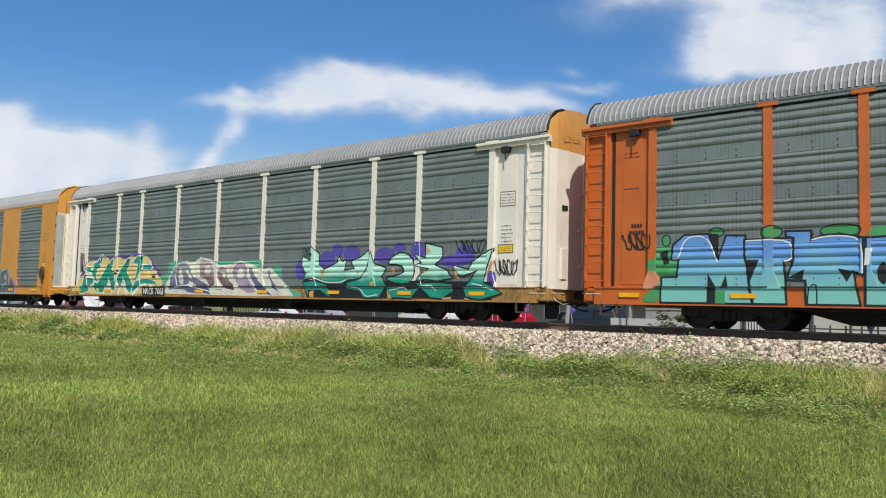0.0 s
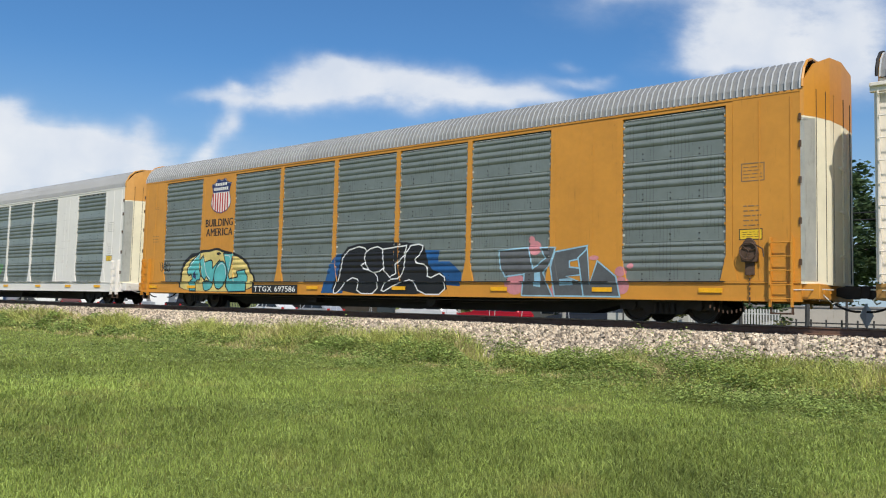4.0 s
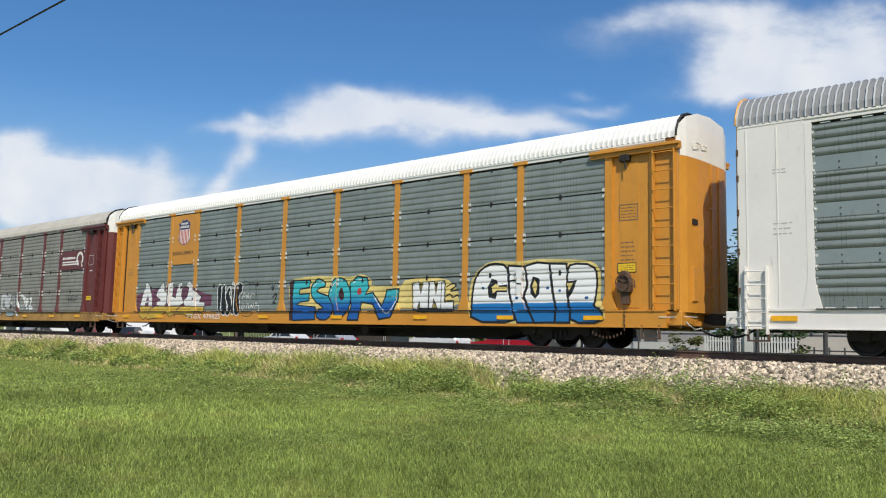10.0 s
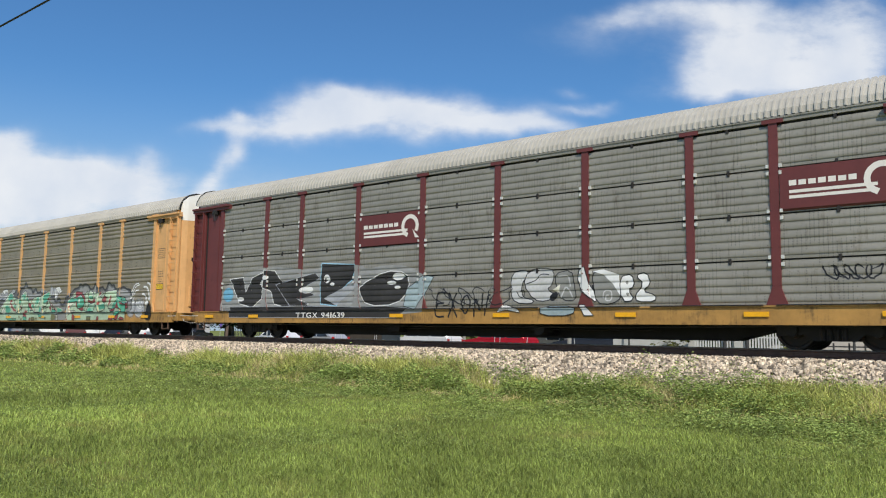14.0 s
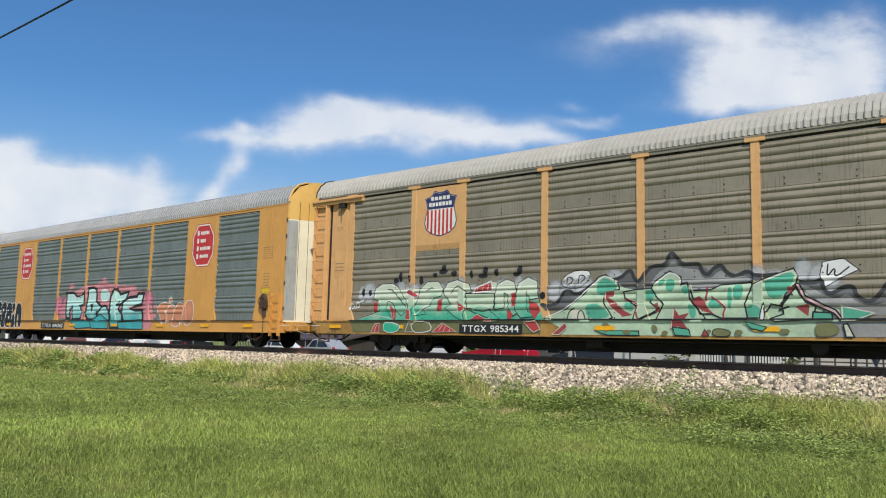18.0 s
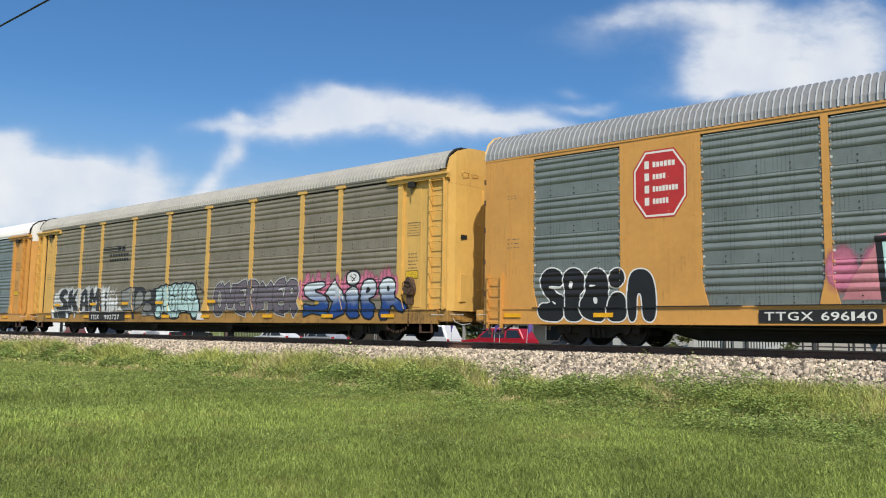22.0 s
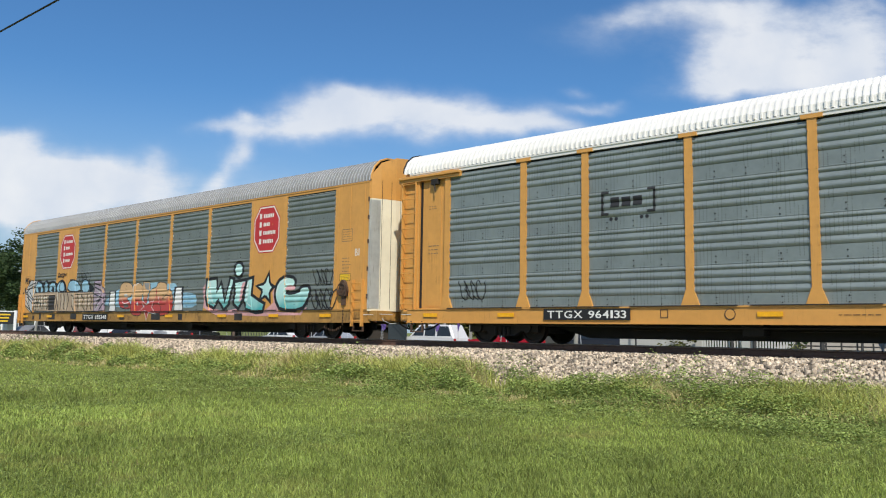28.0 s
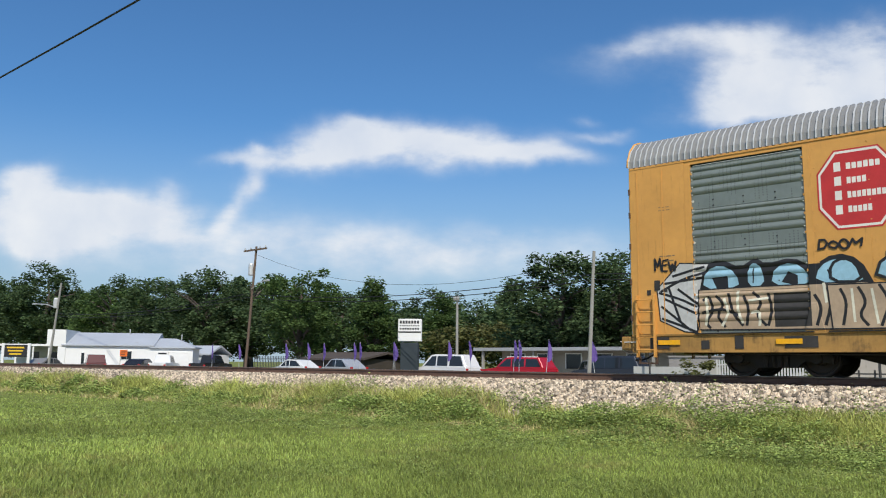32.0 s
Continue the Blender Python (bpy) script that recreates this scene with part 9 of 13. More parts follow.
    g.dot(OLIVE_P, -0.78, 0.67, 0.08, 0.06)
    g.dot(OLIVE_P, 0.99, 0.70, 0.09, 0.06)
    g.dot(OLIVE_P, 0.30, 0.72, 0.06, 0.04)
    g.dot(OLIVE_P, 1.99, 0.73, 0.11, 0.06)
    g.dash(BK, 0.03, [(-4.01, 1.00), (-1.67, 1.00)])
    g.dash(BK, 0.03, [(-1.18, 0.99), (1.17, 1.00)])
    g.dash(BK, 0.03, [(1.66, 1.00), (4.07, 1.00)])
    g.done()
    g = Mural(6, "small white graffiti tags with black letters")
    g.letter(WHITE_P, BK, 0.02, [(-3.76, 1.98), (-3.55, 2.19), (-3.20, 2.30), (-2.81, 2.24), (-2.92, 1.97), (-3.20, 1.79), (-3.60, 1.83)], 1)
    g.dash(BK, 0.03, [(-3.55, 1.92), (-3.53, 2.15), (-3.32, 2.04), (-3.52, 1.89)])
    g.dash(BK, 0.03, [(-3.20, 1.94), (-3.18, 2.18), (-2.95, 2.10), (-3.14, 1.96)])
    g.letter(WHITE_P, BK, 0.02, [(2.72, 1.94), (2.78, 2.22), (2.97, 2.25), (3.20, 2.28), (3.49, 2.03), (3.11, 1.85), (2.84, 1.68), (2.77, 1.78)], 0)
    g.dash(BK, 0.03, [(2.89, 2.18), (2.85, 1.86), (3.04, 2.13), (3.00, 1.85), (3.31, 2.10)])
    g.done()
    g = Mural(6, "jade and cream graffiti word with arrow ends and maroon shadows")
    g.mist(GREY_MIST, puffs(4.14, 9.91, 1.2, 2.1, 92, 0.36))
    g.blot(SMOKE_G, [(4.09, 0.89), (4.07, 1.74), (4.27, 1.68), (4.55, 1.99), (4.77, 2.11), (4.90, 2.13), (5.21, 2.17), (5.33, 2.32), (5.51, 2.32), (5.63, 2.22), (5.75, 2.33), (6.16, 2.29), (6.39, 2.03), (6.68, 2.12), (6.79, 2.31), (6.96, 2.33), (7.06, 2.03), (7.13, 2.13), (7.29, 2.10), (7.50, 2.16), (7.82, 1.94), (7.98, 2.26), (8.18, 2.37), (8.33, 2.16), (8.54, 2.24), (8.68, 2.02), (8.98, 1.99), (9.17, 2.07), (9.46, 2.11), (9.64, 1.99), (10.01, 1.97), (10.14, 1.77), (10.23, 1.46), (10.18, 0.98), (9.35, 0.98)], 1)
    g.dash(SMOKE, 0.09, [(4.07, 1.74), (4.27, 1.68), (4.55, 1.99), (4.77, 2.11), (4.90, 2.13), (5.21, 2.17), (5.33, 2.32), (5.51, 2.32), (5.63, 2.22), (5.75, 2.33), (6.16, 2.29), (6.39, 2.03), (6.68, 2.12), (6.79, 2.31), (6.96, 2.33), (7.06, 2.03), (7.13, 2.13), (7.29, 2.10), (7.50, 2.16)])
    g.dash(SMOKE, 0.09, [(7.50, 2.16), (7.82, 1.94), (7.98, 2.26), (8.18, 2.37), (8.33, 2.16), (8.54, 2.24), (8.68, 2.02), (8.98, 1.99), (9.17, 2.07), (9.46, 2.11), (9.64, 1.99), (10.01, 1.97), (10.14, 1.77), (10.23, 1.46)])
    g.blot(HAZE_P, [(4.65, 1.83), (4.90, 2.02), (5.27, 2.04), (5.42, 2.22), (5.60, 2.13), (5.81, 2.23), (6.13, 2.18), (6.34, 1.96), (6.68, 1.98), (6.85, 2.25), (6.96, 2.21), (7.04, 1.91), (6.68, 1.82), (5.64, 1.85)], 1)
    g.blot(HAZE_P, [(7.29, 1.95), (7.55, 2.04), (7.82, 1.86), (8.00, 1.98), (8.10, 2.22), (8.31, 2.08), (8.54, 2.10), (8.63, 1.93), (8.08, 1.83), (7.55, 1.85)], 1)
    g.blot(HAZE_P, [(9.03, 1.90), (9.17, 1.99), (9.60, 2.00), (9.92, 1.87), (10.10, 1.60), (10.11, 1.03), (9.77, 1.03), (9.78, 1.47), (9.55, 1.70), (9.02, 1.71)], 1)
    g.blot(MINT_CREAM, [(4.24, 1.52), (4.71, 1.83), (4.96, 2.00), (5.57, 1.96), (5.82, 1.75), (6.08, 2.02), (6.28, 1.79), (6.34, 2.03), (6.73, 1.95), (7.01, 1.86), (7.34, 1.93), (7.66, 1.84), (8.08, 1.95), (8.88, 1.99), (8.90, 1.72), (9.55, 1.65), (9.89, 1.40), (9.86, 1.16), (9.68, 0.98), (9.72, 0.65), (4.16, 0.61), (4.13, 0.68), (4.22, 1.16)], 0)
    g.letter(MAROON_S, BK, 0.025, [(4.95, 1.98), (5.07, 2.00), (5.61, 1.95), (5.82, 1.74), (5.97, 1.74), (5.95, 1.39), (5.76, 1.24), (5.82, 1.09), (5.58, 1.06), (5.10, 1.24)], 0)
    g.letter(JADE_S, BK, 0.03, [(4.24, 1.52), (4.72, 1.80), (4.78, 1.69), (5.19, 1.71), (5.17, 1.52), (4.72, 1.48), (4.29, 1.41)], 0)
    g.dash(WHITE_P, 0.025, [(4.27, 1.54), (4.72, 1.78), (4.79, 1.66), (5.17, 1.68)])
    g.letter(DULL_CREAM, BK, 0.03, [(4.27, 1.46), (4.98, 1.49), (4.48, 1.23), (4.38, 1.10), (4.93, 1.08), (5.06, 0.99), (4.61, 0.99), (4.16, 0.73), (4.18, 1.15)], 0)
    g.blot(MAROON_S, [(4.31, 1.14), (4.37, 1.31), (4.46, 1.32), (4.36, 1.14)], 0)
    g.letter(JADE_S, BK, 0.03, [(5.19, 1.70), (5.46, 1.83), (5.71, 1.72), (5.91, 1.46), (5.82, 1.26), (5.47, 1.20), (5.23, 1.17), (5.17, 1.48)], 0)
    g.blot(DULL_CREAM, [(5.30, 1.58), (5.39, 1.64), (5.48, 1.55), (5.34, 1.36)], 0)
    g.dash(WHITE_P, 0.025, [(5.23, 1.70), (5.46, 1.80), (5.67, 1.70)])
    g.letter(MINT_CREAM, BK, 0.03, [(5.97, 1.53), (5.93, 1.80), (6.08, 2.00), (6.29, 1.71), (6.24, 1.39), (6.47, 1.29), (6.13, 1.03), (5.88, 1.08), (6.04, 1.34)], 0)
    g.letter(MAROON_S, BK, 0.025, [(6.25, 1.56), (6.68, 1.50), (6.91, 1.68), (6.96, 1.46), (6.62, 1.36), (6.29, 1.47)], 0)
    g.letter(MINT_CREAM, BK, 0.035, [(6.31, 2.01), (6.75, 1.92), (6.71, 1.62), (6.45, 1.62), (6.42, 1.55), (6.34, 1.54), (6.26, 1.63)], 0)
    g.blot(JADE_S, [(6.34, 1.74), (6.70, 1.73), (6.70, 1.64), (6.45, 1.63), (6.35, 1.62)], 0)
    g.dash(WHITE_P, 0.025, [(6.35, 1.99), (6.72, 1.90), (6.70, 1.77)])
    g.letter(JADE_PALE, BK, 0.035, [(6.41, 1.36), (6.96, 1.46), (7.04, 1.28), (6.82, 1.03), (6.23, 1.03), (6.10, 1.13)], 0)
    g.dash(DULL_CREAM, 0.03, [(6.14, 1.12), (6.40, 1.28), (6.77, 1.06)])
    g.letter(MINT_CREAM, BK, 0.035, [(6.96, 1.84), (7.34, 1.92), (7.72, 1.89), (7.46, 1.71), (7.62, 1.56), (7.83, 1.37), (7.82, 1.13), (7.55, 1.04), (7.34, 0.99), (7.13, 1.18), (7.01, 1.42)], 0)
    g.blot(JADE_S, [(7.17, 1.30), (7.82, 1.37), (7.81, 1.15), (7.34, 1.11)], 0)
    g.blot(MAROON_S, [(7.23, 1.81), (7.46, 1.95), (7.51, 1.85), (7.29, 1.70)], 0)
    g.blot(MAROON_S, [(7.13, 1.45), (7.35, 1.50), (7.35, 1.33), (7.17, 1.32)], 0)
    g.dash(WHITE_P, 0.025, [(7.06, 1.64), (7.70, 1.88)])
    g.letter(MAROON_S, BK, 0.025, [(7.58, 1.55), (7.83, 1.75), (7.98, 1.65), (7.95, 1.45), (7.67, 1.43)], 0)
    g.letter(MINT_CREAM, BK, 0.035, [(7.78, 1.75), (7.90, 1.93), (8.09, 1.95), (8.89, 1.99), (8.91, 1.53), (8.74, 1.26), (8.44, 1.13), (8.19, 1.16), (8.01, 1.35), (8.10, 1.64)], 0)
    g.blot(MAROON_S, [(8.17, 1.35), (8.31, 1.69), (8.46, 1.81), (8.40, 1.46), (8.25, 1.26)], 1)
    g.blot(JADE_S, [(8.66, 1.39), (8.91, 1.53), (8.88, 1.34), (8.64, 1.16), (8.43, 1.14)], 0)
    g.dash(WHITE_P, 0.025, [(7.97, 1.88), (8.09, 1.93), (8.87, 1.97)])
    g.dash(BK, 0.025, [(8.38, 1.31), (8.69, 1.44), (8.91, 1.52)])
    g.letter(MAROON_S, BK, 0.025, [(8.28, 1.07), (8.74, 1.18), (8.69, 1.05), (8.38, 1.02)], 0)
    g.letter(MAROON_S, BK, 0.025, [(8.88, 1.51), (8.99, 1.44), (9.18, 1.14), (8.91, 1.19)], 0)
    g.letter(JADE_S, BK, 0.035, [(8.90, 1.69), (9.36, 1.66), (9.36, 1.52), (9.57, 1.64), (9.88, 1.42), (9.46, 1.36), (9.12, 1.50), (9.36, 1.30), (9.66, 1.31), (9.66, 0.99), (9.36, 0.99), (9.16, 1.20), (8.94, 1.49)], 0)
    g.dash(WHITE_P, 0.025, [(8.93, 1.66), (9.12, 1.51), (9.45, 1.44), (9.84, 1.43)])
    g.blot(MAROON_S, [(9.12, 1.43), (9.41, 1.36), (9.40, 1.33), (9.17, 1.37)], 0)
    g.letter(MAROON_S, BK, 0.03, [(9.70, 1.37), (9.90, 1.41), (9.87, 1.16), (9.68, 1.13)], 0)
    g.letter(JADE_PALE, BK, 0.03, [(8.76, 0.65), (8.74, 0.90), (9.02, 1.03), (9.36, 1.02), (9.16, 0.90), (8.89, 0.82)], 1)
    g.letter(MAROON_S, BK, 0.025, [(8.79, 0.65), (8.97, 0.84), (9.17, 0.88), (9.12, 0.65)], 1)
    g.letter(MAROON_S, BK, 0.025, [(9.17, 0.65), (9.35, 0.79), (9.65, 0.72), (9.74, 0.65)], 1)
    g.letter(MAROON_S, BK, 0.025, [(8.27, 0.64), (8.40, 0.74), (8.73, 0.78), (8.68, 0.64)], 0)
    g.letter(MAROON_S, BK, 0.025, [(7.17, 0.63), (7.29, 0.81), (7.40, 0.80), (7.43, 0.63)], 1)
    g.letter(MAROON_S, BK, 0.025, [(4.82, 0.96), (5.12, 0.79), (5.04, 0.61), (4.83, 0.65)], 0)
    g.letter(MAROON_S, DULL_CREAM, 0.02, [(4.16, 0.61), (4.30, 0.76), (4.38, 0.61)], 0)
    g.letter(OLIVE_P, BK, 0.025, [(6.29, 0.79), (6.68, 0.79), (6.63, 0.63), (6.30, 0.63)], 0)
    g.dash(BK, 0.03, [(4.52, 1.07), (4.53, 1.00), (6.79, 0.98), (6.80, 1.07)])
    g.dash(BK, 0.03, [(7.37, 1.06), (7.40, 0.99), (8.72, 0.98)])
    g.dash(BK, 0.03, [(9.31, 1.05), (9.33, 0.98), (9.86, 0.97)])
    g.done()
    g = Mural(6, "white curved scrawl on grey spray")
    g.mist(GREY_MIST, puffs(9.97, 11.13, 0.7, 1.7, 5, 0.4))
    g.mist(BLACK_MIST, puffs(11.45, 11.98, 0.5, 1.5, 6, 0.3))
    g.letter(WHITE_P, WHITE_P, 0.01, [(10.27, 1.48), (10.36, 1.51), (10.38, 1.40), (10.29, 1.37)], 1)
    g.dash(WHITE_P, 0.06, [(10.13, 1.63), (10.18, 1.96), (10.37, 2.20), (10.70, 2.23)])
    g.dash(WHITE_P, 0.05, [(10.21, 1.55), (10.28, 1.88), (10.45, 2.10), (10.76, 2.17)])
    g.dash(WHITE_P, 0.05, [(10.32, 1.51), (10.40, 1.83), (10.55, 1.93), (10.71, 1.93)])
    g.dash(WHITE_P, 0.08, [(11.10, 2.07), (11.37, 2.06), (11.56, 1.83), (11.63, 1.56)])
    g.dash(WHITE_P, 0.08, [(11.37, 2.24), (11.60, 2.19), (11.71, 1.91), (11.69, 1.56)])
    g.dash(WHITE_P, 0.08, [(11.03, 1.76), (11.25, 1.73), (11.40, 1.56), (11.43, 1.37)])
    g.dash(WHITE_P, 0.03, [(10.56, 1.50), (10.64, 1.22), (10.88, 1.10), (11.12, 1.25), (11.20, 1.49)])
    g.dash(WHITE_P, 0.03, [(10.68, 1.46), (10.76, 1.34), (10.86, 1.46)])
    g.dash(WHITE_P, 0.03, [(10.97, 1.45), (11.04, 1.33), (11.12, 1.47)])
    g.dash(WHITE_P, 0.03, [(10.50, 1.06), (10.67, 0.82), (11.03, 0.78), (11.23, 1.01)])
    g.dot(WHITE_P, 10.32, 1.44, 0.09, 0.08)
    g.dot(WHITE_P, 10.13, 1.62, 0.08, 0.07)
    g.dot(WHITE_P, 11.66, 1.53, 0.11, 0.10)
    g.dot(WHITE_P, 11.43, 1.37, 0.12, 0.12)
    g.dot(WHITE_P, 10.91, 1.25, 0.10, 0.05)
    g.done()
    number(W6, "TTGX 985344", -7.1, -4.9, 0.6, 0.88)
    stencils(W6)
    # yellow wagon with octagons
    octagon(W7, -8.75, -7.35, 3.15, 4.85, ((6, 0.85), (4, 0.5), (8, 0.95), (5, 0.6)))
    octagon(W7, 7.4, 8.9, 3.12, 4.86, ((6, 0.8), (4, 0.5), (8, 0.95), (6, 0.8)))
    g = Mural(7, "black bubble graffiti word with a thin white outline")
    g.letter(BK, WHITE_P, 0.035, [(-11.57, 1.72), (-11.38, 2.03), (-11.04, 2.06), (-10.78, 1.85), (-10.82, 1.50), (-11.12, 1.54), (-11.02, 1.38), (-10.72, 1.28), (-10.75, 0.60), (-11.34, 0.60), (-11.59, 0.75), (-11.59, 1.12), (-11.16, 1.11), (-11.43, 1.35)], 2)
    g.blot(WHITE_P, [(-11.25, 1.57), (-10.86, 1.53), (-10.86, 1.48), (-11.22, 1.47)], 1)
    g.blot(WHITE_P, [(-11.19, 1.18), (-11.04, 1.11), (-11.06, 1.04)], 1)
    g.letter(BK, WHITE_P, 0.035, [(-10.85, 1.74), (-10.71, 2.01), (-10.39, 2.04), (-10.12, 1.79), (-10.14, 1.44), (-10.35, 1.24), (-10.16, 1.10), (-10.18, 0.60), (-10.75, 0.60), (-10.78, 1.04), (-10.76, 1.43)], 2)
    g.blot(WHITE_P, [(-10.62, 1.68), (-10.51, 1.65), (-10.53, 1.46), (-10.63, 1.49)], 1)
    g.letter(BK, WHITE_P, 0.035, [(-10.18, 1.66), (-10.02, 1.98), (-9.69, 2.00), (-9.47, 1.77), (-9.45, 1.39), (-9.52, 0.60), (-9.90, 0.60), (-10.27, 0.75), (-10.36, 1.13), (-10.13, 1.35)], 2)
    g.blot(WHITE_P, [(-10.03, 1.57), (-9.78, 1.54), (-10.00, 1.49)], 1)
    g.blot(WHITE_P, [(-9.93, 1.25), (-9.79, 1.22), (-9.81, 1.06), (-9.90, 1.08)], 1)
    g.letter(BK, WHITE_P, 0.035, [(-9.51, 1.71), (-9.37, 1.98), (-9.08, 1.97), (-8.95, 1.69), (-9.13, 1.44), (-9.41, 1.46)], 2)
    g.letter(BK, WHITE_P, 0.035, [(-9.55, 1.09), (-9.34, 1.38), (-9.02, 1.35), (-8.91, 1.02), (-8.98, 0.60), (-9.51, 0.60)], 2)
    g.letter(BK, WHITE_P, 0.035, [(-8.95, 1.69), (-8.72, 1.95), (-8.33, 1.89), (-8.16, 1.48), (-8.15, 0.60), (-8.54, 0.60), (-8.56, 1.28), (-8.67, 1.31), (-8.67, 0.60), (-8.95, 0.60)], 2)
    g.done()
    g = Mural(7, "pale turquoise graffiti word with black edges on pink spray")
    g.dot(PINK, -2.82, 2.64, 0.26, 0.15)
    g.dot(PINK, 0.30, 2.82, 0.20, 0.15)
    g.dot(PINK, 2.94, 2.45, 0.15, 0.11)
    g.dot(PINK, 4.78, 1.20, 0.16, 0.10)
    g.dot(PINK, 4.87, 1.53, 0.14, 0.11)
    g.mist(PINK_MIST, puffs(-4.24, 4.76, 1.2, 2.35, 17, 0.4))
    g.blot(PINK, [(-3.99, 1.14), (-3.77, 1.62), (-3.41, 2.06), (-3.31, 2.50), (-2.49, 2.36), (-1.62, 2.60), (-1.14, 2.68), (-0.56, 2.65), (0.23, 2.80), (1.29, 2.61), (3.22, 2.50), (3.23, 2.33), (3.92, 2.16), (4.04, 1.80), (4.34, 1.71), (4.68, 1.53), (4.71, 0.60), (3.94, 0.60), (3.95, 1.04), (-4.06, 1.07)], 1)
    g.letter(AQUA_PALE, BK, 0.13, [(-3.30, 2.33), (-2.88, 2.33), (-2.54, 2.32), (-2.23, 2.12), (-1.86, 2.13), (-1.43, 2.35), (-1.39, 1.73), (-1.85, 1.68), (-1.54, 1.37), (-1.84, 1.06), (-2.59, 1.04), (-2.63, 1.64), (-2.84, 1.50), (-2.83, 1.08), (-3.22, 1.09)], 0)
    g.blot(PINK, [(-2.73, 1.52), (-2.63, 1.56), (-2.60, 1.12), (-2.75, 1.12)], 0)
    g.letter(AQUA_PALE, BK, 0.13, [(-1.16, 2.00), (-1.09, 2.50), (-0.61, 2.53), (-0.31, 2.42), (-0.28, 1.88), (0.23, 1.63), (0.12, 1.35), (-0.19, 1.36), (-0.21, 1.03), (-1.03, 1.03), (-1.30, 1.27), (-1.19, 1.57)], 0)
    g.blot(BK, [(-0.83, 1.74), (-0.50, 1.79), (-0.68, 1.32)], 0)
    g.letter(AQUA_PALE, BK, 0.1, [(0.12, 1.54), (0.61, 1.70), (0.93, 1.38), (0.98, 0.92), (0.24, 0.92), (-0.21, 1.16)], 1)
    g.letter(AQUA_PALE, WHITE_P, 0.04, [(0.03, 2.17), (0.21, 2.42), (0.73, 2.39), (0.92, 2.13), (0.74, 1.85), (0.21, 1.86)], 2)
    g.letter(AQUA_PALE, BK, 0.13, [(1.00, 2.10), (1.29, 2.40), (1.63, 2.39), (1.85, 2.16), (2.58, 2.25), (2.33, 1.85), (1.85, 1.67), (1.81, 1.45), (2.14, 1.32), (2.08, 1.00), (1.90, 0.63), (1.16, 0.62), (1.00, 1.34)], 0)
    g.blot(BK, [(1.51, 1.68), (1.89, 1.87), (1.71, 1.60)], 0)
    g.letter(AQUA_PALE, BK, 0.13, [(2.16, 1.82), (2.66, 2.00), (3.30, 2.03), (3.39, 2.16), (3.85, 2.14), (3.77, 1.67), (3.21, 1.60), (2.79, 1.49), (3.25, 1.43), (3.84, 1.43), (3.88, 0.98), (2.27, 0.93), (2.08, 1.27)], 0)
    g.blot(PINK, [(2.56, 1.56), (3.07, 1.64), (2.84, 1.52)], 0)
    g.letter(AQUA_DEEP, BK, 0.05, [(-2.72, 1.01), (-0.89, 1.02), (-0.43, 0.93), (-0.68, 0.65), (-2.08, 0.60)], 0)
    g.letter(AQUA_DEEP, BK, 0.05, [(-0.77, 0.97), (0.15, 1.27), (0.89, 0.97), (1.02, 0.62), (-0.54, 0.61)], 0)
    g.letter(AQUA_DEEP, BK, 0.05, [(1.86, 0.90), (3.95, 0.99), (4.00, 0.60), (1.98, 0.61)], 0)
    g.dash(WHITE_P, 0.03, [(-3.14, 2.18), (-2.59, 2.19), (-2.23, 2.04), (-1.56, 2.18)])
    g.dash(WHITE_P, 0.03, [(-0.96, 2.35), (-0.61, 2.42), (-0.44, 2.28), (-0.44, 1.89)])
    g.dash(WHITE_P, 0.03, [(2.33, 1.81), (2.70, 1.91), (3.39, 1.94), (3.70, 2.02)])
    g.done()
    g = Mural(7, "coral bubble graffiti with thin white outlines")
    g.letter(CORAL, WHITE_P, 0.03, [(5.01, 1.36), (5.08, 1.64), (5.62, 1.76), (5.93, 1.66), (5.76, 1.35), (6.06, 1.02), (5.75, 0.86), (5.27, 0.90), (5.24, 1.15)], 1)
    g.letter(CORAL, WHITE_P, 0.03, [(5.86, 1.82), (5.92, 1.96), (6.07, 1.95), (6.13, 1.81), (6.07, 1.67), (5.92, 1.68)], 2)
    g.letter(CORAL, WHITE_P, 0.03, [(5.84, 1.57), (6.29, 1.70), (6.32, 1.26), (6.06, 0.86), (5.67, 1.02)], 1)
    g.letter(CORAL, WHITE_P, 0.03, [(6.26, 1.34), (6.58, 1.73), (7.01, 1.67), (7.09, 1.01), (6.69, 0.71), (6.17, 0.78)], 1)
    g.letter(CORAL, WHITE_P, 0.03, [(7.04, 1.40), (7.20, 1.79), (7.74, 1.77), (7.79, 1.01), (7.37, 0.72), (6.96, 1.01)], 1)
    g.dot(WHITE_P, 5.68, 1.33, 0.08, 0.08)
    g.dot(WHITE_P, 5.48, 0.86, 0.05, 0.05)
    g.dot(WHITE_P, 6.83, 0.88, 0.05, 0.05)
    g.dot(WHITE_P, 5.91, 1.57, 0.04, 0.03)
    g.done()
    number(W7, "TTGX 696140", -5.72, -3.25, 0.6, 0.88)
    stencils(W7)
    # pale yellow wagon
    drape(W8, "railway_emblem", [(LETTER_BLACK, [bar(-6.9, -5.5, z, z + 0.035) for z in (3.72, 3.79, 3.86, 3.93)] + word_bars(-5.6, -4.9, 3.72, 3.97, 2) + word_bars(-6.3, -4.6, 3.5, 3.62, 7) + word_bars(-6.3, -4.6, 3.28, 3.4, 8))], W8.car, "black striped railway emblem")
    g = Mural(8, "black smoky graffiti letters with white edges")
    g.mist(WHITE_MIST, puffs(-11.52, -5.39, 0.9, 2.15, 6, 0.2))
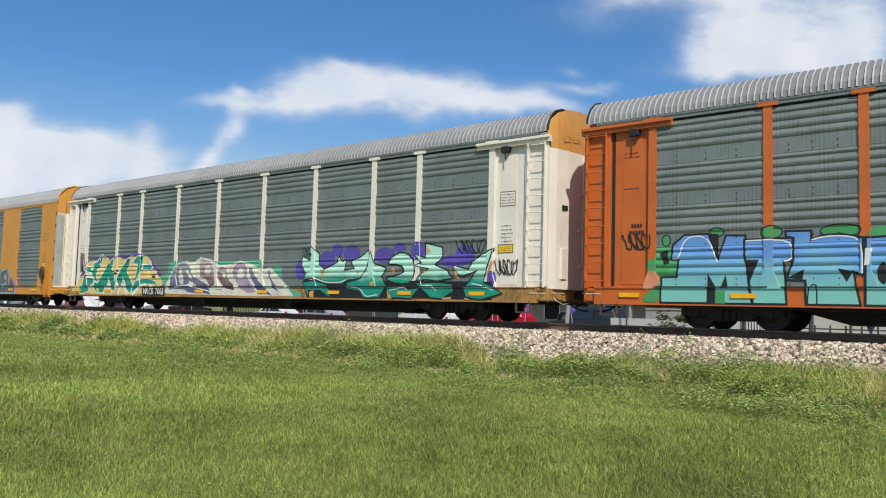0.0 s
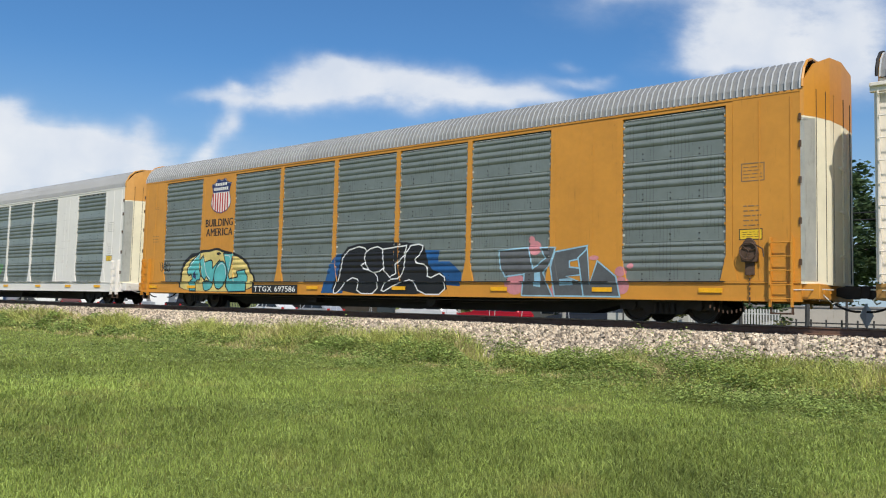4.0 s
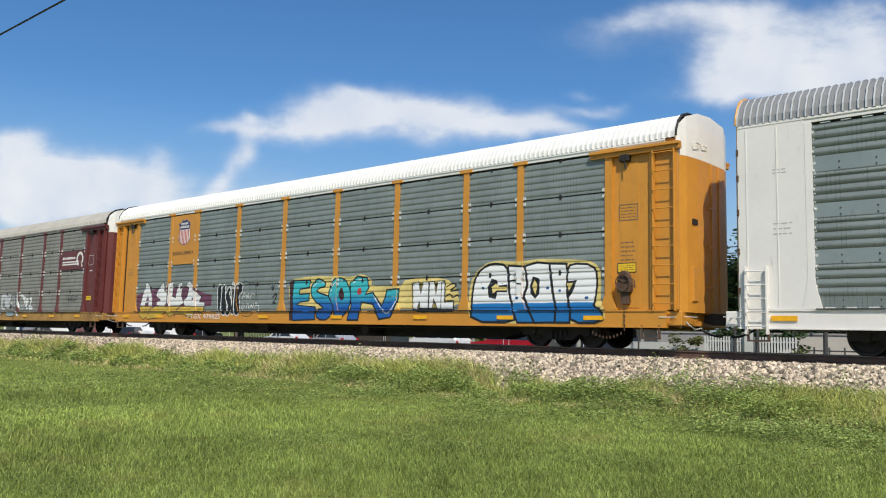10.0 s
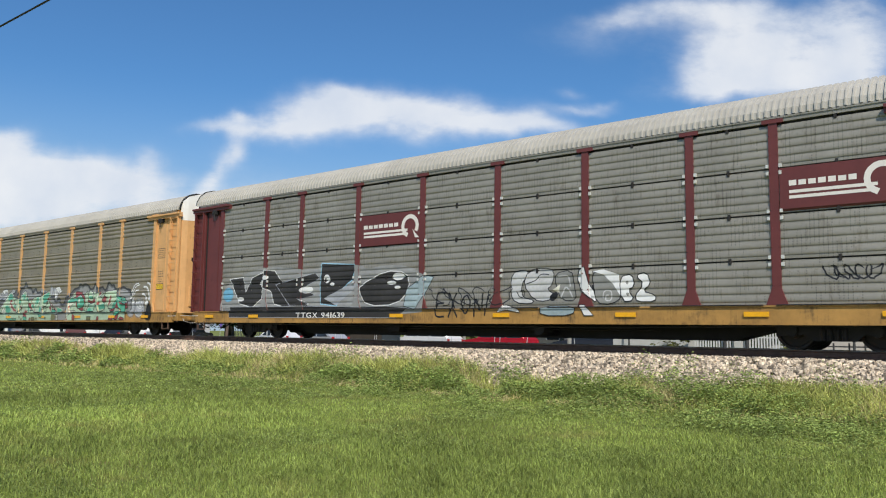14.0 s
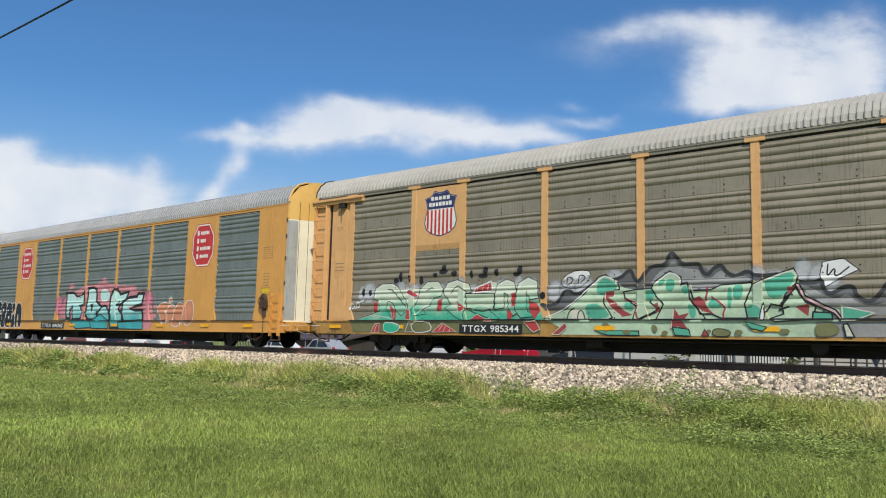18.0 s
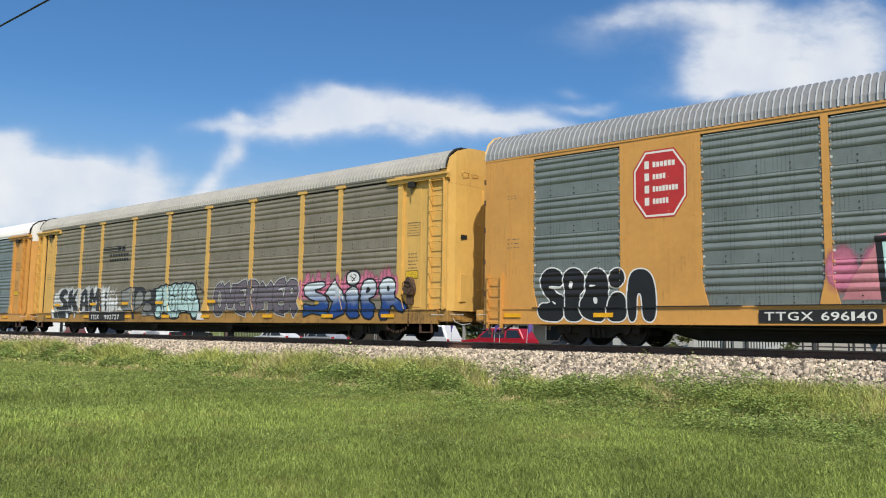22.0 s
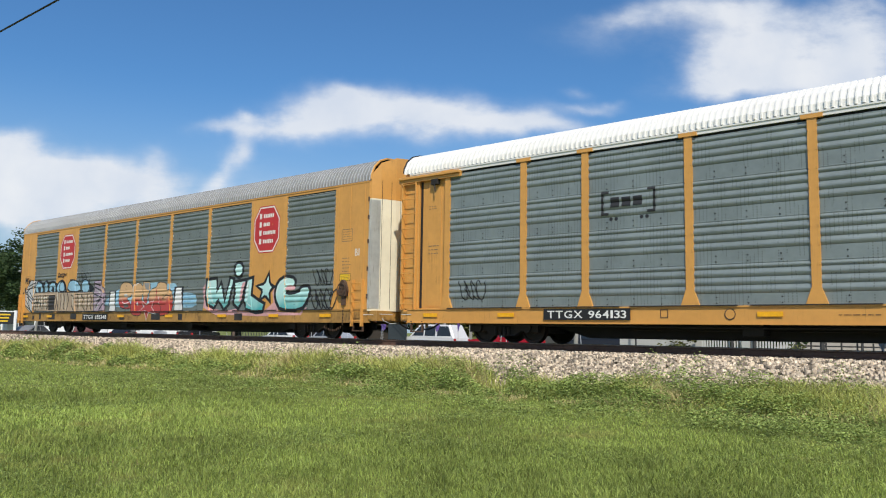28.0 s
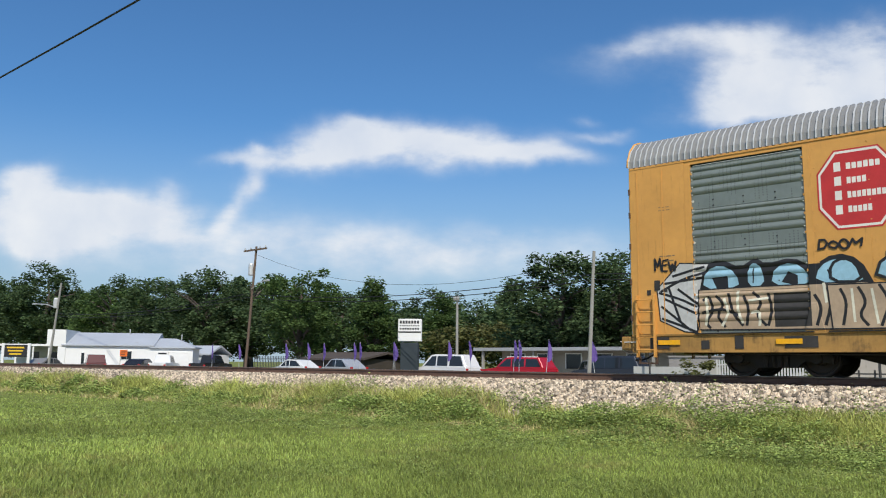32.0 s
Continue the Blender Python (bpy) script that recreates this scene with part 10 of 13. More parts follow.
    g.blot(PALE_HAZE, [(-11.51, 1.12), (-11.48, 1.68), (-11.26, 2.03), (-10.95, 2.17), (-10.46, 2.18), (-10.40, 2.30), (-10.31, 2.16), (-10.01, 2.16), (-9.76, 2.24), (-9.70, 2.11), (-9.11, 2.09), (-9.01, 2.16), (-8.80, 2.05), (-8.07, 2.25), (-8.01, 2.09), (-7.75, 2.24), (-7.68, 2.07), (-7.40, 2.26), (-7.35, 2.08), (-7.01, 2.06), (-6.77, 2.21), (-6.72, 2.05), (-6.51, 2.17), (-6.47, 2.04), (-6.20, 2.19), (-6.27, 1.00)], 0)
    g.blot(SMOKE, [(-6.54, 1.90), (-6.30, 1.89), (-6.35, 1.05), (-6.52, 1.05)], 0)
    g.blot(SMOKE, [(-11.55, 1.08), (-9.72, 1.05), (-9.83, 0.70), (-11.45, 0.71)], 0)
    g.letter(SMOKE, WHITE_P, 0.02, [(-11.10, 1.64), (-11.03, 2.02), (-10.62, 2.16), (-10.22, 2.07), (-10.18, 1.79), (-10.48, 1.87), (-10.62, 1.70), (-10.18, 1.55), (-9.91, 1.32), (-9.93, 1.09), (-11.41, 1.10), (-11.39, 1.28), (-10.70, 1.25), (-10.57, 1.40)], 1)
    g.letter(SMOKE, WHITE_P, 0.02, [(-10.12, 1.98), (-9.70, 2.13), (-9.66, 1.75), (-9.25, 2.16), (-9.09, 2.06), (-9.39, 1.61), (-9.00, 1.26), (-8.96, 1.04), (-9.58, 1.05), (-9.70, 1.34), (-9.87, 1.09), (-10.10, 1.27)], 0)
    g.letter(SMOKE, WHITE_P, 0.02, [(-8.94, 1.04), (-8.80, 1.92), (-8.46, 2.15), (-8.22, 1.98), (-7.98, 1.03), (-8.40, 1.03), (-8.43, 1.28), (-8.63, 1.28), (-8.67, 1.04)], 0)
    g.blot(WHITE_P, [(-8.60, 1.48), (-8.51, 1.82), (-8.41, 1.48)], 0)
    g.letter(SMOKE, WHITE_P, 0.02, [(-8.02, 1.03), (-8.01, 2.01), (-7.77, 2.18), (-7.50, 1.70), (-7.30, 2.15), (-6.95, 2.06), (-6.79, 0.96), (-7.26, 1.05), (-7.29, 1.52), (-7.51, 1.37), (-7.68, 1.57), (-7.73, 1.05)], 0)
    g.blot(WHITE_P, [(-7.64, 2.03), (-7.55, 2.16), (-7.39, 2.15), (-7.46, 1.77)], 0)
    g.letter(WHITE_P, PALE_HAZE, 0.03, [(-6.77, 1.05), (-6.77, 2.05), (-6.60, 2.04), (-6.56, 1.57), (-6.24, 1.56), (-6.27, 1.04), (-6.35, 1.05), (-6.36, 1.49), (-6.54, 1.50), (-6.52, 1.05)], 0)
    g.letter(WHITE_P, PALE_HAZE, 0.02, [(-6.36, 1.61), (-6.28, 2.16), (-6.18, 2.15), (-6.27, 1.61)], 0)
    g.dash(WHITE_P, 0.035, [(-6.12, 1.80), (-6.03, 2.03), (-5.94, 1.76), (-5.83, 2.06), (-5.71, 1.79)])
    g.dash(WHITE_P, 0.035, [(-6.08, 1.71), (-5.97, 1.95), (-5.80, 1.70), (-5.53, 2.07)])
    g.dash(WHITE_P, 0.035, [(-6.11, 1.42), (-5.96, 1.65), (-5.88, 1.41), (-5.72, 1.64), (-5.44, 1.36)])
    g.dash(WHITE_P, 0.03, [(-6.14, 1.36), (-5.41, 1.30)])
    g.dash(WHITE_P, 0.03, [(-5.89, 1.23), (-5.45, 1.22)])
    g.letter(WHITE_P, PALE_HAZE, 0.02, [(-5.43, 1.07), (-5.19, 1.23), (-4.93, 1.05)], 0)
    g.letter(SMOKE, WHITE_P, 0.02, [(-11.55, 1.03), (-11.14, 1.04), (-10.89, 0.70), (-11.45, 0.71)], 0)
    g.letter(WHITE_P, PALE_HAZE, 0.02, [(-11.78, 1.14), (-11.52, 1.12), (-11.41, 0.71), (-11.61, 0.71)], 0)
    g.letter(WHITE_P, BK, 0.02, [(-10.20, 1.01), (-9.93, 1.01), (-9.89, 0.70), (-10.16, 0.70)], 0)
    g.letter(WHITE_P, BK, 0.02, [(-9.36, 1.00), (-9.14, 0.99), (-9.26, 0.71), (-9.38, 0.71)], 0)
    g.done()
    g = Mural(8, "dark outlined faded graffiti letters")
    g.letter(FADED, BK, 0.05, [(-5.11, 1.88), (-4.42, 2.05), (-3.95, 2.05), (-3.93, 1.04), (-4.99, 1.06)], 0)
    g.dash(BK, 0.03, [(-4.28, 1.80), (-4.38, 1.59), (-4.31, 1.28), (-4.15, 1.17), (-4.09, 1.74), (-4.23, 1.90)])
    g.letter(SMOKE, BK, 0.03, [(-4.00, 2.07), (-3.73, 2.04), (-3.38, 2.06), (-3.06, 1.91), (-3.07, 1.76), (-2.85, 1.94), (-2.56, 1.88), (-2.42, 1.98), (-2.20, 1.92), (-2.24, 0.76), (-2.46, 1.00), (-2.63, 1.40), (-3.03, 1.41), (-3.32, 1.26), (-3.62, 1.21), (-3.92, 1.27)], 1)
    g.letter(FADED, BK, 0.035, [(-3.91, 1.04), (-3.88, 1.63), (-3.61, 1.94), (-3.31, 1.84), (-3.19, 1.56), (-3.32, 1.26), (-3.62, 1.16)], 1)
    g.letter(FADED, BK, 0.035, [(-3.17, 1.45), (-3.05, 1.81), (-2.80, 1.92), (-2.58, 1.77), (-2.59, 1.47)], 1)
    g.dash(HAZE_P, 0.03, [(-2.94, 1.53), (-2.97, 1.69), (-2.73, 1.80), (-2.63, 1.63), (-2.84, 1.52)])
    g.dash(HAZE_P, 0.025, [(-2.87, 1.56), (-2.85, 1.68), (-2.74, 1.67), (-2.76, 1.56)])
    g.letter(FADED, BK, 0.05, [(-3.28, 1.01), (-3.20, 1.26), (-2.85, 1.40), (-2.56, 1.30), (-2.48, 1.00)], 1)
    g.letter(HAZE_P, BK, 0.02, [(-3.27, 0.98), (-2.29, 0.97), (-2.23, 0.82), (-3.20, 0.80)], 0)
    g.dash(BK, 0.03, [(-2.88, 0.81), (-2.85, 0.91), (-2.79, 0.82), (-2.72, 0.90), (-2.71, 0.81)])
    g.dash(BK, 0.03, [(-2.68, 0.81), (-2.67, 0.93), (-2.58, 0.82)])
    g.letter(SMOKE, BK, 0.03, [(-4.07, 0.99), (-3.91, 0.99), (-3.82, 0.68), (-3.97, 0.68)], 0)
    g.done()
    g = Mural(8, "pale blue graffiti letters with black outlines")
    g.letter(PALE_AQUA, BK, 0.07, [(-2.43, 1.98), (-2.18, 1.93), (-1.91, 2.08), (-1.69, 2.05), (-1.47, 2.14), (-1.22, 2.05), (-1.04, 2.10), (-0.76, 2.17), (-0.51, 2.10), (-0.31, 2.12), (-0.07, 2.18), (0.17, 2.10), (0.45, 2.13), (0.72, 1.92), (0.81, 1.55), (1.01, 1.45), (1.02, 0.92), (0.93, 0.67), (0.56, 0.66), (0.43, 0.93), (-0.33, 0.94), (-0.38, 0.70), (-0.97, 0.67), (-1.12, 0.85), (-1.62, 0.95), (-1.67, 0.70), (-2.08, 0.67), (-2.21, 0.86), (-2.40, 1.25)], 1)
    g.letter(PALE_AQUA, BK, 0.04, [(-2.37, 1.90), (-2.12, 1.86), (-1.89, 2.02), (-1.73, 1.91), (-1.71, 1.54), (-1.80, 1.42), (-2.03, 1.38), (-2.33, 1.28)], 0)
    g.letter(PALE_AQUA, BK, 0.04, [(-1.67, 1.56), (-1.70, 1.95), (-1.48, 2.08), (-1.26, 1.98), (-1.18, 1.59), (-1.21, 1.22), (-1.54, 1.17), (-1.63, 1.37)], 1)
    g.letter(PALE_AQUA, BK, 0.04, [(-1.17, 1.66), (-1.17, 1.93), (-1.04, 2.06), (-0.90, 1.87), (-0.88, 1.65)], 1)
    g.letter(PALE_AQUA, BK, 0.04, [(-0.88, 1.65), (-0.86, 2.01), (-0.71, 2.12), (-0.57, 2.02), (-0.58, 1.67), (-0.71, 1.58)], 1)
    g.letter(PALE_AQUA, BK, 0.04, [(-1.21, 1.45), (-1.09, 1.64), (-0.85, 1.62), (-0.72, 1.49), (-0.70, 1.01), (-1.07, 1.01)], 1)
    g.dash(BK, 0.035, [(-0.89, 1.50), (-1.02, 1.46), (-1.01, 1.38), (-0.90, 1.31), (-0.92, 1.23), (-1.03, 1.22)])
    g.dash(BK, 0.03, [(-0.95, 1.56), (-0.97, 1.09)])
    g.letter(PALE_AQUA, BK, 0.04, [(-0.54, 1.03), (-0.51, 1.90), (-0.31, 2.07), (-0.25, 1.89), (-0.26, 1.44), (-0.17, 1.25), (-0.03, 1.43), (0.16, 1.40), (0.26, 0.99)], 0)
    g.letter(PALE_AQUA, BK, 0.04, [(-0.23, 1.61), (-0.20, 2.03), (-0.07, 2.15), (0.02, 2.06), (0.01, 1.52), (-0.12, 1.42)], 1)
    g.letter(PALE_AQUA, BK, 0.04, [(0.06, 1.60), (0.17, 1.97), (0.40, 2.11), (0.64, 2.00), (0.74, 1.72), (0.68, 1.45), (0.53, 1.38), (0.29, 1.46)], 1)
    g.dash(BK, 0.035, [(0.58, 1.75), (0.47, 1.76), (0.42, 1.66), (0.48, 1.59), (0.57, 1.61)])
    g.dash(BK, 0.03, [(0.50, 1.88), (0.46, 1.52)])
    g.letter(PALE_AQUA, BK, 0.04, [(0.57, 1.33), (0.81, 1.51), (1.00, 1.35), (0.98, 0.97), (0.89, 0.74), (0.61, 0.71), (0.47, 0.99), (0.54, 1.10)], 1)
    g.letter(PALE_AQUA, BK, 0.04, [(-2.18, 1.02), (-2.13, 1.24), (-1.79, 1.26), (-1.69, 1.02), (-1.72, 0.78), (-1.97, 0.73), (-2.16, 0.81)], 1)
    g.letter(PALE_AQUA, BK, 0.03, [(-0.95, 0.98), (-0.49, 0.97), (-0.54, 0.74), (-0.86, 0.73)], 0)
    g.dash(BK, 0.045, [(-1.86, 1.27), (-1.76, 1.02), (-1.73, 0.78)])
    g.dash(BK, 0.045, [(-1.54, 1.47), (-1.62, 1.38), (-1.47, 1.09), (-1.36, 0.89)])
    g.dash(BK, 0.03, [(-1.80, 1.56), (-1.69, 1.47), (-1.58, 1.57)])
    g.letter(WHITE_P, PALE_HAZE, 0.02, [(0.99, 0.98), (1.25, 0.96), (1.43, 0.65), (0.93, 0.65)], 0)
    g.dash(BK, 0.03, [(0.69, 2.20), (0.76, 2.22), (0.74, 2.06), (0.64, 2.10)])
    g.dash(BK, 0.03, [(0.80, 2.07), (0.84, 1.93), (0.94, 1.98), (0.93, 1.80)])
    g.dash(BK, 0.03, [(0.96, 2.10), (1.01, 2.15), (1.07, 2.12), (1.05, 2.09)])
    g.dash(BK, 0.03, [(1.03, 1.94), (1.05, 1.80), (1.12, 1.92), (1.13, 1.79)])
    g.dash(BK, 0.03, [(1.10, 1.68), (1.24, 1.79), (1.27, 1.67), (1.37, 1.82), (1.38, 1.57)])
    g.dash(BK, 0.025, [(0.89, 1.71), (1.03, 1.66)])
    g.done()
    g = Mural(8, "blue and white graffiti word with a white ball and pink flames")
    g.mist(PINK_MIST, puffs(7.06, 11.77, 1.3, 2.45, 4, 0.15))
    g.letter(SDIER_P, BK, 0.06, [(7.36, 1.88), (7.83, 1.94), (8.44, 1.95), (8.36, 1.73), (7.76, 1.64), (8.43, 1.49), (8.65, 1.14), (8.35, 0.82), (7.37, 0.93), (7.23, 1.22), (7.83, 1.11), (8.14, 1.22), (7.45, 1.40), (7.28, 1.65)], 1)
    g.blot(GOLD_P, [(7.83, 1.26), (8.05, 1.30), (8.12, 1.22), (7.94, 1.15)], 1)
    g.letter(SDIER_P, BK, 0.06, [(8.41, 1.54), (8.87, 2.01), (9.28, 1.57), (9.48, 1.26), (9.40, 0.85), (8.84, 0.67), (8.61, 0.92), (8.77, 1.26)], 0)
    g.letter(SDIER_P, BK, 0.06, [(9.39, 1.60), (9.87, 1.80), (10.07, 1.51), (10.00, 0.98), (10.18, 0.72), (9.52, 0.68), (9.45, 1.32)], 1)
    g.letter(WHITE_P, BK, 0.07, [(9.38, 2.04), (9.55, 2.26), (9.95, 2.24), (10.10, 2.00), (9.94, 1.77), (9.54, 1.78)], 2)
    g.dash(BK, 0.03, [(9.58, 2.10), (9.87, 1.95), (9.61, 1.89), (9.94, 2.08), (9.75, 2.15)])
    g.letter(SDIER_P, BK, 0.06, [(10.12, 1.69), (10.33, 1.98), (10.72, 1.96), (10.87, 1.75), (10.82, 1.42), (10.44, 1.30), (10.82, 1.10), (10.74, 0.65), (10.24, 0.72), (10.11, 1.24)], 1)
    g.blot(BK, [(10.34, 1.59), (10.48, 1.74), (10.59, 1.59), (10.44, 1.48)], 1)
    g.letter(SDIER_P, BK, 0.06, [(10.90, 1.70), (11.19, 2.01), (11.61, 1.95), (11.73, 1.65), (11.60, 1.40), (11.88, 1.28), (12.21, 1.03), (11.96, 0.83), (11.47, 1.21), (11.46, 0.66), (10.96, 0.65), (11.11, 1.28)], 1)
    g.blot(BK, [(11.26, 1.59), (11.39, 1.78), (11.43, 1.53)], 1)
    g.letter(DEEP_BLUE, BK, 0.04, [(7.33, 0.98), (8.56, 0.92), (8.84, 0.67), (8.55, 0.76), (7.82, 0.87), (7.36, 0.74)], 0)
    g.dash(WHITE_P, 0.03, [(9.47, 1.52), (9.84, 1.65), (9.96, 1.50)])
    g.dash(WHITE_P, 0.03, [(8.89, 1.85), (9.20, 1.52), (9.34, 1.26)])
    g.done()
    piece(8, "mauve grey graffiti word with a white edge", blade_layers(written("OVERMER", 2.0, 7.0, 0.84, 2.06, 3, 0.32), [spray("dark_mauve", (0.15, 0.125, 0.145))], BK, 0.03, PALE_HAZE, 0.07))
    drape(W8, "number_panel", [(DIRT_BLACK, [bar(-7.83, -4.58, 0.6, 0.97)]), (LETTER_WHITE, letters("TTGX", -7.66, -6.86, 0.66, 0.86, 0.012) + letters("992727", -6.4, -5.05, 0.66, 0.86, 0.012))], W8.car, "black panel with white wagon number", 15)
    stencils(W8)
    # clean yellow wagon
    ink = [bar(-6.62, -6.55, 3.32, 3.95), bar(-6.62, -6.4, 3.32, 3.39), bar(-6.62, -6.4, 3.88, 3.95), bar(-5.18, -5.11, 3.32, 3.95), bar(-5.33, -5.11, 3.32, 3.39), bar(-5.33, -5.11, 3.88, 3.95), disc(-6.35, 3.22, 0.05, 0.05), disc(-6.2, 3.22, 0.05, 0.05), disc(-5.5, 3.22, 0.05, 0.05), disc(-5.35, 3.22, 0.05, 0.05)]
    drape(W9, "railway_emblem", [(LETTER_BLACK, ink + word_bars(-6.35, -5.4, 3.52, 3.78, 3))], W9.car, "black bracket emblem on the ribs")
    piece(9, "black scrawled tag", [(BK, tag_lines(-11.3, -10.4, 1.2, 1.8, 4, 4))])
    number(W9, "TTGX 964133", -8.34, -5.78, 0.64, 0.93)
    stencils(W9)
    drape(W9, "data_stencil", [(LETTER_BLACK, worn_lines(-1.0, -0.2, 0.72, 0.8, 1) + frame_of(-5.0, -4.8, 0.7, 0.9, 0.015) + [disc(-3.3, 0.78, 0.13, 0.13)]), (TTX_YELLOW, [disc(-3.3, 0.78, 0.11, 0.11)])], W9.car, "small stencilled marks on the sill", 4)
    # last wagon
    octagon(W10, -8.85, -7.25, 3.13, 4.87, ((6, 0.85), (4, 0.5), (8, 0.95), (5, 0.6)))
    octagon(W10, 7.2, 8.75, 3.1, 4.86, ((6, 0.8), (4, 0.5), (8, 0.95), (6, 0.8)))
    BLUE_TOP = [disc(x, 2.05, 0.62, 0.38) for x in (-11.2, -10.0, -8.9, -7.4, -6.2)]
    g = Mural(10, "pale blue and peach graffiti with black arches")
    g.blot(BK, [(-11.66, 2.04), (-11.51, 2.59), (-11.08, 2.71), (-10.61, 2.47), (-10.29, 2.70), (-10.03, 2.51), (-9.45, 2.64), (-9.07, 2.38), (-8.56, 2.66), (-8.09, 2.49), (-7.83, 1.94), (-7.83, 1.83), (-11.66, 1.96)], 1)
    g.letter(PALE_HAZE, BK, 0.03, [(-12.69, 2.08), (-12.08, 2.68), (-11.36, 2.62), (-11.58, 2.10), (-11.66, 1.63), (-11.68, 1.00), (-12.00, 1.03), (-12.62, 1.31)], 0)
    g.dash(BK, 0.06, [(-12.60, 2.01), (-12.03, 2.29), (-11.39, 2.44)])
    g.dash(BK, 0.06, [(-12.52, 2.20), (-11.43, 2.31)])
    g.dash(BK, 0.06, [(-12.28, 2.37), (-11.47, 2.56)])
    g.dash(BK, 0.06, [(-12.64, 1.99), (-12.10, 1.82), (-11.70, 1.62)])
    g.dash(BK, 0.06, [(-12.51, 1.84), (-11.69, 1.45)])
    g.dash(BK, 0.06, [(-12.59, 1.66), (-11.84, 1.06)])
    g.dash(BK, 0.06, [(-12.58, 1.36), (-12.09, 1.18), (-11.68, 1.01)])
    g.dash(BK, 0.06, [(-12.15, 2.06), (-11.66, 1.68)])
    g.dash(BK, 0.06, [(-12.39, 2.13), (-12.09, 1.24)])
    g.letter(SKY_P, BK, 0.06, [(-11.59, 1.99), (-11.47, 2.48), (-11.08, 2.61), (-10.70, 2.39), (-10.62, 1.97)], 1)
    g.blot(BK, [(-11.31, 2.28), (-10.93, 2.30), (-10.92, 1.98), (-11.18, 1.99)], 0)
    g.letter(SKY_P, BK, 0.06, [(-10.51, 2.00), (-10.47, 2.49), (-10.29, 2.61), (-10.10, 2.45), (-10.06, 2.01)], 1)
    g.dash(BK, 0.03, [(-10.32, 2.44), (-10.35, 2.10)])
    g.letter(SKY_P, BK, 0.06, [(-10.00, 2.00), (-9.87, 2.46), (-9.45, 2.55), (-9.12, 2.31), (-9.12, 1.94)], 1)
    g.blot(BK, [(-9.72, 2.09), (-9.56, 2.32), (-9.37, 2.22), (-9.37, 1.99)], 0)
    g.letter(SKY_P, BK, 0.06, [(-9.05, 2.01), (-8.92, 2.41), (-8.56, 2.57), (-8.16, 2.42), (-7.96, 1.91)], 1)
    g.blot(BK, [(-8.75, 2.30), (-8.49, 2.31), (-8.45, 2.10), (-8.69, 2.09)], 0)
    g.letter(TAN_P, BK, 0.03, [(-11.64, 2.01), (-10.47, 2.02), (-7.96, 2.00), (-7.94, 1.02), (-11.65, 1.07)], 0)
    g.dash(BK, 0.065, [(-11.54, 1.75), (-11.38, 1.87), (-11.28, 1.51), (-11.49, 1.22), (-11.37, 1.10)])
    g.dash(BK, 0.065, [(-11.23, 1.85), (-11.02, 1.67), (-11.22, 1.39), (-11.02, 1.12)])
    g.dash(BK, 0.065, [(-10.92, 1.90), (-10.84, 1.44), (-10.61, 1.14)])
    g.dash(BK, 0.065, [(-10.58, 1.83), (-10.45, 1.54), (-10.53, 1.14)])
    g.dash(BK, 0.065, [(-10.36, 1.90), (-10.15, 1.70), (-10.31, 1.37), (-10.08, 1.13)])
    g.dash(BK, 0.065, [(-10.02, 1.86), (-9.93, 1.47), (-10.05, 1.13)])
    g.dash(BK, 0.065, [(-9.03, 1.78), (-8.88, 1.50), (-9.00, 1.11)])
    g.dash(BK, 0.065, [(-8.76, 1.92), (-8.68, 1.60), (-8.83, 1.11)])
    g.dash(BK, 0.06, [(-8.49, 1.43), (-8.23, 1.46), (-8.25, 1.20), (-8.49, 1.24), (-8.41, 1.38)])
    g.dash(BK, 0.06, [(-8.56, 1.81), (-8.08, 1.57)])
    g.dash(BK, 0.065, [(-11.57, 1.46), (-11.07, 1.56), (-10.69, 1.38)])
    g.dash(CREAM_P, 0.06, [(-11.03, 1.79), (-10.91, 1.44), (-11.10, 1.15)])
    g.dash(CREAM_P, 0.06, [(-10.69, 1.95), (-10.73, 1.55), (-10.61, 1.20)])
    g.dash(CREAM_P, 0.05, [(-10.46, 1.71), (-10.01, 1.75)])
    g.dash(CREAM_P, 0.06, [(-10.42, 1.43), (-10.20, 1.48), (-10.24, 1.13)])
    g.dash(CREAM_P, 0.06, [(-8.69, 1.71), (-8.08, 1.95)])
    g.dash(CREAM_P, 0.06, [(-8.62, 1.92), (-8.21, 1.47)])
    g.dash(CREAM_P, 0.06, [(-8.83, 2.02), (-8.79, 1.59)])
    g.dash(CREAM_P, 0.06, [(-11.46, 1.83), (-11.42, 1.45), (-11.49, 1.17)])
    g.letter(SKY_P, BK, 0.06, [(-8.69, 2.03), (-8.67, 2.41), (-8.41, 2.53), (-8.17, 2.40), (-8.05, 2.00)], 1)
    g.letter(SKY_P, BK, 0.06, [(-7.84, 2.01), (-7.67, 2.50), (-7.06, 2.58), (-6.52, 2.29), (-6.46, 1.97)], 1)
    g.letter(SKY_P, BK, 0.06, [(-6.41, 1.94), (-6.33, 2.48), (-5.97, 2.57), (-5.63, 2.39), (-5.58, 1.92)], 1)
    g.blot(BK, [(-5.65, 2.46), (-5.10, 2.07), (-5.52, 1.91)], 0)
    g.letter(TAN_P, BK, 0.03, [(-8.76, 1.97), (-5.13, 1.92), (-5.07, 1.01), (-8.69, 1.03)], 0)
    g.dash(BK, 0.06, [(-8.51, 1.88), (-8.38, 1.59), (-8.48, 1.10)])
    g.dash(BK, 0.06, [(-8.16, 1.90), (-8.00, 1.58), (-8.17, 1.30), (-7.99, 1.08)])
    g.dash(BK, 0.06, [(-7.76, 1.93), (-7.56, 1.57), (-7.76, 1.07)])
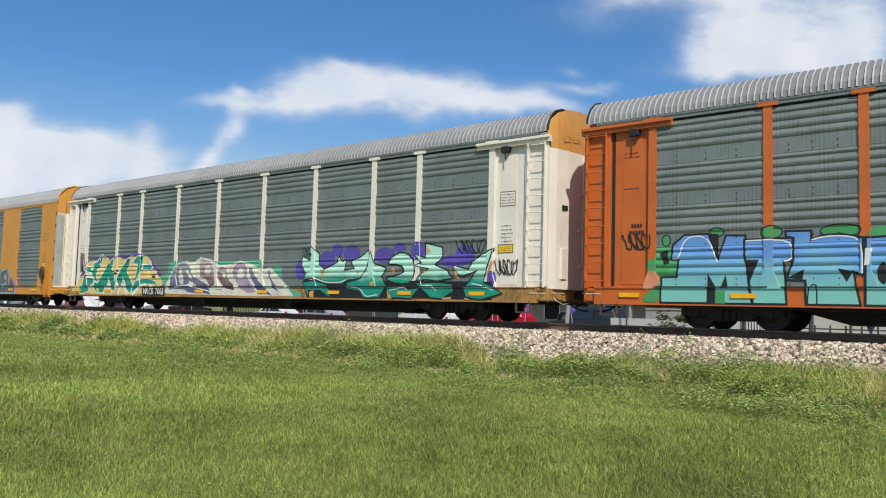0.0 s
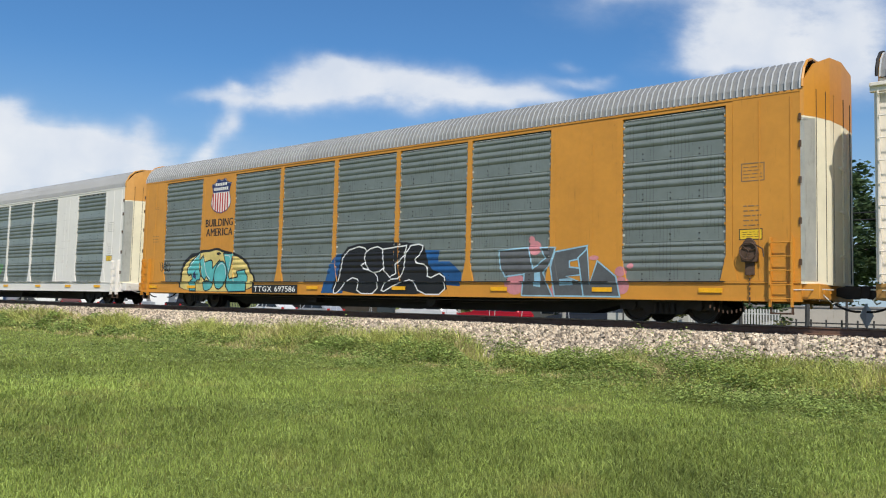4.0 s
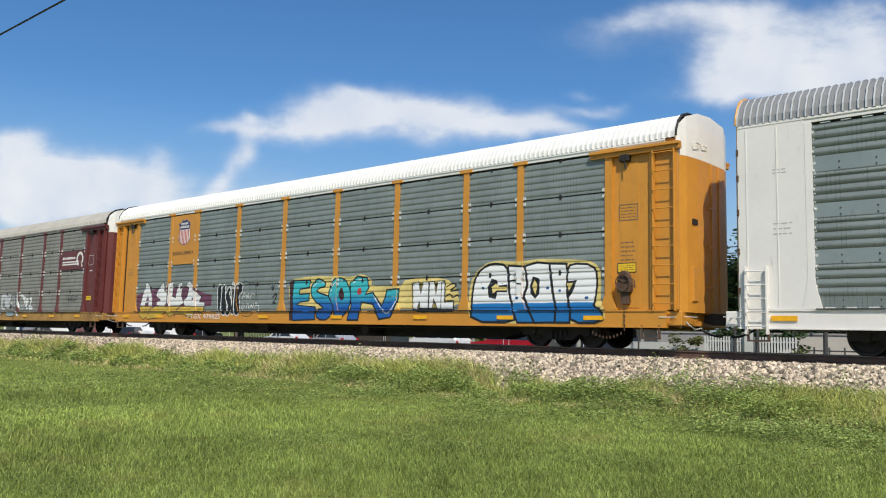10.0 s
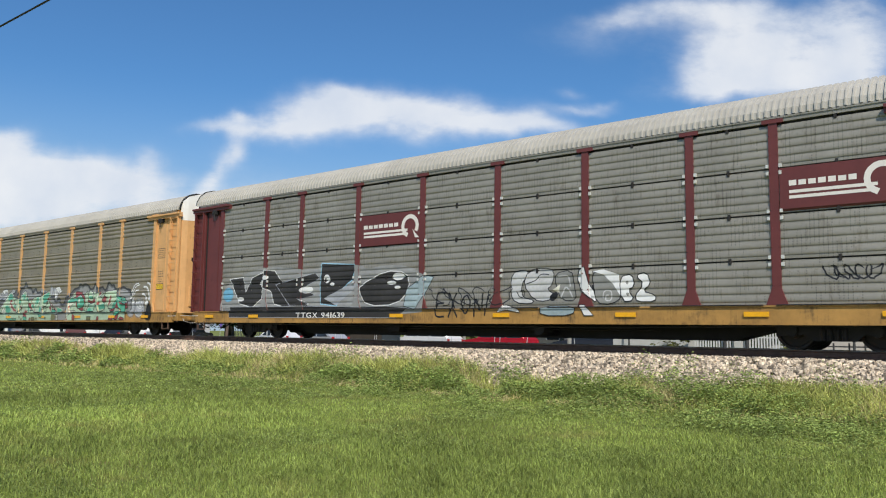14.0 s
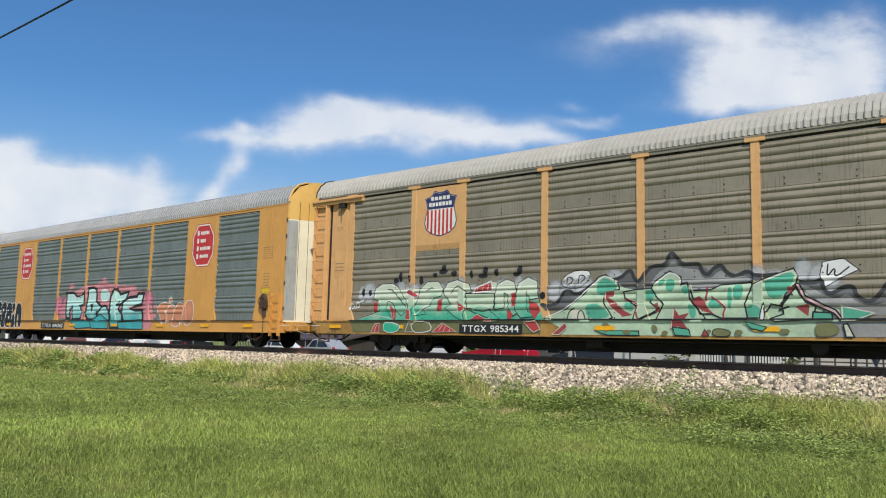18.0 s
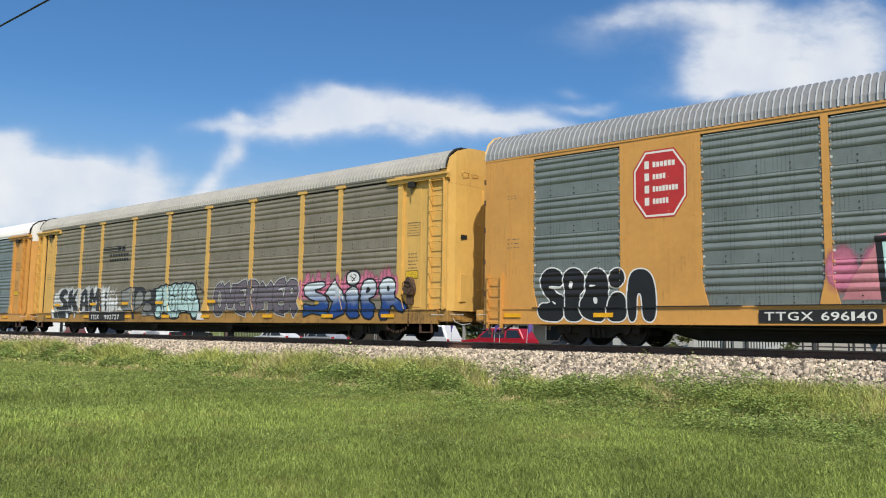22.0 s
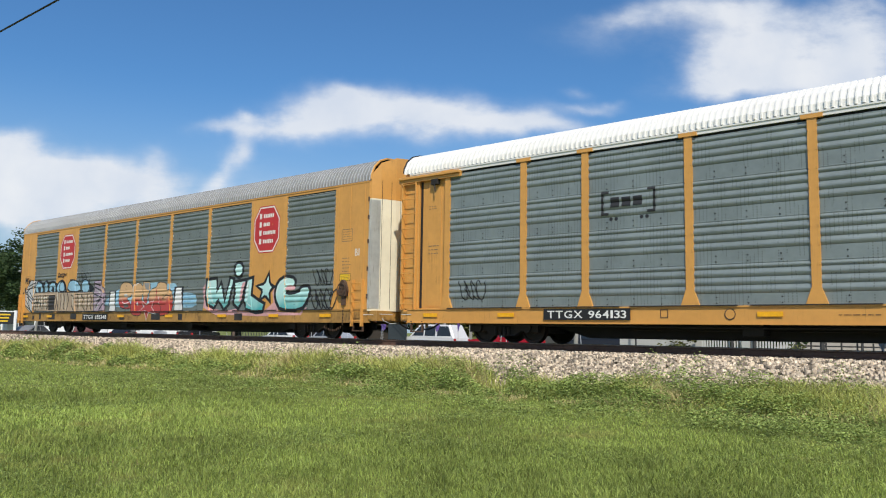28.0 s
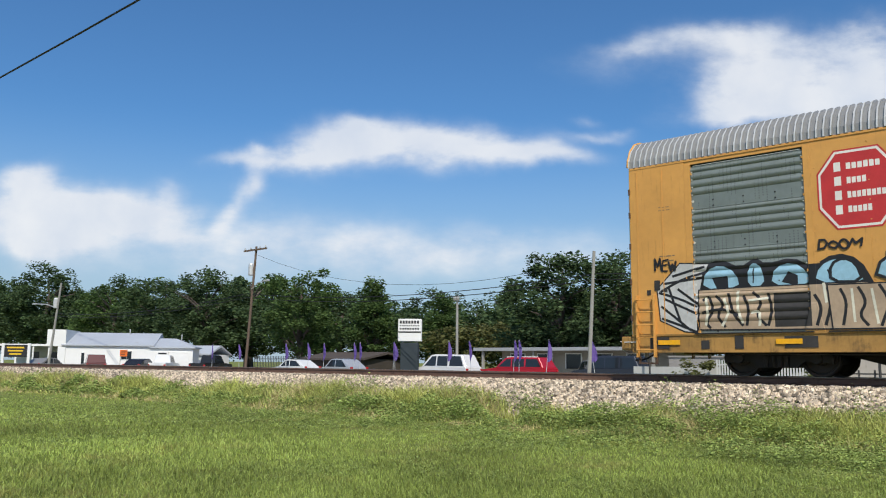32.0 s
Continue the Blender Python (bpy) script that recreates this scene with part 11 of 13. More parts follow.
    g.dash(BK, 0.06, [(-7.35, 1.83), (-7.01, 1.69), (-7.30, 1.36), (-6.97, 1.06)])
    g.dash(BK, 0.06, [(-6.75, 1.89), (-6.61, 1.48), (-6.75, 1.07)])
    g.dash(BK, 0.06, [(-6.36, 1.81), (-6.03, 1.60), (-6.28, 1.34), (-5.95, 1.05)])
    g.dash(BK, 0.06, [(-5.73, 1.86), (-5.60, 1.46), (-5.79, 1.06)])
    g.dash(BK, 0.06, [(-5.41, 1.77), (-5.24, 1.51), (-5.44, 1.25), (-5.27, 1.05)])
    g.dash(CREAM_P, 0.05, [(-8.28, 1.87), (-8.25, 1.16)])
    g.dash(CREAM_P, 0.05, [(-7.90, 1.85), (-7.81, 1.12)])
    g.dash(CREAM_P, 0.05, [(-7.13, 1.91), (-7.12, 1.28)])
    g.dash(CREAM_P, 0.05, [(-6.47, 1.84), (-6.43, 1.14)])
    g.dash(CREAM_P, 0.05, [(-5.88, 1.78), (-5.87, 1.20)])
    g.dash(CREAM_P, 0.05, [(-5.54, 1.81), (-5.50, 1.18)])
    g.letter(MAUVE, BK, 0.03, [(-5.09, 2.44), (-4.47, 2.46), (-3.92, 1.80), (-3.98, 1.04), (-5.05, 1.01)], 0)
    g.dash(BK, 0.065, [(-5.07, 2.35), (-4.50, 2.21)])
    g.dash(BK, 0.065, [(-5.04, 2.15), (-4.29, 1.94)])
    g.dash(BK, 0.065, [(-5.04, 1.82), (-4.10, 1.61)])
    g.dash(BK, 0.065, [(-4.89, 1.49), (-4.27, 1.55)])
    g.dash(BK, 0.065, [(-4.47, 1.02), (-3.98, 1.48)])
    g.dash(BK, 0.065, [(-4.87, 1.18), (-4.30, 1.78)])
    g.dash(PALE_HAZE, 0.05, [(-4.98, 1.38), (-4.50, 1.74)])
    g.dash(PALE_HAZE, 0.05, [(-4.92, 1.07), (-4.56, 1.37)])
    g.dash(PALE_HAZE, 0.05, [(-4.86, 2.03), (-4.30, 1.81)])
    g.dash(PEACH, 0.08, [(-4.40, 2.21), (-4.11, 1.87)])
    g.done()
    g = Mural(10, "red and peach bubble graffiti with a star")
    g.blot(SKY_P, [(-4.00, 1.48), (-3.16, 1.87), (-2.80, 2.02), (0.09, 2.26), (1.24, 2.12), (1.97, 2.17), (2.04, 1.72), (3.01, 1.74), (3.54, 1.62), (3.54, 1.12), (2.05, 1.12), (1.83, 1.09), (-3.99, 1.20)], 1)
    g.dash(DEEP_SKY, 0.03, [(-3.91, 1.67), (-2.79, 1.69)])
    g.dash(DEEP_SKY, 0.03, [(-3.90, 1.48), (-2.78, 1.48)])
    g.dash(DEEP_SKY, 0.03, [(2.60, 1.54), (3.52, 1.56)])
    g.dash(DEEP_SKY, 0.03, [(2.60, 1.38), (3.51, 1.38)])
    g.dash(DEEP_SKY, 0.03, [(2.67, 1.22), (3.51, 1.22)])
    g.letter(RED_PEACH, BK, 0.03, [(-2.73, 1.24), (-2.73, 2.08), (-2.53, 2.29), (-2.09, 2.33), (-1.65, 2.19), (-1.51, 1.91), (-1.63, 1.64), (-2.07, 1.59), (-1.67, 1.37), (-1.60, 1.11), (-2.32, 1.10)], 1)
    g.blot(PALE_HAZE, [(-2.29, 1.75), (-2.07, 1.80), (-1.89, 1.66), (-2.16, 1.62)], 1)
    g.dash(WHITE_P, 0.035, [(-2.42, 1.57), (-2.41, 1.35), (-1.89, 1.36), (-1.63, 1.52)])
    g.blot(SMOKE_G, [(-2.31, 1.31), (-1.88, 1.32), (-1.86, 1.18), (-2.27, 1.16)], 0)
    g.letter(RED_PEACH, BK, 0.03, [(-1.51, 1.79), (-1.49, 2.20), (-1.05, 2.26), (-0.70, 2.11), (-0.53, 1.81), (-0.77, 1.64), (-0.60, 1.22), (-0.67, 0.80), (-1.25, 0.79), (-1.60, 0.94), (-1.52, 1.42)], 1)
    g.dash(WHITE_P, 0.035, [(-1.45, 1.83), (-1.46, 2.16), (-1.09, 2.23)])
    g.dot(PALE_HAZE, -1.07, 1.32, 0.08, 0.08)
    g.letter(RED_PEACH, BK, 0.03, [(-0.72, 2.10), (-0.67, 2.29), (-0.14, 2.27), (-0.07, 1.97), (-0.25, 1.63), (-0.29, 1.21), (-0.54, 1.40)], 0)
    g.blot(HAZE_P, [(-0.62, 2.23), (-0.18, 2.22), (-0.21, 1.89), (-0.47, 1.96)], 0)
    g.letter(RED_PEACH, BK, 0.035, [(-0.07, 1.94), (0.44, 2.01), (0.52, 2.24), (1.23, 2.20), (1.24, 1.85), (1.67, 1.90), (1.83, 1.34), (1.62, 0.89), (1.11, 0.79), (0.35, 0.79), (0.17, 1.20), (-0.17, 1.39)], 1)
    g.dash(RED_P, 0.06, [(0.45, 1.95), (0.49, 1.49)])
    g.dash(WHITE_P, 0.03, [(0.66, 1.66), (0.72, 1.31)])
    g.dash(BK, 0.04, [(1.02, 1.70), (0.99, 1.42), (1.17, 1.70), (1.60, 1.60)])
    g.letter(RED_PEACH, BK, 0.03, [(0.11, 1.15), (0.34, 1.35), (0.80, 1.30), (0.88, 0.80), (0.58, 0.66), (0.27, 0.81)], 1)
    g.letter(RED_P, WHITE_P, 0.03, [(-0.70, 1.47), (-0.29, 1.28), (0.27, 1.46), (0.11, 1.15), (0.51, 0.86), (-0.03, 0.95), (-0.20, 0.60), (-0.40, 1.01), (-0.94, 0.96), (-0.53, 1.19)], 0)
    g.done()
    g = Mural(10, "turquoise graffiti word with a star and black and pink edges")
    g.blot(PINK_PALE, [(3.95, 1.92), (4.28, 2.28), (4.41, 1.28), (4.86, 1.04), (5.52, 0.96), (6.15, 1.04), (6.85, 0.94), (7.62, 0.84), (7.94, 0.92), (8.54, 1.26), (8.46, 1.60), (8.70, 2.01), (8.63, 1.43), (8.88, 0.91), (10.03, 0.87), (10.36, 1.10), (10.11, 0.79), (8.79, 0.79), (7.71, 0.76), (5.94, 0.81), (4.97, 0.80), (4.12, 1.10)], 0)
    g.letter(AQUA_PALE, BK, 0.12, [(4.25, 2.23), (4.88, 2.26), (4.94, 1.74), (5.16, 2.10), (5.33, 1.81), (5.48, 1.35), (5.75, 2.26), (6.03, 2.20), (5.75, 1.23), (5.41, 1.01), (5.03, 1.39), (4.75, 1.07), (4.35, 1.21), (4.18, 1.67)], 0)
    g.letter(AQUA_PALE, BK, 0.12, [(6.00, 2.56), (6.16, 2.83), (6.49, 2.81), (6.64, 2.52), (6.48, 2.24), (6.15, 2.26)], 2)
    g.letter(AQUA_PALE, BK, 0.12, [(6.01, 2.09), (6.80, 2.15), (6.58, 1.30), (6.35, 1.04), (6.03, 1.22), (6.12, 1.69)], 0)
    g.blot(PINK_PALE, [(6.56, 2.03), (6.74, 2.07), (6.54, 1.36), (6.41, 1.32)], 0)
    g.letter(AQUA_PALE, BK, 0.12, [(6.83, 2.15), (7.29, 2.22), (7.22, 1.56), (7.65, 1.37), (8.02, 1.23), (7.92, 0.92), (7.52, 0.89), (6.85, 1.03), (6.69, 1.38)], 0)
    g.letter(AQUA_PALE, BK, 0.12, [(8.22, 2.35), (8.30, 1.95), (8.54, 1.83), (8.29, 1.64), (8.34, 1.28), (8.05, 1.51), (7.71, 1.35), (7.87, 1.70), (7.52, 1.88), (7.97, 1.96)], 0)
    g.blot(AQUA_PALE, [(7.97, 1.96), (8.30, 1.95), (8.29, 1.64), (8.05, 1.51), (7.87, 1.70)], 0)
    g.letter(AQUA_PALE, BK, 0.12, [(8.58, 1.58), (8.74, 2.02), (9.18, 2.21), (9.70, 2.12), (9.72, 1.78), (9.33, 1.75), (9.24, 1.56), (9.90, 1.61), (10.05, 1.82), (10.56, 1.81), (10.46, 1.35), (10.04, 0.96), (8.96, 0.98), (8.70, 1.24)], 1)
    g.blot(PINK_PALE, [(9.08, 1.70), (9.34, 1.89), (9.75, 1.81), (9.70, 1.67)], 1)
    g.dash(WHITE_P, 0.03, [(4.42, 2.14), (4.58, 1.37), (4.86, 1.22)])
    g.dash(WHITE_P, 0.03, [(6.93, 2.06), (6.86, 1.31), (7.24, 1.12)])
    g.dash(WHITE_P, 0.03, [(8.68, 1.59), (8.87, 1.96), (9.26, 2.10)])
    g.done()
    piece(10, "plain pale painted shapes", [(BK, [bar(-3.62, -3.0, 0.98, 1.95), bar(1.85, 2.55, 0.98, 2.0)]), (WHITE_P, [poly([(-3.58, 1.02), (-3.04, 1.02), (-3.12, 1.9), (-3.5, 1.9)]), poly([(1.89, 1.02), (2.51, 1.02), (2.4, 1.95), (2.0, 1.95)])])], 5)
    piece(10, "black scrawled tags", [(BK, tag_lines(10.6, 11.9, 1.0, 1.7, 4, 5, 0.05) + tag_lines(10.7, 11.6, 1.8, 2.4, 6, 4) + tag_lines(-6.7, -5.6, 2.4, 2.9, 4, 4) + hand_letters("MEW", -12.75, -12.15, 2.5, 2.8, 0.22, 0, 0.15, 2) + hand_letters("DOOM", -8.9, -8.0, 2.72, 2.95, 0.2, 0, 0.2, 5))], 6)
    for x, z, wd, h in ((-12.75, 2.05, 0.15, 0.25), (-12.95, 1.95, 0.1, 0.12), (-12.5, 2.0, 0.09, 0.1), (-7.6, 2.4, 0.5, 0.2), (-9.9, 1.1, 0.8, 0.75), (-12.9, 0.63, 0.5, 0.28), (-11.6, 0.62, 0.2, 0.2), (-10.8, 0.62, 0.2, 0.3), (-9.7, 0.64, 0.7, 0.25), (-7.3, 0.64, 0.6, 0.28), (-2.5, 0.62, 0.4, 0.2), (0.2, 0.62, 0.7, 0.28), (2.3, 0.62, 0.3, 0.25), (6.2, 0.62, 0.5, 0.25)):
        drape(W10, "buffed_patch", [(DIRT_BLACK, [bar(x, x + wd, z, z + h)])], W10.car, "patch of black paint", 5)
    number(W10, "TTGX 695348", -6.01, -3.57, 0.6, 0.88)
    stencils(W10)
    drape(W10, "stencil_letters", [(LETTER_WHITE, letters("BI", 12.75, 13.0, 2.75, 2.98))], W10.car, "white stencilled letters", 2)


paint_all()


# ---- beyond the track: lot, buildings, poles, vehicles, trees ----
FAR_Z = -1.15
WALL_WHITE = surface("painted_white_wall", (0.74, 0.74, 0.72), 0.7, 0, 0.06, 0.4, (0.45, 0.42, 0.38), 0.12, 0.5)
METAL_ROOF = surface("pale_metal_roof", (0.46, 0.49, 0.53), 0.5, 0.2, 0.08, 0.3, (0.35, 0.34, 0.33), 0.15)
WALL_TAN = surface("tan_wall", (0.30, 0.27, 0.22), 0.8, 0, 0.1, 0.4, (0.2, 0.18, 0.15), 0.2, 0.4)
CONCRETE = surface("pale_concrete", (0.30, 0.285, 0.26), 0.9, 0, 0.12, 0.8, (0.28, 0.26, 0.23), 0.25, 0.3, 0.2, 20)
ASPHALT = surface("asphalt", (0.06, 0.06, 0.06), 0.9, 0, 0.2, 0.3, (0.1, 0.095, 0.09), 0.3, 0, 0.3, 20)
POLE_WOOD = surface("weathered_pole_wood", (0.13, 0.09, 0.065), 0.9, 0, 0.25, 2.0, (0.2, 0.18, 0.16), 0.3, 0.7)
POLE_GREY = surface("grey_pole", (0.30, 0.29, 0.26), 0.85, 0, 0.15, 2.0)
LIGHT_GREY = surface("light_grey_metal", (0.55, 0.56, 0.56), 0.5, 0.3, 0.08, 2.0)
WIRE_BLACK = surface("black_cable", (0.012, 0.012, 0.013), 0.6, 0, 0.2, 2.0)
DARK_GLASS = glass("dark_window_glass")
# near-black fill, painted shade of an unlit inside
DARK = surface("dark_opening", (0.02, 0.02, 0.022), 0.8, 0, 0.3, 1.0)
TYRE = surface("tyre_rubber", (0.018, 0.018, 0.018), 0.85, 0, 0.2, 3.0)
RIM = surface("wheel_rim", (0.45, 0.45, 0.46), 0.35, 0.7, 0.1, 3.0)
LAMP_RED = surface("tail_lamp_red", (0.4, 0.01, 0.01), 0.3, 0, 0.1, 2.0)
LAMP_CLEAR = surface("head_lamp_clear", (0.7, 0.7, 0.68), 0.15, 0.2, 0.05, 2.0)
FLAG_PURPLE = surface("purple_banner_cloth", (0.12, 0.07, 0.28), 0.7, 0, 0.25, 2.0)


def slab_thing(name, x0, x1, y0, y1, z0, z1, mat, **tags):
    bm = bmesh.new()
    box(bm, x0, x1, y0, y1, z0, z1)
    return single(name, bm, mat, **tags)


slab_thing("road", -900, 600, 25.8, 30.4, -2.3, FAR_Z + 0.07, ASPHALT, label="grey asphalt street along the railway", category="road", kind="structure")
slab_thing("car_lot", -62, 12, 36.5, 52, -2.3, FAR_Z + 0.06, CONCRETE, label="pale concrete lot where cars are parked", category="pavement", kind="structure")
slab_thing("parking_ground", -140, -62, 36.5, 62, -2.3, FAR_Z + 0.05, CONCRETE, label="pale paved yard before the white building", category="pavement", kind="structure")


def vehicle(name, label, x, y, length, height, paint, kind="suv", turn=0.0):
    """A parked vehicle, nose towards -x."""
    ob = thing(name, (x, y, FAR_Z + 0.06), turn, label=label, category="car" if kind != "pickup" else "pickup truck", group="vehicles parked beyond the track")
    L, H = length / 2, height
    w = 0.9
    if kind == "suv":
        low = [(-L, 0.4), (-L, 0.74), (-L * 0.93, 0.94), (-L * 0.48, 1.08), (L * 0.97, 1.12), (L, 0.95), (L, 0.4)]
        cab = [(-L * 0.50, 1.06), (-L * 0.22, H - 0.07), (-L * 0.08, H), (L * 0.80, H - 0.02), (L * 0.96, 1.08)]
        panes = [[(-L * 0.40, 1.14), (-L * 0.16, H - 0.14), (-L * 0.02, H - 0.12), (-L * 0.02, 1.14)], [(L * 0.02, 1.14), (L * 0.02, H - 0.12), (L * 0.38, H - 0.12), (L * 0.38, 1.14)], [(L * 0.43, 1.14), (L * 0.43, H - 0.12), (L * 0.76, H - 0.13), (L * 0.88, 1.14)]]
    elif kind == "pickup":
        low = [(-L, 0.45), (-L, 0.85), (-L * 0.95, 1.05), (-L * 0.45, 1.12), (L, 1.12), (L, 0.45)]
        cab = [(-L * 0.45, 1.1), (-L * 0.24, H - 0.04), (-L * 0.1, H), (L * 0.22, H), (L * 0.28, 1.1)]
        panes = [[(-L * 0.36, 1.16), (-L * 0.20, H - 0.12), (-L * 0.04, H - 0.1), (-L * 0.04, 1.16)], [(0, 1.16), (0, H - 0.1), (L * 0.18, H - 0.1), (L * 0.22, 1.16)]]
    else:
        low = [(-L, 0.32), (-L, 0.68), (-L * 0.9, 0.82), (-L * 0.42, 0.94), (L * 0.9, 0.98), (L, 0.85), (L, 0.32)]
        cab = [(-L * 0.45, 0.93), (-L * 0.14, H - 0.05), (L * 0.05, H), (L * 0.5, H - 0.06), (L * 0.88, 0.97)]
        panes = [[(-L * 0.32, 0.98), (-L * 0.10, H - 0.12), (L * 0.12, H - 0.08), (L * 0.12, 0.98)], [(L * 0.16, 0.98), (L * 0.16, H - 0.08), (L * 0.46, H - 0.12), (L * 0.72, 0.98)]]
    bm = bmesh.new()
    prism(bm, low, -w, w)
    bmesh.ops.bevel(bm, geom=bm.edges[:], offset=0.06, segments=2, affect="EDGES")
    part("body", bm, paint, ob)
    bm = bmesh.new()
    a = [bm.verts.new((px, -w + 0.06 + 0.16 * (pz - 1.0), pz)) for px, pz in cab]
    b = [bm.verts.new((px, w - 0.06 - 0.16 * (pz - 1.0), pz)) for px, pz in cab]
    bm.faces.new(a)
    bm.faces.new(b[::-1])
    for i in range(len(a)):
        j = (i + 1) % len(a)
        bm.faces.new((a[i], b[i], b[j], a[j]))
    bmesh.ops.bevel(bm, geom=bm.edges[:], offset=0.04, segments=1, affect="EDGES")
    part("cabin", bm, paint, ob)
    for pane in panes:
        for sy in (-1, 1):
            bm = bmesh.new()
            ring0 = [bm.verts.new((px, sy * (w - 0.05 - 0.16 * (pz - 1.0)), pz)) for px, pz in pane]
            ring1 = [bm.verts.new((px, sy * (w - 0.12 - 0.16 * (pz - 1.0)), pz)) for px, pz in pane]
            bm.faces.new(ring0)
            bm.faces.new(ring1[::-1])
            for i in range(len(pane)):
                j = (i + 1) % len(pane)
                bm.faces.new((ring0[i], ring1[i], ring1[j], ring0[j]))
            part("window", bm, DARK_GLASS, ob, "dark tinted window")
    bm = bmesh.new()
    (xa, za), (xb, zb) = cab[0], cab[1]
    q = [bm.verts.new((px - 0.03, py, pz + 0.02)) for px, pz, py in ((xa + 0.08, za + 0.06, -w + 0.2), (xb - 0.02, zb - 0.06, -w + 0.3), (xb - 0.02, zb - 0.06, w - 0.3), (xa + 0.08, za + 0.06, w - 0.2))]
    bm.faces.new(q)
    bmesh.ops.solidify(bm, geom=bm.faces[:], thickness=0.03)
    part("windscreen", bm, DARK_GLASS, ob, "dark windscreen")

    def wheel(bm2):
        lathe(bm2, [(0.20, -0.1), (0.33, -0.1), (0.35, -0.06), (0.35, 0.06), (0.33, 0.1), (0.2, 0.1)], (0, 0, 0), 18)

    def rim(bm2):
        lathe(bm2, [(0.05, -0.12), (0.19, -0.11), (0.21, -0.08), (0.21, 0.08), (0.19, 0.11), (0.05, 0.12)], (0, 0, 0), 14)
    def arch(bm2):
        lathe(bm2, [(0.30, -0.02), (0.43, -0.02), (0.43, 0.02), (0.30, 0.02)], (0, 0, 0), 20)
    for wx in (-L * 0.62, L * 0.62):
        for sy in (-1, 1):
            part("wheel_arch", shared("wheel_arch", arch, TYRE), TYRE, ob, "dark wheel arch", at=pose(wx, sy * w, 0.38))
        for sy in (-1, 1):
            t = part("tyre", shared("car_tyre", wheel, TYRE), TYRE, ob, "black tyre", at=pose(wx, sy * (w - 0.08), 0.35))
            part("rim", shared("car_rim", rim, RIM), RIM, t, "silver rim")
    for sy in (-1, 1):
        bm = bmesh.new()
        box(bm, -L - 0.01, -L + 0.12, sy * 0.68 - 0.18, sy * 0.68 + 0.18, 0.68, 0.84, 0.02)
        part("headlight", bm, LAMP_CLEAR, ob, "clear headlight")
        bm = bmesh.new()
        box(bm, L - 0.12, L + 0.01, sy * 0.76 - 0.1, sy * 0.76 + 0.1, 0.75, 0.98, 0.02)
        part("tail_light", bm, LAMP_RED, ob, "red tail light")
    bm = bmesh.new()
    box(bm, -L * 0.98, L * 0.98, -w - 0.015, w + 0.015, 0.36, 0.46, 0.01)
    part("side_trim", bm, TYRE, ob, "dark lower trim")
    return ob


def paint_of(name, color, metal=0.1):
    return surface("car_paint_" + name, color, 0.25, metal, 0.04, 1.0, tuple(c * 0.8 for c in color), 0.05)


vehicle("sedan", "small white hatchback parked on the lot", -53.2, 42.2, 4.5, 1.52, paint_of("white", (0.72, 0.72, 0.71)), "sedan", 4)
vehicle("suv", "silver estate car parked on the lot", -47.7, 42.4, 4.6, 1.6, paint_of("silver", (0.50, 0.51, 0.53), 0.4), "sedan", -3)
vehicle("suv", "large white sport utility vehicle", -36.7, 42.0, 5.3, 1.92, paint_of("white", (0.72, 0.72, 0.71)), "suv", 2)
vehicle("minivan", "red people carrier parked on the lot", -30.55, 42.2, 4.9, 1.75, paint_of("red", (0.42, 0.015, 0.03)), "suv", 3)
vehicle("sedan", "grey saloon car parked behind the pole", -26.9, 45.5, 4.6, 1.6, paint_of("grey", (0.28, 0.27, 0.26), 0.3), "sedan", -40)
vehicle("suv", "dark blue sport utility vehicle", -24.0, 42.4, 4.6, 1.85, paint_of("dark_blue", (0.03, 0.036, 0.05), 0.1), "suv", 2)
vehicle("suv", "dark red off-road car before the white building", -76.3, 36.53, 4.5, 1.85, paint_of("maroon", (0.10, 0.03, 0.03)), "suv", -22)
vehicle("sedan", "black saloon car before the white building", -73.9, 39.96, 4.6, 1.5, paint_of("black", (0.02, 0.02, 0.022)), "sedan", -52)
vehicle("pickup", "white pickup beside the white building", -74.3, 42.6, 5.2, 1.85, paint_of("white", (0.72, 0.72, 0.71)), "pickup", -45)
vehicle("pickup", "black pickup before a small shed", -70.55, 45.58, 5.5, 1.9, paint_of("black", (0.02, 0.02, 0.022)), "pickup", -62)
vehicle("sedan", "grey saloon car under the canopy", -81.6, 34.4, 4.7, 1.5, paint_of("grey", (0.28, 0.27, 0.26), 0.3), "sedan", -60)


def gable(bm, x0, x1, y0, y1, z0, z1, over=0.3, hip=0.0):
    """A roof with its ridge along x."""
    ym = (y0 + y1) / 2
    prof = [(y0 - over, z0 - 0.1), (y0 - over, z0 + 0.08), (ym, z1 + 0.1), (y1 + over, z0 + 0.08), (y1 + over, z0 - 0.1), (ym, z1 - 0.12)]
    a = [bm.verts.new((x0 - over, y, z)) for y, z in prof]
    b = [bm.verts.new((x1 + over - (hip if abs(y - ym) < 0.01 else 0.0), y, z)) for y, z in prof]
    bm.faces.new(a)
    bm.faces.new(b[::-1])
    for i in range(6):
        j = (i + 1) % 6
        bm.faces.new((a[i], b[i], b[j], a[j]))


def opening(parent, name, x0, x1, z0, z1, y, mat, label):
    ob = bmesh.new()
    box(ob, x0, x1, y - 0.06, y + 0.02, z0, z1)
    p = part(name, ob, mat, parent, label)
    bm = bmesh.new()
    for a in ((x0 - 0.07, x0, z0, z1), (x1, x1 + 0.07, z0, z1), (x0 - 0.07, x1 + 0.07, z1, z1 + 0.07)):
        box(bm, a[0], a[1], y - 0.09, y + 0.01, a[2], a[3])
    part("frame", bm, WALL_WHITE, p)
    return p


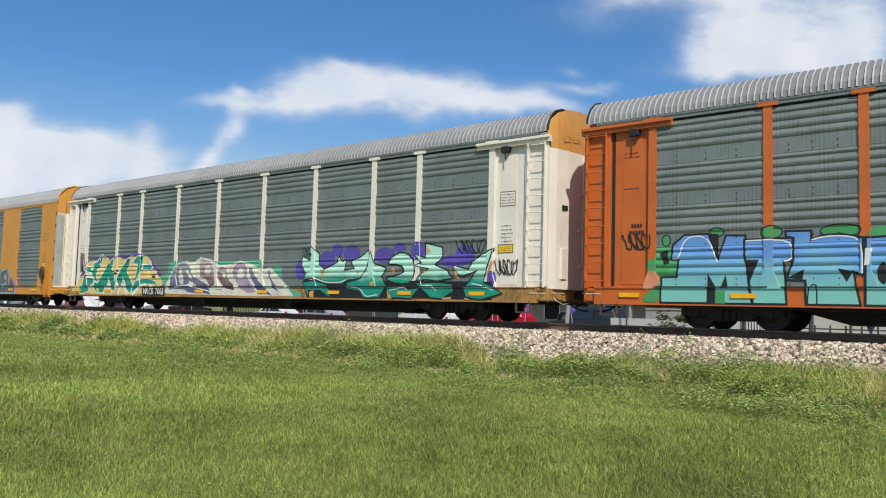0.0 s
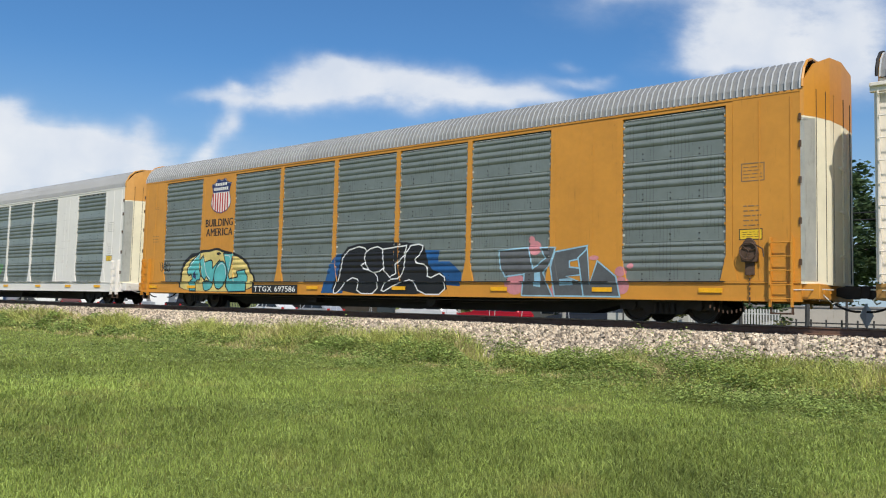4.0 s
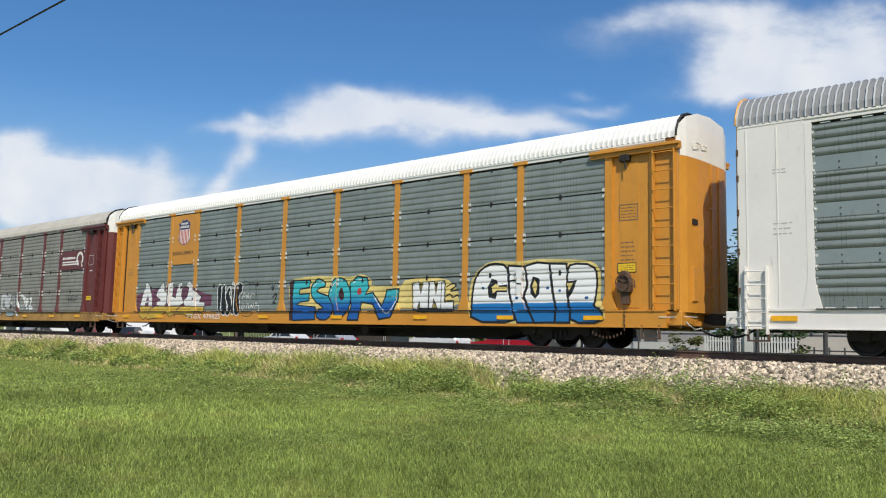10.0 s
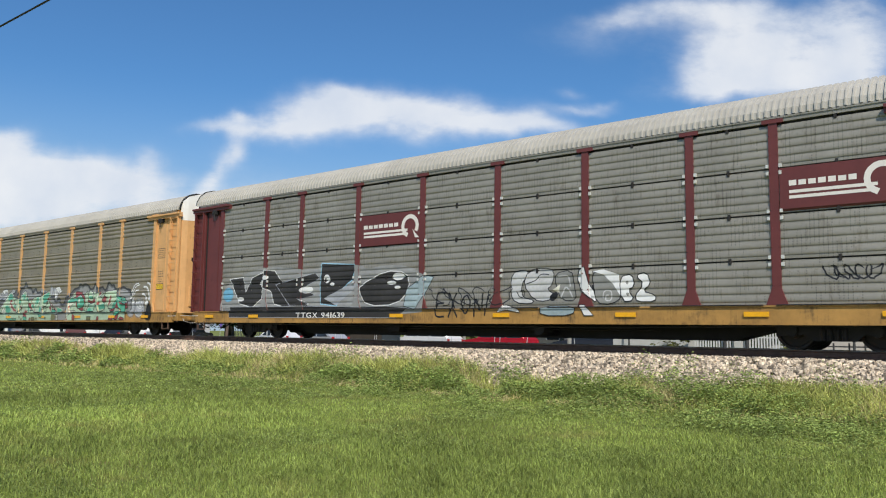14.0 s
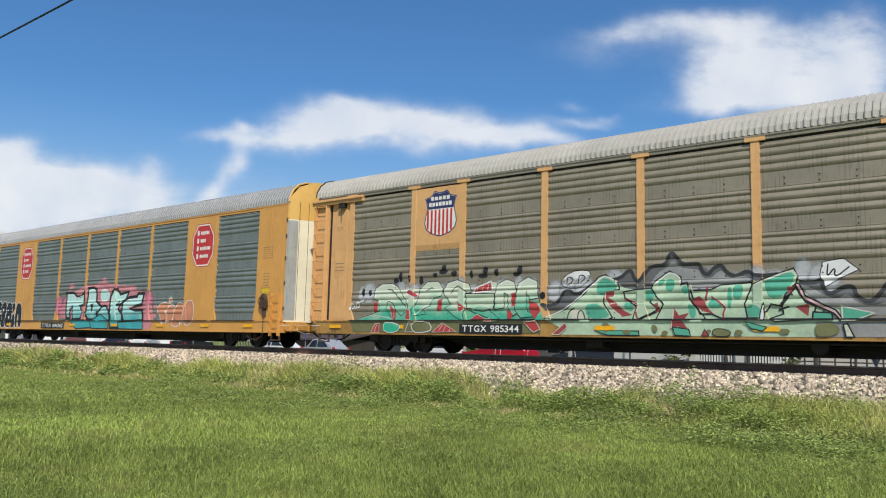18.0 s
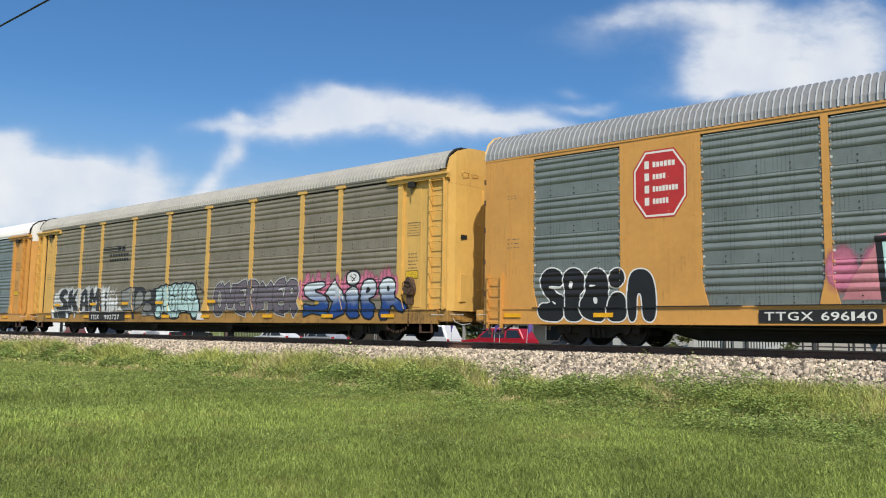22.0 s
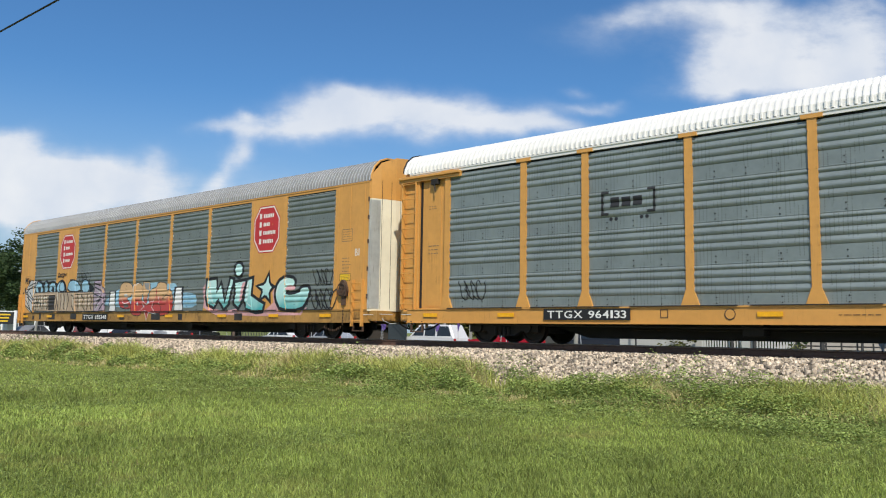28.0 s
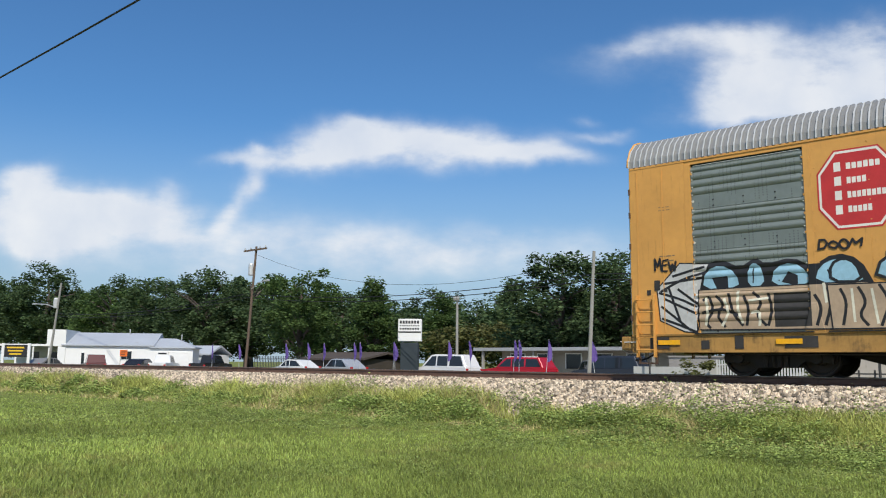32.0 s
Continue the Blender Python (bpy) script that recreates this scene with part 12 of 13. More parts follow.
def white_building():
    """Set askew to the track: its own x runs along the front wall, y into its depth."""
    ob = thing("white_building", (-83.68, 36.78, FAR_Z), 50.5, label="long low white building with a pale metal roof", category="building")
    for x0, x1, y1, z, ridge, hip in ((0.0, 8.6, 7.0, 2.95, 4.3, 0.0), (8.6, 12.7, 5.0, 2.8, 3.75, 2.4)):
        bm = bmesh.new()
        box(bm, x0, x1, 0.0, y1, -0.1, z)
        part("wall", bm, WALL_WHITE, ob)
        ym = y1 * 0.55
        bm = bmesh.new()
        over = 0.25
        low = [(x0 - over, -over, z), (x1 + over, -over, z), (x1 + over, y1 + over, z), (x0 - over, y1 + over, z)]
        top = [(x0 - over, ym, ridge), (x1 + over - hip, ym, ridge)]
        up = [bm.verts.new(p) for p in low + top]
        dn = [bm.verts.new((x, y, zz - 0.12)) for x, y, zz in low]
        for q in ((0, 1, 5, 4), (2, 3, 4, 5)):
            bm.faces.new([up[k] for k in q])
        bm.faces.new((up[1], up[2], up[5]))
        bm.faces.new((up[3], up[0], up[4]))
        for k in range(4):
            bm.faces.new((up[k], up[(k + 1) % 4], dn[(k + 1) % 4], dn[k]))
        bm.faces.new(dn)
        part("roof", bm, METAL_ROOF, ob, "pale ribbed metal roof")
    bm = bmesh.new()
    box(bm, -1.7, 0.1, -0.1, 5.0, 2.75, 4.45)
    box(bm, -0.6, 0.12, -0.12, 4.0, -0.05, 4.2)
    part("false_front", bm, WALL_WHITE, ob, "stepped white false front")
    bm = bmesh.new()
    box(bm, -6.5, -0.6, 0.0, 5.5, 2.75, 2.95)
    part("canopy", bm, WALL_WHITE, ob, "flat white porch canopy")
    for x in (-6.3, -4.6, -3.0, -1.5):
        bm = bmesh.new()
        box(bm, x - 0.07, x + 0.07, 0.05, 0.19, -0.05, 2.76)
        part("canopy_post", bm, WALL_WHITE, ob)
    for x in (-5.5, -3.8, -2.3):
        bm = bmesh.new()
        box(bm, x - 0.75, x + 0.75, 0.1, 0.16, 0.05, 1.0)
        part("porch_rail", bm, LIGHT_GREY, ob, "pale grey porch railing")
    bm = bmesh.new()
    box(bm, -6.5, -0.6, 5.4, 5.6, -0.05, 2.75)
    part("porch_wall", bm, WALL_WHITE, ob)
    opening(ob, "window", -4.8, -4.0, 0.8, 2.2, 5.4, DARK_GLASS, "dark window behind the porch")
    opening(ob, "door", -2.8, -1.9, 0.0, 2.2, 5.4, DARK_GLASS, "dark door behind the porch")
    opening(ob, "window", 1.7, 2.0, 1.0, 2.1, 0.0, DARK_GLASS, "narrow window")
    opening(ob, "window", 5.6, 6.6, 1.5, 2.3, 0.0, DARK_GLASS, "dark shop window")
    opening(ob, "door", 10.4, 12.2, 0.0, 2.2, 0.0, WALL_WHITE, "white roller door")
    for x, z in ((5.6, 4.1), (11.0, 3.6)):
        bm = bmesh.new()
        lathe(bm, [(0.05, 0), (0.05, 0.5), (0.09, 0.52), (0.09, 0.6)], (x, 3.4, z), 8, "z")
        part("vent_pipe", bm, LIGHT_GREY, ob)


def sign_on_building():
    ob = thing("orange_sign", (-75.71, 39.05, FAR_Z), 60, label="orange board sign standing before the building", category="sign")
    bm = bmesh.new()
    box(bm, -0.34, 0.34, -0.05, 0.05, 1.75, 2.4, 0.02)
    part("board", bm, surface("sign_orange", (0.75, 0.16, 0.02), 0.5, 0, 0.08, 2.0), ob)
    for x in (-0.28, 0.28):
        bm = bmesh.new()
        box(bm, x - 0.03, x + 0.03, -0.03, 0.03, -0.05, 1.76)
        part("post", bm, POLE_GREY, ob)
    bm = bmesh.new()
    for i, z in enumerate((2.24, 2.07, 1.9)):
        box(bm, -0.26, 0.26 - 0.08 * i, -0.065, -0.05, z, z + 0.06)
    part("writing", bm, LETTER_BLACK, ob, "unreadable dark lines")
    ob = thing("white_sign", (-77.35, 44.15, 0.55), 50.5, label="white board sign fixed to the building wall", category="sign")
    bm = bmesh.new()
    box(bm, -0.55, 0.55, -0.08, 0.16, 0.0, 0.6)
    part("board", bm, WALL_WHITE, ob)
    bm = bmesh.new()
    box(bm, -0.45, 0.45, -0.095, -0.08, 0.08, 0.2)
    box(bm, -0.45, 0.4, -0.095, -0.08, 0.34, 0.5)
    part("writing", bm, LETTER_BLACK, ob, "unreadable dark lines")
    ob = thing("black_sign", (-80.98, 31.09, FAR_Z), 55, label="black board sign with yellow writing by the canopy", category="sign")
    bm = bmesh.new()
    box(bm, -1.0, 1.0, -0.08, 0.08, 1.6, 2.75)
    part("board", bm, PLATE_BLACK, ob)
    bm = bmesh.new()
    for i in range(3):
        box(bm, -0.8 + 0.12 * i, 0.7 - 0.1 * i, -0.1, -0.08, 2.42 - 0.3 * i, 2.56 - 0.3 * i)
    part("writing", bm, YELLOW_LABEL, ob, "unreadable yellow lines")
    for x in (-1.12, 1.12):
        bm = bmesh.new()
        box(bm, x - 0.12, x + 0.12, -0.12, 0.12, -0.05, 2.9)
        part("pillar", bm, WALL_WHITE, ob)


def shed():
    ob = thing("small_shed", (-82.2, 52.0, FAR_Z), 22, label="small white shed with a gabled roof", category="shed")
    bm = bmesh.new()
    box(bm, -2.4, 2.2, -1.9, 1.9, -0.05, 2.1)
    part("wall", bm, WALL_WHITE, ob)
    bm = bmesh.new()
    gable(bm, -2.4, 2.2, -1.9, 1.9, 2.1, 3.05, 0.2)
    part("roof", bm, METAL_ROOF, ob)
    opening(ob, "door", -0.9, 0.7, 0.05, 1.9, -1.9, DARK, "doorway filled by a near-black panel for the shade inside")
    ob = thing("brown_shed", (-62.5, 58, FAR_Z), label="low brown shed behind the lot", category="shed")
    bm = bmesh.new()
    box(bm, -5, 4, -3, 3, -0.05, 1.7)
    part("wall", bm, surface("brown_boards", (0.05, 0.04, 0.033), 0.85, 0, 0.2, 1.0), ob)
    bm = bmesh.new()
    gable(bm, -5, 4, -3, 3, 1.7, 2.35, 0.4)
    part("roof", bm, surface("brown_roof", (0.07, 0.055, 0.048), 0.85, 0, 0.2, 1.0), ob)


def flat_building():
    ob = thing("flat_roofed_building", (0, 0, 0), label="low tan building with a flat overhanging roof", category="building")
    bm = bmesh.new()
    box(bm, -40.0, -25.0, 53.0, 57.5, FAR_Z - 0.1, 1.25)
    part("wall", bm, WALL_TAN, ob)
    bm = bmesh.new()
    box(bm, -41.8, -24.0, 51.5, 58.3, 1.25, 1.5)
    part("roof", bm, surface("flat_roof_fascia", (0.33, 0.34, 0.35), 0.7, 0, 0.1, 0.6), ob, "grey flat roof with a deep edge")
    for x in np.arange(-39, -26, 2.6):
        opening(ob, "window", x, x + 1.3, -0.1, 1.0, 53.0, DARK_GLASS, "dark window")
    for x in (-41.0, -36.0, -31.0, -26.0):
        bm = bmesh.new()
        box(bm, x - 0.08, x + 0.08, 51.7, 51.9, FAR_Z, 1.25)
        part("roof_post", bm, POLE_GREY, ob)
    ob = thing("garden_wall", (0, 0, 0), label="low pale concrete wall beyond the lot", category="wall")
    bm = bmesh.new()
    box(bm, -24.0, 14.0, 50.0, 50.3, FAR_Z - 0.1, 0.75)
    part("wall", bm, CONCRETE, ob)
    bm = bmesh.new()
    box(bm, -24.0, 14.0, 49.93, 50.37, 0.75, 0.85)
    part("coping", bm, CONCRETE, ob)
    # white notice board on the lot
    ob = thing("white_notice", (-33.3, 46.5, FAR_Z), label="white notice board with red writing on the lot", category="sign")
    bm = bmesh.new()
    box(bm, -1.3, 1.3, -0.05, 0.05, 0.5, 1.9)
    part("board", bm, WALL_WHITE, ob)
    bm = bmesh.new()
    box(bm, -1.0, 1.0, -0.06, -0.05, 1.35, 1.6)
    box(bm, -0.8, 0.8, -0.06, -0.05, 0.9, 1.1)
    part("writing", bm, RED, ob, "unreadable red lines")
    for x in (-1.1, 1.1):
        bm = bmesh.new()
        box(bm, x - 0.05, x + 0.05, -0.04, 0.04, 0, 0.55)
        part("post", bm, POLE_GREY, ob)


def picket_fence(x0, x1, y, high, gap, mat, label):
    ob = thing("fence", (0, y, FAR_Z), label=label, category="fence")
    bm = bmesh.new()
    box(bm, x0, x1, -0.02, 0.02, high * 0.25, high * 0.25 + 0.06)
    part("rail", bm, mat, ob)
    bm = bmesh.new()
    box(bm, x0, x1, -0.02, 0.02, high * 0.85, high * 0.85 + 0.06)
    part("rail", bm, mat, ob)

    def picket(b):
        box(b, -0.035, 0.035, -0.045, -0.02, 0.0, high)
    me = shared(("picket", high, mat.name), picket, mat)
    n = int((x1 - x0) / gap)
    for i in range(n + 1):
        part("picket", me, mat, ob, at=pose(x0 + i * gap, 0, 0))


def poles():
    def wooden(name, x, y, high, lean, label, arm=None, lamp=None, can=None, mat=POLE_WOOD):
        ob = thing(name, (x, y, FAR_Z), label=label, category="utility pole", group="utility poles along the street")
        bm = bmesh.new()
        rod(bm, (0, 0, -0.1), (lean, 0, high), 0.12, 10, 0.085)
        part("pole", bm, mat, ob)
        if arm:
            bm = bmesh.new()
            box(bm, lean - arm / 2, lean + arm / 2, -0.16, -0.06, high - 0.35, high - 0.22)
            part("crossarm", bm, mat, ob)
            for k in (-0.45, -0.2, 0.2, 0.45):
                bm = bmesh.new()
                lathe(bm, [(0.03, 0), (0.06, 0.05), (0.06, 0.16), (0.02, 0.2)], (lean + k * arm, -0.11, high - 0.22), 8, "z")
                part("insulator", bm, LIGHT_GREY, ob)
        if lamp:
            z, reach = lamp
            lx = lean * z / high
            bm = bmesh.new()
            tube(bm, [(lx, -0.1, z - 0.5), (lx + reach * 0.5, -0.25, z - 0.1), (lx + reach, -0.4, z)], 0.045)
            part("lamp_arm", bm, LIGHT_GREY, ob)
            bm = bmesh.new()
            box(bm, lx + reach - (0.0 if reach > 0 else 0.6), lx + reach + (0.6 if reach > 0 else 0.0), -0.52, -0.28, z - 0.05, z + 0.07, 0.03)
            part("lamp_head", bm, LIGHT_GREY, ob, "grey street lamp head")
        if can:
            bm = bmesh.new()
            lathe(bm, [(0.22, 0), (0.24, 0.05), (0.24, 0.85), (0.2, 0.95)], (lean * can / high - 0.36, 0, can), 12, "z")
            part("transformer", bm, LIGHT_GREY, ob, "pale grey transformer can")
        return ob
    wooden("utility_pole", -54.1, 38, 10.5, 0.9, "leaning brown wooden utility pole with a crossarm and transformer", 3.0, (7.6, 2.0), 8.2)
    wooden("utility_pole", -76.7, 32.3, 8.4, 1.6, "leaning grey wooden utility pole with a lamp arm", None, (6.6, -3.9), 6.1, POLE_GREY)
    wooden("utility_pole", -22.9, 38, 7.5, 0.5, "grey weathered wooden utility pole", None, None, None, POLE_GREY)
    wooden("utility_pole", -38.9, 46, 6.4, 0.0, "thin grey utility pole on the lot", 0.5, None, None, POLE_GREY)
    wooden("utility_pole", 8.0, 38, 8.6, 0.1, "grey weathered wooden utility pole", 1.6, None, None, POLE_GREY)

    def cable(name, a, b, sag, r, label):
        a, b = Vector(a), Vector(b)
        bm = bmesh.new()
        pts = [a.lerp(b, t) - Vector((0, 0, sag * 4 * t * (1 - t))) for t in np.linspace(0, 1, 13)]
        tube(bm, pts, r, 5)
        single(name, bm, WIRE_BLACK, label=label, category="cable")
    for z in (5.6, 5.3):
        cable("power_cable", (-54.2, 38, z), (-22.4, 38, z - 0.5), 0.7, 0.025, "black cable slung between street poles")
        cable("power_cable", (-90.6, 38, z - 0.3), (-54.3, 38, z), 0.7, 0.025, "black cable slung between street poles")
        cable("power_cable", (-22.4, 38, z - 0.5), (8.0, 38, z), 0.6, 0.025, "black cable slung between street poles")
    cable("service_wire", (-52.9, 38, 8.6), (-22.4, 38, 6.0), 1.9, 0.012, "thin wire slung between street poles")
    # the cable overhead, beside the lawn
    for x in (-46.0, 24.0):
        wooden("utility_pole", x, 7.4, 9.5, 0.0, "brown wooden utility pole beside the lawn", 1.2)
    cable("overhead_cable", (-46.0, 7.22, 7.75), (24.0, 7.22, 7.75), 0.55, 0.022, "thick black overhead cable along the lawn")


def banners():
    def cloth(bm):
        out = [(0.0, 1.5), (0.1, 1.45), (0.24, 1.6), (0.28, 1.85), (0.22, 2.25), (0.08, 2.65), (0.0, 2.75)]
        prism(bm, out, -0.015, 0.015)
        for v in bm.verts:
            v.co.y += 0.09 * math.sin(v.co.x * 9 + v.co.z * 2)

    def staff(bm):
        rod(bm, (0, 0, -0.05), (0.0, 0, 2.8), 0.022, 6, 0.012)
    rng = random.Random(6)
    for x in (-52.0, -51.1, -48.7, -47.4, -43.9, -43.2, -40.0, -39.6, -34.3, -32.6, -29.5, -29.0, -26.9, -24.0, -23.8, -57.5, -62.0):
        ob = thing("feather_banner", (x, 40.0 + rng.uniform(-0.6, 0.6), FAR_Z + 0.05), rng.uniform(-30, 30), label="purple feather banner on a thin pole", category="flag", group="banners along the car lot")
        ob.matrix_basis = ob.matrix_basis @ pose(0, 0, 0, 0, rng.uniform(-6, 6), 0)
        part("cloth", shared("banner_cloth", cloth, FLAG_PURPLE), FLAG_PURPLE, ob)
        part("staff", shared("banner_staff", staff, LIGHT_GREY), LIGHT_GREY, ob)


def lot_sign():
    ob = thing("sign_board", (-38.6, 40.6, FAR_Z), 35, label="white changeable letter sign on a dark base", category="sign")
    bm = bmesh.new()
    box(bm, -0.62, 0.62, -0.3, 0.3, -0.05, 2.75, 0.03)
    part("base", bm, surface("sign_base_dark", (0.02, 0.03, 0.035), 0.6, 0, 0.2, 1.0), ob, "dark green base")
    bm = bmesh.new()
    box(bm, -0.82, 0.82, -0.18, 0.18, 2.85, 4.4, 0.03)
    part("board", bm, WALL_WHITE, ob)
    bm = bmesh.new()
    box(bm, -0.78, 0.78, -0.2, -0.18, 3.45, 3.54)
    part("rule", bm, LETTER_BLACK, ob)
    for i, (z, h, n) in enumerate(((4.08, 0.2, 7), (3.9, 0.06, 9), (3.66, 0.12, 8))):
        wd = 1.4 / n
        for j in range(n):
            bm = bmesh.new()
            box(bm, -0.7 + j * wd, -0.7 + j * wd + wd * 0.7, -0.195, -0.18, z, z + h)
            part("letter_block", bm, LETTER_BLACK, ob)
    for x in (-0.5, 0.5):
        bm = bmesh.new()
        box(bm, x - 0.06, x + 0.06, -0.05, 0.05, 2.7, 2.9)
        part("post", bm, POLE_GREY, ob)


white_building()
sign_on_building()
shed()
flat_building()
picket_fence(-15.6, -11.4, 37.6, 1.65, 0.13, surface("white_fence_paint", (0.62, 0.62, 0.60), 0.6, 0, 0.12, 2.0), "white picket fence beyond the track")
DARK_FENCE = surface("dark_fence", (0.05, 0.05, 0.05), 0.8, 0, 0.2, 1.0)
picket_fence(-11.3, 6.0, 37.6, 1.25, 0.62, DARK_FENCE, "thin dark rail fence before a cream wall")
WALL_PALE = surface("pale_wall_paint", (0.5, 0.5, 0.47), 0.8, 0, 0.12, 0.6, (0.3, 0.28, 0.24), 0.3, 0.4)
slab_thing("low_wall", -20.2, -15.7, 38.0, 38.2, FAR_Z - 0.1, 0.16, WALL_PALE, label="pale painted low wall beside the picket fence", category="wall")
slab_thing("gate_pillar", -13.65, -13.3, 37.35, 37.55, FAR_Z - 0.1, 0.75, WALL_PALE, label="pale square gate pillar in the picket fence", category="pillar")
for x, r in ((-14.12, 0.07), (-13.08, 0.08), (-10.18, 0.11), (-8.6, 0.06), (-19.0, 0.05)):
    bm = bmesh.new()
    rod(bm, (0, 0, -0.1), (0.03, 0, 2.6), r, 8, r * 0.85)
    ob = single("fence_post", bm, DARK_FENCE, label="dark round post standing by the fence", category="post", group="posts along the fence")
    ob.matrix_world = pose(x, 37.4, FAR_Z)


def marker():
    """White folded diamond board on a thin post beside the far rail."""
    ob = thing("track_marker", (-5.02, 24.0, FAR_Z), label="white diamond marker board on a thin post", category="sign")
    bm = bmesh.new()
    front = [bm.verts.new(p) for p in ((0, -0.03, 1.78), (-0.175, 0.03, 1.44), (0, -0.03, 1.08), (0.175, 0.03, 1.44))]
    back = [bm.verts.new((v.co.x, v.co.y + 0.012, v.co.z)) for v in front]
    for q in (front, back):
        bm.faces.new((q[0], q[1], q[2]))
        bm.faces.new((q[0], q[2], q[3]))
    for i in range(4):
        bm.faces.new((front[i], front[(i + 1) % 4], back[(i + 1) % 4], back[i]))
    bmesh.ops.recalc_face_normals(bm, faces=bm.faces)
    part("board", bm, surface("white_sign_paint", (0.78, 0.78, 0.76), 0.5, 0, 0.06, 3.0), ob, "white folded diamond board")
    bm = bmesh.new()
    rod(bm, (0, 0.06, -0.1), (0, 0.06, 1.7), 0.025, 8)
    part("post", bm, POLE_GREY, ob)


marker()
picket_fence(-66.0, -58.0, 47.5, 1.9, 0.25, DARK_FENCE, "dark slatted fence behind the lot")
slab_thing("low_wall", -15.5, 14, 45.6, 45.9, FAR_Z - 0.1, 0.62, surface("cream_render", (0.46, 0.42, 0.35), 0.85, 0, 0.1, 0.5, (0.3, 0.26, 0.2), 0.3, 0.4), label="cream rendered garden wall beyond the fence", category="wall")
poles()
banners()
lot_sign()

# -- trees --
BARK = surface("grey_brown_bark", (0.10, 0.08, 0.065), 0.95, 0, 0.3, 3.0, (0.05, 0.04, 0.035), 0.3, 0.5, 0.5, 20)
LEAF_DARK = surface("dark_oak_leaves", (0.075, 0.118, 0.048), 0.75, 0, 0.35, 0.25, (0.12, 0.15, 0.055), 0.3, island=0.5, spec=0.25, thin=0.38)
LEAF_LIGHT = surface("light_green_leaves", (0.085, 0.14, 0.04), 0.75, 0, 0.3, 0.3, (0.11, 0.15, 0.035), 0.25, island=0.45, spec=0.25, thin=0.38)
LEAF_OLIVE = surface("olive_shrub_leaves", (0.15, 0.155, 0.055), 0.8, 0, 0.3, 0.3, (0.13, 0.13, 0.045), 0.25, island=0.45, spec=0.25, thin=0.38)
LEAF_V = np.array([(-1, 0, 0), (0, -0.55, 0.18), (1, 0, 0), (0, 0.55, -0.1)], float)
LEAF_F = np.array([(0, 1, 2, 3)])


def leaves(centres, radius, per, size, seed):
    rng = np.random.default_rng(seed)
    n = len(centres) * per
    c = np.repeat(np.asarray(centres), per, 0)
    rad = np.repeat(np.asarray(radius), per)
    d = rng.normal(size=(n, 3))
    d /= np.linalg.norm(d, axis=1)[:, None]
    pos = c + d * (rad * rng.uniform(0.35, 1.05, n))[:, None] * np.array([1.15, 1.15, 0.75])
    s_ = rng.uniform(0.6, 1.3, n) * size
    return scatter(LEAF_V, LEAF_F, pos, np.stack([s_, s_, s_], 1), rng.uniform(0, 6.28, n), rng.uniform(-1.3, 1.3, n), rng)


def tree_shape(seed, kind):
    """A tree one crown wide and ten metres high, at the origin."""
    rng = random.Random(seed)
    bm = bmesh.new()
    pts = [Vector((0, 0, -0.2)), Vector((rng.uniform(-0.2, 0.2), 0, 1.5)), Vector((rng.uniform(-0.4, 0.4), rng.uniform(-0.3, 0.3), 3.6)), Vector((rng.uniform(-0.5, 0.5), rng.uniform(-0.4, 0.4), 6.2)), Vector((0, 0, 8.4))]
    rr = [0.42, 0.33, 0.26, 0.15, 0.05]
    for a, b, ra, rb in zip(pts[:-1], pts[1:], rr[:-1], rr[1:]):
        rod(bm, a, b, ra, 8, rb)
    centres, radius = [], []
    half = 4.6 if kind == "oak" else 3.0
    for i in range(13):
        z = rng.uniform(2.2, 7.2)
        a = rng.uniform(0, 6.28)
        reach = half * rng.uniform(0.5, 0.95) * (1 - abs(z - 4.6) / 9)
        start = Vector((0, 0, z - 0.9))
        end = Vector((reach * math.cos(a), reach * math.sin(a), z + rng.uniform(0.2, 1.4)))
        mid = start.lerp(end, 0.55) + Vector((0, 0, 0.3))
        rod(bm, start, mid, 0.13, 5, 0.08)
        rod(bm, mid, end, 0.08, 5, 0.02)
    for i in range(92 if kind == "oak" else 70):
        while True:
            p = Vector((rng.uniform(-1, 1), rng.uniform(-1, 1), rng.uniform(-1, 1)))
            if 0.25 < p.length < 1:
                break
        if kind == "oak":
            c = Vector((p.x * half, p.y * half, 5.4 + p.z * 4.3))
        else:
            t = (p.z + 1) / 2
            c = Vector((p.x * half * (1.05 - 0.75 * t), p.y * half * (1.05 - 0.75 * t), 1.6 + t * 8.0))
        centres.append(c)
        radius.append(rng.uniform(0.55, 1.15))
    v, f = leaves(centres, radius, 170, 0.15, seed)
    return mesh_from("trunk", bm, BARK), v, f


TREES = []
for seed, kind, mat, label in ((1, "oak", LEAF_DARK, "broad dark green oak tree"), (2, "oak", LEAF_DARK, "broad dark green oak tree"), (3, "oak", LEAF_LIGHT, "mid green oak tree with an open crown"), (4, "cone", LEAF_LIGHT, "upright light green tree"), (5, "oak", LEAF_DARK, "tall dark green oak tree")):
    trunk, v, f = tree_shape(seed, kind)
    TREES.append((trunk, grid_mesh("crown", v, f, mat), label))


def plant(i, x, y, high, wide, turn):
    trunk, crown, label = TREES[i]
    ob = thing("tree", (x, y, FAR_Z), label=label+ " behind the lot", category="tree", group="trees behind the lot")
    ob.matrix_basis = pose(x, y, FAR_Z, 0, 0, turn) @ Matrix.Diagonal((wide, wide, high / 9.8, 1))
    part("trunk", trunk, BARK, ob)
    part("crown", crown, LEAF_DARK, ob)


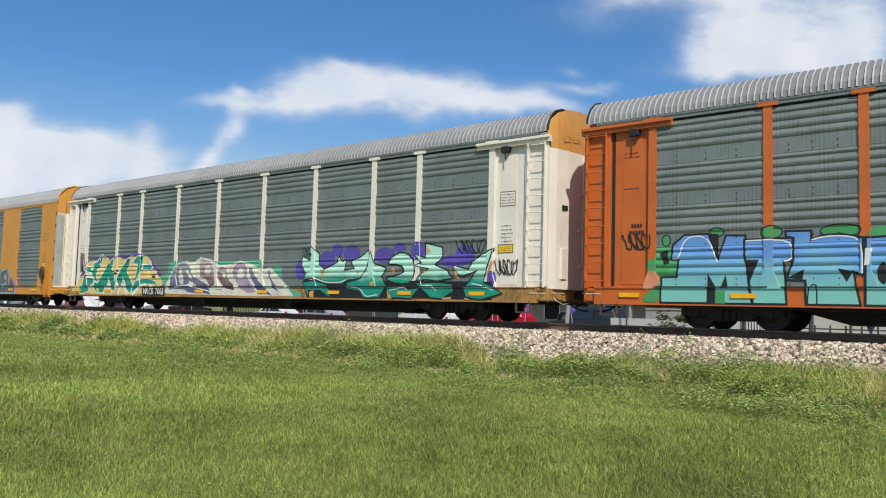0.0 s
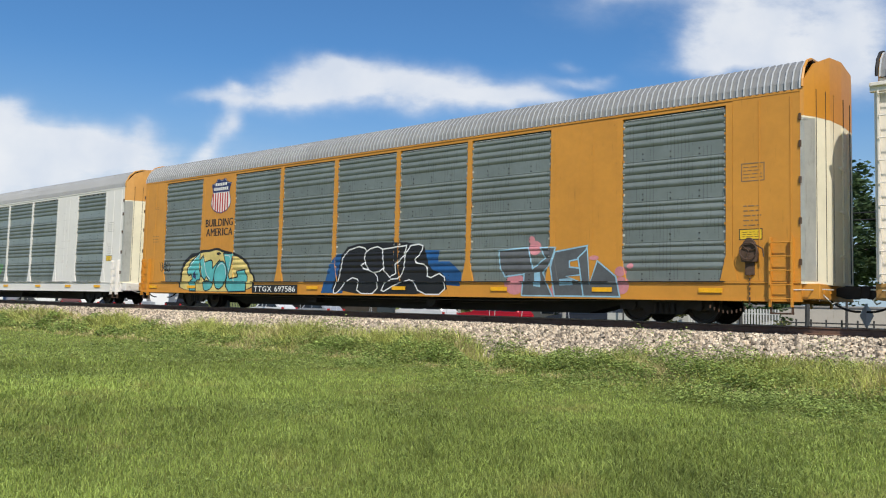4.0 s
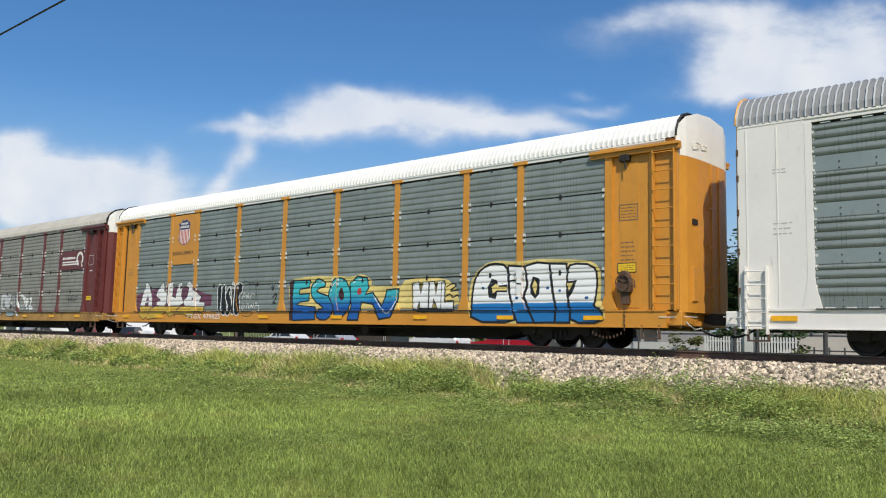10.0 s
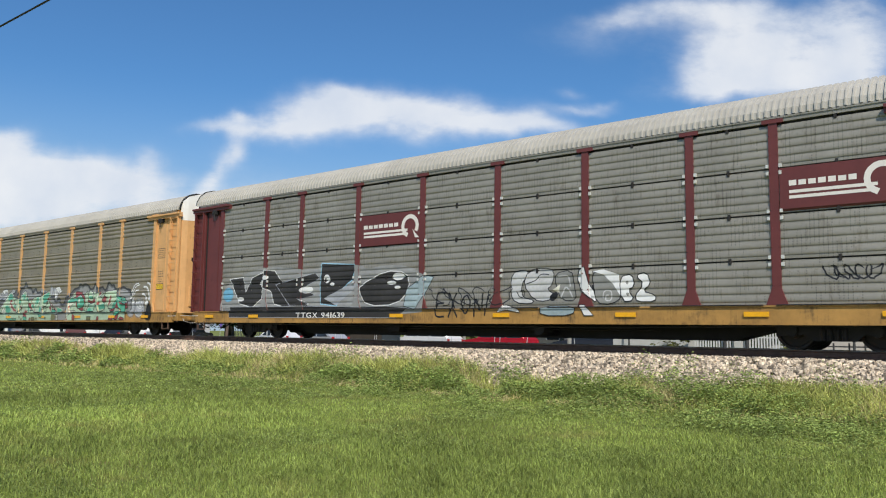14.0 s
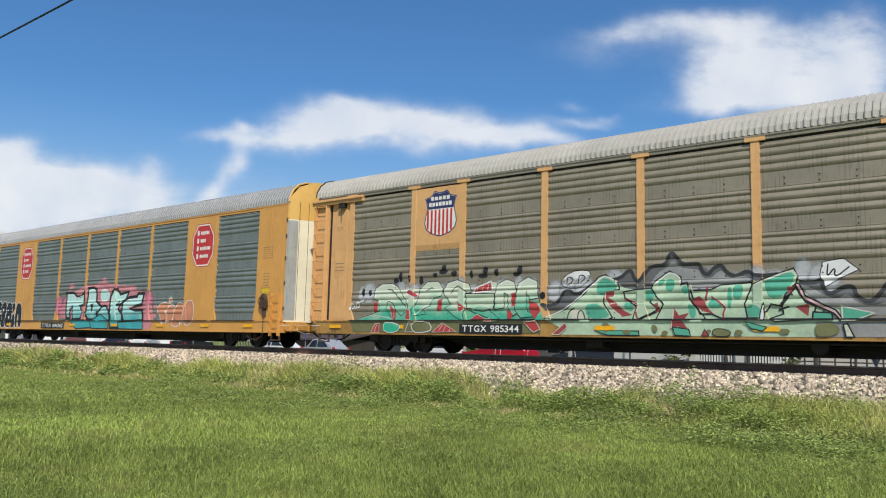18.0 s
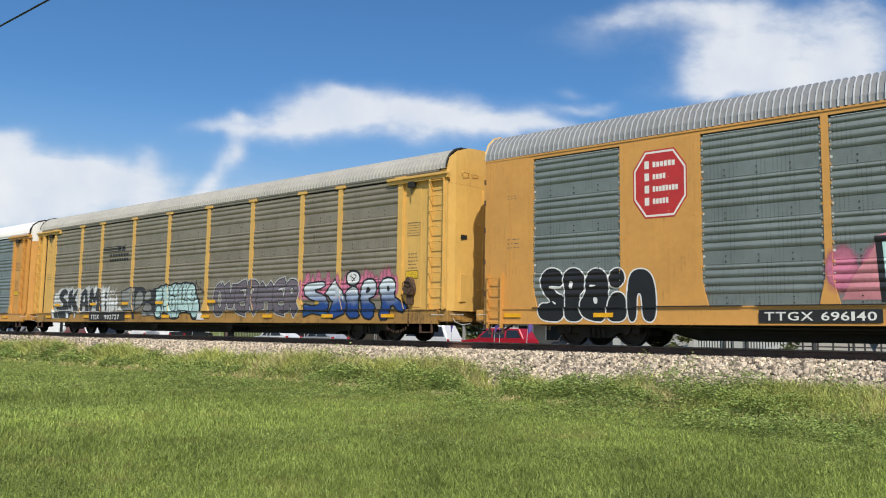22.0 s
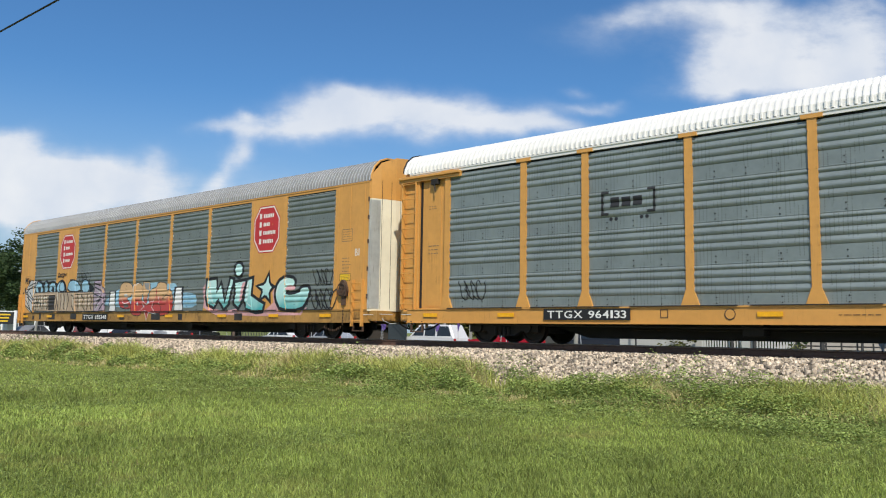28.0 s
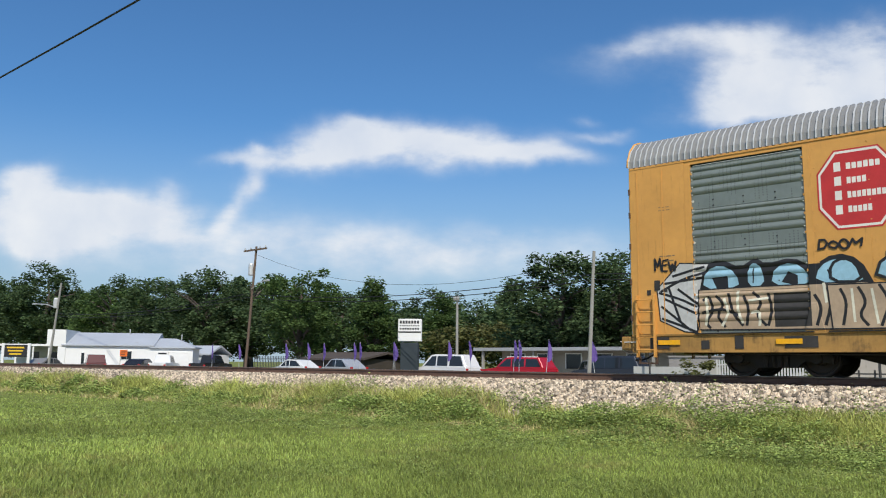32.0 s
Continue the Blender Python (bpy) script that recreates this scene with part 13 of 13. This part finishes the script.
# template, x, y, height, width of the crown against the template's nine metres
plan = random.Random(12)
FRONT_TREES = ((0, -201, 72, 21, 2.0), (1, -174, 72, 21, 2.0), (4, -176, 81, 18, 1.8), (2, -144, 72, 16, 1.6), (0, -126, 72, 16.5, 1.7), (1, -107, 68, 15.0, 1.5), (4, -109, 77, 16.5, 1.7), (2, -76, 61, 13.0, 1.15), (0, -87, 77, 12.5, 1.5), (3, -62.6, 60, 10.6, 1.05), (1, -72, 81, 11, 1.3), (4, -84, 85, 11, 1.4), (2, -62, 77, 9.0, 1.2), (0, -36.4, 56.5, 10.8, 1.15), (1, -32.0, 58, 10.2, 1.1), (4, -28.0, 62, 10.6, 1.1), (2, -48, 72, 9.0, 1.2))
BACK_TREES = ((0, -15.0, 60, 12.0, 1.3), (1, -21.0, 64, 11.0, 1.2), (4, -6, 62, 11.5, 1.2), (2, 3, 64, 11, 1.2), (0, -42, 80, 10, 1.3), (1, -158, 80, 18, 1.8), (4, -190, 85, 20, 1.9), (0, -222, 80, 21, 2.0), (1, -245, 78, 21, 2.0), (2, -98, 82, 14, 1.5), (4, -135, 86, 17, 1.7), (0, -118, 84, 16, 1.6), (1, -66, 90, 11.5, 1.4), (0, -54, 92, 11, 1.4), (2, 14, 60, 11, 1.2), (1, 26, 66, 12, 1.3), (3, -68.5, 66, 9.5, 0.9), (3, -58, 66, 9.0, 0.9))
for i, x, y, h, wd in FRONT_TREES + BACK_TREES:
    plant(i, x, y, h, wd, plan.uniform(0, 360))


def thickets():
    """Undergrowth below the trees, and olive shrubs beside the flat-roofed building."""
    rng = np.random.default_rng(8)
    n = 620
    x = rng.uniform(-250, 30, n)
    y = rng.uniform(66, 76, n) + np.clip(-x - 60, 0, 100) * 0.02
    c = np.stack([x, y, FAR_Z + rng.uniform(0.4, 1.0, n) * np.interp(x, [-120, -60, 30], [10.5, 7.0, 6.5])], 1)
    v, f = leaves(c, rng.uniform(1.2, 2.4, n), 80, 0.3, 4)
    tagged(new("undergrowth", grid_mesh("undergrowth", v, f, LEAF_DARK)), "dark tangled undergrowth below the tree line", "undergrowth", "", "stuff")
    for k, (x0, x1, y0, top) in enumerate(((-55, -49, 60.5, 5.2), (-49.5, -44.5, 60, 5.0), (-44, -39.5, 59.5, 4.6), (-39.5, -35, 59.5, 4.3))):
        m = 48
        c = np.stack([rng.uniform(x0, x1, m), y0 + rng.uniform(-1.2, 1.2, m), FAR_Z + rng.uniform(0.3, top + 0.2, m) * 0.95], 1)
        v, f = leaves(c, rng.uniform(0.5, 0.95, m), 60, 0.2, 20 + k)
        ob = tagged(new("shrub", grid_mesh("shrub", v, f, LEAF_OLIVE)), "olive green flowering shrub behind the building", "shrub", "shrubs behind the building")
    for k, (x0, x1, y0, top) in enumerate(((-17.4, -16.5, 37.3, 1.7), (-16.4, -15.6, 37.2, 1.5), (-11.7, -11.1, 37.2, 1.0))):
        c = np.stack([rng.uniform(x0, x1, 14), y0 + rng.uniform(-0.3, 0.3, 14), FAR_Z + rng.uniform(0.1, top, 14)], 1)
        v, f = leaves(c, rng.uniform(0.2, 0.4, 14), 50, 0.09, 40 + k)
        tagged(new("shrub", grid_mesh("shrub", v, f, LEAF_OLIVE)), "small grey-green shrub beside the picket fence", "shrub", "shrubs beside the fence")
    c = np.stack([rng.uniform(-15.7, -11.6, 60), 38.6 + rng.uniform(-0.3, 0.3, 60), FAR_Z + rng.uniform(0.7, 1.9, 60)], 1)
    v, f = leaves(c, rng.uniform(0.25, 0.45, 60), 60, 0.12, 51)
    tagged(new("hedge", grid_mesh("hedge", v, f, LEAF_DARK)), "dark clipped hedge behind the picket fence", "hedge")


thickets()


# ---- grass and weeds ----
BLADE = surface("grass_blades", (0.306, 0.375, 0.093), 0.5, 0, 0.5, 0.22, (0.42, 0.37, 0.13), 0.40, island=0.5, spec=0.25, thin=0.33)
WEED = surface("weed_blades", (0.48, 0.50, 0.15), 0.75, 0, 0.3, 0.5, (0.24, 0.22, 0.08), 0.3, island=0.55, spec=0.25, thin=0.28)
STRAW = surface("dry_straw", (0.50, 0.43, 0.2), 0.8, 0, 0.2, 0.8, (0.2, 0.16, 0.07), 0.25, island=0.35, spec=0.2)
CLOVER = surface("clover_leaves", (0.26, 0.325, 0.095), 0.7, 0, 0.45, 0.5, (0.34, 0.33, 0.13), 0.3, island=0.55, spec=0.25, thin=0.28)
WEED_LEAF = surface("broad_weed_leaves", (0.27, 0.345, 0.095), 0.7, 0, 0.3, 0.7, (0.12, 0.17, 0.04), 0.25, island=0.5, spec=0.25, thin=0.22)


def value_noise(x, y, scale, seed):
    """Smooth noise over the ground, 0 to 1."""
    rng = np.random.default_rng(seed)
    table = rng.random((64, 64))
    u, v = np.asarray(x) / scale, np.asarray(y) / scale
    i, j = np.floor(u).astype(int), np.floor(v).astype(int)
    a, b = u - i, v - j
    a, b = a * a * (3 - 2 * a), b * b * (3 - 2 * b)
    g = lambda p, q: table[p % 64, q % 64]
    return (g(i, j) * (1 - a) + g(i + 1, j) * a) * (1 - b) + (g(i, j + 1) * (1 - a) + g(i + 1, j + 1) * a) * b


def blades(x, y, z, high, width, bend, rng):
    """Curved pointed blades: two joints each."""
    n = len(x)
    a = rng.uniform(0, 6.28, n)
    dx, dy = np.cos(a), np.sin(a)
    b = rng.uniform(0, 6.28, n)
    lx, ly = np.cos(b) * bend * high, np.sin(b) * bend * high
    hw = width / 2
    v = np.empty((n, 5, 3))
    v[:, 0] = np.stack([x - dx * hw, y - dy * hw, z - 0.01], 1)
    v[:, 1] = np.stack([x + dx * hw, y + dy * hw, z - 0.01], 1)
    v[:, 2] = np.stack([x + lx * 0.35 + dx * hw * 0.8, y + ly * 0.35 + dy * hw * 0.8, z + high * 0.58], 1)
    v[:, 3] = np.stack([x + lx * 0.35 - dx * hw * 0.8, y + ly * 0.35 - dy * hw * 0.8, z + high * 0.58], 1)
    v[:, 4] = np.stack([x + lx, y + ly, z + high * (1 - 0.25 * bend)], 1)
    base = np.array([(0, 1, 2), (0, 2, 3), (3, 2, 4)])
    f = base[None] + (np.arange(n) * 5)[:, None, None]
    return v.reshape(-1, 3), f.reshape(-1, 3)


def grass():
    rng = np.random.default_rng(9)
    # the lawn, thinning out with distance along the stretch before the track
    n = 330000
    az = np.radians(rng.uniform(8, 73, n))
    rho = 5.2 * (46 / 5.2) ** (rng.random(n) ** 1.15)
    x, y = -rho * np.sin(az), rho * np.cos(az)
    keep = (y < 15.6) & (y > 2)
    x, y, rho = x[keep], y[keep], rho[keep]
    patch = value_noise(x, y, 1.1, 1) * 0.6 + value_noise(x, y, 0.35, 2) * 0.4
    tall = np.clip((14.5 - y) / 6.0, 0.35, 1.0)
    far = value_noise(x, y, 3.1, 31)
    high = (0.03 + (0.04 + 0.075 * far) * patch * tall) * rng.uniform(0.5, 1.45, len(x))
    width = np.clip(0.0011 * rho, 0.006, 0.03) * rng.uniform(0.7, 1.2, len(x))
    v, f = blades(x, y, lawn_height(x, y), high, width, rng.uniform(0.2, 0.9, len(x)), rng)
    tagged(new("lawn_grass", grid_mesh("lawn_grass", v, f, BLADE)), "short green lawn grass with uneven tufts", "grass", "", "stuff")
    # small broad-leaved weeds in the lawn
    n = 320000
    az = np.radians(rng.uniform(8, 72, n))
    rho = 6.5 * (42 / 6.5) ** rng.random(n)
    x, y = -rho * np.sin(az), rho * np.cos(az)
    spread = 0.6 * value_noise(x, y, 1.7, 7) + 0.4 * value_noise(x, y, 0.6, 8)
    keep = (y < 15.4) & (spread > np.clip(0.95 - 0.042 * y, 0.46, 0.78) + rng.uniform(-0.1, 0.1, n))
    x, y = x[keep], y[keep]
    m = len(x)
    s_ = rng.uniform(0.006, 0.014, m) * np.clip(np.hypot(x, y) / 9, 1, 2.2)
    v, f = scatter(LEAF_V, LEAF_F, np.stack([x, y, lawn_height(x, y) + rng.uniform(0.01, 0.075, m)], 1), np.stack([s_, s_, s_], 1), rng.uniform(0, 6.28, m), rng.uniform(-0.9, 0.9, m), rng)
    tagged(new("clover", grid_mesh("clover", v, f, CLOVER)), "small broad-leaved clover in the lawn", "weeds", "", "stuff")
    # tall weeds along the foot of the ballast, in clumps
    n = 105000
    x = -6 + 12 * rng.random(n) - 75 * rng.random(n) ** 1.6
    y = rng.normal(15.45, 0.62, n)
    clump = 0.55 * value_noise(x, y, 2.3, 11) + 0.45 * value_noise(x, y, 0.8, 12)
    keep = (y > 13.9) & (y < 17.3) & (rng.random(n) < np.clip((clump - 0.22) * 2.0, 0.22, 0.8)) & (y < 16.3 + 1.6 * (clump - 0.45) + np.clip(-x - 14, 0, 20) * 0.03)
    x, y, clump = x[keep], y[keep], clump[keep]
    ridge = np.exp(-((y - 15.8) / 0.85) ** 2)
    high = (0.10 + (0.22 + 0.72 * clump) * ridge * 0.95) * rng.uniform(0.5, 1.2, len(x)) * np.where(x < -16, 1.1, 0.72 + 0.28 * np.clip((-x - 6) / 6, 0, 1))
    z = np.maximum(lawn_height(x, y), ballast_height(y))
    width = np.clip(0.0009 * np.hypot(x, y), 0.010, 0.035) * rng.uniform(0.7, 1.3, len(x))
    dry = (value_noise(x, y, 1.4, 15) + rng.uniform(-0.25, 0.25, len(x)) > np.where(x > -9, 0.62, 0.68)) | ((y < 14.9) & (value_noise(x, y, 0.9, 16) + rng.uniform(-0.5, 0.4, len(x)) > 0.55))
    for name, mask, mat, label in (("tall_weeds", ~dry, WEED, "tall green weeds along the foot of the ballast"), ("dry_grass", dry, STRAW, "dry straw-coloured grass among the weeds")):
        v, f = blades(x[mask], y[mask], z[mask], high[mask], width[mask], rng.uniform(0.2, 0.8, mask.sum()), rng)
        tagged(new(name, grid_mesh(name, v, f, mat)), label, "weeds", "", "stuff")
    # low leafy plants where the lawn meets the weeds, with dry litter between them
    n = 90000
    x, y = rng.uniform(-26, 1, n), rng.uniform(12.2, 15.0, n)
    clump = 0.6 * value_noise(x, y, 1.0, 41) + 0.4 * value_noise(x, y, 0.35, 42)
    keep = clump > 0.60 - 0.06 * (y - 12.2) + 0.012 * np.clip(-x - 8, 0, 20)
    x, y, clump = x[keep], y[keep], clump[keep]
    m = len(x)
    z = lawn_height(x, y) + rng.random(m) * (0.06 + 0.6 * (clump - 0.4))
    s_ = rng.uniform(0.012, 0.03, m)
    v, f = scatter(LEAF_V, LEAF_F, np.stack([x, y, z], 1), np.stack([s_, s_, s_], 1), rng.uniform(0, 6.28, m), rng.uniform(-0.9, 0.9, m), rng)
    tagged(new("low_weeds", grid_mesh("low_weeds", v, f, WEED_LEAF)), "low leafy weeds at the edge of the lawn", "weeds", "", "stuff")
    n = 16000
    x, y = rng.uniform(-26, 1, n), rng.normal(14.5, 0.3, n)
    keep = value_noise(x, y, 0.8, 45) > 0.58
    x, y = x[keep], y[keep]
    v, f = blades(x, y, lawn_height(x, y), rng.uniform(0.03, 0.12, len(x)), np.full(len(x), 0.014), rng.uniform(0.8, 1.8, len(x)), rng)
    tagged(new("dry_litter", grid_mesh("dry_litter", v, f, STRAW)), "dry straw litter between the weeds and the lawn", "litter", "", "stuff")
    # rounded leafy mounds standing out of the weeds
    n = 62
    cx, cy = 1.5 - 34 * rng.random(n) ** 1.35, rng.normal(15.25, 0.45, n)
    wide, tall = rng.uniform(0.28, 0.7, n), rng.uniform(0.24, 0.66, n)
    per = 640
    x0, y0, w0, h0 = (np.repeat(q, per) for q in (cx, cy, wide, tall))
    d = rng.normal(size=(n * per, 3))
    d /= np.linalg.norm(d, axis=1)[:, None]
    k = rng.uniform(0.55, 1.08, n * per)
    x, y = x0 + d[:, 0] * w0 * k * 1.3, y0 + d[:, 1] * w0 * k * 0.8
    z = np.maximum(lawn_height(x, y), ballast_height(y)) + np.abs(d[:, 2]) * h0 * k
    s_ = rng.uniform(0.014, 0.034, n * per)
    v, f = scatter(LEAF_V, LEAF_F, np.stack([x, y, z], 1), np.stack([s_, s_, s_], 1), rng.uniform(0, 6.28, n * per), rng.uniform(-1.0, 1.0, n * per), rng)
    tagged(new("weed_mounds", grid_mesh("weed_mounds", v, f, WEED_LEAF)), "rounded leafy weed mounds beside the ballast", "weeds", "", "stuff")
    # leafy weeds
    n = 300000
    x = -2 + 8 * rng.random(n) - 60 * rng.random(n) ** 1.5
    y = rng.normal(15.6, 0.5, n)
    clump = 0.6 * value_noise(x, y, 1.3, 21) + 0.4 * value_noise(x, y, 0.5, 22)
    keep = (clump > np.where(x > -10, 0.34, 0.42)) & (y > 14.2) & (y < 16.2 + 1.6 * (clump - 0.42))
    x, y, clump = x[keep], y[keep], clump[keep]
    m = len(x)
    z = np.maximum(lawn_height(x, y), ballast_height(y)) + rng.random(m) * (0.12 + 1.25 * (clump - 0.4))
    s_ = rng.uniform(0.015, 0.035, m) * np.clip(np.hypot(x, y) / 18, 0.8, 2)
    v, f = scatter(LEAF_V, LEAF_F, np.stack([x, y, z], 1), np.stack([s_, s_, s_], 1), rng.uniform(0, 6.28, m), rng.uniform(-0.9, 0.9, m), rng)
    tagged(new("leafy_weeds", grid_mesh("leafy_weeds", v, f, WEED_LEAF)), "leafy green weeds in clumps beside the ballast", "weeds", "", "stuff")


grass()


# ---- what moves ----
def motions():
    rows = ((0, 0.19), (2, 17.84), (4, 35.63), (6, 53.5), (8, 71.38), (10, 89.26), (12, 107.12), (14, 124.99),
            (16, 142.86), (18, 160.73), (20, 178.6), (22, 196.48), (24, 214.41), (26, 232.36), (28, 250.33), (30, 268.29), (32, 286.16))
    for w in WAGONS:
        walk(w.car, [(t, pose(w.centre + s_, TRACK_Y, 0)) for t, s_ in rows])
    # the wheels roll without slipping; a row every second frame keeps each turn under a right angle
    ts = [i / 15 for i in range(481)]
    way = np.interp(ts, [r[0] for r in rows], [r[1] for r in rows])
    for wheel, ax in WHEELS:
        walk(wheel, [(t, Matrix.Translation((ax, 0, WHEEL_R)) @ Matrix.Rotation(s_ / WHEEL_R, 4, "Y")) for t, s_ in zip(ts, way)])


motions()
